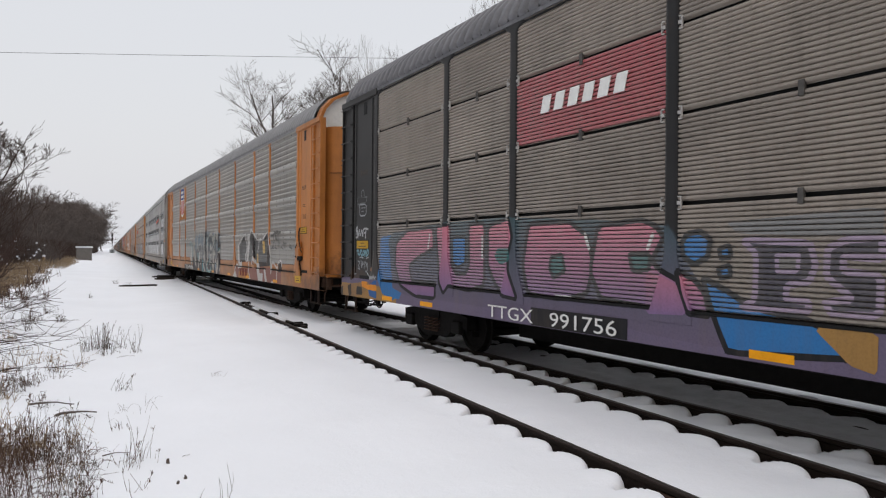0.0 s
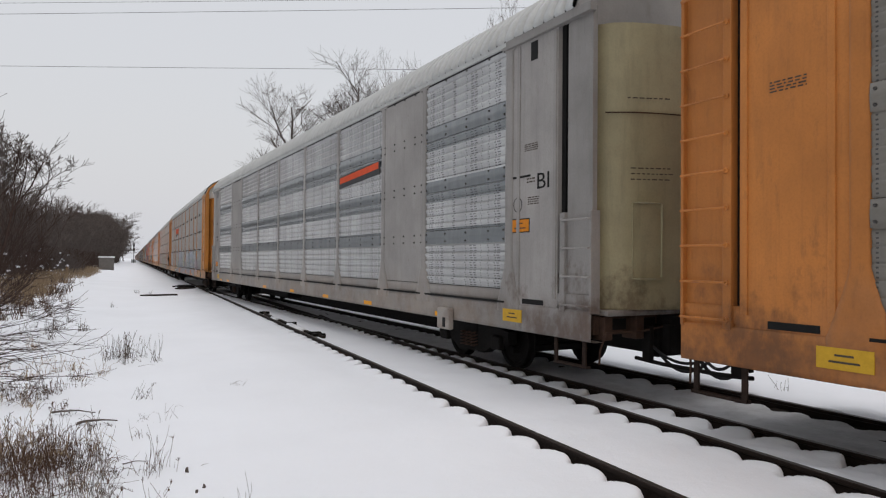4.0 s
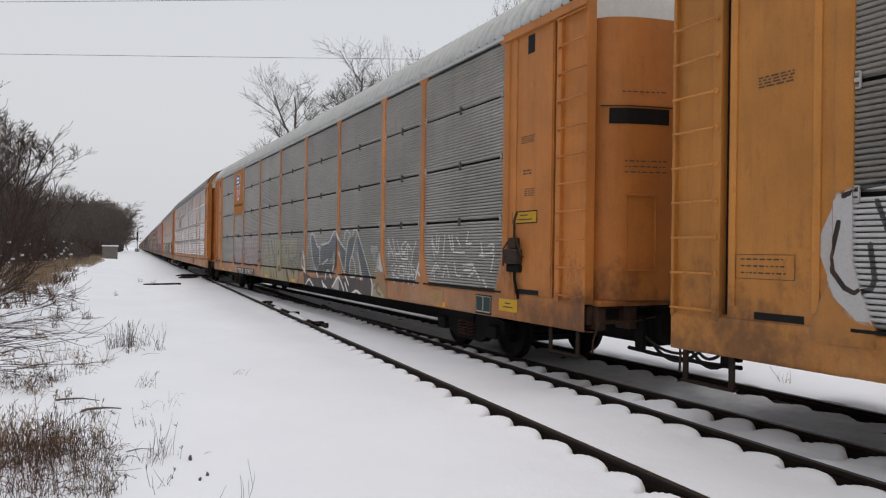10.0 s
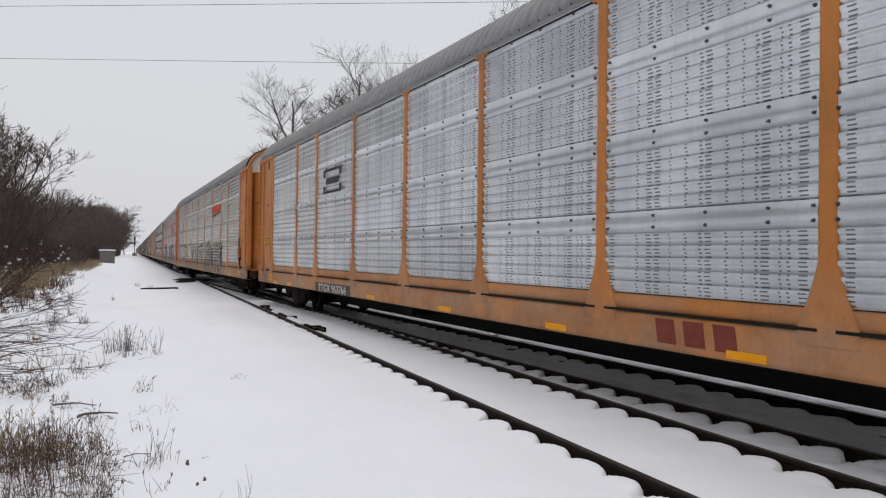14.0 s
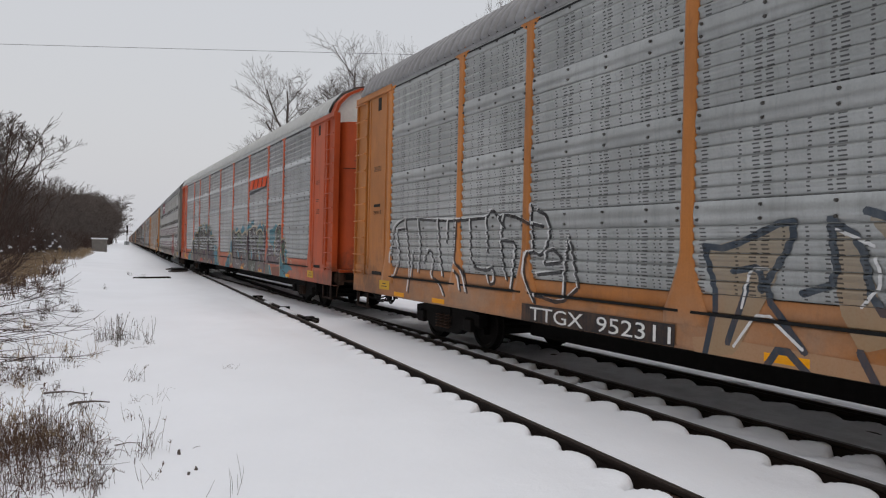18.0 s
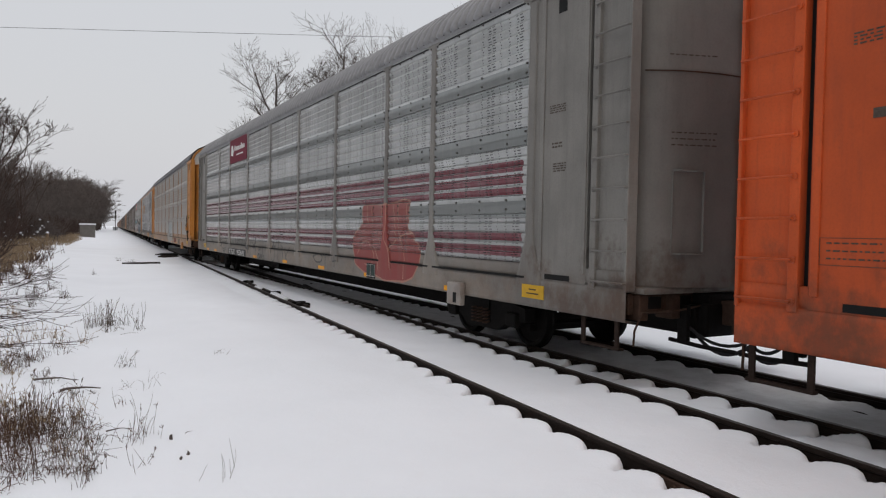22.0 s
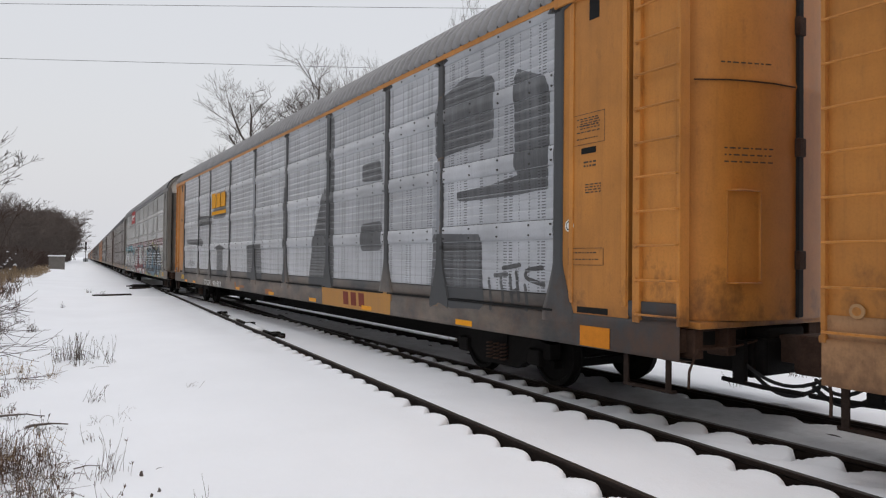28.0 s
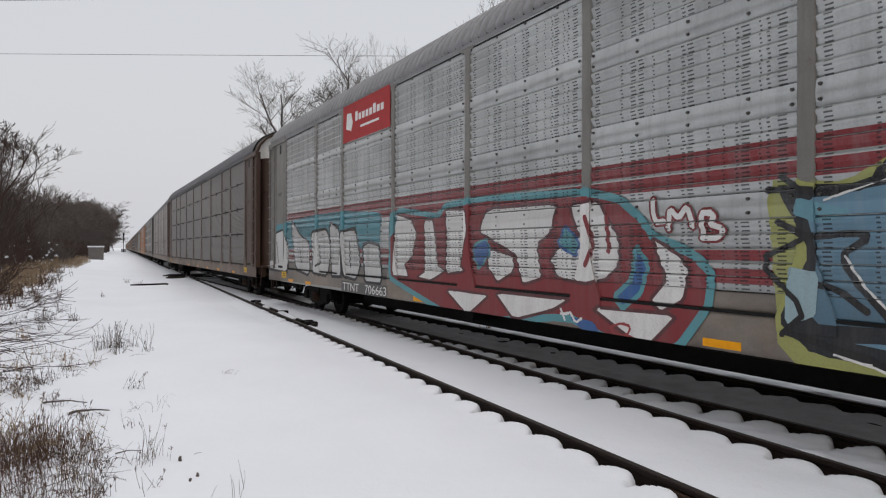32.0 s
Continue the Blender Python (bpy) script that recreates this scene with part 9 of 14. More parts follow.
k7.append(("shape", [(-1.2, 1.19), (-1.36, 1.25), (-1.56, 1.12), (-1.57, 0.98), (-1.36, 0.91), (-1.21, 0.99)], (.16, .15, .17), (.16, .15, .17), None, 0.0))
k7.append(("shape", [(-1.03, 0.74), (-1.56, 0.78), (-1.79, 0.69), (-1.79, 0.57), (-1.14, 0.62)], (.36, .07, .035), (.36, .07, .035), None, 0.0))
k7.append(("shape", [(-0.6, 0.64), (-0.7, 0.71), (-0.85, 0.67), (-0.87, 0.62)], (.55, .30, .06), (.55, .30, .06), None, 0.0))
k7.append(("line", [(-0.98, 1.64), (-1.04, 1.69), (-1.11, 1.65), (-1.1, 1.58), (-1.03, 1.56), (-0.99, 1.63), (-1.12, 1.58), (-1.18, 1.67), (-1.13, 1.77), (-1.01, 1.78), (-0.94, 1.69), (-0.96, 1.56), (-1.07, 1.51), (-1.16, 1.54)], (.5, .48, .46), 0.022))
k7.append(("line", [(-0.79, 1.39), (-0.93, 1.27)], (.50, .43, .22), 0.025))
k7.append(("line", [(-0.93, 1.42), (-0.79, 1.23)], (.50, .43, .22), 0.025))
k7.append(("line", [(-0.86, 1.45), (-0.86, 1.2)], (.50, .43, .22), 0.025))
k7.append(("line", [(-0.76, 1.31), (-0.96, 1.34)], (.50, .43, .22), 0.025))
k7.append(("line", [(-0.36, 1.32), (-0.45, 1.35), (-0.51, 1.31), (-0.48, 1.25), (-0.4, 1.26)], (.50, .43, .22), 0.016))
k7.append(("line", [(-0.58, 1.27), (-0.61, 1.15)], (.50, .43, .22), 0.016))
k7.append(("line", [(-0.7, 0.92), (-0.57, 0.89), (-0.57, 0.82), (-0.7, 0.81), (-0.66, 0.72), (-0.57, 0.75)], (.016, .016, .018), 0.02))
k7.append(("line", [(-0.75, 0.91), (-0.78, 0.74), (-0.84, 0.87), (-0.89, 0.74), (-0.96, 0.95)], (.016, .016, .018), 0.02))
k7.append(("shape", [(10.36, 0.89), (10.2, 0.96), (10.2, 1.11), (9.44, 1.13), (9.44, 0.76), (10.22, 0.71)], (.03, .22, .30), (.03, .22, .30), None, 0.0))
k7.append(("shape", [(9.56, 1.45), (9.44, 1.48), (9.44, 1.15), (9.54, 1.16)], (.03, .22, .30), (.03, .22, .30), None, 0.0))
k7.append(("shape", [(10.15, 1.21), (9.97, 1.25), (9.88, 1.15), (10.12, 1.14)], (.03, .22, .30), (.03, .22, .30), None, 0.0))
k7.append(("line", [(10.18, 1.23), (10.1, 1.35), (10.0, 1.32), (9.97, 1.21), (10.07, 1.16), (10.16, 1.19)], (.50, .43, .22), 0.02))
k7.append(("shape", [(9.7, 1.53), (9.64, 1.62), (9.57, 1.58), (9.57, 1.49), (9.65, 1.45)], (.50, .43, .22), (.50, .43, .22), None, 0.0))
k7.append(("shape", [(10.59, 1.06), (10.53, 1.07), (10.52, 0.99), (10.58, 1.0)], (.55, .30, .2), (.55, .30, .2), None, 0.0))
k7.append(("shape", [(9.67, 0.94), (9.6, 1.07), (9.44, 1.12), (9.44, 0.73), (9.58, 0.76)], (.10, .09, .11), (.10, .09, .11), (.50, .43, .22), 0.03))
k7.append(("line", [(9.51, 0.97), (9.47, 0.87)], (.3, .28, .3), 0.02))
k0.append(("shape", [(13.69, 0.95), (12.42, 1.04), (12.07, 1.06), (12.08, 0.93), (12.48, 0.78), (13.05, 0.7), (13.7, 0.72)], (.30, .17, .07), (.30, .17, .07), None, 0.0))
k0.append(("shape", [(12.72, 0.95), (12.44, 0.95), (12.41, 0.79), (12.74, 0.77)], (.03, .026, .024), (.03, .026, .024), None, 0.0))
k0.append(("shape", [(13.69, 0.89), (13.5, 0.93), (13.52, 0.71), (13.68, 0.72)], (.05, .035, .025), (.05, .035, .025), None, 0.0))
k0.append(("shape", [(13.24, 0.94), (13.04, 0.99), (13.0, 0.76), (13.14, 0.68)], (.05, .035, .025), (.05, .035, .025), None, 0.0))
k0.append(("shape", [(12.47, 1.06), (12.17, 1.07), (12.17, 1.01), (11.69, 1.01), (11.69, 0.91), (12.03, 0.9), (12.42, 0.95)], (.75, .27, .02), (.75, .27, .02), None, 0.0))
k0.append(("shape", [(12.12, 0.91), (11.69, 0.89), (11.7, 0.75), (12.03, 0.77)], (.03, .11, .30), (.03, .11, .30), None, 0.0))
k0.append(("shape", [(11.98, 1.03), (11.84, 1.09), (11.68, 1.12), (11.69, 1.03)], (.03, .12, .35), (.03, .12, .35), None, 0.0))
k0.append(("line", [(12.84, 2.12), (12.74, 2.23), (12.71, 1.98), (12.78, 2.15), (12.86, 1.97), (12.69, 1.99), (12.64, 2.17), (12.59, 1.98), (12.51, 2.16), (12.45, 1.97), (12.43, 2.16), (12.18, 2.14)], (.42, .43, .44), 0.018))
k0.append(("line", [(12.28, 2.14), (12.31, 1.96)], (.42, .43, .44), 0.018))
k0.append(("line", [(12.38, 2.06), (12.31, 2.08)], (.42, .43, .44), 0.016))
k0.append(("line", [(12.75, 1.69), (12.67, 1.71), (12.71, 1.64), (12.61, 1.6), (12.57, 1.71), (12.5, 1.7), (12.57, 1.65), (12.48, 1.59)], (.2, .38, .45), 0.018))
k0.append(("line", [(12.45, 1.62), (12.42, 1.7), (12.35, 1.69), (12.37, 1.61), (12.44, 1.61)], (.2, .38, .45), 0.018))
k0.append(("line", [(12.33, 1.59), (12.3, 1.71), (12.25, 1.62), (12.21, 1.72), (12.14, 1.71), (12.16, 1.62), (12.25, 1.59)], (.2, .38, .45), 0.018))
k0.append(("line", [(12.61, 1.56), (12.41, 1.55)], (.42, .43, .44), 0.01))
k0.append(("line", [(12.26, 1.54), (12.14, 1.57)], (.42, .43, .44), 0.01))
k0.append(("line", [(12.7, 1.48), (12.59, 1.46), (12.67, 1.38), (12.58, 1.31), (12.69, 1.33)], (.28,.29,.3), 0.014))
k0.append(("line", [(12.53, 1.49), (12.49, 1.32), (12.45, 1.49), (12.39, 1.42), (12.5, 1.41)], (.28,.29,.3), 0.014))
k0.append(("line", [(12.36, 1.33), (12.33, 1.48), (12.25, 1.45), (12.27, 1.33), (12.2, 1.48), (12.18, 1.29), (12.28, 1.27)], (.28,.29,.3), 0.014))
k0.append(("line", [(12.95, 1.63), (12.96, 1.5), (13.03, 1.39), (12.92, 1.37), (13.0, 1.29), (12.88, 1.27), (13.03, 1.2), (12.79, 1.21)], (.25,.26,.28), 0.012))
k0.append(("line", [(12.22, 1.26), (12.07, 1.16), (12.09, 1.19), (12.02, 1.12), (11.97, 1.19), (11.99, 1.12), (11.92, 1.18), (11.89, 1.13), (11.84, 1.2), (11.8, 1.14), (11.71, 1.18)], (.42, .43, .44), 0.012))
k0.append(("line", [(12.63, 2.66), (12.27, 2.66), (12.28, 2.43), (12.62, 2.42), (12.63, 2.66)], (.34,.36,.38), 0.011))
k0.append(("line", [(12.72, 2.65), (12.76, 2.83), (12.23, 2.8)], (.2,.21,.22), 0.008))
k0.append(("line", [(12.72, 2.68), (12.28, 2.69), (12.25, 2.79)], (.2,.21,.22), 0.008))
k0.append(("line", [(12.53, 2.82), (12.55, 2.93), (12.45, 2.97), (12.38, 2.9), (12.38, 2.81)], (.2,.21,.22), 0.008))
k0.append(("line", [(12.53, 2.59), (12.45, 2.59)], (.25,.26,.27), 0.01))
k0.append(("line", [(12.42, 2.59), (12.33, 2.59)], (.25,.26,.27), 0.01))
k0.append(("line", [(12.53, 2.52), (12.42, 2.52)], (.25,.26,.27), 0.01))
k0.append(("shape", [(12.04, 1.37), (11.95, 1.38), (11.94, 1.3), (12.04, 1.29)], (.45, .22, .11), (.45, .22, .11), None, 0.0))
# more sprayed lettering: tan letters and chalk tags, tan and navy letters, green arrow shapes, blue and black letters
INK_BROWN, INK_NAVY, CHALK, CREAM, PALE_GREEN = (0.07, 0.06, 0.05), (0.03, 0.045, 0.065), (0.74, 0.74, 0.74), (0.48, 0.42, 0.27), (0.42, 0.45, 0.38)
m4, m6, m7, m11 = [], [], [], []
m4.append(("shape", [(3.95, .55), (3.93, 1.07), (3.69, 1.6), (3.32, 2.0), (1.6, 2.02), (.23, 2.03), (-.68, 2.06), (-.62, 1.86), (-.53, 1.46), (-.63, 1.35), (-.78, 1.18), (-.85, 1.06), (-.84, .92), (-.7, .7), (.05, .66), (.87, .63), (1.89, .61), (3.17, .57)], (.33, .29, .17), (.37, .35, .22), None, .0))
m4.append(("shape", [(3.15, 2.0), (2.91, 1.99), (2.68, 1.5), (2.78, 1.42)], (.07, .06, .05), (.07, .06, .05), None, .0))
m4.append(("shape", [(2.64, 1.99), (2.43, 2.0), (1.98, 1.37), (2.06, 1.26)], (.07, .06, .05), (.07, .06, .05), None, .0))
m4.append(("shape", [(.68, 1.87), (.53, 1.83), (.49, 1.59), (.67, 1.53)], (.07, .06, .05), (.07, .06, .05), None, .0))
m4.append(("shape", [(.58, 1.12), (.43, 1.1), (.12, .69), (.3, .69)], (.07, .06, .05), (.07, .06, .05), None, .0))
m4.append(("shape", [(.03, 1.63), (-.22, 1.64), (-.23, 1.5), (-.12, 1.56)], (.07, .06, .05), (.07, .06, .05), None, .0))
m4.append(("shape", [(-.23, 1.24), (-.41, 1.06), (-.34, .95), (-.13, 1.05)], (.07, .06, .05), (.07, .06, .05), None, .0))
m4.append(("shape", [(1.59, 1.62), (1.38, 1.71), (1.43, 1.54), (1.58, 1.47)], (.07, .06, .05), (.07, .06, .05), None, .0))
m4.append(("shape", [(3.3, 1.38), (3.16, 1.61), (3.1, 1.39)], (.07, .06, .05), (.07, .06, .05), None, .0))
m4.append(("shape", [(-.89, 1.63), (-1.2, 1.66), (-1.2, 1.49), (-.87, 1.39)], (.07, .06, .05), (.07, .06, .05), None, .0))
m4.append(("shape", [(1.55, 1.09), (1.37, 1.23), (1.09, 1.04), (1.52, .98)], (.17, .06, .04), (.17, .06, .04), None, .0))
m4.append(("line", [(3.91, 1.03), (3.32, 1.98)], INK_BROWN, .026))
m4.append(("line", [(3.0, 1.99), (2.64, 1.15), (2.47, .61)], INK_BROWN, .026))
m4.append(("line", [(2.6, 1.99), (2.09, 1.33), (1.79, .92), (1.56, .66)], INK_BROWN, .026))
m4.append(("line", [(2.1, 2.01), (1.92, 1.48), (1.82, 1.31)], INK_BROWN, .026))
m4.append(("line", [(1.76, 2.02), (1.8, 1.35), (1.62, .65)], INK_BROWN, .026))
m4.append(("line", [(2.51, .97), (2.19, .62)], INK_BROWN, .026))
m4.append(("line", [(2.2, .99), (1.89, .62)], INK_BROWN, .026))
m4.append(("line", [(3.49, 1.02), (3.41, .59)], INK_BROWN, .026))
m4.append(("line", [(.95, 1.84), (1.28, 1.74), (.98, 1.38), (1.12, 1.15)], INK_BROWN, .026))
m4.append(("line", [(.84, 2.0), (.84, 1.39), (.75, .64)], INK_BROWN, .026))
m4.append(("line", [(.21, 2.03), (.41, 1.72), (.2, 1.42), (-.18, 1.1), (-.39, .85)], INK_BROWN, .026))
m4.append(("line", [(.34, 1.72), (.2, 1.6), (.4, 1.38), (.13, 1.16), (-.08, 1.02)], INK_BROWN, .026))
m4.append(("line", [(.58, 1.12), (.38, .68)], INK_BROWN, .026))
m4.append(("line", [(.18, 1.36), (-.23, 1.36), (-.06, 1.09)], INK_BROWN, .026))
m4.append(("line", [(-.23, 1.44), (-.54, 1.46)], INK_BROWN, .026))
m4.append(("line", [(-.23, 1.44), (-.75, 1.15), (-.84, 1.07), (-.84, .92), (-.7, .71)], INK_BROWN, .026))
m4.append(("line", [(-.68, 2.06), (-.55, 1.46)], INK_BROWN, .026))
m4.append(("line", [(-7.38, 1.95), (-7.45, 1.53)], CHALK, .022))
m4.append(("line", [(-7.38, 1.95), (-7.69, 1.57)], CHALK, .022))
m4.append(("line", [(-7.38, 1.65), (-7.67, 1.72)], CHALK, .022))
m4.append(("line", [(-7.63, 1.95), (-7.83, 1.52)], CHALK, .022))
m4.append(("line", [(-7.83, 1.91), (-8.04, 1.55), (-8.35, 1.55)], CHALK, .022))
m4.append(("line", [(-7.74, 1.63), (-7.99, 1.66)], CHALK, .022))
m4.append(("line", [(-8.26, 1.9), (-8.05, 1.8), (-8.04, 1.67), (-8.19, 1.64), (-8.28, 1.78), (-8.36, 1.83), (-8.35, 1.59)], CHALK, .022))
m4.append(("line", [(-8.06, 1.75), (-8.25, 1.62)], CHALK, .022))
m4.append(("line", [(-8.34, 1.85), (-8.59, 1.67), (-8.72, 1.88)], CHALK, .022))
m4.append(("line", [(-8.59, 1.67), (-8.52, 1.47)], CHALK, .022))
m4.append(("line", [(-7.6, 1.41), (-7.76, 1.45), (-7.84, 1.38), (-7.64, 1.22), (-7.93, 1.16)], CHALK, .022))
m4.append(("line", [(-7.6, 1.33), (-7.74, 1.08)], CHALK, .022))
m4.append(("line", [(-8.19, 1.42), (-7.96, 1.4), (-7.93, 1.24), (-8.2, 1.23)], CHALK, .022))
m4.append(("line", [(-8.16, 1.37), (-8.2, 1.1)], CHALK, .022))
m4.append(("line", [(-8.17, 1.48), (-8.29, 1.24)], CHALK, .022))
m4.append(("line", [(-8.29, 1.45), (-8.41, 1.12)], CHALK, .022))
m4.append(("line", [(-8.42, 1.49), (-8.42, 1.09)], CHALK, .022))
m4.append(("line", [(-8.47, 1.49), (-8.68, 1.07)], CHALK, .022))
m4.append(("line", [(-8.45, 1.23), (-8.65, 1.27)], CHALK, .022))
m4.append(("line", [(-8.53, 1.44), (-8.79, 1.28)], CHALK, .022))
m4.append(("line", [(-8.88, 1.48), (-8.76, 1.2)], CHALK, .022))
m4.append(("line", [(-8.79, 1.38), (-8.92, 1.26)], CHALK, .022))
m4.append(("line", [(-9.37, 1.89), (-9.52, 1.58)], CHALK, .022))
m4.append(("line", [(-9.37, 1.89), (-9.62, 1.67)], CHALK, .022))
m4.append(("line", [(-9.56, 2.0), (-9.59, 1.8)], CHALK, .022))
m4.append(("line", [(-9.39, 1.32), (-9.48, 1.44), (-9.58, 1.49), (-9.69, 1.41)], CHALK, .022))
m4.append(("line", [(-9.39, 1.96), (-9.46, 1.66)], CHALK, .022))
m4.append(("line", [(-9.39, 1.91), (-9.62, 1.61), (-9.67, 1.96)], CHALK, .022))
m4.append(("line", [(-9.83, 1.61), (-9.88, 2.0)], CHALK, .022))
m4.append(("line", [(-10.03, 2.0), (-10.14, 1.71), (-10.57, 1.69)], CHALK, .022))
m4.append(("line", [(-10.13, 2.0), (-10.2, 1.76)], CHALK, .022))
m4.append(("line", [(-10.29, 1.95), (-10.43, 1.81)], CHALK, .022))
m4.append(("line", [(-10.7, 2.04), (-10.62, 1.81), (-10.8, 1.85)], CHALK, .022))
m4.append(("line", [(-11.1, 1.85), (-11.16, 1.63)], CHALK, .022))
m4.append(("line", [(-11.32, 1.81), (-11.49, 1.83), (-11.44, 1.68), (-11.07, 1.66)], CHALK, .022))
m4.append(("line", [(-11.49, 1.68), (-11.41, 1.42)], CHALK, .022))
m4.append(("line", [(-9.41, 1.35), (-9.56, 1.51), (-9.62, 1.41), (-9.47, 1.36), (-9.52, 1.21)], CHALK, .022))
m4.append(("line", [(-9.84, 1.27), (-9.94, 1.52), (-10.05, 1.28)], CHALK, .022))
m4.append(("line", [(-10.24, 1.52), (-10.31, 1.29), (-10.44, 1.31)], CHALK, .022))
m4.append(("line", [(-10.53, 1.48), (-10.86, 1.51)], CHALK, .022))
m4.append(("line", [(-10.57, 1.39), (-10.81, 1.42)], CHALK, .022))
m4.append(("line", [(-10.81, 1.53), (-10.99, 1.36), (-11.08, 1.27)], CHALK, .022))
m4.append(("line", [(-10.73, 1.3), (-10.9, 1.4)], CHALK, .022))
m4.append(("line", [(-11.17, 1.28), (-11.29, 1.15)], CHALK, .022))
m6.append(("shape", [(4.14, .9), (1.6, .87), (-1.28, .92), (-1.43, .64), (.36, .57), (1.54, .65), (3.41, .59), (4.09, .65)], (.4, .235, .13), (.4, .235, .13), None, .0))
m6.append(("shape", [(3.98, 1.76), (3.39, 1.92), (3.06, 2.05), (3.08, 1.86), (3.24, 1.47), (3.37, 1.22), (3.63, .76), (3.98, .7), (3.88, 1.28)], (.34, .225, .125), (.3, .26, .2), None, .0))
m6.append(("shape", [(2.74, 2.01), (2.5, 1.9), (2.3, 1.28), (2.08, 1.29), (1.94, 1.13), (2.46, .94), (2.65, 1.26)], (.34, .225, .125), (.3, .26, .2), None, .0))
m6.append(("shape", [(2.44, 2.04), (2.16, 2.0), (1.88, 1.79), (1.44, 1.96), (1.15, 2.07), (1.16, 1.66), (1.28, 1.34), (1.66, 1.08), (1.94, 1.13), (2.2, 1.72)], (.34, .225, .125), (.3, .26, .2), None, .0))
m6.append(("shape", [(.87, 2.01), (.47, 1.86), (.4, 2.03), (.11, 1.96), (.05, 2.07), (-.28, 1.97), (-.33, 1.75), (-.23, 1.42), (-.06, 1.07), (.64, 1.08), (.77, 1.37)], (.34, .225, .125), (.3, .26, .2), None, .0))
m6.append(("shape", [(-.34, 2.12), (-.63, 2.02), (-.7, 1.81), (-1.12, 1.91), (-1.07, 1.65), (-.7, 1.56), (-.62, 1.45), (-1.13, 1.47), (-1.21, 1.2), (-1.01, 1.03), (-.82, 1.31), (-.49, 1.02), (-.3, 1.22), (-.36, 1.64)], (.34, .225, .125), (.3, .26, .2), None, .0))
m6.append(("shape", [(.51, 1.31), (.29, 1.44), (.2, 1.34), (.45, 1.25)], (.03, .04, .055), (.03, .04, .055), None, .0))
m6.append(("shape", [(-.59, 1.44), (-.87, 1.42), (-.84, 1.31), (-.71, 1.25), (-.57, 1.08)], (.03, .04, .055), (.03, .04, .055), None, .0))
m6.append(("line", [(4.02, 1.78), (3.75, 1.76), (3.06, 2.05), (3.08, 1.82), (3.37, 1.38), (2.93, .88)], INK_NAVY, .034))
m6.append(("line", [(4.02, 1.78), (3.85, 1.28), (3.98, .68)], INK_NAVY, .034))
m6.append(("line", [(3.52, 1.42), (3.71, .87)], INK_NAVY, .034))
m6.append(("line", [(3.67, 1.55), (3.38, 1.6), (3.37, 1.38)], INK_NAVY, .034))
m6.append(("line", [(2.74, 2.01), (2.66, 1.49), (2.97, 1.38)], INK_NAVY, .034))
m6.append(("line", [(2.74, 2.01), (2.49, 1.86), (2.36, 1.28), (2.08, 1.24)], INK_NAVY, .034))
m6.append(("line", [(2.44, 2.08), (2.1, 1.96), (2.04, 1.79), (1.58, 1.86), (1.17, 2.08), (1.14, 1.86), (1.33, 1.34), (.99, .97)], INK_NAVY, .034))
m6.append(("line", [(2.1, 1.79), (1.92, 1.3), (1.65, 1.01)], INK_NAVY, .034))
m6.append(("line", [(.91, 2.01), (.79, 1.37), (.68, 1.13)], INK_NAVY, .034))
m6.append(("line", [(.87, 2.01), (.43, 1.86), (.4, 2.06), (.08, 1.94), (.05, 2.08), (-.31, 1.99), (-.34, 1.75)], INK_NAVY, .034))
m6.append(("line", [(.43, 1.86), (.65, 1.37), (.68, 1.01)], INK_NAVY, .034))
m6.append(("line", [(.69, 1.36), (.38, 1.54), (.03, 1.66), (-.2, 1.64), (-.2, 1.42), (-.03, 1.07)], INK_NAVY, .034))
m6.append(("line", [(.1, 1.74), (-.35, 1.72)], INK_NAVY, .034))
m6.append(("line", [(-.34, 2.14), (-.66, 2.03), (-.71, 1.83), (-1.13, 1.92), (-1.07, 1.61), (-.67, 1.63)], INK_NAVY, .034))
m6.append(("line", [(-.34, 2.14), (-.41, 1.85), (-.47, 1.59), (-.37, 1.01)], INK_NAVY, .034))
m6.append(("line", [(-.84, 1.41), (-1.12, 1.47), (-1.18, 1.24), (-1.28, 1.02)], INK_NAVY, .034))
m6.append(("line", [(-.49, 1.01), (-.74, 1.29), (-.99, 1.02)], INK_NAVY, .034))
m6.append(("line", [(3.34, .63), (3.15, .92), (2.81, .63)], INK_NAVY, .034))
m6.append(("line", [(2.46, .94), (2.28, .62)], INK_NAVY, .034))
m6.append(("line", [(1.54, .65), (1.3, 1.01), (.85, .67)], INK_NAVY, .034))
m6.append(("line", [(.68, 1.01), (.38, .65)], INK_NAVY, .034))
m6.append(("line", [(-.08, 1.09), (-.09, .83)], INK_NAVY, .034))
m6.append(("line", [(-.56, .66), (-.72, .95), (-.95, .68)], INK_NAVY, .034))
m6.append(("line", [(-1.21, 1.01), (-1.43, .67)], INK_NAVY, .034))
m6.append(("line", [(3.58, 1.21), (3.49, 1.58), (3.31, 1.58)], CHALK, .014))
m6.append(("line", [(3.64, .84), (3.37, 1.22), (2.95, .9)], CHALK, .014))
m6.append(("line", [(2.68, 1.93), (2.38, 1.8)], CHALK, .014))
m6.append(("line", [(2.47, 1.31), (2.31, 1.5), (2.37, 1.71)], CHALK, .014))
m6.append(("line", [(2.22, 2.09), (1.88, 1.77), (1.4, 1.97)], CHALK, .014))
m6.append(("line", [(1.63, 1.67), (1.29, 1.71), (1.29, 1.55), (1.57, 1.41)], CHALK, .014))
m6.append(("line", [(.64, 1.3), (.27, 1.52), (-.07, 1.64), (-.17, 1.57)], CHALK, .014))
m6.append(("line", [(.36, 1.32), (.33, 1.03)], CHALK, .014))
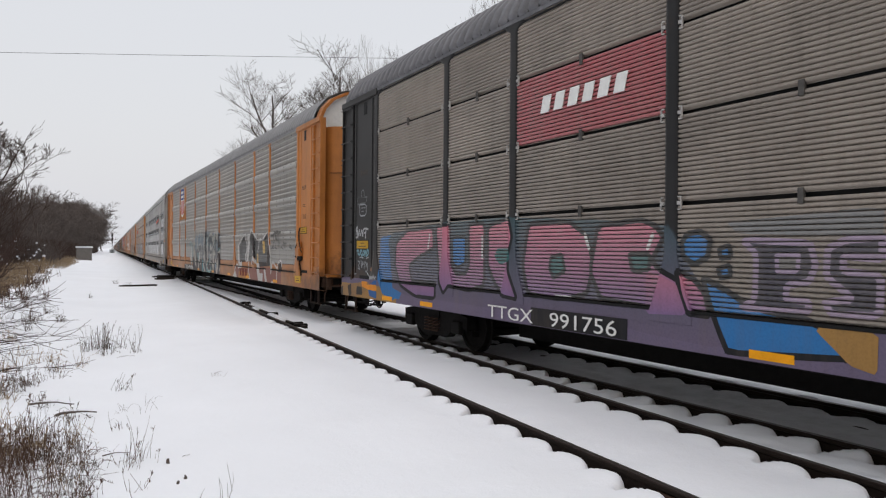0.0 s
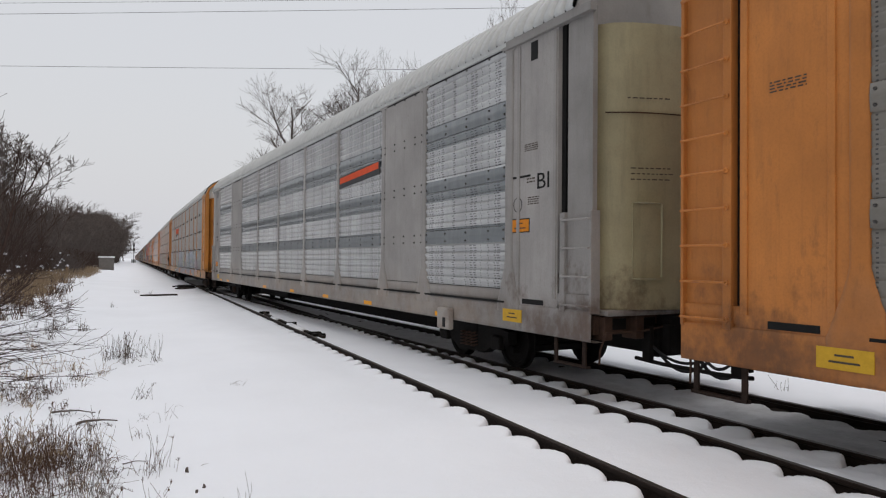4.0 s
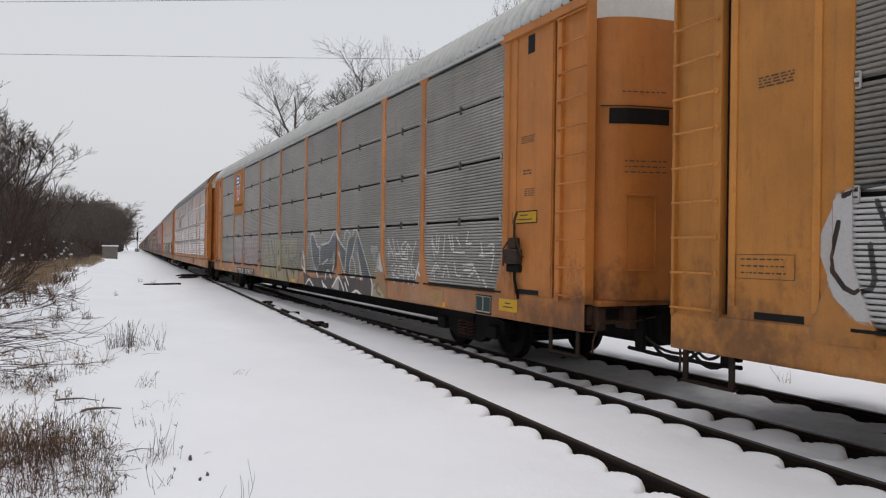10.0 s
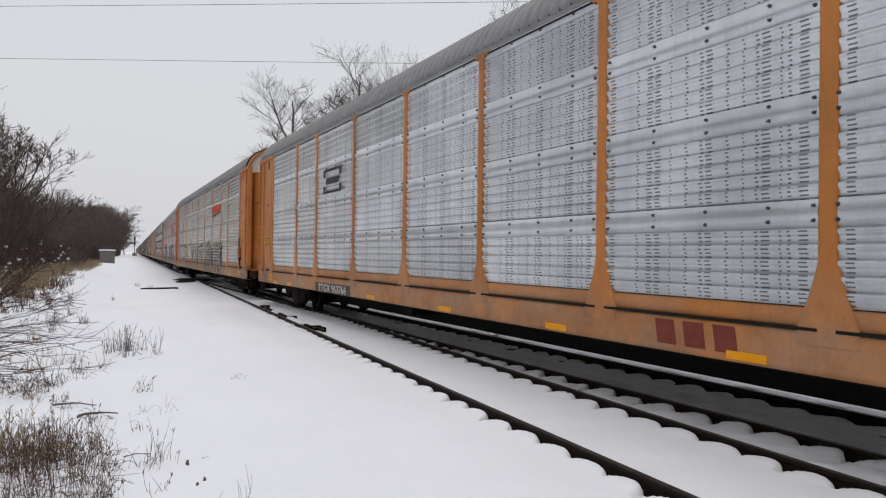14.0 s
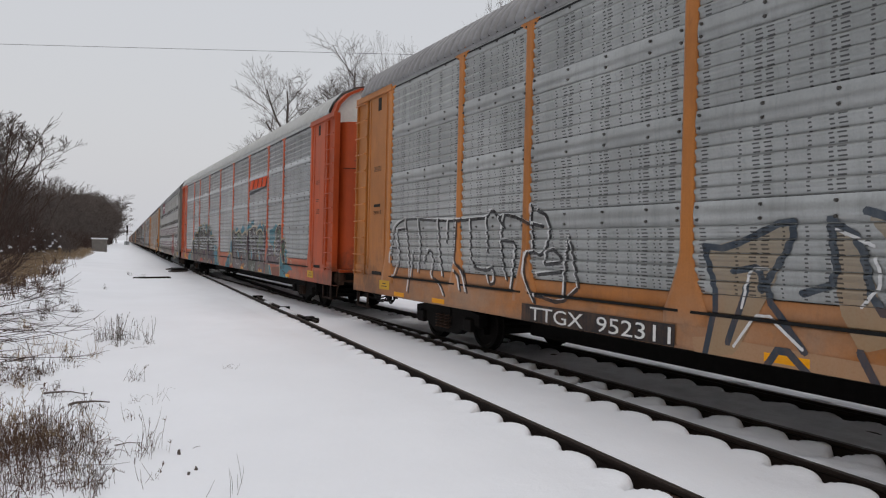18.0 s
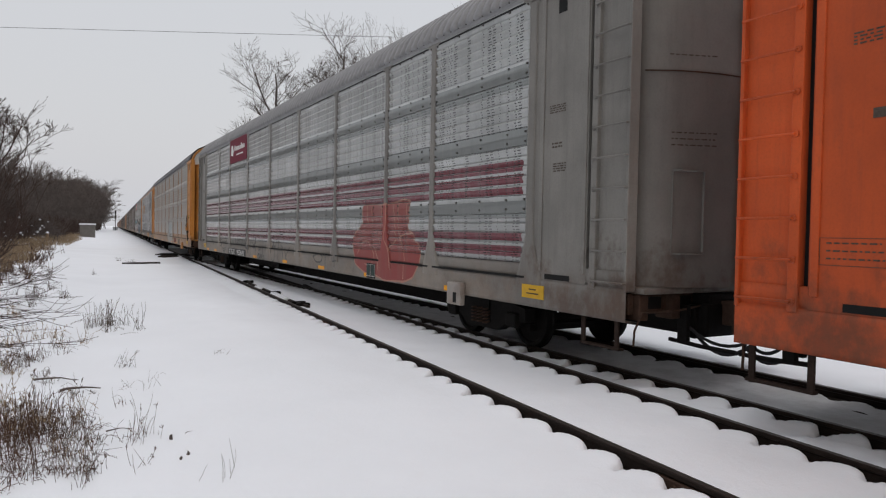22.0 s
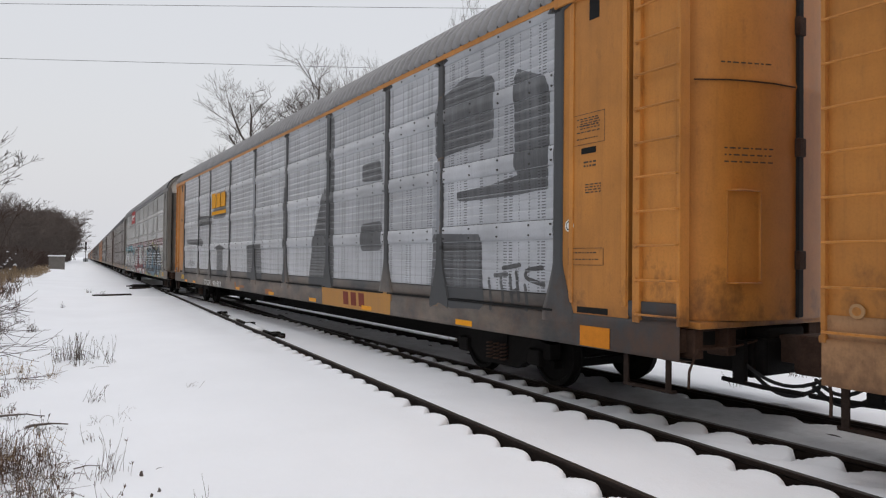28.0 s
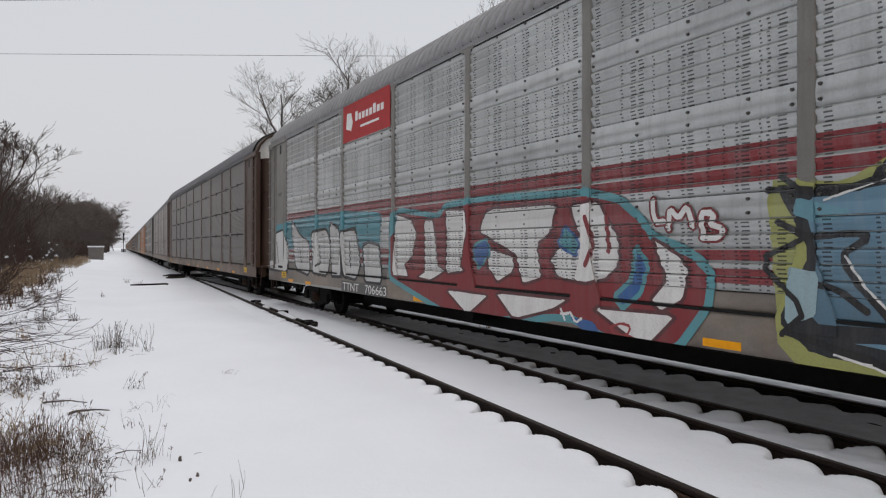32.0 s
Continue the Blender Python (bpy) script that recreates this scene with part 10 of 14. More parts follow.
m6.append(("line", [(-.37, .95), (-.71, 1.21), (-1.0, 1.02)], CHALK, .014))
m6.append(("line", [(-.66, 1.99), (-.7, 1.81), (-1.02, 1.82)], CHALK, .014))
m6.append(("line", [(1.94, 1.08), (1.64, .63)], CHALK, .014))
m6.append(("line", [(-.85, 2.15), (-.89, 2.0), (-.83, 1.99)], INK_NAVY, .014))
m6.append(("line", [(-.99, 2.19), (-.92, 2.11), (-1.0, 2.02)], INK_NAVY, .014))
m6.append(("line", [(-1.1, 2.21), (-1.03, 2.14), (-1.11, 2.08), (-1.06, 2.01)], INK_NAVY, .014))
m6.append(("line", [(-1.22, 2.22), (-1.15, 2.14), (-1.23, 2.09), (-1.16, 2.02)], INK_NAVY, .014))
m6.append(("line", [(-1.29, 2.17), (-1.43, 2.07)], INK_NAVY, .014))
m7.append(("shape", [(-7.29, 1.78), (-7.49, 2.15), (-7.83, 2.18), (-8.19, 2.34), (-8.38, 2.21), (-8.22, 1.91), (-8.04, 1.46), (-7.71, 1.65)], (.05, .22, .28), (.05, .22, .28), None, .0))
m7.append(("shape", [(-8.76, .59), (-8.79, 1.37), (-8.97, 1.47), (-9.12, 1.16), (-9.43, 1.13), (-10.02, 1.06), (-10.2, .96), (-9.86, .94), (-9.56, .83), (-9.82, .72), (-9.75, .61)], (.05, .22, .28), (.05, .22, .28), None, .0))
m7.append(("shape", [(-9.23, 1.4), (-9.29, 1.56), (-9.54, 1.55), (-9.57, 1.09), (-9.33, 1.08)], (.05, .22, .28), (.05, .22, .28), None, .0))
m7.append(("shape", [(-6.99, 1.06), (-7.25, 1.6), (-7.56, 1.68), (-7.87, 1.62), (-8.11, 1.33), (-8.78, 1.55), (-8.8, 1.07), (-8.23, 1.06), (-7.82, 1.07)], (.15, .13, .14), (.13, .1, .13), None, .0))
m7.append(("shape", [(-7.78, .97), (-8.8, 1.02), (-8.76, .59), (-7.93, .59)], (.26, .06, .03), (.2, .1, .07), None, .0))
m7.append(("shape", [(-6.93, 1.02), (-7.58, 1.05), (-7.93, .61), (-6.95, .62)], (.14, .15, .13), (.14, .15, .13), None, .0))
m7.append(("shape", [(-7.37, 1.03), (-7.6, 1.04), (-7.96, .61), (-7.69, .6)], (.05, .22, .28), (.05, .22, .28), CREAM, .014))
m7.append(("shape", [(-7.99, 1.75), (-8.21, 1.81), (-8.2, 2.1), (-8.36, 2.25), (-8.68, 2.32), (-8.87, 2.19), (-8.94, 1.81), (-9.13, 1.87), (-9.34, 1.84), (-9.38, 1.68), (-9.25, 1.45), (-9.24, 1.28), (-9.29, 1.23), (-9.28, 1.12), (-9.09, 1.16), (-8.95, 1.32), (-8.9, 1.55), (-8.67, 1.54), (-8.14, 1.3), (-8.22, 1.53)], (.06, .035, .05), (.07, .045, .065), None, .0))
m7.append(("shape", [(-8.34, 1.78), (-8.37, 2.03), (-8.61, 2.17), (-8.76, 2.11), (-8.83, 1.78), (-8.96, 1.67), (-9.14, 1.78), (-9.26, 1.76), (-9.23, 1.62), (-9.15, 1.5), (-9.12, 1.33), (-9.02, 1.38), (-9.04, 1.61), (-8.86, 1.61), (-8.73, 1.9), (-8.61, 1.99), (-8.46, 1.84)], (.1, .16, .11), (.1, .16, .11), None, .0))
m7.append(("line", [(-7.99, 1.75), (-8.19, 1.81), (-8.2, 2.1), (-8.36, 2.25), (-8.68, 2.33), (-8.87, 2.19), (-8.94, 1.8), (-9.17, 1.9), (-9.37, 1.81), (-9.39, 1.65), (-9.25, 1.45), (-9.21, 1.34), (-9.33, 1.25)], CREAM, .019))
m7.append(("line", [(-6.89, 2.21), (-7.44, 2.02), (-7.3, 1.67), (-7.61, 1.68), (-7.9, 1.59), (-8.12, 1.3)], CREAM, .019))
m7.append(("line", [(-7.99, 1.75), (-8.22, 1.53), (-8.12, 1.3)], CREAM, .019))
m7.append(("line", [(-8.79, .59), (-8.82, 1.43), (-8.95, 1.47), (-9.09, 1.19), (-9.26, 1.12), (-9.24, 1.23)], CREAM, .019))
m7.append(("line", [(-9.54, 1.41), (-9.6, 1.2)], CREAM, .019))
m7.append(("line", [(-9.45, 1.3), (-9.7, 1.33)], CREAM, .019))
m7.append(("line", [(-9.48, 1.38), (-9.66, 1.23)], CREAM, .019))
m7.append(("line", [(-7.26, 1.34), (-7.67, 1.38), (-7.96, 1.13)], PALE_GREEN, .013))
m7.append(("line", [(-8.31, 1.41), (-8.72, 1.55)], PALE_GREEN, .013))
m7.append(("line", [(-8.35, 1.32), (-8.76, 1.46)], PALE_GREEN, .013))
m7.append(("line", [(-8.35, 1.22), (-8.69, 1.31)], PALE_GREEN, .013))
m7.append(("line", [(-8.16, 1.75), (-8.46, 1.72), (-8.3, 1.6), (-8.16, 1.75)], PALE_GREEN, .013))
m7.append(("line", [(-9.91, 1.23), (-10.01, 1.21), (-9.99, 1.14), (-9.88, 1.12)], PALE_GREEN, .013))
m7.append(("line", [(-8.88, .94), (-8.96, 1.09), (-9.06, .94)], INK_NAVY, .016))
m7.append(("line", [(-8.9, .99), (-9.04, 1.01)], INK_NAVY, .016))
m7.append(("line", [(-9.2, 1.11), (-9.09, 1.05), (-9.19, .96)], INK_NAVY, .016))
m7.append(("line", [(-9.22, 1.1), (-9.41, 1.13)], INK_NAVY, .016))
m7.append(("line", [(-9.31, 1.11), (-9.31, .98)], INK_NAVY, .016))
m7.append(("line", [(-9.1, .91), (-9.53, .85), (-9.25, .81)], INK_NAVY, .016))
m7.append(("shape", [(-9.11, .7), (-9.3, .73), (-9.38, .62), (-9.07, .59)], (.46, .28, .17), (.46, .28, .17), None, .0))
m11.append(("shape", [(-3.87, 2.33), (-4.59, 2.26), (-5.37, 2.68), (-5.99, 2.38), (-6.77, 2.34), (-7.17, 2.55), (-7.4, 2.32), (-7.79, 2.37), (-8.22, 2.44), (-8.46, 2.23), (-8.76, 2.46), (-8.96, 2.17), (-9.59, 2.39), (-9.96, 2.57), (-10.17, 2.28), (-10.32, 2.12), (-10.62, 1.89), (-10.9, 1.92), (-11.09, 2.14), (-11.06, 1.57), (-11.25, 1.37), (-11.17, 1.16), (-10.8, .99), (-10.64, .62), (-9.55, .6), (-7.92, .6), (-5.73, .62), (-4.01, .71)], (.33, .34, .11), (.33, .34, .11), None, .0))
m11.append(("shape", [(-3.97, 2.26), (-4.59, 2.17), (-5.16, 2.36), (-5.34, 2.59), (-5.99, 2.32), (-6.77, 2.27), (-7.13, 2.48), (-7.26, 2.18), (-7.7, 2.3), (-7.89, 2.16), (-8.2, 2.33), (-8.43, 2.14), (-8.73, 2.35), (-8.89, 2.08), (-9.23, 2.16), (-9.8, 2.45), (-9.93, 2.52), (-10.07, 2.2), (-10.26, 2.01), (-10.62, 1.82), (-10.9, 1.85), (-11.06, 2.06), (-11.03, 1.71), (-10.96, 1.5), (-11.23, 1.37), (-11.07, 1.29), (-11.18, 1.19), (-10.86, 1.07), (-10.63, .91), (-10.34, .76), (-9.55, .64), (-9.1, .85), (-8.45, .77), (-7.92, .68), (-7.12, .81), (-5.73, .74), (-4.32, .82), (-4.0, 1.07), (-4.3, 1.68)], (.018, .02, .024), (.018, .02, .024), None, .0))
m11.append(("shape", [(-4.23, 2.13), (-5.16, 2.24), (-5.03, 1.91), (-5.45, 1.35), (-4.96, 1.09), (-4.31, 1.08), (-4.36, 1.68)], (.085, .16, .22), (.14, .26, .35), None, .0))
m11.append(("shape", [(-5.43, 2.32), (-6.0, 2.24), (-7.01, 2.2), (-6.88, 1.99), (-6.19, 2.05), (-5.7, 1.9), (-5.45, 1.57)], (.085, .16, .22), (.14, .26, .35), None, .0))
m11.append(("shape", [(-7.2, 2.1), (-7.66, 2.22), (-7.8, 1.93), (-7.1, 1.79)], (.085, .16, .22), (.14, .26, .35), None, .0))
m11.append(("shape", [(-7.89, 2.11), (-8.17, 2.21), (-8.4, 1.96), (-8.12, 1.79), (-7.9, 1.88)], (.085, .16, .22), (.14, .26, .35), None, .0))
m11.append(("shape", [(-8.52, 2.03), (-8.76, 2.2), (-8.82, 1.96), (-8.64, 1.74), (-8.44, 1.79)], (.085, .16, .22), (.14, .26, .35), None, .0))
m11.append(("shape", [(-6.25, 1.56), (-7.21, 1.87), (-7.42, 1.21), (-6.79, 1.12), (-5.72, 1.01), (-5.46, 1.13)], (.085, .16, .22), (.14, .26, .35), None, .0))
m11.append(("shape", [(-7.52, 1.07), (-7.32, 1.5), (-7.67, 1.69), (-7.91, 1.23)], (.085, .16, .22), (.14, .26, .35), None, .0))
m11.append(("shape", [(-8.01, 1.58), (-8.47, 1.65), (-8.89, 1.44), (-8.97, 1.28), (-8.7, .94), (-8.1, .95), (-7.98, 1.12), (-8.34, 1.34)], (.085, .16, .22), (.14, .26, .35), None, .0))
m11.append(("shape", [(-4.47, .97), (-8.45, .97), (-7.92, .71), (-6.46, .79)], (.085, .16, .22), (.14, .26, .35), None, .0))
m11.append(("shape", [(-9.6, 2.22), (-9.8, 2.35), (-9.94, 2.26), (-10.13, 1.93), (-10.32, 1.88), (-10.62, 1.73), (-10.85, 1.69), (-10.97, 1.78), (-10.85, 1.5), (-10.51, 1.34), (-10.36, 1.09), (-9.82, 1.0), (-9.37, 1.05), (-9.17, 1.18), (-9.32, 1.45), (-9.53, 1.7)], (.085, .16, .22), (.14, .26, .35), None, .0))
m11.append(("shape", [(-9.47, .96), (-9.95, 1.01), (-10.4, 1.02), (-10.27, .84), (-9.96, .71), (-9.62, .74)], (.085, .16, .22), (.14, .26, .35), None, .0))
m11.append(("shape", [(-10.55, 1.12), (-10.8, 1.37), (-10.91, 1.36), (-10.71, 1.15), (-10.93, 1.11), (-10.63, 1.02)], (.085, .16, .22), (.14, .26, .35), None, .0))
m11.append(("shape", [(-5.84, 1.17), (-5.76, 1.47), (-6.08, 1.88), (-6.46, 1.69), (-6.25, 1.48)], (.2, .21, .22), (.2, .21, .22), None, .0))
m11.append(("shape", [(-9.09, 1.52), (-9.24, 1.7), (-9.35, 2.05), (-9.43, 1.78), (-9.2, 1.43)], (.2, .21, .22), (.2, .21, .22), None, .0))
m11.append(("shape", [(-9.59, 1.3), (-9.7, 1.7), (-9.87, 1.9), (-10.05, 1.63), (-10.09, 1.32), (-9.9, 1.1), (-9.71, 1.13)], (.018, .02, .024), (.018, .02, .024), None, .0))
m11.append(("shape", [(-8.01, .72), (-8.78, .87), (-9.29, .65), (-8.95, .62)], (.33, .34, .11), (.33, .34, .11), None, .0))
m11.append(("shape", [(-10.02, .64), (-10.52, .84), (-10.67, .62)], (.33, .34, .11), (.33, .34, .11), None, .0))
m11.append(("line", [(-5.37, 2.55), (-5.74, 2.28), (-6.77, 2.21)], CHALK, .013))
m11.append(("line", [(-7.03, 2.13), (-7.7, 2.28)], CHALK, .013))
m11.append(("line", [(-10.2, 1.99), (-10.62, 1.74), (-10.93, 1.89)], CHALK, .013))
m11.append(("line", [(-9.36, 1.54), (-9.4, 1.13)], CHALK, .013))
m11.append(("line", [(-9.22, 1.31), (-9.57, 1.32)], CHALK, .013))
m11.append(("line", [(-9.65, 1.06), (-9.89, .69)], CHALK, .013))
m11.append(("line", [(-9.51, .93), (-9.82, .96)], CHALK, .013))
m11.append(("line", [(-9.62, .71), (-10.21, .83), (-10.46, 1.0)], CHALK, .013))
m11.append(("line", [(-5.71, 1.47), (-6.0, 1.79), (-6.39, 1.83)], CHALK, .013))
m11.append(("line", [(-8.12, 1.6), (-8.61, 1.59), (-8.97, 1.36)], CHALK, .013))
m11.append(("shape", [(-11.34, 1.78), (-11.38, 1.64), (-11.49, 1.63), (-11.39, 1.59), (-11.35, 1.44), (-11.31, 1.59), (-11.19, 1.62), (-11.3, 1.64)], (.62, .62, .6), (.62, .62, .6), None, .0))
m11.append(("shape", [(-11.64, 1.58), (-11.68, 1.37), (-11.78, 1.34), (-11.69, 1.3), (-11.65, 1.12), (-11.61, 1.3), (-11.52, 1.33), (-11.61, 1.36)], (.62, .62, .6), (.62, .62, .6), None, .0))
m11.append(("shape", [(-11.45, 1.28), (-11.5, 1.08), (-11.49, .85), (-11.43, 1.04)], (.62, .62, .6), (.62, .62, .6), None, .0))
m11.append(("line", [(-4.02, 2.36), (-4.17, 2.23), (-4.42, 2.17), (-4.78, 2.22), (-4.92, 2.39), (-5.06, 2.54)], BLK, .03))
m11.append(("line", [(-5.07, 2.35), (-5.1, 1.98), (-5.0, 1.68)], BLK, .03))
m11.append(("line", [(-5.34, 2.3), (-5.37, 1.97), (-5.45, 1.85)], BLK, .03))
m11.append(("line", [(-5.44, 1.74), (-5.68, 1.97), (-5.96, 1.97), (-6.15, 1.87), (-6.23, 1.75), (-6.07, 1.45), (-5.91, 1.34)], BLK, .03))
m11.append(("line", [(-3.99, 1.95), (-4.26, 1.81), (-4.66, 1.84), (-4.79, 1.81), (-4.55, 1.66), (-4.67, 1.45), (-4.98, 1.11)], BLK, .03))
m11.append(("line", [(-4.17, 1.44), (-4.51, 1.39), (-4.76, 1.21)], BLK, .03))
m11.append(("line", [(-6.23, 1.75), (-6.47, 1.59), (-6.58, 1.51)], BLK, .03))
m11.append(("line", [(-5.91, 1.34), (-6.28, 1.08), (-6.57, 1.26), (-6.83, 1.3)], BLK, .03))
m11.append(("line", [(-4.09, .98), (-4.51, .89), (-4.89, .81), (-5.26, .64)], BLK, .03))
m11.append(("line", [(-5.31, .59), (-5.5, .75), (-5.74, .84), (-6.08, .85), (-6.33, .7)], BLK, .03))
m11.append(("line", [(-5.56, 1.35), (-5.59, 1.01), (-5.68, .84)], BLK, .03))
m11.append(("shape", [(-5.41, 1.36), (-5.56, 1.59), (-5.77, 1.7), (-5.87, 1.71), (-5.68, 1.49), (-5.56, 1.34)], BLK, BLK, None, .0))
m11.append(("shape", [(-6.61, 1.79), (-6.86, 1.94), (-6.86, 1.57), (-6.74, 1.43), (-6.7, 1.7)], BLK, BLK, None, .0))
m11.append(("shape", [(-6.4, 1.0), (-6.66, .98), (-6.62, .62), (-6.43, .68)], BLK, BLK, None, .0))
m11.append(("shape", [(-4.17, 2.16), (-4.66, 2.02), (-4.42, 1.92), (-4.13, 2.01)], (.12, .27, .33), (.12, .27, .33), None, .0))
m11.append(("shape", [(-4.08, 1.56), (-4.38, 1.51), (-4.35, 1.13), (-4.07, 1.05)], (.30, .42, .45), (.30, .42, .45), None, .0))
m11.append(("shape", [(-5.5, 2.34), (-6.07, 2.22), (-6.02, 2.05), (-5.56, 2.09)], (.12, .24, .38), (.12, .24, .38), None, .0))
m11.append(("shape", [(-5.68, 1.91), (-6.02, 1.9), (-6.07, 1.7), (-5.8, 1.49), (-5.62, 1.43)], (.20, .25, .31), (.20, .25, .31), None, .0))
m11.append(("shape", [(-5.1, 1.53), (-5.44, 1.48), (-5.5, 1.22), (-5.17, 1.19)], (.20, .24, .28), (.20, .24, .28), None, .0))
m11.append(("shape", [(-4.92, 2.55), (-5.14, 2.51), (-5.1, 2.33), (-4.92, 2.37)], (.42, .42, .12), (.42, .42, .12), None, .0))
m11.append(("shape", [(-4.09, .72), (-4.59, .74), (-4.98, .6), (-4.27, .55)], (.42, .42, .12), (.42, .42, .12), None, .0))
m11.append(("shape", [(-6.05, .7), (-6.28, .72), (-6.34, .6), (-6.08, .58)], (.42, .42, .12), (.42, .42, .12), None, .0))
m11.append(("line", [(-5.44, 1.7), (-5.68, 1.93), (-5.99, 1.93), (-6.12, 1.79)], BRIGHT, .011))
m11.append(("line", [(-4.59, 1.65), (-4.76, 1.39), (-5.02, 1.14)], BRIGHT, .011))
m11.append(("line", [(-5.91, 1.3), (-6.28, 1.12), (-6.57, 1.23)], BRIGHT, .011))
m11.append(("line", [(-4.42, 2.12), (-4.9, 2.26)], BRIGHT, .011))
m11.append(("line", [(-5.41, 1.32), (-5.31, 1.37), (-5.1, 1.47)], BRIGHT, .011))
m11.append(("line", [(-5.28, .62), (-4.89, .77), (-4.51, .84)], BRIGHT, .011))
m11.append(("line", [(-5.74, 1.98), (-5.77, 2.06)], BRIGHT, .011))
m11.append(("line", [(-6.23, 1.8), (-6.47, 1.63), (-6.57, 1.57)], BRIGHT, .011))
m11.append(("line", [(-11.39, 1.79), (-11.39, 1.46)], BRIGHT, .028))
m11.append(("line", [(-11.25, 1.62), (-11.55, 1.62)], BRIGHT, .028))
m11.append(("line", [(-11.63, 1.55), (-11.66, 1.06)], BRIGHT, .028))
m11.append(("line", [(-11.5, 1.31), (-11.78, 1.33)], BRIGHT, .028))
m11.append(("line", [(-11.62, .96), (-11.65, .66)], BRIGHT, .028))
m11.append(("line", [(-12.1, 1.5), (-12.07, 1.71), (-12.13, 1.74), (-12.19, 1.59), (-12.14, 1.49)], (.05, .055, .055), .016))
m11.append(("line", [(-12.23, 1.55), (-12.28, 1.69), (-12.33, 1.54)], (.05, .055, .055), .016))
m11.append(("line", [(-12.35, 1.57), (-12.38, 1.87), (-12.42, 1.6), (-12.49, 1.65)], (.05, .055, .055), .016))
m11.append(("line", [(-12.51, 1.58), (-12.55, 1.96), (-12.58, 1.6), (-12.69, 1.67)], (.05, .055, .055), .016))
m11.append(("line", [(-3.88, 2.24), (-4.83, 2.21), (-5.25, 2.59), (-5.95, 2.32), (-6.82, 2.28), (-7.01, 2.57), (-7.14, 2.14)], BLK, .026))
m11.append(("line", [(-7.14, 2.14), (-7.65, 2.28), (-7.75, 2.36), (-7.86, 2.15), (-8.06, 2.34), (-8.25, 2.1), (-8.67, 2.38), (-8.79, 2.12)], BLK, .026))
m11.append(("line", [(-4.26, 1.81), (-3.77, 1.6), (-4.28, 1.18), (-4.04, .96)], BLK, .026))
m11.append(("line", [(-8.39, 1.5), (-8.68, 1.8), (-8.85, 1.51), (-8.97, 1.09), (-8.75, .93)], BLK, .026))
m11.append(("line", [(-9.76, 1.79), (-9.94, 2.05), (-10.28, 1.85), (-10.37, 1.73), (-10.68, 1.73), (-10.96, 1.84), (-11.08, 1.98)], BLK, .026))
m11.append(("line", [(-10.53, 1.49), (-10.96, 1.51), (-11.03, 1.73)], BLK, .026))
m11.append(("line", [(-10.96, 1.45), (-11.2, 1.4), (-11.1, 1.23), (-11.23, 1.19)], BLK, .026))
m11.append(("shape", [(-9.02, 1.72), (-9.28, 2.0), (-9.5, 1.93), (-9.23, 1.52), (-9.02, 1.44)], BLK, BLK, None, .0))
m11.append(("shape", [(-7.6, 1.32), (-7.8, 1.72), (-8.13, 1.49), (-8.26, 1.27), (-7.94, 1.1)], BLK, BLK, None, .0))
m11.append(("shape", [(-5.21, 1.42), (-5.77, 1.71), (-6.18, 1.76), (-5.87, 1.34), (-5.48, 1.23)], BLK, BLK, None, .0))

INK_GREY, CREAM_WHITE = (0.05, 0.05, 0.05), (0.50, 0.485, 0.44)
m1, m3, n6, m8, m10 = [], [], [], [], []
m10.append(("shape", [(-8.75, 3.28), (-8.98, 3.28), (-8.98, 2.04), (-8.75, 2.07)], (.29, .305, .33), (.29, .305, .33), None, .0))
m10.append(("shape", [(-8.79, 3.31), (-8.8, 4.21), (-9.59, 4.45), (-10.41, 4.32), (-10.39, 3.43), (-10.3, 3.39), (-9.59, 3.37)], (.062, .065, .069), (.062, .065, .069), None, .0))
m10.append(("shape", [(-10.85, 4.31), (-11.6, 4.02), (-11.6, 2.82), (-10.89, 2.83)], (.062, .065, .069), (.062, .065, .069), None, .0))
m10.append(("shape", [(-9.45, 2.75), (-10.24, 2.77), (-10.89, 2.85), (-11.58, 2.91), (-11.58, 2.61), (-11.42, 2.61), (-10.89, 2.59), (-9.56, 2.59), (-9.44, 2.64)], (.062, .065, .069), (.062, .065, .069), None, .0))
m10.append(("shape", [(-8.76, 2.07), (-8.82, 2.13), (-10.06, 2.1), (-10.12, 2.03), (-10.14, 1.55), (-10.2, 1.02), (-9.23, .99), (-9.0, 1.04), (-8.66, .95)], (.062, .065, .069), (.062, .065, .069), None, .0))
m10.append(("shape", [(-5.99, 3.55), (-6.78, 3.58), (-6.87, 3.18), (-5.99, 3.22)], (.062, .065, .069), (.062, .065, .069), None, .0))
m10.append(("shape", [(-5.95, 2.4), (-6.87, 2.43), (-6.88, 1.89), (-5.96, 1.87)], (.062, .065, .069), (.062, .065, .069), None, .0))
m10.append(("shape", [(-4.11, 4.88), (-4.55, 4.8), (-4.59, 1.03), (-4.11, 1.02)], (.062, .065, .069), (.062, .065, .069), None, .0))
m10.append(("shape", [(-4.08, 3.43), (-4.15, 1.06), (-3.02, 1.07), (-3.33, 2.2)], (.062, .065, .069), (.062, .065, .069), None, .0))
m10.append(("shape", [(-8.99, 1.94), (-10.12, 1.92), (-10.12, 1.85), (-8.99, 1.87)], (.02, .02, .021), (.02, .02, .021), None, .0))
m10.append(("line", [(-10.31, 1.45), (-10.38, 1.05)], INK_GREY, .03))
m10.append(("line", [(-10.45, 1.51), (-10.74, 1.53)], INK_GREY, .03))
m10.append(("line", [(-10.59, 1.49), (-10.65, 1.17)], INK_GREY, .03))
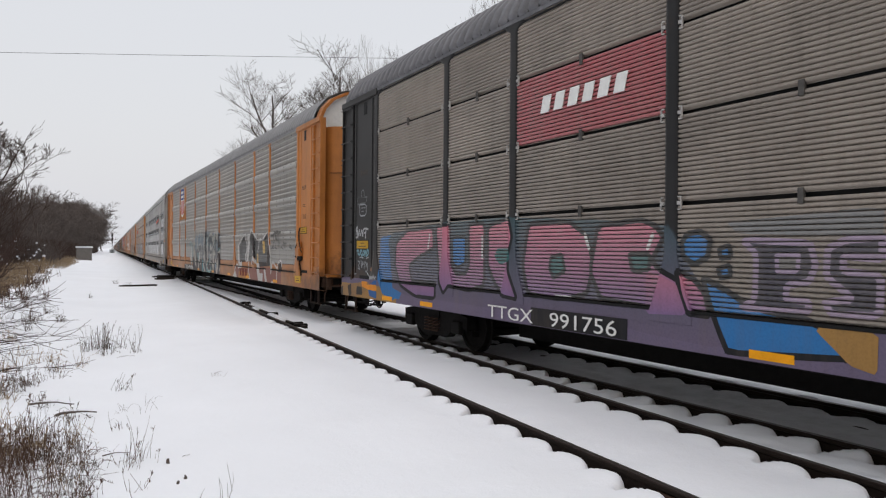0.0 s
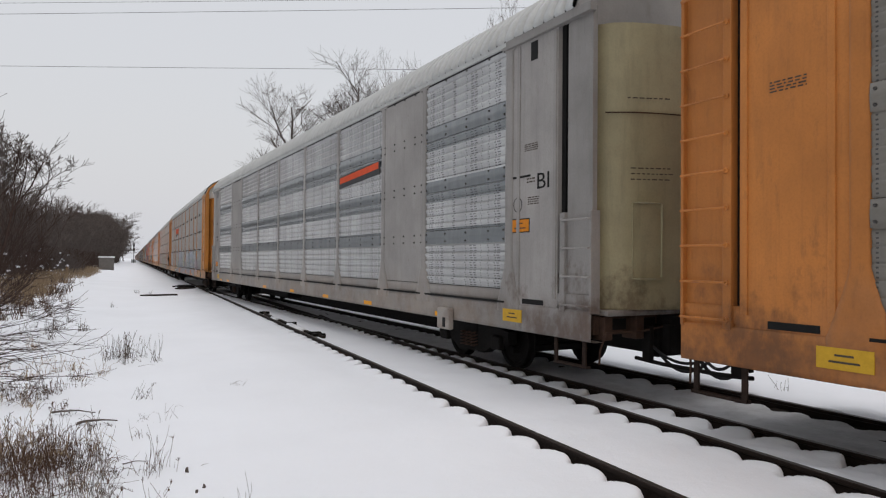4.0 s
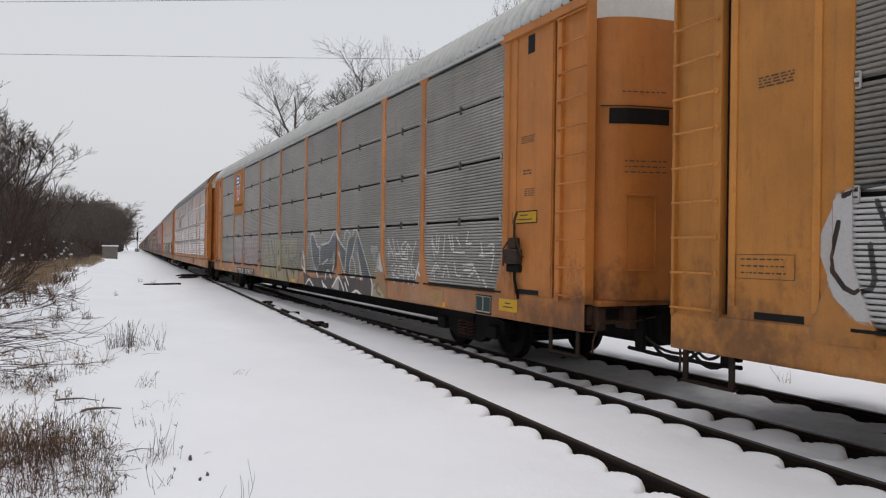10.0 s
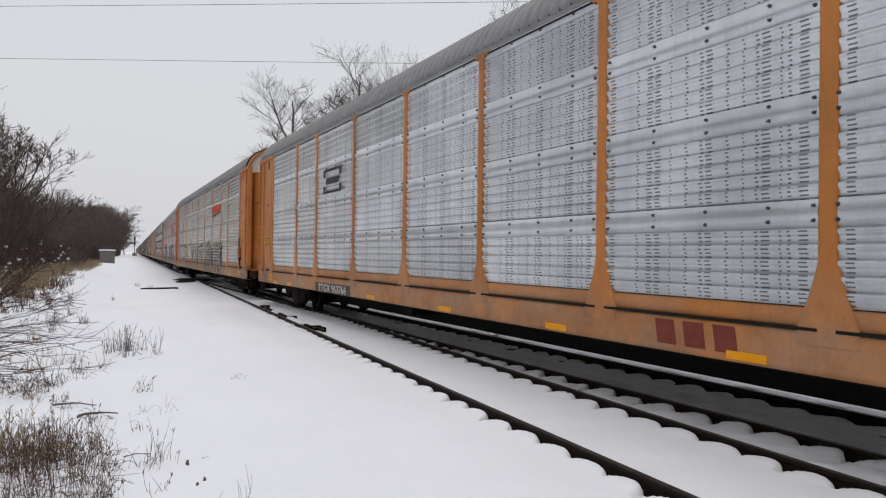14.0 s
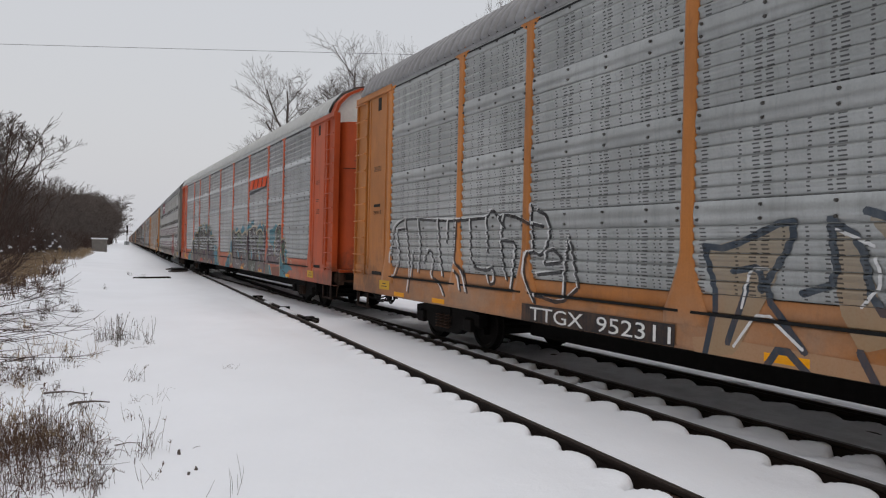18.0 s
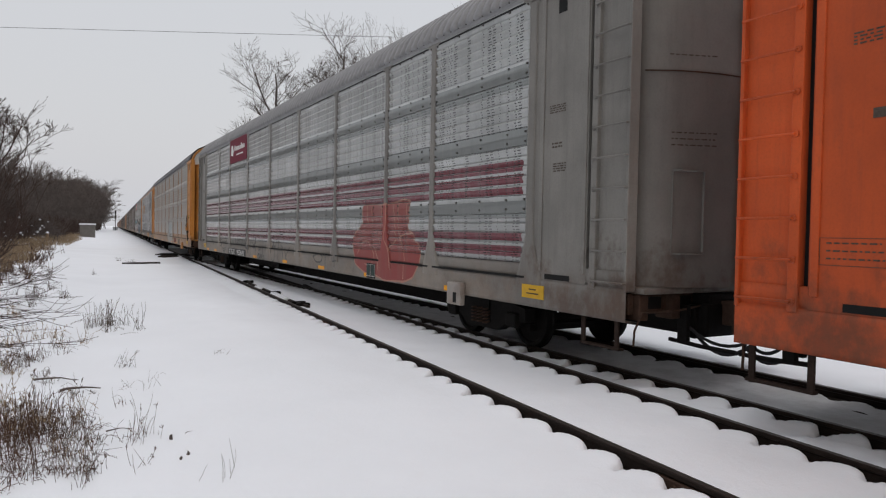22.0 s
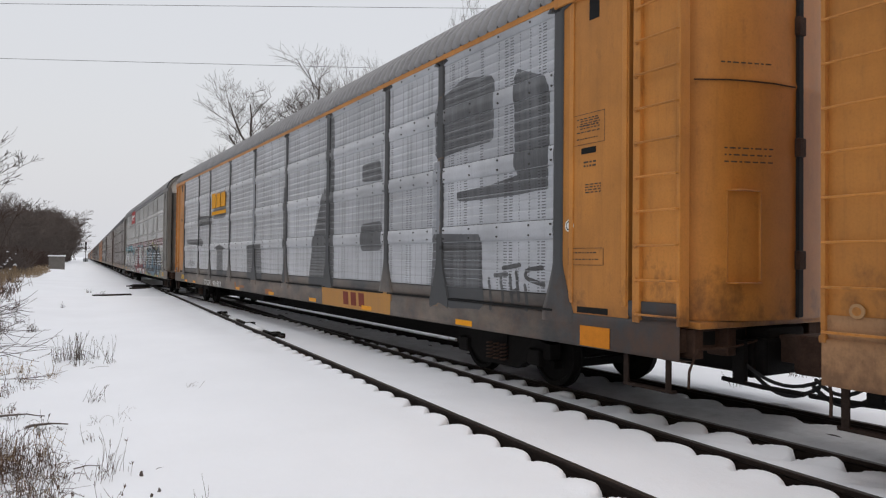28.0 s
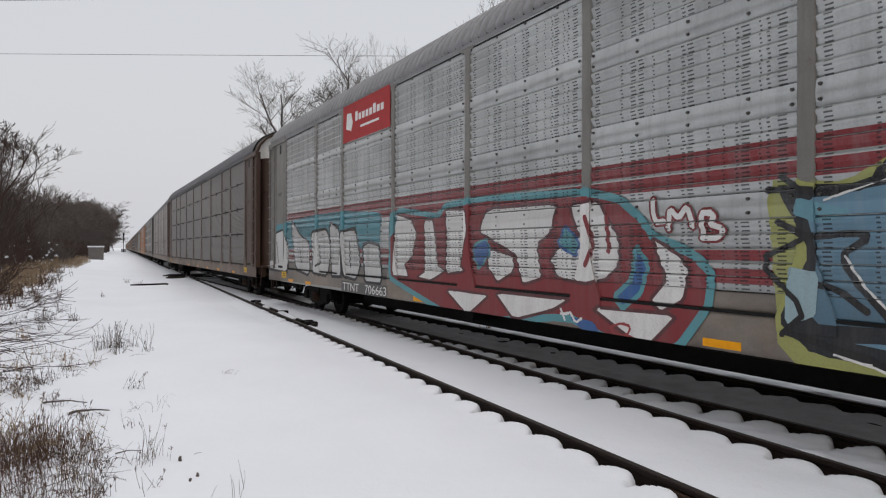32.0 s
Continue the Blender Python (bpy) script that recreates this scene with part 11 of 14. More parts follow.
m10.append(("line", [(-10.64, 1.61), (-11.02, 1.66)], INK_GREY, .03))
m10.append(("line", [(-10.8, 1.52), (-10.86, 1.14)], INK_GREY, .03))
m10.append(("line", [(-10.94, 1.57), (-11.0, 1.2)], INK_GREY, .03))
m10.append(("line", [(-10.82, 1.28), (-10.98, 1.34)], INK_GREY, .03))
m10.append(("line", [(-11.48, 1.63), (-11.16, 1.6), (-11.13, 1.49), (-11.52, 1.41)], INK_GREY, .03))
m10.append(("line", [(-11.13, 1.39), (-11.19, 1.08)], INK_GREY, .03))
m10.append(("shape", [(1.63, 4.32), (1.36, 4.24), (1.34, 2.13), (1.58, 2.11)], (.29, .305, .33), (.29, .305, .33), None, .0))
m10.append(("shape", [(9.14, 3.46), (8.95, 3.32), (6.77, 3.22), (6.71, 2.9), (9.03, 2.93)], (.062, .065, .069), (.062, .065, .069), None, .0))
m10.append(("shape", [(11.24, 2.44), (8.46, 2.43), (8.17, 2.31), (8.19, 2.16), (8.45, 2.17), (11.23, 2.3)], (.062, .065, .069), (.062, .065, .069), None, .0))
m10.append(("shape", [(6.74, 3.84), (5.9, 3.97), (4.9, 3.98), (4.65, 3.86), (4.78, 3.7), (4.77, 3.06), (6.49, 3.07), (6.58, 3.3)], (.062, .065, .069), (.062, .065, .069), None, .0))
m10.append(("shape", [(6.32, 2.06), (5.65, 2.17), (5.16, 2.13), (4.85, 2.02), (5.2, 2.0), (5.1, 1.12), (5.99, 1.09), (6.02, 2.04)], (.062, .065, .069), (.062, .065, .069), None, .0))
m10.append(("shape", [(2.21, 2.09), (1.59, 2.11), (.71, 2.12), (.74, 2.0), (.65, 1.1), (1.11, 1.1), (2.14, 1.09)], (.062, .065, .069), (.062, .065, .069), None, .0))
m10.append(("shape", [(-1.17, 3.55), (-1.42, 3.48), (-1.41, 3.17), (-1.34, 2.95), (-1.33, 2.04), (-1.44, 1.12), (-1.19, 1.11)], (.062, .065, .069), (.062, .065, .069), None, .0))
m10.append(("shape", [(.28, .88), (-.39, .9), (-.4, .8), (.21, .75)], (.36, .13, .035), (.36, .13, .035), None, .0))
m10.append(("shape", [(3.03, .9), (2.36, .9), (2.36, .83), (3.0, .81)], (.36, .13, .035), (.36, .13, .035), None, .0))
m10.append(("shape", [(3.51, .98), (3.33, .99), (3.23, .76), (3.43, .76)], (.36, .13, .035), (.36, .13, .035), None, .0))
n6.append(("line", [(11.68, 1.41), (11.66, 1.8), (11.57, 2.05), (11.37, 2.19), (10.99, 2.27), (9.41, 2.18), (8.61, 2.18), (8.13, 2.19), (8.02, 2.32), (7.8, 2.18), (7.65, 2.23), (7.3, 2.17), (7.02, 2.08)], CHALK, .02))
n6.append(("line", [(11.59, 1.39), (11.57, 1.77), (11.48, 2.02), (11.29, 2.16), (10.91, 2.24), (9.36, 2.15), (8.56, 2.16), (8.09, 2.17), (7.98, 2.3), (7.76, 2.16), (7.61, 2.21), (7.26, 2.15), (6.98, 2.06)], BLK, .024))
n6.append(("line", [(11.65, 1.71), (11.35, 1.71)], CHALK, .02))
n6.append(("line", [(11.57, 1.68), (11.27, 1.68)], BLK, .024))
n6.append(("line", [(11.52, 1.13), (11.24, 1.52), (11.47, 2.05), (11.07, 2.07)], CHALK, .02))
n6.append(("line", [(11.44, 1.1), (11.16, 1.49), (11.38, 2.02), (11.0, 2.04)], BLK, .024))
n6.append(("line", [(11.03, 2.25), (10.9, 1.71), (10.8, 1.17), (10.86, .89)], CHALK, .02))
n6.append(("line", [(10.95, 2.22), (10.83, 1.69), (10.73, 1.14), (10.79, .86)], BLK, .024))
n6.append(("line", [(10.68, 1.63), (10.75, 1.17)], CHALK, .02))
n6.append(("line", [(10.61, 1.6), (10.67, 1.15)], BLK, .024))
n6.append(("line", [(10.48, 2.22), (10.37, 1.72), (10.45, 1.27)], CHALK, .02))
n6.append(("line", [(10.41, 2.19), (10.3, 1.7), (10.38, 1.25)], BLK, .024))
n6.append(("line", [(10.24, 1.46), (10.04, 1.72), (9.83, 1.47), (9.98, 1.21), (9.59, 1.11), (9.43, .91)], CHALK, .02))
n6.append(("line", [(10.17, 1.44), (9.97, 1.7), (9.77, 1.45), (9.91, 1.19), (9.53, 1.09), (9.37, .9)], BLK, .024))
n6.append(("line", [(9.71, 2.21), (9.66, 1.73), (9.52, 1.24)], CHALK, .02))
n6.append(("line", [(9.65, 2.19), (9.6, 1.7), (9.46, 1.22)], BLK, .024))
n6.append(("line", [(9.34, 2.18), (9.4, 1.81)], CHALK, .02))
n6.append(("line", [(9.28, 2.15), (9.34, 1.79)], BLK, .024))
n6.append(("line", [(9.06, 2.13), (9.09, 1.74), (9.13, 1.5), (8.83, 1.35), (8.68, 1.02)], CHALK, .02))
n6.append(("line", [(9.01, 2.11), (9.03, 1.71), (9.07, 1.47), (8.77, 1.33), (8.63, 1.0)], BLK, .024))
n6.append(("line", [(9.09, 1.34), (8.96, 1.27), (8.88, 1.04)], CHALK, .02))
n6.append(("line", [(9.04, 1.32), (8.9, 1.25), (8.83, 1.02)], BLK, .024))
n6.append(("line", [(8.61, 2.16), (8.61, 1.59), (8.45, 1.41), (8.1, 1.39), (7.94, 1.47), (7.89, 1.22), (8.03, 1.18), (8.1, 1.32)], CHALK, .02))
n6.append(("line", [(8.56, 2.13), (8.56, 1.57), (8.4, 1.39), (8.05, 1.37), (7.89, 1.45), (7.85, 1.2), (7.99, 1.16), (8.05, 1.3)], BLK, .024))
n6.append(("line", [(8.13, 2.18), (8.09, 1.68)], CHALK, .02))
n6.append(("line", [(8.09, 2.16), (8.04, 1.65)], BLK, .024))
n6.append(("line", [(7.65, 2.22), (7.74, 1.89), (7.67, 1.55), (7.56, 1.28)], CHALK, .02))
n6.append(("line", [(7.6, 2.2), (7.69, 1.87), (7.63, 1.53), (7.52, 1.26)], BLK, .024))
n6.append(("line", [(7.68, 1.86), (7.33, 1.82), (7.41, 1.35), (7.45, 1.15)], CHALK, .02))
n6.append(("line", [(7.64, 1.83), (7.29, 1.8), (7.37, 1.34), (7.41, 1.13)], BLK, .024))
n6.append(("line", [(7.8, 2.18), (7.64, 2.03)], CHALK, .02))
n6.append(("line", [(7.76, 2.16), (7.6, 2.01)], BLK, .024))
n6.append(("line", [(6.98, 2.33), (6.91, 1.7), (7.09, 1.66), (7.13, 1.37), (6.85, 1.01)], CHALK, .02))
n6.append(("line", [(6.95, 2.31), (6.88, 1.68), (7.05, 1.64), (7.09, 1.35), (6.81, .99)], BLK, .024))
n6.append(("line", [(6.93, 2.08), (6.71, 2.04)], CHALK, .02))
n6.append(("line", [(6.89, 2.06), (6.68, 2.02)], BLK, .024))
n6.append(("line", [(6.91, 1.7), (6.74, 1.64), (6.58, 1.83), (6.55, 2.01), (6.64, 2.19), (6.85, 2.26)], CHALK, .02))
n6.append(("line", [(6.88, 1.68), (6.71, 1.62), (6.55, 1.81), (6.51, 1.99), (6.6, 2.17), (6.81, 2.24)], BLK, .024))
n6.append(("line", [(6.65, 1.55), (6.62, 1.7), (6.46, 1.74), (6.34, 1.65), (6.3, 1.56), (6.65, 1.53)], CHALK, .02))
n6.append(("line", [(6.62, 1.53), (6.58, 1.69), (6.43, 1.72), (6.31, 1.63), (6.27, 1.55), (6.62, 1.51)], BLK, .024))
n6.append(("line", [(6.82, 1.39), (6.26, 1.45)], CHALK, .02))
n6.append(("line", [(6.78, 1.37), (6.23, 1.43)], BLK, .024))
n6.append(("line", [(6.16, 1.89), (6.22, 1.48), (6.25, 1.12)], CHALK, .02))
n6.append(("line", [(6.13, 1.87), (6.19, 1.46), (6.21, 1.11)], BLK, .024))
n6.append(("line", [(6.12, 1.83), (5.96, 1.26)], CHALK, .02))
n6.append(("line", [(6.09, 1.81), (5.93, 1.25)], BLK, .024))
n6.append(("line", [(6.85, 1.1), (6.28, 1.03), (5.99, 1.23)], CHALK, .02))
n6.append(("line", [(6.81, 1.09), (6.25, 1.02), (5.97, 1.22)], BLK, .024))
m1.append(("shape", [(.56, 1.37), (.37, 1.38), (.31, 1.13), (.49, 1.16)], (.11, .26, .29), (.11, .26, .29), None, .0))
m1.append(("shape", [(.32, 1.88), (.15, 1.9), (.09, 1.78), (.2, 1.67), (.35, 1.72)], (.5, .485, .44), (.5, .485, .44), None, .0))
m1.append(("shape", [(-.3, 1.48), (-.44, 1.54), (-.49, 1.66), (-.56, 1.59), (-.76, 1.47), (-.49, 1.44), (-.45, 1.36), (-.49, 1.13), (-.63, .82), (-.35, .97), (-.21, 1.04)], (.5, .485, .44), (.5, .485, .44), None, .0))
m1.append(("line", [(.99, 1.07), (1.03, 1.49), (.96, 1.95), (.73, 2.24), (.42, 2.34), (.02, 2.31), (-.22, 2.15), (-.3, 1.92)], CREAM_WHITE, .05))
m1.append(("line", [(1.76, 1.06), (1.51, .81), (1.27, .6)], CREAM_WHITE, .034))
m1.append(("line", [(1.98, 1.46), (1.85, 1.27), (1.59, 1.1)], CREAM_WHITE, .034))
m1.append(("line", [(1.48, 1.96), (1.4, 1.6), (1.36, 1.12)], CREAM_WHITE, .034))
m1.append(("line", [(1.54, 2.23), (1.69, 2.06), (1.9, 1.96)], CREAM_WHITE, .034))
m1.append(("line", [(.81, .89), (.65, .75), (.28, .69)], CREAM_WHITE, .034))
m1.append(("line", [(.81, .81), (.58, .73), (.16, .8), (.06, .98)], TEAL, .03))
m1.append(("line", [(1.23, .65), (1.05, .92), (.75, 1.17)], TEAL, .03))
m1.append(("line", [(.89, 1.83), (.85, 2.05), (.66, 2.21)], TEAL, .03))
m1.append(("line", [(-.64, 2.13), (-.62, 1.91), (-.49, 1.73)], TEAL, .03))
m1.append(("line", [(.35, 1.78), (.32, 1.67), (.12, 1.66), (-.2, 1.8), (-.44, 1.96), (-.62, 2.09)], CREAM_WHITE, .016))
m1.append(("line", [(.59, 1.56), (.47, 1.43), (.01, 1.43), (-.25, 1.51), (-.53, 1.73)], CREAM_WHITE, .016))
m1.append(("line", [(.59, 1.4), (.52, 1.14), (.31, 1.05), (.14, 1.12), (.12, 1.37)], CREAM_WHITE, .016))
m1.append(("line", [(1.37, 1.84), (1.18, 1.83), (1.17, 1.72), (1.36, 1.72)], CREAM_WHITE, .01))
m1.append(("line", [(1.29, 1.78), (1.03, 1.81)], CREAM_WHITE, .01))
m1.append(("line", [(1.03, 1.49), (.75, 1.51), (.75, 1.31), (.99, 1.29)], CREAM_WHITE, .01))
m1.append(("line", [(.14, 1.27), (-.25, 1.25), (-.25, 1.16)], CREAM_WHITE, .01))
m1.append(("line", [(-.15, 1.73), (-.12, 1.58), (-.3, 1.56)], CREAM_WHITE, .01))
m1.append(("line", [(1.76, 1.34), (1.56, 1.38), (1.56, 1.29)], CREAM_WHITE, .01))
m3.append(("shape", [(1.28, 2.05), (1.16, 2.28), (.71, 2.29), (.1, 2.06), (-.26, 2.3), (-.34, 2.25), (-.28, 1.89), (-.18, 1.13), (1.21, 1.13)], (.34, .37, .45), (.38, .42, .5), None, .0))
m3.append(("shape", [(-.3, 1.92), (-.51, 1.98), (-.75, 1.7), (-.83, 1.41), (-.43, 1.1), (-.22, 1.12)], (.31, .34, .16), (.31, .34, .16), None, .0))
m3.append(("shape", [(.6, 2.31), (.3, 2.4), (.24, 2.19), (.45, 2.2)], (.31, .34, .16), (.31, .34, .16), None, .0))
m3.append(("shape", [(-1.85, 1.37), (-2.05, 1.41), (-2.21, 1.22), (-2.08, 1.1), (-1.85, 1.11)], (.29, .32, .14), (.29, .32, .14), None, .0))
m3.append(("shape", [(-1.29, 1.54), (-1.52, 1.54), (-1.71, 1.04), (-1.23, 1.06)], (.31, .32, .34), (.31, .32, .34), None, .0))
m3.append(("line", [(-.26, 2.33), (-.38, 2.26), (-.3, 1.89), (-.19, 1.25), (-.31, 1.07), (-.56, 1.12)], (.33, .06, .06), .018))
m3.append(("line", [(.76, 1.55), (.79, 1.2), (.6, 1.17), (.24, 1.3)], (.33, .06, .06), .018))
m3.append(("line", [(1.28, 2.14), (.71, 2.08), (.1, 2.09)], (.33, .06, .06), .018))
m3.append(("line", [(-1.85, 1.6), (-1.82, 1.24), (-1.91, .94)], (.33, .06, .06), .018))
m3.append(("line", [(1.1, 2.06), (.93, 1.76), (1.02, 1.62)], BLK, .022))
m3.append(("line", [(-.75, 1.88), (-.86, 1.94), (-.94, 1.85), (-1.05, 1.92), (-1.15, 1.82)], CHALK, .012))
m3.append(("shape", [(-4.56, 2.15), (-6.83, 2.15), (-6.83, 1.18), (-4.56, 1.24)], (.31, .38, .51), (.31, .38, .51), None, .0))
m3.append(("shape", [(-4.5, 2.12), (-4.73, 2.22), (-5.26, 2.22), (-5.8, 2.24), (-6.14, 2.26), (-6.39, 2.27), (-6.51, 2.28), (-6.74, 2.22), (-6.85, 2.23), (-6.85, 2.14), (-4.55, 2.14)], (.52, .27, .33), (.52, .27, .33), None, .0))
m3.append(("shape", [(-4.97, 1.72), (-5.14, 1.91), (-5.27, 1.66), (-5.1, 1.61)], (.58, .55, .4), (.58, .55, .4), None, .0))
m3.append(("shape", [(-5.39, 1.72), (-5.89, 1.84), (-5.71, 1.57), (-5.51, 1.59)], (.58, .55, .4), (.58, .55, .4), None, .0))
m3.append(("shape", [(-6.15, 1.66), (-6.27, 2.01), (-6.44, 1.61)], (.58, .55, .4), (.58, .55, .4), None, .0))
m3.append(("shape", [(-4.74, 2.04), (-5.42, 2.06), (-5.26, 1.9), (-4.92, 1.84)], (.19, .26, .4), (.19, .26, .4), None, .0))
m3.append(("shape", [(-6.33, 2.07), (-6.74, 2.09), (-6.75, 1.97), (-6.4, 1.94)], (.19, .26, .4), (.19, .26, .4), None, .0))
m3.append(("shape", [(-5.84, 1.55), (-6.08, 1.78), (-6.15, 1.51), (-5.95, 1.44)], (.19, .26, .4), (.19, .26, .4), None, .0))
m3.append(("shape", [(-5.1, 1.36), (-5.73, 1.49), (-6.34, 1.48), (-6.81, 1.37), (-6.81, 1.26), (-6.34, 1.29), (-5.73, 1.31)], (.52, .54, .46), (.52, .54, .46), None, .0))
m3.append(("line", [(-4.63, 1.58), (-4.76, 1.85), (-4.72, 2.03)], (.7, .71, .7), .013))
m3.append(("line", [(-5.1, 1.28), (-5.73, 1.49), (-5.88, 1.37), (-6.34, 1.51), (-6.45, 1.45), (-6.15, 1.3)], (.7, .71, .7), .013))
m3.append(("line", [(-4.76, 1.96), (-5.42, 2.01), (-6.74, 2.08)], (.7, .71, .7), .013))
m3.append(("line", [(-6.82, 1.46), (-6.59, 1.98)], (.7, .71, .7), .013))
m3.append(("line", [(-4.84, 1.36), (-5.35, 1.6), (-5.43, 1.42)], (.7, .71, .7), .013))
m3.append(("line", [(-6.46, 1.62), (-6.58, 1.47), (-6.75, 1.43)], (.7, .71, .7), .013))
m3.append(("line", [(-4.64, 2.06), (-4.59, 1.65), (-4.67, 1.37)], BLK, .018))
m3.append(("line", [(-4.79, 2.07), (-4.72, 1.65), (-4.67, 1.37), (-4.46, 1.41)], BLK, .018))
m3.append(("line", [(-5.88, 2.04), (-5.91, 1.78), (-6.05, 2.01)], BLK, .018))
m3.append(("line", [(-6.63, 2.06), (-6.64, 1.9), (-6.8, 2.12)], BLK, .018))
m3.append(("line", [(-5.66, 1.58), (-5.81, 1.6), (-5.75, 1.51), (-5.66, 1.58)], BLK, .018))
m3.append(("line", [(-6.04, 2.13), (-6.39, 2.13), (-6.72, 2.13)], BLK, .018))
m3.append(("shape", [(-2.6, 2.33), (-3.46, 2.12), (-4.03, 2.06), (-4.05, 1.11), (-2.83, 1.19), (-2.54, 1.78)], (.35, .41, .49), (.35, .41, .49), None, .0))
m3.append(("shape", [(-1.78, 1.19), (-1.85, 1.7), (-2.24, 1.95), (-2.53, 1.99), (-2.62, 1.54), (-2.48, 1.11)], (.47, .33, .35), (.47, .33, .35), None, .0))
m3.append(("shape", [(-2.9, 1.27), (-3.03, 1.55), (-3.33, 1.39)], (.46, .5, .2), (.46, .5, .2), None, .0))
m3.append(("shape", [(-3.29, 1.55), (-3.58, 1.93), (-3.88, 1.57), (-3.59, 1.41)], (.24, .31, .42), (.24, .31, .42), None, .0))
m3.append(("shape", [(-3.15, 2.09), (-3.81, 2.13), (-4.01, 2.08), (-3.46, 2.07)], (.52, .27, .33), (.52, .27, .33), None, .0))
m3.append(("line", [(-2.48, 1.11), (-2.65, 1.78), (-2.53, 2.35), (-3.46, 2.12), (-4.03, 2.08)], BLK, .018))
m3.append(("line", [(-3.68, 2.07), (-3.73, 1.77), (-3.81, 2.06)], BLK, .018))
m3.append(("line", [(-2.94, 1.14), (-2.99, 1.45), (-3.33, 1.31)], BLK, .018))
m3.append(("line", [(-2.96, 1.55), (-3.15, 1.78)], BLK, .018))
m3.append(("line", [(-2.83, 1.45), (-2.98, 1.84), (-3.06, 2.0)], (.7, .71, .7), .014))
m3.append(("line", [(-3.47, 1.32), (-3.61, 1.56), (-3.85, 1.48)], (.7, .71, .7), .014))
m3.append(("line", [(-2.75, 1.94), (-3.34, 1.99), (-3.93, 1.92)], (.7, .71, .7), .014))
m3.append(("shape", [(1.32, 2.2), (-.3, 2.21), (-.2, 1.17), (1.29, 1.18)], (.41, .44, .47), (.41, .44, .47), None, .0))
m3.append(("shape", [(-.27, 1.88), (-1.17, 1.73), (-1.0, 1.39), (-.53, 1.19), (-.28, 1.39)], (.46, .5, .2), (.46, .5, .2), None, .0))
m3.append(("shape", [(1.09, 2.24), (.46, 2.43), (.04, 2.19)], (.46, .5, .2), (.46, .5, .2), None, .0))
m3.append(("line", [(1.08, 2.22), (.92, 1.78), (.98, 1.25)], BLK, .018))
m3.append(("line", [(.64, 2.2), (.5, 1.47)], BLK, .018))
m3.append(("line", [(.17, 1.99), (.27, 1.38), (-.07, 1.19)], BLK, .018))
m3.append(("shape", [(-4.01, 2.08), (-4.37, 2.07), (-4.42, 1.58), (-4.56, 1.08), (-4.03, 1.15), (-4.0, 1.57)], (.42, .48, .53), (.42, .48, .53), None, .0))
m3.append(("shape", [(-4.08, 1.66), (-4.38, 1.62), (-4.36, 1.48), (-4.07, 1.52)], (.62, .63, .6), (.62, .63, .6), None, .0))
m3.append(("shape", [(-4.15, 1.33), (-4.41, 1.38), (-4.36, 1.17), (-4.16, 1.19)], (.62, .63, .6), (.62, .63, .6), None, .0))
m3.append(("shape", [(-6.85, 2.17), (-7.18, 2.18), (-7.22, 1.83), (-7.47, 1.15), (-6.89, 1.16), (-6.85, 1.63)], (.42, .48, .53), (.42, .48, .53), None, .0))
m3.append(("shape", [(-6.87, 1.46), (-7.22, 1.78), (-7.23, 1.59), (-6.9, 1.39)], (.43, .48, .38), (.43, .48, .38), None, .0))
m3.append(("shape", [(-7.02, 1.96), (-7.09, 2.15), (-7.15, 1.96)], (.63, .64, .62), (.63, .64, .62), None, .0))
m3.append(("shape", [(-6.94, 1.32), (-7.12, 1.45), (-7.11, 1.15)], (.5, .32, .34), (.5, .32, .34), (.6, .6, .6), .02))
m3.append(("line", [(-4.35, 2.05), (-4.41, 1.58), (-4.56, 1.25), (-4.48, 1.08)], BLK, .02))
m3.append(("line", [(-6.85, 2.18), (-7.18, 2.19), (-7.21, 1.78), (-7.31, 1.5)], BLK, .025))
m3.append(("shape", [(4.1, 2.26), (3.83, 2.28), (3.54, 2.18), (3.14, 2.21), (2.96, 2.15), (2.36, 2.25), (1.77, 2.12), (1.77, 1.16), (4.13, 1.19), (4.09, 1.44)], (.31, .38, .51), (.31, .38, .51), None, .0))
m3.append(("shape", [(2.11, 2.2), (1.77, 2.12), (1.77, 1.66), (2.07, 1.6)], (.22, .38, .5), (.22, .38, .5), None, .0))
m3.append(("shape", [(3.98, 1.92), (3.14, 2.01), (3.01, 1.58), (3.82, 1.51)], (.38, .43, .53), (.38, .43, .53), None, .0))
m3.append(("shape", [(3.82, 1.39), (2.67, 1.49), (2.56, 1.2), (3.67, 1.18)], (.37, .4, .45), (.37, .4, .45), None, .0))
m3.append(("line", [(4.18, 2.16), (3.98, 2.27), (3.61, 2.19), (3.4, 2.09), (3.14, 2.2), (2.84, 2.25), (2.67, 2.13), (2.46, 2.11), (2.26, 2.24), (2.15, 2.2)], (.42, .08, .07), .03))
m3.append(("shape", [(3.47, 2.22), (3.33, 2.26), (3.2, 2.22), (3.27, 2.15), (3.41, 2.15)], (.46, .5, .2), (.46, .5, .2), None, .0))
m3.append(("shape", [(2.7, 2.25), (2.56, 2.29), (2.42, 2.22), (2.54, 2.15), (2.67, 2.17)], (.46, .5, .2), (.46, .5, .2), None, .0))
m3.append(("shape", [(1.87, 2.17), (1.77, 2.2), (1.77, 2.06)], (.46, .5, .2), (.46, .5, .2), None, .0))
m3.append(("shape", [(2.26, 2.19), (2.17, 2.21), (2.13, 1.6), (2.21, 1.57)], (.36, .12, .07), (.36, .12, .07), None, .0))
m3.append(("shape", [(2.46, 1.66), (2.16, 1.6), (1.93, 1.57), (1.98, 1.49), (2.3, 1.52)], (.3, .12, .1), (.3, .12, .1), None, .0))
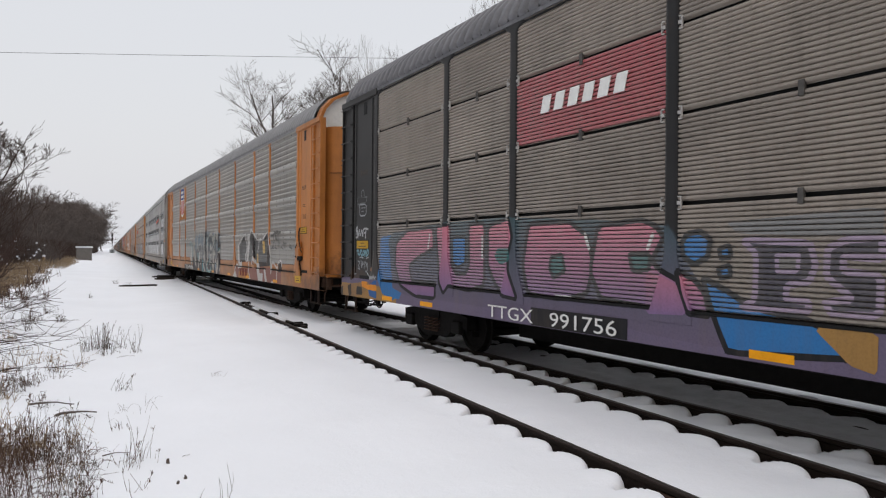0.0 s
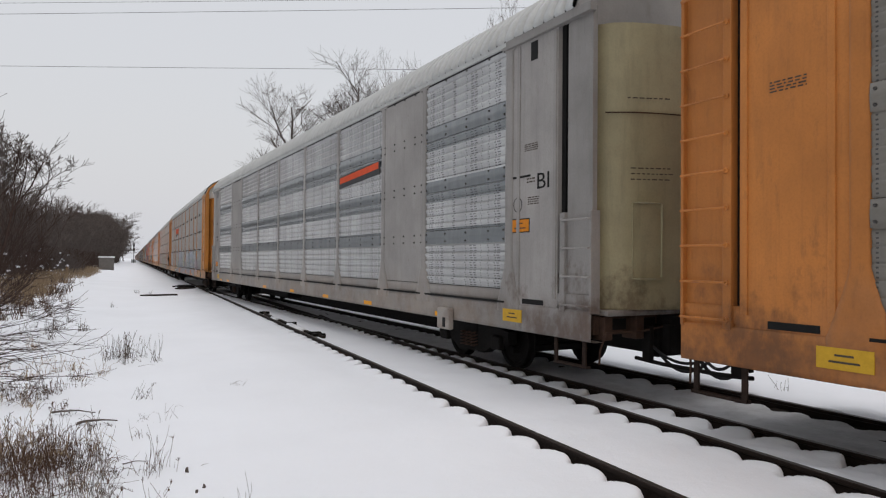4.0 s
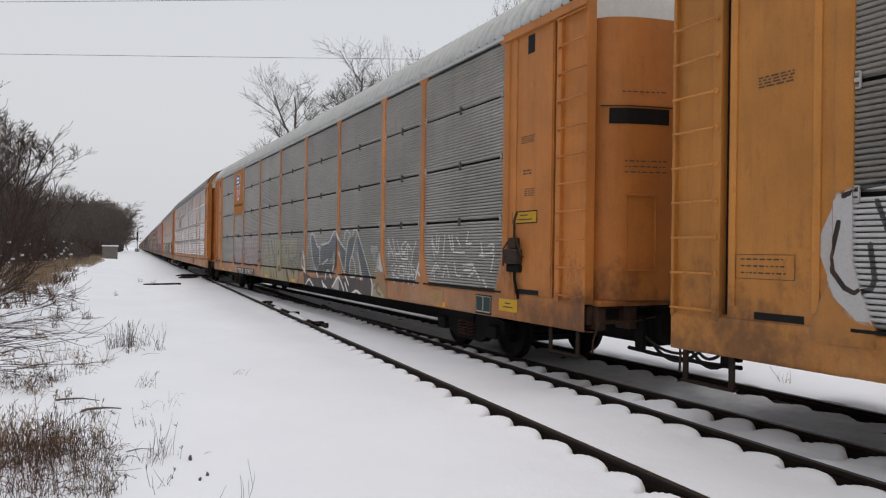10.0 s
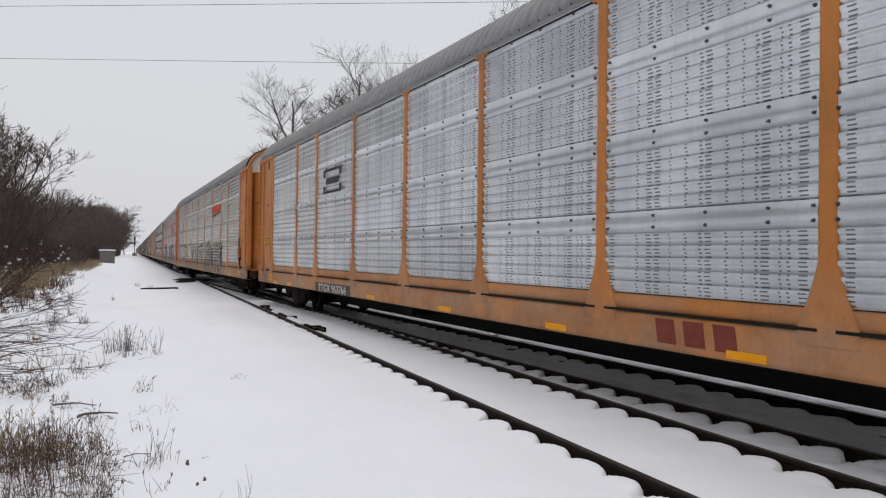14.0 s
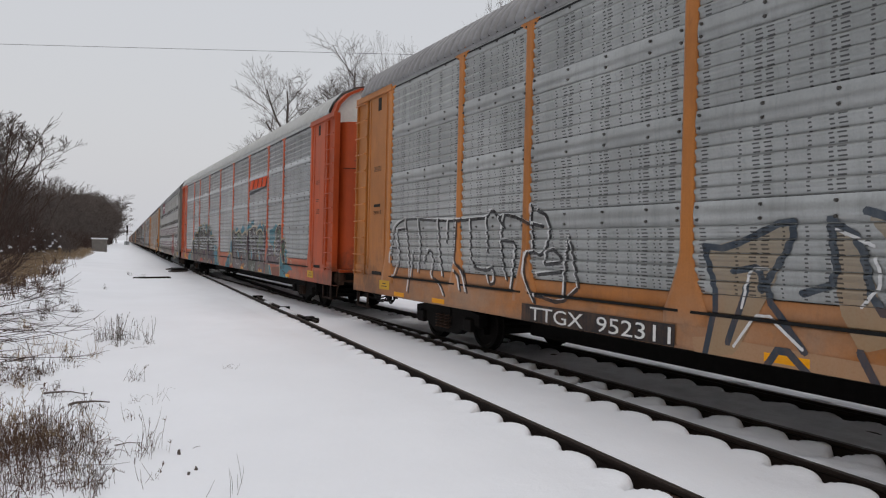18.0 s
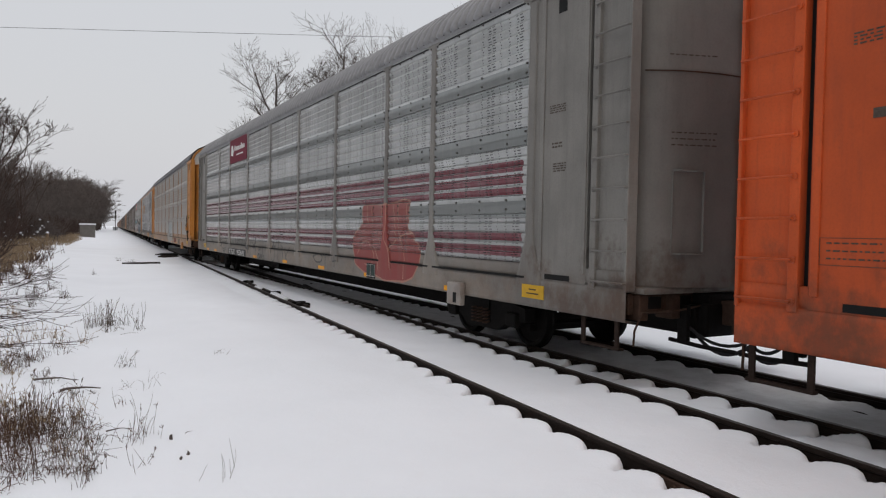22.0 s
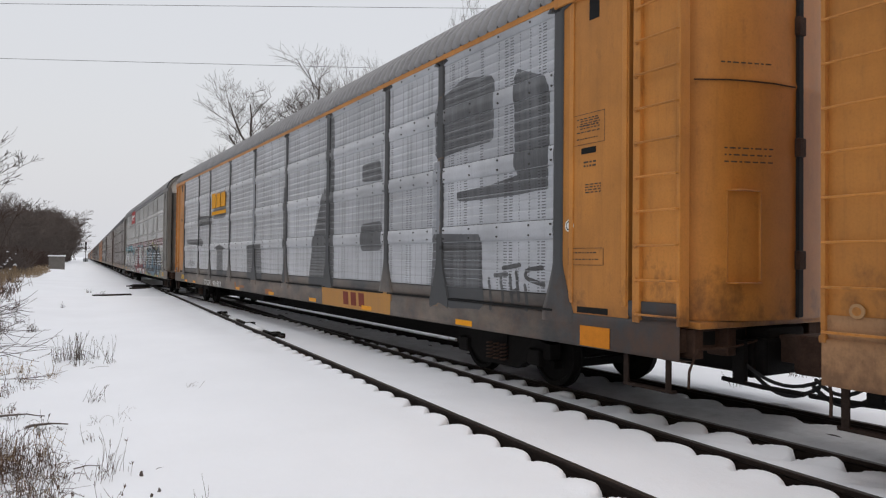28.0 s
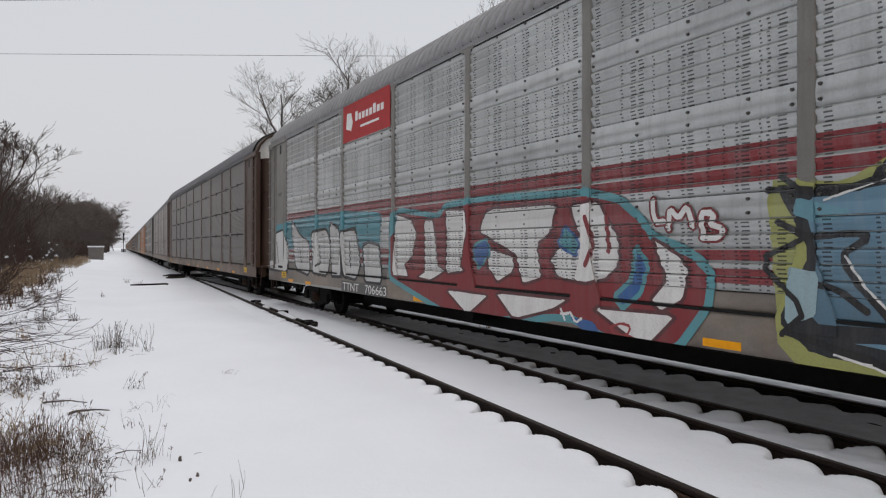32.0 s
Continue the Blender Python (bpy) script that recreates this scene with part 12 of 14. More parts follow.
m3.append(("shape", [(2.64, 1.47), (2.35, 1.41), (2.17, 1.35), (2.48, 1.2), (2.53, 1.35)], (.2, .11, .12), (.2, .11, .12), None, .0))
m3.append(("shape", [(3.6, 1.12), (3.43, 1.46), (3.32, 1.45), (3.37, 1.12)], (.46, .5, .2), (.46, .5, .2), (.42, .08, .07), .022))
m3.append(("shape", [(4.15, 1.86), (3.9, 1.8), (3.85, 1.56), (4.05, 1.49), (4.13, 1.62)], (.46, .5, .2), (.46, .5, .2), (.42, .08, .07), .022))
m3.append(("line", [(2.99, 2.06), (2.98, 1.59)], (.7, .71, .7), .02))
m3.append(("line", [(2.26, 1.56), (1.98, 1.47), (1.77, 1.32)], (.5, .52, .53), .02))
m3.append(("line", [(3.97, 1.56), (3.82, 1.62), (3.68, 1.59)], (.42, .08, .07), .025))
m3.append(("shape", [(6.46, 1.93), (6.14, 2.04), (5.78, 1.99), (5.18, 2.01), (5.23, 1.81), (5.66, 1.81), (5.83, 1.63), (6.32, 1.66)], (.4, .4, .38), (.4, .4, .38), None, .0))
m3.append(("shape", [(6.52, 1.5), (6.32, 1.66), (5.83, 1.59), (5.66, 1.38), (5.66, 1.09), (6.13, 1.06), (6.52, 1.19)], (.36, .36, .35), (.36, .36, .35), None, .0))
m3.append(("shape", [(5.18, 2.01), (4.51, 2.03), (4.51, 1.87), (5.15, 1.86)], (.3, .3, .29), (.3, .3, .29), None, .0))
m3.append(("shape", [(5.63, 1.24), (5.18, 1.4), (5.08, 1.67), (4.84, 1.84), (4.49, 1.77), (4.47, 1.1), (5.66, 1.06)], (.46, .5, .2), (.46, .5, .2), None, .0))
m3.append(("line", [(6.56, 1.33), (6.52, 1.54), (6.32, 1.64), (6.13, 1.62), (5.99, 1.5)], BLK, .018))
m3.append(("line", [(5.15, 1.94), (4.93, 1.99), (4.82, 1.9), (4.56, 1.97)], BLK, .012))
m3.append(("shape", [(4.45, 1.9), (4.22, 1.91), (4.15, 1.56), (4.47, 1.41)], (.5, .27, .16), (.5, .27, .16), None, .0))
m3.append(("shape", [(4.47, 1.41), (4.17, 1.57), (3.92, 1.02), (4.48, 1.07)], (.37, .43, .46), (.37, .43, .46), None, .0))
m3.append(("line", [(4.43, 1.61), (4.3, 1.43), (4.13, 1.56)], (.7, .71, .7), .02))
m3.append(("shape", [(3.29, 1.03), (2.52, 1.04), (2.43, .72), (3.18, .71)], (.5, .21, .035), (.5, .21, .035), None, .0))
m3.append(("shape", [(4.73, 1.04), (4.38, 1.05), (4.39, .8), (4.64, .81)], (.3, .38, .44), (.3, .38, .44), None, .0))
m3.append(("line", [(4.64, 1.04), (4.53, .82)], (.42, .08, .07), .03))
m3.append(("line", [(3.57, 1.06), (3.49, .84), (3.41, .79)], (.42, .08, .07), .025))
m3.append(("line", [(1.93, .77), (1.9, .94), (1.77, 1.08)], (.42, .08, .07), .03))
m3.append(("shape", [(-9.76, 1.97), (-10.15, 1.99), (-10.17, 1.86), (-10.05, 1.58), (-10.34, 1.52), (-10.25, 1.44), (-9.82, 1.6)], (.36, .37, .37), (.36, .37, .37), None, .0))
m3.append(("shape", [(-10.34, 1.85), (-10.53, 1.92), (-10.8, 1.85), (-10.95, 1.6), (-10.93, 1.29), (-10.71, 1.11), (-10.49, 1.12), (-10.34, 1.46)], (.35, .36, .36), (.35, .36, .36), None, .0))
m3.append(("shape", [(-9.25, 1.57), (-9.62, 1.5), (-9.9, 1.32), (-9.53, 1.13), (-9.35, 1.08)], (.42, .33, .36), (.42, .33, .36), None, .0))
m3.append(("line", [(-10.2, 1.86), (-10.27, 1.75), (-10.23, 1.65)], BLK, .012))
m3.append(("line", [(-10.88, 1.66), (-10.94, 1.48), (-10.89, 1.22), (-10.67, 1.1), (-10.49, 1.12)], BLK, .012))
m3.append(("line", [(-9.73, 1.51), (-10.05, 1.58)], BLK, .012))
m3.append(("line", [(-9.79, 1.97), (-9.84, 1.61), (-10.25, 1.45)], (.55, .56, .56), .014))
m3.append(("line", [(-10.39, 1.82), (-10.58, 1.9), (-10.82, 1.82), (-10.94, 1.6)], (.55, .56, .56), .014))
m3.append(("line", [(-9.39, 1.1), (-10.05, 1.09), (-10.35, 1.26)], (.55, .56, .56), .014))
m3.append(("shape", [(-8.83, 1.66), (-9.1, 1.68), (-9.27, 1.27), (-9.4, .77), (-9.09, .8), (-8.75, 1.25)], (.5, .4, .45), (.5, .4, .45), None, .0))
m3.append(("shape", [(-7.34, 2.02), (-8.06, 2.21), (-8.15, 2.09), (-8.28, 2.04), (-8.33, 1.47), (-8.07, 1.37), (-7.43, 1.45)], (.5, .53, .53), (.5, .53, .53), None, .0))
m3.append(("shape", [(-8.3, 1.96), (-8.71, 1.87), (-8.77, 1.24), (-8.14, 1.21), (-8.1, 1.34)], (.5, .4, .45), (.5, .4, .45), None, .0))
m3.append(("line", [(-7.29, 1.96), (-8.09, 2.23), (-8.14, 2.05), (-8.28, 2.03), (-8.33, 1.43), (-8.07, 1.34)], BLK, .018))
m3.append(("line", [(-7.6, 1.2), (-7.56, 1.52), (-7.84, 1.46)], BLK, .018))
m3.append(("line", [(-7.57, 1.24), (-7.84, .97), (-8.14, 1.35)], BLK, .018))
m3.append(("line", [(-8.75, 1.25), (-9.15, 1.19), (-9.22, .9), (-9.09, .74)], BLK, .018))
m3.append(("line", [(-9.51, .96), (-9.6, .79), (-9.73, .96), (-9.79, .79), (-9.95, .93), (-10.11, .77)], (.55, .5, .45), .014))
m3.append(("line", [(-12.22, 1.97), (-12.15, 1.99), (-12.16, 1.83), (-12.24, 1.8)], (.07, .055, .04), .017))
m3.append(("line", [(-12.27, 1.82), (-12.29, 1.99), (-12.39, 1.97), (-12.33, 1.9), (-12.44, 1.8)], (.07, .055, .04), .017))
m3.append(("line", [(-12.5, 2.0), (-12.48, 1.83)], (.07, .055, .04), .017))
m3.append(("line", [(-12.56, 2.0), (-12.57, 1.85), (-12.67, 1.9), (-12.64, 2.0), (-12.56, 2.0)], (.07, .055, .04), .017))
m3.append(("line", [(-12.71, 1.84), (-12.75, 2.03), (-12.8, 2.05), (-12.82, 1.9), (-12.88, 1.72)], (.07, .055, .04), .017))
m8.append(("line", [(6.65, 1.15), (6.65, .82)], INK_GREY, .016))
m8.append(("line", [(6.36, 1.25), (6.33, .85)], INK_GREY, .016))
m8.append(("line", [(6.01, 1.34), (6.05, .91)], INK_GREY, .016))
m8.append(("line", [(5.68, 1.35), (5.62, 1.21), (5.38, 1.36), (5.38, 1.0)], INK_GREY, .016))
m8.append(("line", [(5.14, 1.34), (5.09, 1.02)], INK_GREY, .016))
m8.append(("line", [(4.92, 1.31), (4.98, 1.06)], INK_GREY, .016))
m8.append(("line", [(8.8, 1.25), (8.39, 1.07), (8.7, .96)], INK_GREY, .016))
m8.append(("line", [(8.39, 1.55), (8.39, .69)], INK_GREY, .016))
m8.append(("line", [(8.0, 1.28), (7.91, .91)], INK_GREY, .016))
m8.append(("line", [(8.19, .89), (7.72, .74), (8.0, .81), (7.63, .88)], INK_GREY, .016))
m8.append(("line", [(4.46, 1.6), (4.22, 1.67), (4.31, 1.47), (4.46, 1.4), (4.22, 1.34), (4.36, 1.13), (4.51, 1.06), (4.08, .99), (3.99, .84)], INK_GREY, .016))
m8.append(("line", [(4.03, 1.15), (4.08, .89)], INK_GREY, .016))
m8.append(("line", [(3.73, 1.3), (3.73, .68)], INK_GREY, .016))
m8.append(("line", [(3.33, 1.38), (3.15, 1.38), (3.08, 1.19), (3.49, 1.1), (3.26, 1.06), (3.04, 1.1), (2.93, .83), (3.0, .71)], INK_GREY, .016))
m8.append(("line", [(2.7, 1.1), (2.58, 1.14), (2.51, 1.04), (2.64, 1.0), (2.36, 1.05), (2.39, 1.15)], INK_GREY, .016))
m8.append(("line", [(2.73, .85), (2.58, .9), (2.51, .77), (2.64, .73), (2.36, .84), (2.22, .89), (2.28, .78)], INK_GREY, .016))
m8.append(("line", [(2.14, 1.17), (2.11, .88)], INK_GREY, .016))
m8.append(("line", [(2.11, .83), (2.0, .89), (1.95, .72), (2.08, .73)], INK_GREY, .016))

CARS = []


def add_car(i, *args, **kw):
    car, sets = autorack(i, *args, **kw)
    CARS.append((i, car, sets))
    return car


def flat_sign(parent, name, pts, material, label="", x=-1.47):
    """A flat painted shape on the near side; pts are (y, z)."""
    x -= 0.037
    b = bmesh.new()
    fa = [b.verts.new((x, y, z)) for y, z in pts]
    fb = [b.verts.new((x + 0.012, y, z)) for y, z in pts]
    n = len(pts)
    b.faces.new(fa)
    for k in range(n):
        b.faces.new((fa[k], fb[k], fb[(k + 1) % n], fa[(k + 1) % n]))
    bmesh.ops.recalc_face_normals(b, faces=list(b.faces))
    return part(name, b, material, parent, label)


def rect_pts(yl, yr, z0, z1):
    return [(yl, z0), (yr, z0), (yr, z1), (yl, z1)]


MAROON_SIGN = plain("maroon_paint", (0.17, 0.025, 0.045), 0.6, 0, 0.15, 5)
ORANGE_SIGN = plain("orange_red_paint", (0.66, 0.09, 0.03), 0.55, 0, 0.12, 6)
CHARCOAL = plain("charcoal_paint", (0.06, 0.062, 0.065), 0.6, 0, 0.2, 6)
SHIELD_BLUE = plain("blue_paint", (0.04, 0.075, 0.26), 0.55, 0, 0.15, 6)
SHIELD_RED = plain("red_paint", (0.42, 0.05, 0.05), 0.55, 0, 0.15, 6)
GOLD = plain("gold_paint", (0.72, 0.33, 0.02), 0.55, 0, 0.12, 6)
TAN_SIGN = plain("tan_plate", (0.42, 0.175, 0.052), 0.6, 0, 0.15, 3)


def shield(parent, yc, z0, z1, w):
    """A blue-topped shield with red and white bars."""
    h = z1 - z0
    out = [(-.42, 1.0), (-.2, .97), (0, 1.03), (.2, .97), (.42, 1.0), (.5, .86), (.46, .62), (.47, .25), (.3, .06), (0, -.03), (-.3, .06), (-.47, .25), (-.46, .62), (-.5, .86)]
    sh = flat_sign(parent, "shield", [(yc - u * w, z0 + v * h) for u, v in out], WHITE_PAINT, "painted shield emblem", -1.475)
    top = [(-.40, .97), (0, 1.0), (.40, .97), (.46, .86), (.43, .60), (-.43, .60), (-.46, .86)]
    bl = flat_sign(sh, "shield_top", [(yc - u * w, z0 + v * h) for u, v in top], SHIELD_BLUE, "", -1.479)
    for k in range(2):
        flat_sign(sh, "name_bar", rect_pts(yc + w * 0.32, yc - w * 0.32, z0 + h * (0.66 + 0.15 * k), z0 + h * (0.75 + 0.15 * k)), WHITE_PAINT, "", -1.483)
    for k in range(5):
        u = -.36 + k * 0.18
        lo = 0.05 + 0.14 * abs(u)
        flat_sign(sh, "shield_bar", [(yc - (u - .045) * w, z0 + lo * h), (yc - (u + .045) * w, z0 + lo * h), (yc - (u + .045) * w, z0 + .57 * h), (yc - (u - .045) * w, z0 + .57 * h)], SHIELD_RED, "", -1.479)


def slanted_logo(parent, yl, yr, z0, z1, x=-1.468):
    """Four leaning blocks over a dark swoosh."""
    n, w = 4, (yl - yr) / 4.6
    for k in range(n):
        a = yl - 0.25 - k * w * 1.08
        lean = 0.12
        zb = z0 + (z1 - z0) * 0.36
        pts = [(a + lean, zb), (a - w * 0.82 + lean, zb), (a - w * 0.82 - lean * .4, z1), (a - lean * .4, z1)]
        blk = flat_sign(parent, "emblem_block", pts, ORANGE_SIGN, "orange-red emblem block", x)
    flat_sign(parent, "emblem_swoosh", [(yl, z0), (yl - 0.4, z0), (yr + 0.25, z0 + (z1 - z0) * 0.27), (yr + 0.1, z0 + (z1 - z0) * 0.34), (yl - 0.3, z0 + (z1 - z0) * 0.2)], CHARCOAL, "dark swoosh", x)


# first car: brown-grey ribs, black posts, pink and purple lettering
c0 = add_car(0, "autorack with brown-grey ribbed sides and pink graffiti", "rib", P_RIB_DARK, BLACK_STEEL, BLACK_STEEL, ROOF_DARK, layers=[
    ("rect", 6.99, 4.34, 3.17, 4.06, (0.36, 0.07, 0.08), 1),
    ("rect", 13.6, -13.6, 0.70, 1.12, (0.15, 0.12, 0.19)),
    ("rect", 13.6, 10.8, 0.70, 1.0, (0.36, 0.20, 0.06)),
    ("blob", 11.6, 10.4, 0.8, 2.0, BLUE)] + g0 + k0 + [
    ("blob", 1.0, -4.0, 0.72, 0.98, (0.38, 0.2, 0.07)), ("word", "ok", 1.0, -2.5, 1.05, 1.85, (0.10, 0.09, 0.13), (0.05, 0.04, 0.07), BLK, (0.42, 0.30, 0.42), 0.13, 0.03, 0.05),
    ("rect", 6.62, 4.85, 0.73, 0.965, BLK)],
    fine_top=2.3, number="TTGX   991756", num_y=(7.65, 5.0))
for k in range(6):
    flat_sign(c0, "name_bar", [(6.45 - k * 0.27, 3.52), (6.28 - k * 0.27, 3.52), (6.22 - k * 0.27, 3.74), (6.39 - k * 0.27, 3.74)], WHITE_PAINT, "white name bar", -1.468)

c1 = add_car(1, "autorack with tan posts, perforated brown-grey panels and teal graffiti", "perf", P_PERF, YEL, YEL, ROOF_GREY, layers=[
] + g1 + m1 + [
    ("word", "hswin", -9.2, -11.4, 1.7, 1.95, BLK, BLK, None, None, 0.014, 0, 0),
    NUM], fine_top=2.4, number="TTGX 996846", num_y=(6.8, 4.45))
flat_sign(c1, "sign_panel", rect_pts(8.88, 7.17, 3.22, 4.93), TAN_SIGN, "tan painted sign panel", -1.462)
shield(c1, 8.02, 3.38, 4.82, 1.22)

c2 = add_car(2, "autorack with pale grey posts and silver louvred panels", "louver", P_WHITE, WARM_GREY, WARM_GREY, ROOF_PALE, layers=[
    ("rect", 11.7, -11.7, a, b, (0.17, 0.19, 0.20), 1) for a, b in ((3.66, 4.10), (2.74, 3.12), (2.0, 2.28))] + [("rect", 13.6, -13.6, 0.70, 0.72, (0.3, 0.28, 0.26))],
    fine_top=0, post_wide=0.09, doors=PALE_OLIVE, tops=WARM_GREY, solid=True, ladder_top=2.35)
flat_sign(c2, "red_emblem", [(-4.4, 3.42), (-6.9, 3.52), (-6.9, 3.80), (-4.4, 3.70)], CHARCOAL, "dark emblem stripe", -1.476)
flat_sign(c2, "red_emblem_bar", [(-4.45, 3.53), (-6.85, 3.64), (-6.85, 3.78), (-4.45, 3.67)], ORANGE_SIGN, "orange-red emblem stripe", -1.480)

c3 = add_car(3, "autorack with ochre posts, dark ribbed panels and pale roof", "rib", P_RIB, YEL2, YEL2, ROOF_PALE, layers=[
    ("rect", 6.99, 4.34, 3.18, 4.05, (0.20, 0.205, 0.20), 1),
    ("rect", 4.3, -8.0, 0.72, 1.09, (0.22, 0.22, 0.245))] + h3 + m3 + [
    NUM], fine_top=2.5, number="TTGX  156181", num_y=(6.75, 4.8), vents=True)
slanted_logo(c3, 6.95, 4.4, 3.36, 3.92)

c4 = add_car(4, "autorack with tan posts, dark ribbed panels and navy graffiti", "rib", P_RIB_PALE, YEL, YEL, ROOF_PALE, layers=[
] + h4 + m4 + g4 + [
    NUM_L], fine_top=2.4, number="TTGX   979977", num_y=(7.95, 5.15), vents=True)
flat_sign(c4, "sign_panel", rect_pts(8.88, 7.17, 3.06, 4.93), TAN_SIGN, "tan painted sign panel", -1.462)
shield(c4, 8.15, 3.68, 4.70, 0.80)
text_mesh("BUILDING AMERICA", 0.10, BLACK_PAINT, "slogan", c4, on_side(8.82, 3.42, -1.516), "black slogan", 1.6)

c5 = add_car(5, "clean autorack with bright silver louvred panels and tan posts", "louver", P_SILVER, YEL, YEL, ROOF_GREY, layers=[("rect", 7.05, 4.35, 0.73, 0.965, (0.05, 0.045, 0.04))], fine_top=0, number="TTGX 963766", num_y=(6.7, 4.6), reflectors=True, vents=True)

c6 = add_car(6, "autorack with tan posts, dull silver panels and tan graffiti", "louver", P_STEEL, YEL, YEL, ROOF_GREY, layers=[
] + n6 + m6 + g6 + [
    NUM], fine_top=2.4, number="TTGX  952311", num_y=(6.9, 4.4))
slanted_logo(c6, -4.35, -7.0, 3.42, 3.95, -1.478)

c7 = add_car(7, "red-orange autorack with dark silver panels and green graffiti", "louver", P_DARKSILVER, ORANGE, ORANGE, ROOF_PALE, layers=[
    ("rect", 11.7, -11.7, 3.93, 4.12, (0.48, 0.50, 0.51), 1), ("rect", 11.7, -11.7, 3.02, 3.20, (0.46, 0.48, 0.49), 1),
    ("rect", 9.9, 2.45, 0.72, 1.12, (0.17, 0.15, 0.15)),
] + m7 + g7 + h7 + k7,
    fine_top=2.9)
slanted_logo(c7, -4.35, -7.0, 3.42, 3.92, -1.478)
text_mesh("302870", 0.17, ORANGE_SIGN, "car_number", c7, on_side(6.35, 0.76), "red stencilled number", 1.0)

c8 = add_car(8, "grey autorack with maroon stripes and red graffiti", "louver", P_SILVER2, GREY_STEEL, GREY_STEEL, ROOF_GREY, layers=bands8 + stripes8 + [
] + h8 + m8 + [
    NUM], fine_top=2.4, number="TTGX   953605", num_y=(6.95, 4.55))
flat_sign(c8, "maroon_panel", rect_pts(6.95, 4.36, 4.08, 4.93), MAROON_SIGN, "maroon painted panel", -1.478)

c9 = add_car(9, "autorack with ochre posts and perforated brown-grey panels", "perf", P_PERF_BROWN, TAN_DULL, YEL2, ROOF_DARK, layers=h9, fine_top=2.3)

c10 = add_car(10, "autorack sprayed silver with giant dark block letters", "perf", P_PERF_SILVER, SLATE, YEL2, ROOF_GREY, layers=m10 + [
    ("word", "asok", 11.0, 9.5, 1.35, 1.65, BLK, BLK, None, None, 0.014, 0, 0),
    ("rect", -4.0, -7.3, 0.73, 1.1, (0.50, 0.24, 0.05))], fine_top=5.0, number="TTGX   991803", num_y=(7.75, 5.2), tops=YEL2)
for k in range(3):
    yl = 6.75 - k * 0.68
    lt = flat_sign(c10, "gold_block", [(yl, 3.46), (yl - 0.56, 3.46), (yl - 0.56, 3.98), (yl, 3.98)], GOLD, "gold letter block", -1.468)
flat_sign(c10, "gold_bar", rect_pts(6.75, 4.75, 3.22, 3.34), GOLD, "gold bar", -1.468)

c11 = add_car(11, "grey autorack with red stripes and large white and blue graffiti", "louver", P_SILVER2, GREY_STEEL, GREY_STEEL, ROOF_GREY, layers=[
    ("rect", 11.6, -11.6, a, b, (0.22, 0.03, 0.035), 1) for a, b in ((2.52, 2.69), (2.33, 2.48), (1.60, 1.70), (1.38, 1.52), (1.16, 1.30))] + [
] + h11 + m11 + g11 + [
    ("rect", 7.05, 4.5, 0.73, 0.965, (0.1, 0.1, 0.1))], fine_top=2.7, number="TTNT   706663", num_y=(6.95, 4.5))
flat_sign(c11, "red_panel", rect_pts(6.95, 4.36, 4.1, 4.93), plain("bright_red_panel", (0.40, 0.05, 0.05), 0.6, 0, 0.12, 5), "red painted panel", -1.478)
for cc in (c8, c11):
    flat_sign(cc, "emblem_swirl", [(6.75, 4.40), (6.45, 4.32), (6.35, 4.5), (6.45, 4.72), (6.7, 4.74)], WHITE_PAINT, "white swirl emblem", -1.482)
    for k in range(8):
        flat_sign(cc, "name_bar", rect_pts(6.2 - k * 0.2, 6.06 - k * 0.2, 4.50, 4.64 + (0.06 if k in (0, 5) else 0)), WHITE_PAINT, "", -1.482)
    flat_sign(cc, "name_line", rect_pts(5.9, 4.9, 4.32, 4.37), WHITE_PAINT, "", -1.482)

add_car(12, "dark brown autorack with ribbed panels", "rib", P_RIB_BROWN, BROWN_STEEL, BROWN_STEEL, ROOF_DARK, layers=[("rect", 13, -13, 0.7, 0.71, BLK)], fine_top=0)

LOGO_RED = plain("brown_red_paint", (0.20, 0.05, 0.035), 0.6, 0, 0.2, 6)
for cc in (c1, c5, c6, c9, c10):
    for k in range(3):
        a = -5.15 - k * 0.38
        flat_sign(cc, "emblem_bar", [(a, 1.06), (a - 0.26, 1.06), (a - 0.30, 0.80), (a - 0.04, 0.80)], LOGO_RED, "brown-red emblem shape", -1.463)

# ---- small fittings on the car sides ----
PALE_TAN = plain("pale_tan_plate", (0.40, 0.24, 0.12), 0.6, 0, 0.2, 6)
DARK_PANE = plain("dark_green_plate", (0.03, 0.05, 0.045), 0.4, 0, 0.3, 8)
GRIME = plain("grimy_iron", (0.05, 0.036, 0.028), 0.8, 0.1, 0.5, 9, 0.4)
EMBLEM_GREEN = plain("emblem_green", (0.045, 0.06, 0.04), 0.6, 0, 0.2, 6)
MARK_BLUE = plain("blue_mark", (0.04, 0.10, 0.24), 0.6, 0, 0.15, 6)
PLACARD = plain("yellow_placard", (0.50, 0.29, 0.03), 0.5, 0, 0.12, 10)
PLACARD_ORANGE = plain("orange_placard", (0.62, 0.22, 0.02), 0.5, 0, 0.12, 10)


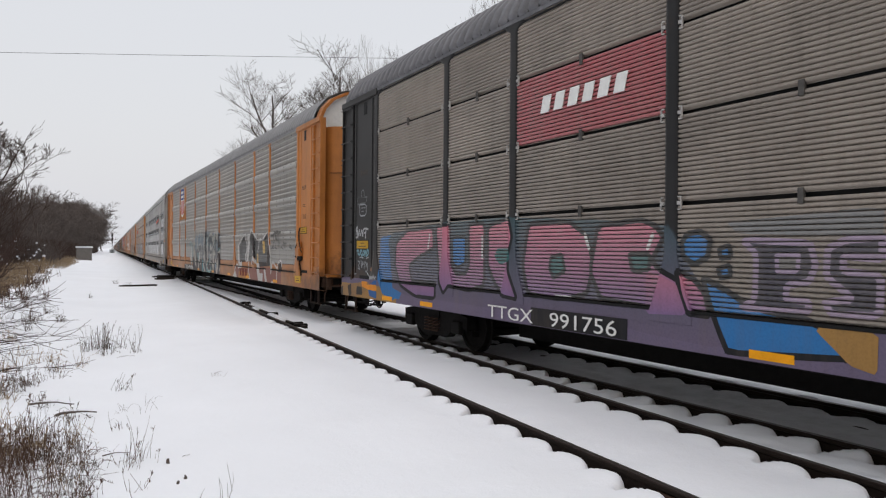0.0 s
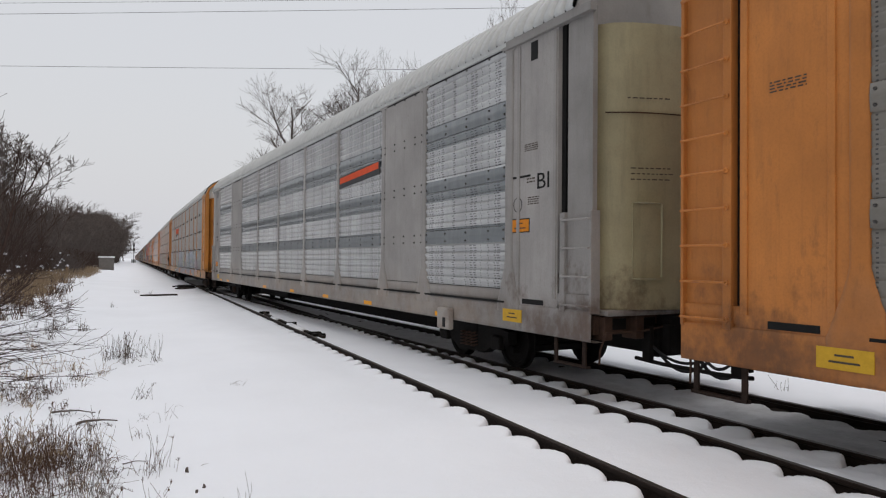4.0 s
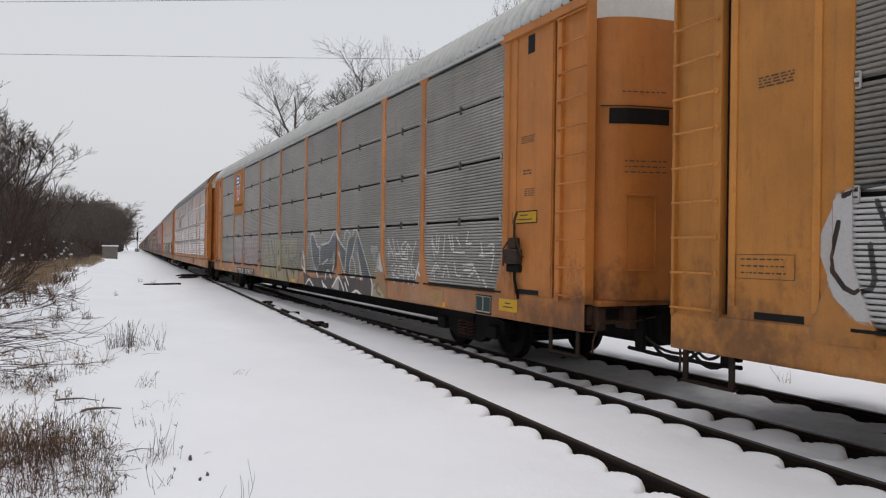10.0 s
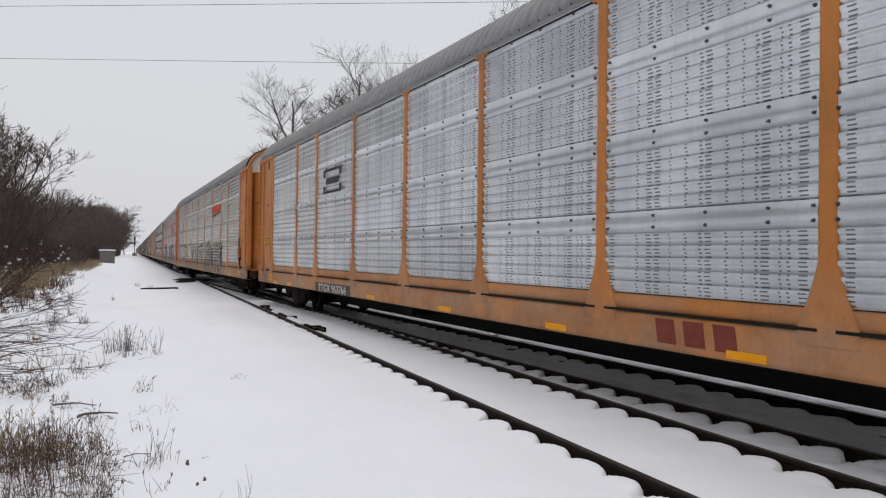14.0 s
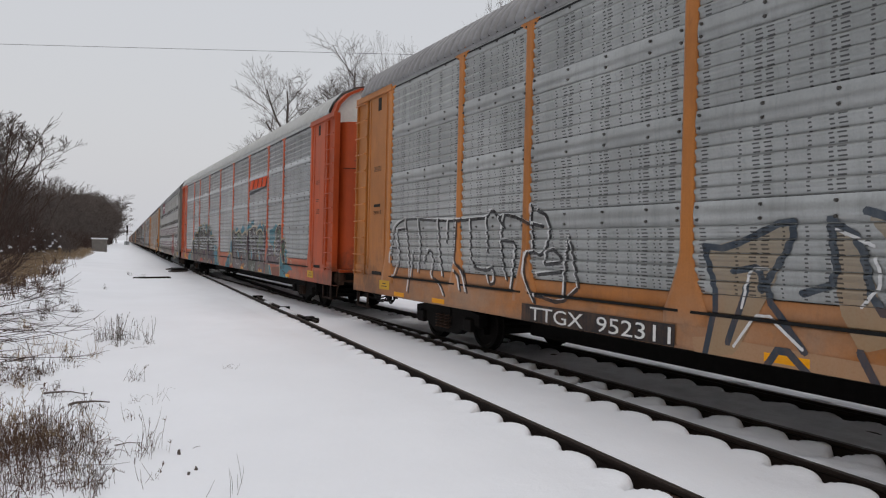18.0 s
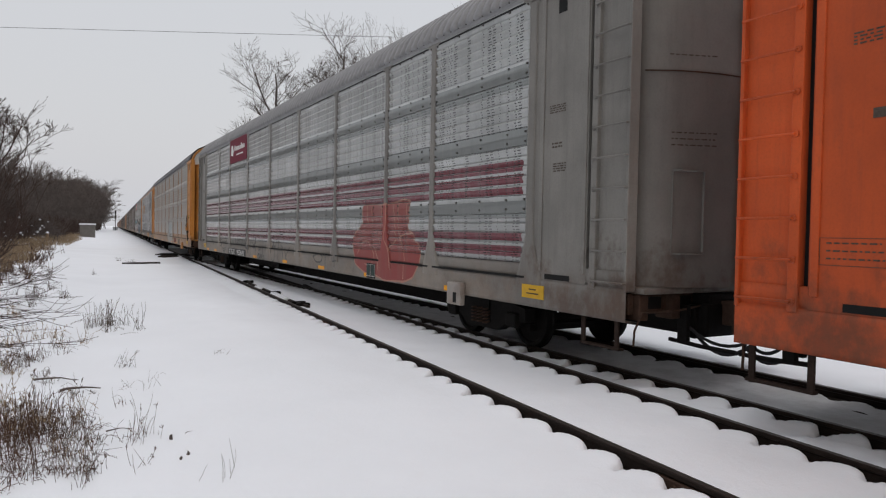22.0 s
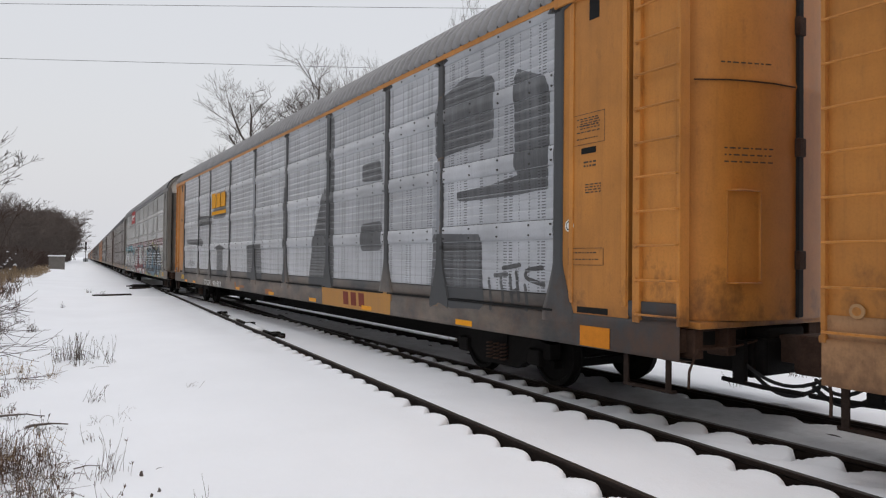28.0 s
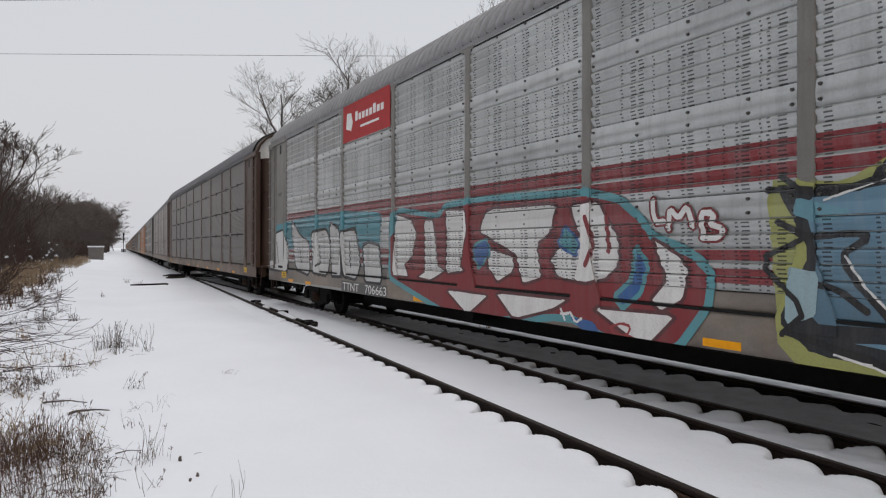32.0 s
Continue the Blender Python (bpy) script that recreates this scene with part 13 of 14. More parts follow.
def placard(car, yl, yr, z0, z1, material=PLACARD, x=-1.445):
    pl = flat_sign(car, "placard", rect_pts(yl, yr, z0, z1), BLACK_PAINT, "black-edged yellow placard", x)
    flat_sign(pl, "placard_face", rect_pts(yl - 0.015, yr + 0.015, z0 + 0.015, z1 - 0.015), material, "", x - 0.003)
    for k in range(2):
        w = (yl - yr) * (0.16 if k else 0.30)
        ym = (yl + yr) / 2
        zz = z0 + (z1 - z0) * (0.28 + 0.34 * k)
        flat_sign(pl, "placard_line", rect_pts(ym + w, ym - w, zz, zz + 0.016), PRINT, "", x - 0.006)


def stencil_box(car, yl, yr, z0, z1, rows_=3, seed=1, x=-1.4455):
    """A thin drawn frame with lines of small unreadable print."""
    b = bmesh.new()
    x -= 0.037
    for q in ((yl, yr, z0, z0 + 0.005), (yl, yr, z1 - 0.005, z1), (yl, yl - 0.005, z0, z1), (yr + 0.005, yr, z0, z1)):
        box(b, x, x + 0.002, min(q[:2]), max(q[:2]), q[2], q[3])
    fr = part("stencil_frame", b, PRINT, car)
    rnd = random.Random(seed)
    b = bmesh.new()
    for k in range(rows_):
        z = z1 - (k + 0.8) * (z1 - z0) / (rows_ + 0.6)
        y = yl - 0.06
        while y > yr + 0.1:
            w = rnd.uniform(0.015, 0.06)
            box(b, x, x + 0.002, y - w, y, z, z + 0.013)
            y -= w + 0.02
    part("small_print", b, PRINT, fr)["kind"] = "stuff"


def label_plate(car, yl, yr, z0, z1):
    """Black plate with two thinly framed panes on the sill."""
    pl = flat_sign(car, "label_plate", rect_pts(yl, yr, z0, z1), BLACK_PAINT, "black plate with two framed panes", -1.466)
    m = (yl + yr) / 2
    for a, c in ((yl - 0.015, m + 0.01), (m - 0.01, yr + 0.015)):
        flat_sign(pl, "pane_frame", rect_pts(a, c, z0 + 0.03, z1 - 0.02), CLIP_WHITE, "", -1.469)
        flat_sign(pl, "pane", rect_pts(a - 0.012, c + 0.012, z0 + 0.05, z1 - 0.03), DARK_PANE, "", -1.472)


def hand_brake(car, y, z, mat):
    """Brake housing with its bell crank, chain and lever on the corner plate."""
    b = bmesh.new()
    bevel_box(b, -1.60, -1.475, y - 0.17, y + 0.17, z - 0.12, z + 0.10, 0.04)
    bevel_box(b, -1.57, -1.475, y - 0.10, y + 0.10, z + 0.10, z + 0.26, 0.03)
    hb = part("hand_brake", b, mat, car, "grimy hand brake housing")
    b = bmesh.new()
    tube(b, [(-1.55, y - 0.05, z + 0.26), (-1.56, y - 0.06, z + 0.5), (-1.54, y - 0.10, z + 0.62)], 0.018, 6)
    tube(b, [(-1.56, y + 0.1, z + 0.2), (-1.57, y + 0.2, z + 0.1), (-1.55, y + 0.23, z - 0.15)], 0.014, 6)
    tube(b, [(-1.56, y - 0.1, z + 0.25), (-1.57, y - 0.24, z + 0.05), (-1.55, y - 0.28, z - 0.02)], 0.014, 6)
    part("brake_lever", b, GRIME, hb)
    b = bmesh.new()
    tube(b, [(-1.52, y, z - 0.1), (-1.52, y - 0.03, z - 0.35), (-1.50, y - 0.1, z - 0.62)], 0.022, 6)
    part("brake_chain", b, BLACK_IRON, hb)
    b = bmesh.new()
    bevel_box(b, -1.54, -1.475, y - 0.16, y + 0.18, z - 0.24, z - 0.12, 0.03)
    part("sheave", b, BLACK_IRON, hb)


for cc, yy in ((c4, -12.06), (c1, -12.1), (c9, -12.1), (c6, -12.1)):
    hand_brake(cc, yy, 1.66, YEL2 if cc is c9 else YEL if cc is not c4 else GRIME)
    placard(cc, -11.95, -12.57, 2.12, 2.30)
placard(c0, 12.79, 12.16, 1.73, 1.92)
for cc in (c4, c5):
    placard(cc, 12.88, 12.18, 1.99, 2.20)
placard(c2, -11.83, -12.29, 2.12, 2.32, PLACARD_ORANGE)
placard(c2, 12.71, 12.16, 1.37, 1.59, PLACARD_ORANGE)
for cc, num, z in ((c2, "29603", 2.53), (c6, "26013", 2.37)):
    text_mesh(num, 0.075, BLACK_PAINT, "end_number", cc, on_side(12.6, z, -1.482), "black stencilled number", 0.40)
    flat_sign(cc, "owner_bar", rect_pts(12.58, 12.26, z + 0.15, z + 0.21), BLACK_PAINT, "black name bar", -1.446)
text_mesh("BI", 0.22, BLACK_PAINT, "side_mark", c2, on_side(-12.44, 2.71, -1.482), "black stencilled letters", 0.30)
flat_sign(c2, "clearance_line", rect_pts(-11.66, -12.30, 2.90, 2.93), BLACK_PAINT, "", -1.446)
b = bmesh.new()
for k in range(24):
    a0, a1 = k * math.pi / 12, (k + 1) * math.pi / 12
    q = [b.verts.new((-1.483, -12.0 + r * math.cos(a), 2.52 + r * math.sin(a))) for r, a in ((0.11, a0), (0.11, a1), (0.095, a1), (0.095, a0))]
    b.faces.new(q)
part("ring_mark", b, BLACK_PAINT, c2)
for cc in (c3, c5):
    stencil_box(cc, -12.12, -12.78, 3.53, 3.95, 5, 3)
    stencil_box(cc, -12.10, -12.69, 1.55, 1.77, 2, 4)
for cc in (c3, c9, c7):
    stencil_box(cc, 12.83, 12.21, 1.49, 1.72, 3, 5)
for cc, yl, yr in ((c4, -10.97, -11.43), (c3, -11.18, -11.62), (c8, -6.21, -6.65), (c9, -7.64, -8.16), (c6, -6.36, -6.80)):
    label_plate(cc, yl, yr, 0.74, 1.04)
# boxes hung on the sill
for cc, mt in ((c8, WARM_GREY), (c9, YEL2), (c2, WARM_GREY)):
    b = bmesh.new()
    bevel_box(b, -1.60, -1.497, -10.16, -9.74, 0.56, 0.92, 0.03)
    bx_ = part("valve_box", b, mt, cc, "small valve box hung on the side sill")
    b = bmesh.new()
    box(b, -1.604, -1.60, -10.05, -9.95, 0.60, 0.76)
    part("latch", b, BLACK_PAINT, bx_)
for cc in (c3, c4):
    flat_sign(cc, "sill_plate", rect_pts(-9.19, -9.85, 0.76, 1.02), PALE_TAN, "pale tan plate on the sill", -1.468)

# dark bracketed emblem on the bright silver car
for a, c, z0, z1 in ((6.42, 5.08, 3.80, 3.86), (6.42, 5.08, 3.24, 3.30), (6.42, 6.30, 3.30, 3.44), (6.42, 6.30, 3.66, 3.80), (5.20, 5.08, 3.30, 3.44), (5.20, 5.08, 3.66, 3.80), (6.2, 5.3, 3.47, 3.63)):
    flat_sign(c5, "emblem_bar", rect_pts(a, c, z0, z1), CHARCOAL, "dark bracket emblem", -1.478)

# marks on the corner plate of the silver-lettered car
def disc_pts(y, z, r, n=20):
    return [(y + r * math.cos(2 * math.pi * k / n), z + r * math.sin(2 * math.pi * k / n)) for k in range(n)]


disc = flat_sign(c10, "round_mark", disc_pts(-11.98, 2.14, 0.075), WHITE_PAINT, "small round white mark", -1.445)
flat_sign(disc, "mark_ring", disc_pts(-11.98, 2.14, 0.058), DARK_PANE, "", -1.448)
flat_sign(disc, "mark_centre", disc_pts(-11.98, 2.14, 0.042), WHITE_PAINT, "", -1.451)
disc = flat_sign(c9, "round_mark", disc_pts(13.35, 1.34, 0.06), PALE_TAN, "small round faded mark", -1.445)
flat_sign(disc, "mark_centre", disc_pts(13.35, 1.34, 0.035), YEL2, "", -1.448)
stencil_box(c10, -12.04, -12.56, 3.08, 3.44, 4, 11)
stencil_box(c10, -11.96, -12.55, 1.67, 1.87, 2, 12)
flat_sign(c10, "owner_bar", rect_pts(-12.18, -12.42, 2.97, 3.04), BLACK_PAINT, "black name bar", -1.446)
disc = flat_sign(c9, "round_emblem", disc_pts(12.5, 3.98, 0.41), EMBLEM_GREEN, "round dark emblem with a blue cross", -1.445)
flat_sign(disc, "emblem_face", disc_pts(12.5, 3.98, 0.27), WHITE_PAINT, "", -1.448)
flat_sign(disc, "emblem_cross", rect_pts(12.58, 12.42, 3.73, 4.23), MARK_BLUE, "", -1.451)
flat_sign(disc, "emblem_cross", rect_pts(12.76, 12.24, 3.90, 4.06), MARK_BLUE, "", -1.454)
flat_sign(disc, "emblem_line", rect_pts(12.68, 12.32, 3.955, 4.00), WHITE_PAINT, "", -1.457)
for k in range(15):
    a = math.radians(-70 + 20 * k) if k < 11 else math.radians(238 + 16 * (k - 11))
    flat_sign(disc, "emblem_bar", disc_pts(12.5 - 0.34 * math.cos(a), 3.98 + 0.34 * math.sin(a), 0.03, 6), WHITE_PAINT, "", -1.448)
stencil_box_lines = ((12.80, 12.25, 3.30), (12.80, 12.20, 3.25), (12.80, 12.35, 3.20), (12.62, 12.38, 3.08), (12.62, 12.38, 2.99), (12.62, 12.40, 2.91))
for yl, yr, z in stencil_box_lines:
    flat_sign(c9, "print_line", rect_pts(yl, yr, z, z + 0.02), PRINT, "", -1.445)
flat_sign(c9, "owner_bar", rect_pts(12.90, 12.62, 2.66, 2.76), PRINT, "black name bar", -1.446)
text_mesh("24518", 0.10, BLACK_PAINT, "end_number", c9, on_side(12.58, 2.66, -1.482), "black stencilled number", 0.85)
flat_sign(c7, "owner_bar", rect_pts(12.43, 12.13, 2.66, 2.74), PRINT, "dark name bar", -1.446)
flat_sign(c10, "sill_patch", rect_pts(-12.2, -12.67, 0.74, 0.97), PLACARD_ORANGE, "orange patch on the sill", -1.468)

# the rest of the train, always far away
far_kinds = [("rib", P_RIB_DARK, BROWN_STEEL), ("perf", P_PERF, SLATE), ("rib", P_RIB_BROWN, YEL), ("louver", P_DARKSILVER, GREY_STEEL), ("rib", P_RIB_BROWN, BROWN_STEEL), ("perf", P_PERF, BROWN_STEEL)]
far_made = []
for k, (kd, pn, ps) in enumerate(far_kinds):
    car, sets = autorack(13 + k, ("autorack far back in the train, %s sides" % ("ribbed" if kd == "rib" else "perforated" if kd == "perf" else "louvred")), kd, pn, ps, ps, ROOF_GREY, detail=False, reflectors=False)
    CARS.append((13 + k, car, []))
    far_made.append(car)
for i in range(19, 40):
    CARS.append((i, copy_thing(far_made[(i * 5) % 6], Matrix()), []))
# ---- track details ----
def bar_along(name, xf, y0, y1, w, z0, z1, material, label, category, step=1.0):
    b = bmesh.new()
    n = max(1, int((y1 - y0) / step))
    last = None
    for k in range(n + 1):
        y = y0 + (y1 - y0) * k / n
        x = xf(y)
        row = [b.verts.new((x + a, y, z)) for a, z in ((-w, z0), (w, z0), (w, z1), (-w, z1))]
        if last:
            for j in range(4):
                b.faces.new((last[j], last[(j + 1) % 4], row[(j + 1) % 4], row[j]))
        else:
            b.faces.new(row[::-1])
        last = row
    b.faces.new(last)
    bmesh.ops.recalc_face_normals(b, faces=list(b.faces))
    return tagged(mesh_object(name, b, material), label, category, kind="")


def guard_x(y):
    flare = 0.0
    for e in (15.0, 22.8):
        flare = max(flare, 0.10 * max(0, 1 - abs(y - e) / 1.0))
    return RAIL_A + 0.14 + flare


gr = bar_along("guard_rail", guard_x, 15.0, 22.8, 0.034, -0.15, 0.012, RAIL_STEEL, "short dark guard rail with flared ends, snow-dusted", "guard rail", 0.3)
b = bmesh.new()
for y in (15.35, 15.75, 18.4, 22.4):
    b = bmesh.new()
    bevel_box(b, RAIL_A + 0.05, RAIL_A + 0.36, y - 0.07, y + 0.07, -0.14, 0.03, 0.02)
    part("guard_rail_block", b, BLACK_IRON, gr)
b = bmesh.new()
for y0, y1, w in ((16.4, 18.2, 0.09), (19.6, 20.4, 0.07)):
    t = bmesh.new()
    box(t, RAIL_A + 0.02, RAIL_A + 0.02 + 2 * w, y0, y1, -0.03, 0.035)
    bmesh.ops.bevel(t, geom=list(t.edges), offset=0.03, segments=3, affect="EDGES")
    join(b, t)
tagged(mesh_object("snow_cap", b, SNOW, None, "", True), "small drift of snow lying on the guard rail", "snow")
# frog: two wing rails crossing where the inner rails meet
xb = RAIL_A + GAUGE
frog = new("frog", None)
tagged(frog, "cast steel frog where the inner rails cross", "rail frog")
for pts in (((xb - 0.10, 15.0), (xb - 0.07, 17.0), (xb - 0.02, 18.6), (xb + 0.16, 21.0)), ((xb + 0.22, 15.0), (xb + 0.10, 17.0), (xb + 0.05, 18.6), (xb - 0.13, 21.0))):
    b = bmesh.new()
    rows_ = [[b.verts.new((xa + u, ya, z)) for u, z in ((-.034, -.15), (-.034, -.002), (.034, -.002), (.034, -.15))] for xa, ya in pts]
    for ra, rb in zip(rows_, rows_[1:]):
        for j in range(4):
            b.faces.new((ra[j], ra[(j + 1) % 4], rb[(j + 1) % 4], rb[j]))
    b.faces.new(rows_[0][::-1])
    b.faces.new(rows_[-1])
    bmesh.ops.recalc_face_normals(b, faces=list(b.faces))
    part("wing_rail", b, RAIL_STEEL, frog)
# a steel rod beside the closure rail
b = bmesh.new()
tube(b, [(4.86, 7.05, -0.09), (5.06, 7.25, -0.025)], 0.022, 8)
tagged(mesh_object("steel_rod", b, BLACK_IRON), "short black steel rod sticking from snow by the rail", "rod")
# joint bars bolted to the near rail
for y in (3.55, 12.6):
    b = bmesh.new()
    bevel_box(b, RAIL_A - 0.052, RAIL_A - 0.012, y - 0.3, y + 0.3, -0.135, -0.055, 0.008)
    jb = tagged(mesh_object("joint_bar", b, RUSTY), "rusty joint bar bolted to the near rail", "joint bar")
    for k in range(4):
        t = bmesh.new()
        cyl_x(t, RAIL_A - 0.075, RAIL_A - 0.05, y - 0.22 + k * 0.146, -0.095, 0.018, 8)
        part("bolt", t, RUSTY, jb)
# switch machine and its timbers, further along
b = bmesh.new()
bevel_box(b, 2.55, 3.45, 44.0, 45.6, -0.15, 0.08, 0.05)
sm = tagged(mesh_object("switch_machine", b, BLACK_IRON), "low black switch machine half in snow", "switch machine")
b = bmesh.new()
tube(b, [(3.3, 44.8, 0.0), (5.2, 44.8, -0.05)], 0.03, 6)
part("throw_rod", b, BLACK_IRON, sm)
for k, y in enumerate((43.2, 43.9, 46.2, 46.9)):
    b = bmesh.new()
    bevel_box(b, 2.3 + 0.2 * (k % 2), 6.8, y - 0.12, y + 0.12, -0.20, -0.015, 0.01)
    tagged(mesh_object("switch_tie", b, TIE_WOOD), "long dark switch tie cleared of snow", "tie", "switch ties")
b = bmesh.new()
t = bmesh.new()
box(t, -0.85, 0.85, -0.13, 0.13, -0.1, 0.06)
bmesh.ops.bevel(t, geom=list(t.edges), offset=0.02, segments=1, affect="EDGES")
join(b, t, pose(1.15, 34.8, -0.04, 0, 0, 22))
tagged(mesh_object("loose_tie", b, TIE_WOOD), "dark loose timber tie lying in snow", "timber")
# tie ends in the shade beside the far rail
for k in range(60):
    y = 3.0 + k * TIE_STEP
    x = track_x(y)
    b = bmesh.new()
    box(b, x + 0.30, x + 1.05, y - 0.11, y + 0.11, -0.2, -0.112 + 0.012 * math.sin(k * 2.3))
    tagged(mesh_object("tie", b, TIE_WOOD), "dark timber tie end beneath the rail", "tie", "ties under the train")

# ---- line-side equipment ----
b = bmesh.new()
bevel_box(b, -4.1, -2.3, 101.4, 102.6, -0.1, 1.75, 0.03)
bx = tagged(mesh_object("relay_cabinet", b, plain("cabinet_paint", (0.16, 0.15, 0.14), 0.6, 0, 0.2, 4)), "grey line-side relay cabinet with snowy top", "cabinet")
b = bmesh.new()
bevel_box(b, -4.2, -2.2, 101.3, 102.7, 1.75, 1.93, 0.06)
part("snow_top", b, SNOW, bx)
b = bmesh.new()
tube(b, [(-5.13, 66.8, -0.1), (-5.13, 66.8, 0.95)], 0.11, 8)
ps = tagged(mesh_object("marker_post", b, plain("post_tan", (0.30, 0.19, 0.10), 0.7, 0, 0.2, 4)), "short tan marker post capped with snow", "post")
b = bmesh.new()
tube(b, [(-5.13, 66.8, 0.95), (-5.13, 66.8, 1.1)], 0.16, 8, 0.07)
part("snow_cap", b, SNOW, ps)
b = bmesh.new()
tube(b, [(0.34, 300, -0.1), (0.34, 300, 7.6)], 0.12, 8)
sg = tagged(mesh_object("signal_mast", b, BLACK_IRON), "tall railway signal mast far down the line", "signal")
for z in (5.2, 7.0):
    b = bmesh.new()
    bevel_box(b, 0.0, 0.68, 299.75, 299.95, z - 0.75, z + 0.75, 0.1)
    hd = part("signal_head", b, BLACK_IRON, sg)
b = bmesh.new()
bevel_box(b, -0.6, 1.2, 300.0, 300.8, -0.1, 1.3, 0.05)
part("signal_case", b, GALV, sg)

# ---- overhead wires ----
WIRE = plain("wire_grey", (0.10, 0.10, 0.105), 0.6, 0, 0.2, 2)
for k, (a, c, z, r) in enumerate((((-4.76, 30.67), (7.8, 24.92), 9.0, 0.008), ((-3.77, 24.11), (8.68, 17.55), 9.0, 0.007), ((-3.6, 23.2), (8.6, 16.9), 9.05, 0.005))):
    ax, ay = a
    dx, dy = c[0] - a[0], c[1] - a[1]
    pts = []
    for q in range(25):
        u = -3.0 + q * 0.3
        pts.append((ax + dx * u, ay + dy * u, z + 0.02 * (u - 0.5) ** 2))
    b = bmesh.new()
    tube(b, pts, r, 5)
    tagged(mesh_object("wire", b, WIRE), "thin dark overhead wire crossing the sky", "wire", "overhead wires")

# ---- bare trees ----
BARK = plain("bark", (0.10, 0.085, 0.076), 0.9, 0, 0.3, 6)
BARK_DARK = plain("thicket_bark", (0.120, 0.100, 0.090), 0.95, 0, 0.35, 3)
TWIG_RED = plain("red_brown_twig", (0.062, 0.040, 0.033), 0.9, 0, 0.3, 5)
STRAW = plain("straw", (0.30, 0.22, 0.14), 0.9, 0, 0.35, 3)
DRY_BROWN = plain("dry_brown_grass", (0.115, 0.072, 0.052), 0.95, 0, 0.4, 3)
RUST_GRASS = plain("rust_brown_grass", (0.105, 0.050, 0.032), 0.95, 0, 0.5, 6)
WEED = plain("grey_weed", (0.12, 0.098, 0.082), 0.95, 0, 0.35, 3)


class Twigs:
    """Gathers many thin tapered rods into arrays."""

    def __init__(self):
        self.v, self.f, self.n = [], [], 0

    def rod(self, pts, r0, r1, sides=3):
        k = len(pts)
        for i, p in enumerate(pts):
            d = (pts[min(i + 1, k - 1)] - pts[max(i - 1, 0)]).normalized()
            a = d.orthogonal().normalized()
            c = d.cross(a)
            r = r0 + (r1 - r0) * i / (k - 1)
            for j in range(sides):
                an = 2 * math.pi * j / sides
                self.v.append(p + (a * math.cos(an) + c * math.sin(an)) * r)
        for i in range(k - 1):
            for j in range(sides):
                q = self.n + i * sides
                self.f.append((q + j, q + (j + 1) % sides, q + sides + (j + 1) % sides, q + sides + j))
        self.n += k * sides

    def mesh(self, name, material, parent=None, label=""):
        return raw_mesh(name, np.array([tuple(p) for p in self.v]), np.array(self.f), material, parent, label)


def grow(tw, p, d, length, r, level, rnd, spread, up, thin, kids=(4, 6)):
    """One branch with its side branches."""
    seg = 4 if level > 1 else 3
    pts = [p.copy()]
    for _ in range(seg):
        d = (d + Vector((rnd.gauss(0, .16), rnd.gauss(0, .16), rnd.gauss(0, .10) + up))).normalized()
        pts.append(pts[-1] + d * (length / seg))
    r1 = max(thin, r * 0.45)
    tw.rod(pts, r, r1, 5 if level > 2 else 3)
    if level == 0:
        return
    for k in range(rnd.randint(*kids)):
        u = rnd.uniform(0.25, 1.0)
        i = min(seg - 1, int(u * seg))
        q = pts[i].lerp(pts[i + 1], u * seg - i)
        side = Vector((rnd.gauss(0, 1), rnd.gauss(0, 1), rnd.gauss(0.1, .55)))
        nd = (d + side.normalized() * spread).normalized()
        grow(tw, q, nd, length * rnd.uniform(0.45, 0.72) * (1.15 - 0.35 * u), max(thin, r1 * rnd.uniform(0.55, 0.85)), level - 1, rnd, spread, up, thin, kids)


def tree_mesh(seed, height, material, levels=4, spread=0.8, up=0.06, thin=0.014, lean=(0, 0), kids=(4, 6), stems=1):
    rnd = random.Random(seed)
    root = new("bare_tree", None)
    trunk, crown = Twigs(), Twigs()
    for s in range(stems):
        h = height * rnd.uniform(0.8, 1.0) if stems > 1 else height
        p = Vector((rnd.gauss(0, .4), rnd.gauss(0, .4), -0.2)) if stems > 1 else Vector((0, 0, -0.2))
        d = Vector((lean[0] + rnd.gauss(0, .1), lean[1] + rnd.gauss(0, .1), 1)).normalized()
        pts = [p]
        for k in range(6):
            d = (d + Vector((rnd.gauss(0, .07), rnd.gauss(0, .07), 0.05))).normalized()
            pts.append(pts[-1] + d * h * 0.11)
        r = h * 0.014 / math.sqrt(stems)
        trunk.rod(pts, r, r * 0.6, 7)
        for k in range(5 if stems == 1 else 4):
            a = rnd.uniform(0, 6.28)
            q = pts[rnd.randint(3, 6)] if stems == 1 else pts[rnd.randint(1, 6)]
            out = Vector((math.cos(a), math.sin(a), 0)) * spread
            grow(crown, q, (out + Vector((0, 0, 1.0))).normalized(), h * rnd.uniform(0.22, 0.36), r * 0.5, levels - 1, rnd, spread, up, thin, kids)
        grow(crown, pts[-1], d, h * 0.32, r * 0.6, levels - 1, rnd, spread, up, thin, kids)
    trunk.mesh("trunk", material, root)
    crown.mesh("crown", material, root)
    return root


# tall trees beyond the train
def fit_crown(root, height, half):
    """Scale a tree to a true height and crown width."""
    co = np.array([tuple(v.co) for ob in root.children for v in ob.data.vertices])
    hi = co[:, 2].max()
    top = co[co[:, 2] > hi * 0.5]
    wide_ = np.percentile(np.abs(top[:, 0] - np.median(top[:, 0])), 93)
    m = Matrix.Diagonal((half / wide_, half / wide_, height / hi, 1))
    for ob in root.children:
        ob.data.transform(m)


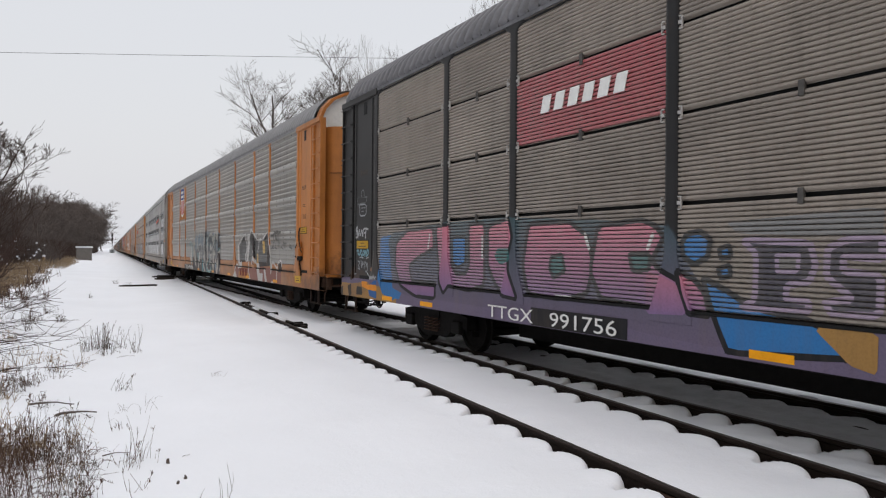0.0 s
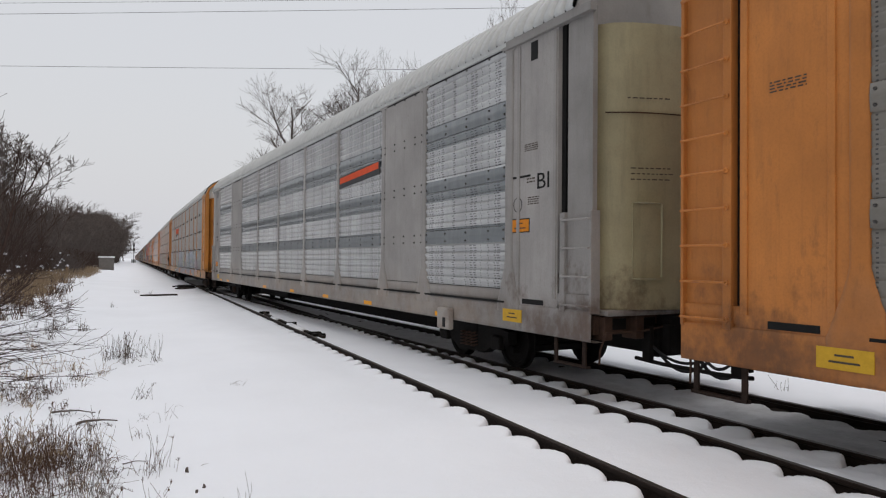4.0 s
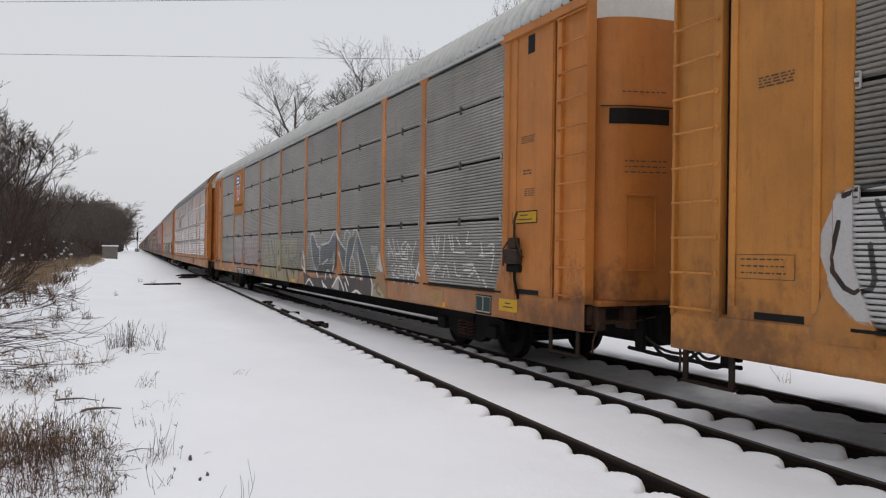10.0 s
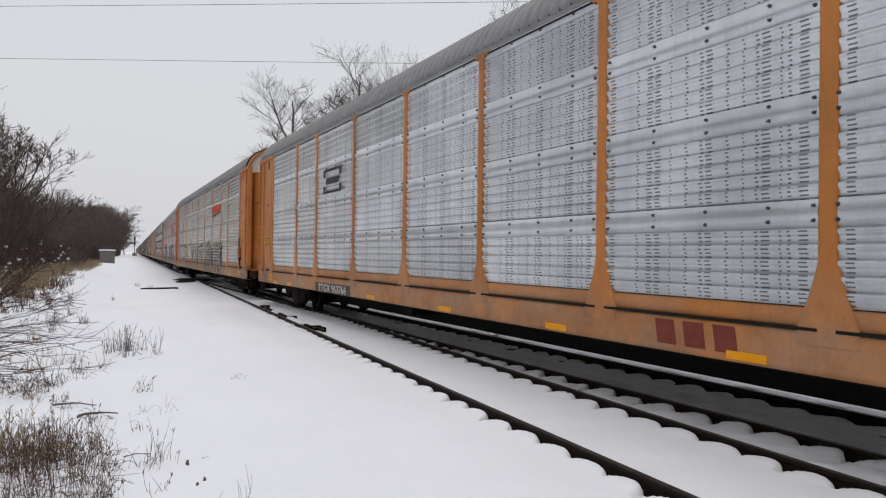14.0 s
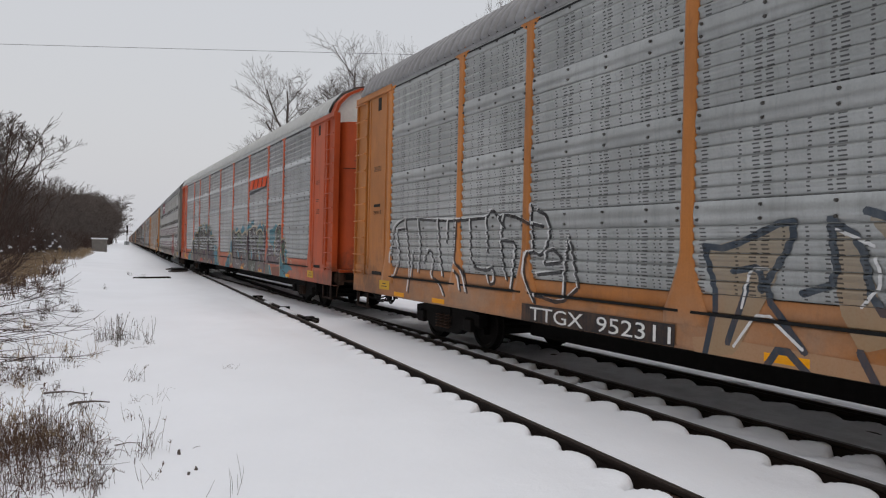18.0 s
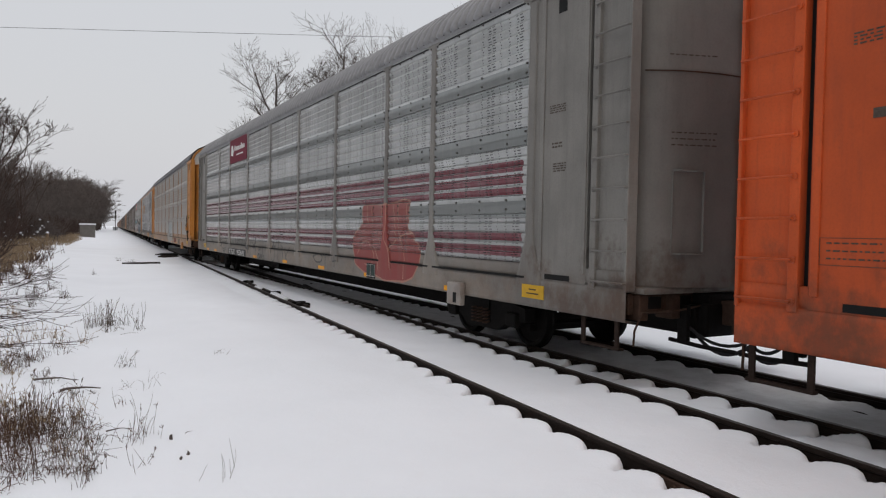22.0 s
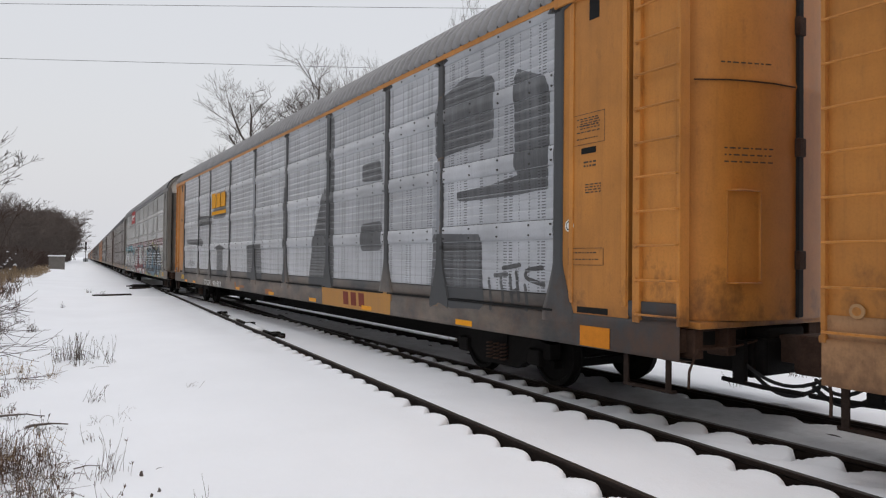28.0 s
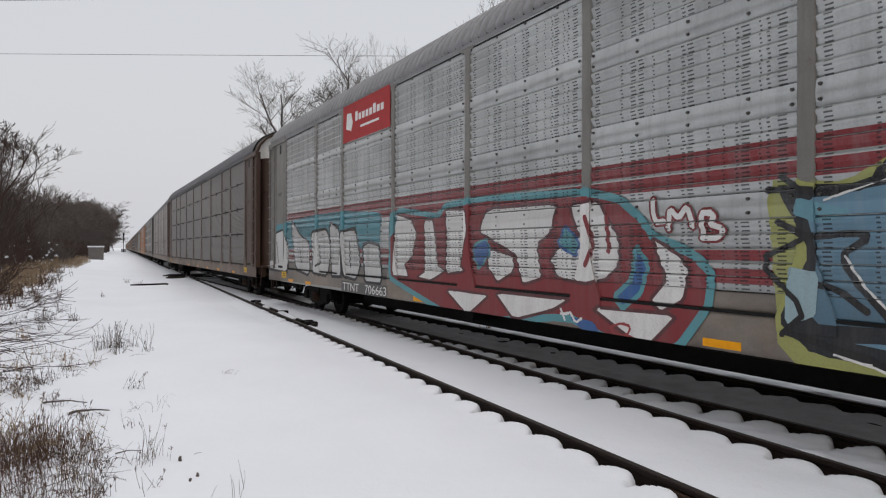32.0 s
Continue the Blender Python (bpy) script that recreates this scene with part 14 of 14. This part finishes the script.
for seed, x, y, h, half, ln_, lab in (
        (1, 14.7, 66.91, 20.4, 3.5, (-0.03, 0), 'tall bare tree with spreading grey twigs beyond the train'),
        (2, 17.3, 67.77, 23.2, 3.3, (0, 0), 'tall bare upright tree beyond the train'),
        (3, 25.6, 70.87, 24.6, 2.6, (0.03, 0), 'tall bare upright tree beyond the train'),
        (7, 24.2, 68.36, 22.99, 2.90, (0.05, 0), 'bare tree with fine twigs beyond the train'),
        (4, 25.79, 71.49, 26.4, 2.56, (-0.05, 0), 'tall bare tree seen above the roofs'),
        (6, 27.78, 68.59, 25.12, 1.91, (0, 0), 'bare tree with fine twigs beyond the train'),
        (5, 28.5, 52.8, 25.0, 2.68, (-0.05, 0), 'tall bare tree seen above the roofs')):
    tr = tree_mesh(seed, h, BARK, 4, 0.9, 0.06, 0.012, ln_, (5, 7))
    fit_crown(tr, h, half)
    tr.location = (x, y, -0.6)
    tagged(tr, lab, "tree", "tall trees beyond the train")

# thicket along the left of the line: five trees, repeated
thick = []
for k in range(5):
    tr = tree_mesh(40 + k, 9.5, BARK_DARK, 4, 0.7, 0.07, 0.011, (0, 0), (4, 5), 3)
    fit_crown(tr, 10.0, 3.0)
    tagged(tr, "bare many-stemmed tree in the line-side thicket", "tree", "thicket trees")
    thick.append(tr)
rnd = random.Random(5)
spots = []
for k in range(15):
    q = rnd.random()
    spots.append((rnd.uniform(-13, -7.8), 44 + 24 * q, rnd.uniform(1.0, 1.2) - 0.4 * q))
for k in range(9):
    spots.append((rnd.uniform(-12, -8.0), rnd.uniform(70, 90), rnd.uniform(0.35, 0.5)))
y = 96.0
while y < 420:
    far_ = min(1.0, (y - 96) / 170)
    g_ = 0.88 + 0.85 * far_
    spots.append((rnd.uniform(-11.0, -8.2) + 2.6 * far_, y, g_ * rnd.uniform(0.85, 1.08)))
    spots.append((rnd.uniform(-18, -11) + 2 * far_, y + 2, g_ * rnd.uniform(0.9, 1.12)))
    y += rnd.uniform(4.0, 7.0) * (1 + (y - 96) / 220)
# unseen trees beside and behind the viewer, added to dim the train's near side
for k in range(26):
    spots.append((rnd.uniform(-17, -9.5), -62 + k * 3.9 + rnd.uniform(-1, 1), rnd.uniform(0.95, 1.25)))
for k, (x, y, s) in enumerate(spots):
    m = pose(x, y, 0.05, 0, 0, rnd.uniform(0, 360))
    src = thick[k % 5]
    if k < 5:
        ob = src
        ob.matrix_basis = m @ Matrix.Diagonal((s, s, s, 1))
    else:
        ob = copy_thing(src, m)
        ob.scale = (s, s, s)

# low brush under the thicket
for k in range(4):
    tw = Twigs()
    r2 = random.Random(70 + k)
    for q in range(420):
        p = Vector((r2.uniform(-2.5, 2.5), r2.uniform(-4, 4), 0))
        d = Vector((r2.gauss(0, .35), r2.gauss(0, .35), 1)).normalized()
        h = r2.uniform(0.5, 2.6)
        mid = p + d * h * 0.5 + Vector((r2.gauss(0, .06), r2.gauss(0, .06), 0))
        tip = p + d * h + Vector((r2.gauss(0, .2), r2.gauss(0, .2), 0))
        tw.rod([p, mid, tip], 0.014, 0.008)
        for e in range(4):
            b0 = mid.lerp(tip, r2.random())
            tw.rod([b0, b0 + Vector((r2.gauss(0, .25), r2.gauss(0, .25), r2.uniform(0.1, .5)))], 0.009, 0.006)
    base = tw.mesh("brush", BARK_DARK if k % 2 else TWIG_RED)
    tagged(base, "low tangled brown brush at the foot of the thicket", "brush", "brush", kind="stuff")
    for q in range(12):
        yy = 34 + (q * 4 + k) * 5.2
        xx = -7.6 - r2.uniform(0, 3) + (0.9 if yy > 60 else 0)
        ob = base if q == 0 else copy_thing(base, Matrix())
        ob.location = (xx, yy, 0.15)

# tall grass strip before the thicket
for nm, mt, cnt, x0, x1, y0, y1, hh, sd, lab in (("dead_grass", STRAW, 9500, -7.5, -3.2, 24, 95, 0.7, 1, "tan dead grass along the edge of the thicket"),
                                       ("dead_grass", DRY_BROWN, 2600, -7.0, -2.6, 20, 60, 0.5, 2, "brown dead grass poking through snow")):
    r2 = random.Random(sd)
    tw = Twigs()
    for q in range(cnt):
        yy = y0 + (y1 - y0) * r2.random() ** 1.4
        xx = r2.uniform(x0, x1)
        if noise.noise(Vector((xx * .5, yy * .3, 2))) < -0.05:
            continue
        p = Vector((xx, yy, 0.05))
        h = hh * r2.uniform(0.4, 1.2)
        tw.rod([p, p + Vector((r2.gauss(0, .12), r2.gauss(0, .12), h))], 0.012, 0.004)
    tagged(tw.mesh(nm, mt), lab, "grass", kind="stuff")


def ground_at(x, y):
    return float(ground_height(np.array([float(x)]), np.array([float(y)]))[0])


def tuft(name, seed, cx, cy, rx, ry, count, h, material, label, lean=0.25, thick_=0.0035, seeds=False, bent=0.25):
    """Dry stems, some upright, some bowed over until they lie on the snow."""
    r2 = random.Random(seed)
    tw = Twigs()
    knots = [(r2.gauss(0, rx), r2.gauss(0, ry)) for k in range(max(3, count // 14))]
    for q in range(count):
        kx, ky = r2.choice(knots)
        x, y = cx + kx + r2.gauss(0, 0.05), cy + ky + r2.gauss(0, 0.07)
        p = Vector((x, y, ground_at(x, y) - 0.02))
        hh = h * 0.75 * r2.uniform(0.25, 1.15) ** 1.3
        d = Vector((r2.gauss(0, lean), r2.gauss(0, lean), 1)).normalized()
        a = r2.uniform(0, 6.28)
        out = Vector((math.cos(a), math.sin(a), 0))
        if r2.random() < bent:
            pts = [p, p + (d * 0.45 + out * 0.15) * hh, p + (d * 0.55 + out * 0.55) * hh, p + (d * 0.30 + out * 1.0) * hh]
        else:
            pts = [p, p + d * hh * 0.5, p + d * hh * 0.8 + out * hh * 0.05, p + d * hh + out * hh * r2.uniform(0.02, 0.2)]
        tw.rod(pts, thick_ * 0.6, thick_ * 0.28)
        if seeds and r2.random() < 0.3:
            for e in range(5):
                s0 = pts[2].lerp(pts[3], r2.random())
                tw.rod([s0, s0 + Vector((r2.gauss(0, .009), r2.gauss(0, .009), r2.uniform(0.012, .03)))], thick_ * 0.8, thick_ * 0.4)
    return tagged(tw.mesh(name, material), label, "weeds", "", "stuff")


# dense brown grass and weeds on the near verge
tuft("grass_clump", 1, -0.85, 6.2, 0.36, 0.55, 900, 0.20, RUST_GRASS, "low matted rust-brown grass in snow", 0.45, 0.0045, False, 0.7)
tuft("grass_clump", 18, -0.78, 6.2, 0.38, 0.55, 760, 0.40, DRY_BROWN, "clump of upright dry brown grass in snow", 0.18, 0.0032, True, 0.15)
tuft("grass_clump", 2, -0.62, 6.45, 0.34, 0.45, 260, 0.55, DRY_BROWN, "taller dry brown weed stems standing in snow", 0.22, 0.0036, True, 0.12)
tuft("grass_clump", 3, -0.95, 6.9, 0.35, 0.5, 420, 0.42, STRAW, "tan dry grass poking through snow", 0.35, 0.0042, True)
tuft("grass_clump", 16, -0.28, 6.15, 0.16, 0.30, 150, 0.26, WEED, "dry grey-brown weeds poking through snow", 0.4, 0.0035, True, 0.45)
tuft("weed_patch", 4, -0.10, 13.4, 0.32, 0.5, 110, 0.62, WEED, "upright grey weed stalks in snow", 0.16, 0.006, True, 0.2)
tuft("weed_patch", 5, -1.4, 12.0, 0.5, 1.2, 240, 0.36, STRAW, "tan weed stalks in snow", 0.25, 0.005, True, 0.4)
tuft("weed_patch", 17, -1.15, 10.3, 0.3, 0.6, 200, 0.34, DRY_BROWN, "brown tangled weeds in snow", 0.35, 0.0045, True, 0.45)
tuft("weed_patch", 6, -0.6, 9.6, 0.5, 0.9, 110, 0.3, WEED, "sparse grey weeds in snow", 0.3, 0.0045, True, 0.35)
tuft("weed_patch", 7, -1.9, 17.5, 0.8, 2.2, 220, 0.42, WEED, "grey weed stalks in snow", 0.2, 0.007, True)
tuft("weed_patch", 8, -3.0, 24.0, 0.9, 3.0, 260, 0.5, DRY_BROWN, "brown weed stalks in snow", 0.2, 0.009, True)
tuft("weed_patch", 9, 0.2, 8.2, 0.12, 0.3, 22, 0.2, WEED, "few thin weed stems in snow", 0.5, 0.003, False)
tuft("weed_patch", 10, 1.38, 10.1, 0.05, 0.08, 7, 0.3, WEED, "a few thin stems in open snow", 0.4, 0.004, False)
tuft("weed_patch", 11, 0.05, 5.5, 0.16, 0.2, 34, 0.22, DRY_BROWN, "sparse brown stems at the edge of open snow", 0.3, 0.0035, True)
tuft("weed_patch", 12, 0.75, 5.0, 0.08, 0.1, 6, 0.3, WEED, "thin single stems in open snow", 0.25, 0.0035, False, 0.0)
tuft("weed_patch", 13, 0.3, 33.0, 1.2, 3.0, 60, 0.3, WEED, "sparse stems in snow near the loose timber", 0.3, 0.009, False)
tuft("weed_patch", 14, 10.5, 9.0, 1.6, 5.0, 260, 0.45, WEED, "grey weeds in the snow beyond the train", 0.3, 0.005, True)
tuft("weed_patch", 15, 12.5, 22.0, 2.5, 9.0, 300, 0.6, STRAW, "tan weeds in the snow beyond the train", 0.3, 0.008, True)
# twigs, lumps and small logs lying on the snow
for k, (x, y, ln_, r, an) in enumerate(((-0.50, 8.15, 0.38, 0.026, 10), (-0.8, 8.8, 0.45, 0.022, -8), (-0.05, 6.5, 0.22, 0.010, 14), (-0.5, 5.75, 0.6, 0.005, 20), (0.56, 6.18, 0.08, 0.004, 40), (0.1, 12.6, 0.5, 0.004, 5))):
    b = bmesh.new()
    a = radians(an)
    p0 = Vector((x, y, ground_at(x, y) + r * 0.7))
    r *= 0.65
    tube(b, [p0 + (Vector((math.cos(a), math.sin(a), 0)) * u + Vector((-math.sin(a), math.cos(a), 0.6)) * (0.05 * math.sin(u * 4.2) + 0.012 * math.sin(u * 11 + k))) * ln_ for u in (0, 0.15, 0.3, 0.45, 0.6, 0.8, 1.0)], r, 6, r * 0.4)
    tagged(mesh_object("fallen_branch", b, BARK_DARK), "dark fallen branch lying on snow", "branch", "fallen branches")
for k, (x, y, s) in enumerate(((0.44, 6.05, 0.015), (0.47, 5.50, 0.011), (0.53, 5.6, 0.012))):
    b = bmesh.new()
    bmesh.ops.create_icosphere(b, subdivisions=2, radius=s)
    for v in b.verts:
        v.co *= 1 + 0.9 * noise.noise(v.co * 90 + Vector((k, 0, 0)))
        v.co.z *= 1.9
    b.transform(Matrix.Translation((x, y, ground_at(x, y) + s * 0.8)))
    tagged(mesh_object("seed_head", b, BARK_DARK), "small dark dried seed head on snow", "seed head", "seed heads")


# shrub with bare red-brown branches reaching over the verge
def shrub(seed, x, y, n, length, reach, label, thin=0.004, up=0.15):
    r2 = random.Random(seed)
    tw = Twigs()
    z = ground_at(x, y)
    for k in range(n):
        a = r2.uniform(-0.7, 1.0) if reach else r2.uniform(0, 6.28)
        d = Vector((math.cos(a), math.sin(a) * 0.8, r2.uniform(0.15, 1.1))).normalized()
        grow(tw, Vector((x + r2.gauss(0, .12), y + r2.gauss(0, .25), z)), d, length * r2.uniform(0.6, 1.1), 0.012, 2, r2, 0.65, -0.02 if reach else up, thin, (4, 6))
    ob = tw.mesh("shrub", TWIG_RED)
    return tagged(ob, label, "shrub")


def arching(seed, x, y, n, length, label):
    """Long bare branches that bow low over the snow, with a few side twigs each."""
    r2 = random.Random(seed)
    tw = Twigs()
    z = ground_at(x, y)
    for k in range(n):
        a = r2.uniform(-0.75, 0.85)
        d = Vector((math.cos(a), math.sin(a), r2.uniform(0.25, 0.65))).normalized()
        ln_ = length * r2.uniform(0.55, 1.1)
        pts = [Vector((x + r2.gauss(0, .1), y + r2.gauss(0, .5), z))]
        for q in range(8):
            d = (d + Vector((r2.gauss(0, .07), r2.gauss(0, .07), -0.07 + r2.gauss(0, .05)))).normalized()
            pts.append(pts[-1] + d * ln_ / 8)
        tw.rod(pts, 0.0085, 0.0028)
        for q in range(r2.randint(5, 8)):
            i = r2.randint(2, 7)
            e = (d + Vector((r2.gauss(0, .45), r2.gauss(0, .45), r2.gauss(0.1, .3)))).normalized()
            m = pts[i] + e * ln_ * r2.uniform(0.08, 0.16)
            tw.rod([pts[i], m, m + (e + Vector((0, 0, r2.uniform(-0.2, 0.4)))) * ln_ * 0.10], 0.0042, 0.0020)
    return tagged(tw.mesh("shrub", TWIG_RED), label, "shrub")


arching(3, -2.5, 9.8, 12, 2.2, "bare red-brown shrub with long branches bowed over snow")
arching(5, -3.1, 12.5, 12, 2.5, "bare red-brown shrub with long branches bowed over snow")
shrub(4, -3.4, 16.5, 7, 2.0, True, "bare red-brown shrub with low spreading branches")
shrub(8, -3.8, 22.0, 10, 2.6, False, "bare brown shrub on the verge", 0.006)
shrub(9, -5.2, 30.0, 12, 3.2, False, "bare brown shrub on the verge", 0.008)
# clots of snow caught in the brush
r2 = random.Random(17)
b = bmesh.new()
for k in range(150):
    yy = r2.uniform(30, 74)
    t = bmesh.new()
    bmesh.ops.create_icosphere(t, subdivisions=1, radius=r2.uniform(0.04, 0.13))
    for v in t.verts:
        v.co *= r2.uniform(0.7, 1.25)
        v.co.z *= 0.6
    join(b, t, Matrix.Translation((r2.uniform(-7.6, -5.2), yy, r2.uniform(0.25, 2.4) * r2.random() + 0.2)))
tagged(mesh_object("snow_clots", b, SNOW, None, "", True), "small clots of snow caught in the brush", "snow", kind="stuff")
# thin sapling leaning into view
sp = tree_mesh(91, 5.6, TWIG_RED, 3, 0.55, 0.08, 0.004, (0.16, 0), (3, 5), 3)
sp.location = (-3.35, 17.0, 0.0)
tagged(sp, "slender bare sapling leaning over the verge", "sapling")


# ---- movement of the train ----
CAR_PITCH = 28.6


def train_front(t):
    return ((4.69e-06 * t - 0.00024459) * t - 0.00206656) * t * t - 9.44542746 * t - 13.13488057


def car_pose(i, t):
    y = train_front(t) + CAR_PITCH * (i + 0.5)
    xa, xb = track_x(y - TRUCK), track_x(y + TRUCK)
    return pose((xa + xb) / 2, y, 0, 0, 0, -math.degrees(math.atan2(xb - xa, 2 * TRUCK)))


def motions():
    for i, car, sets in CARS:
        walk(car, [(t, car_pose(i, t)) for t in range(0, 33)])
        for ws in sets:
            x, y, z = ws.location
            walk(ws, [(k / 15, pose(x, y, z, math.degrees((train_front(0) - train_front(k / 15)) / z))) for k in range(0, 481)])


motions()
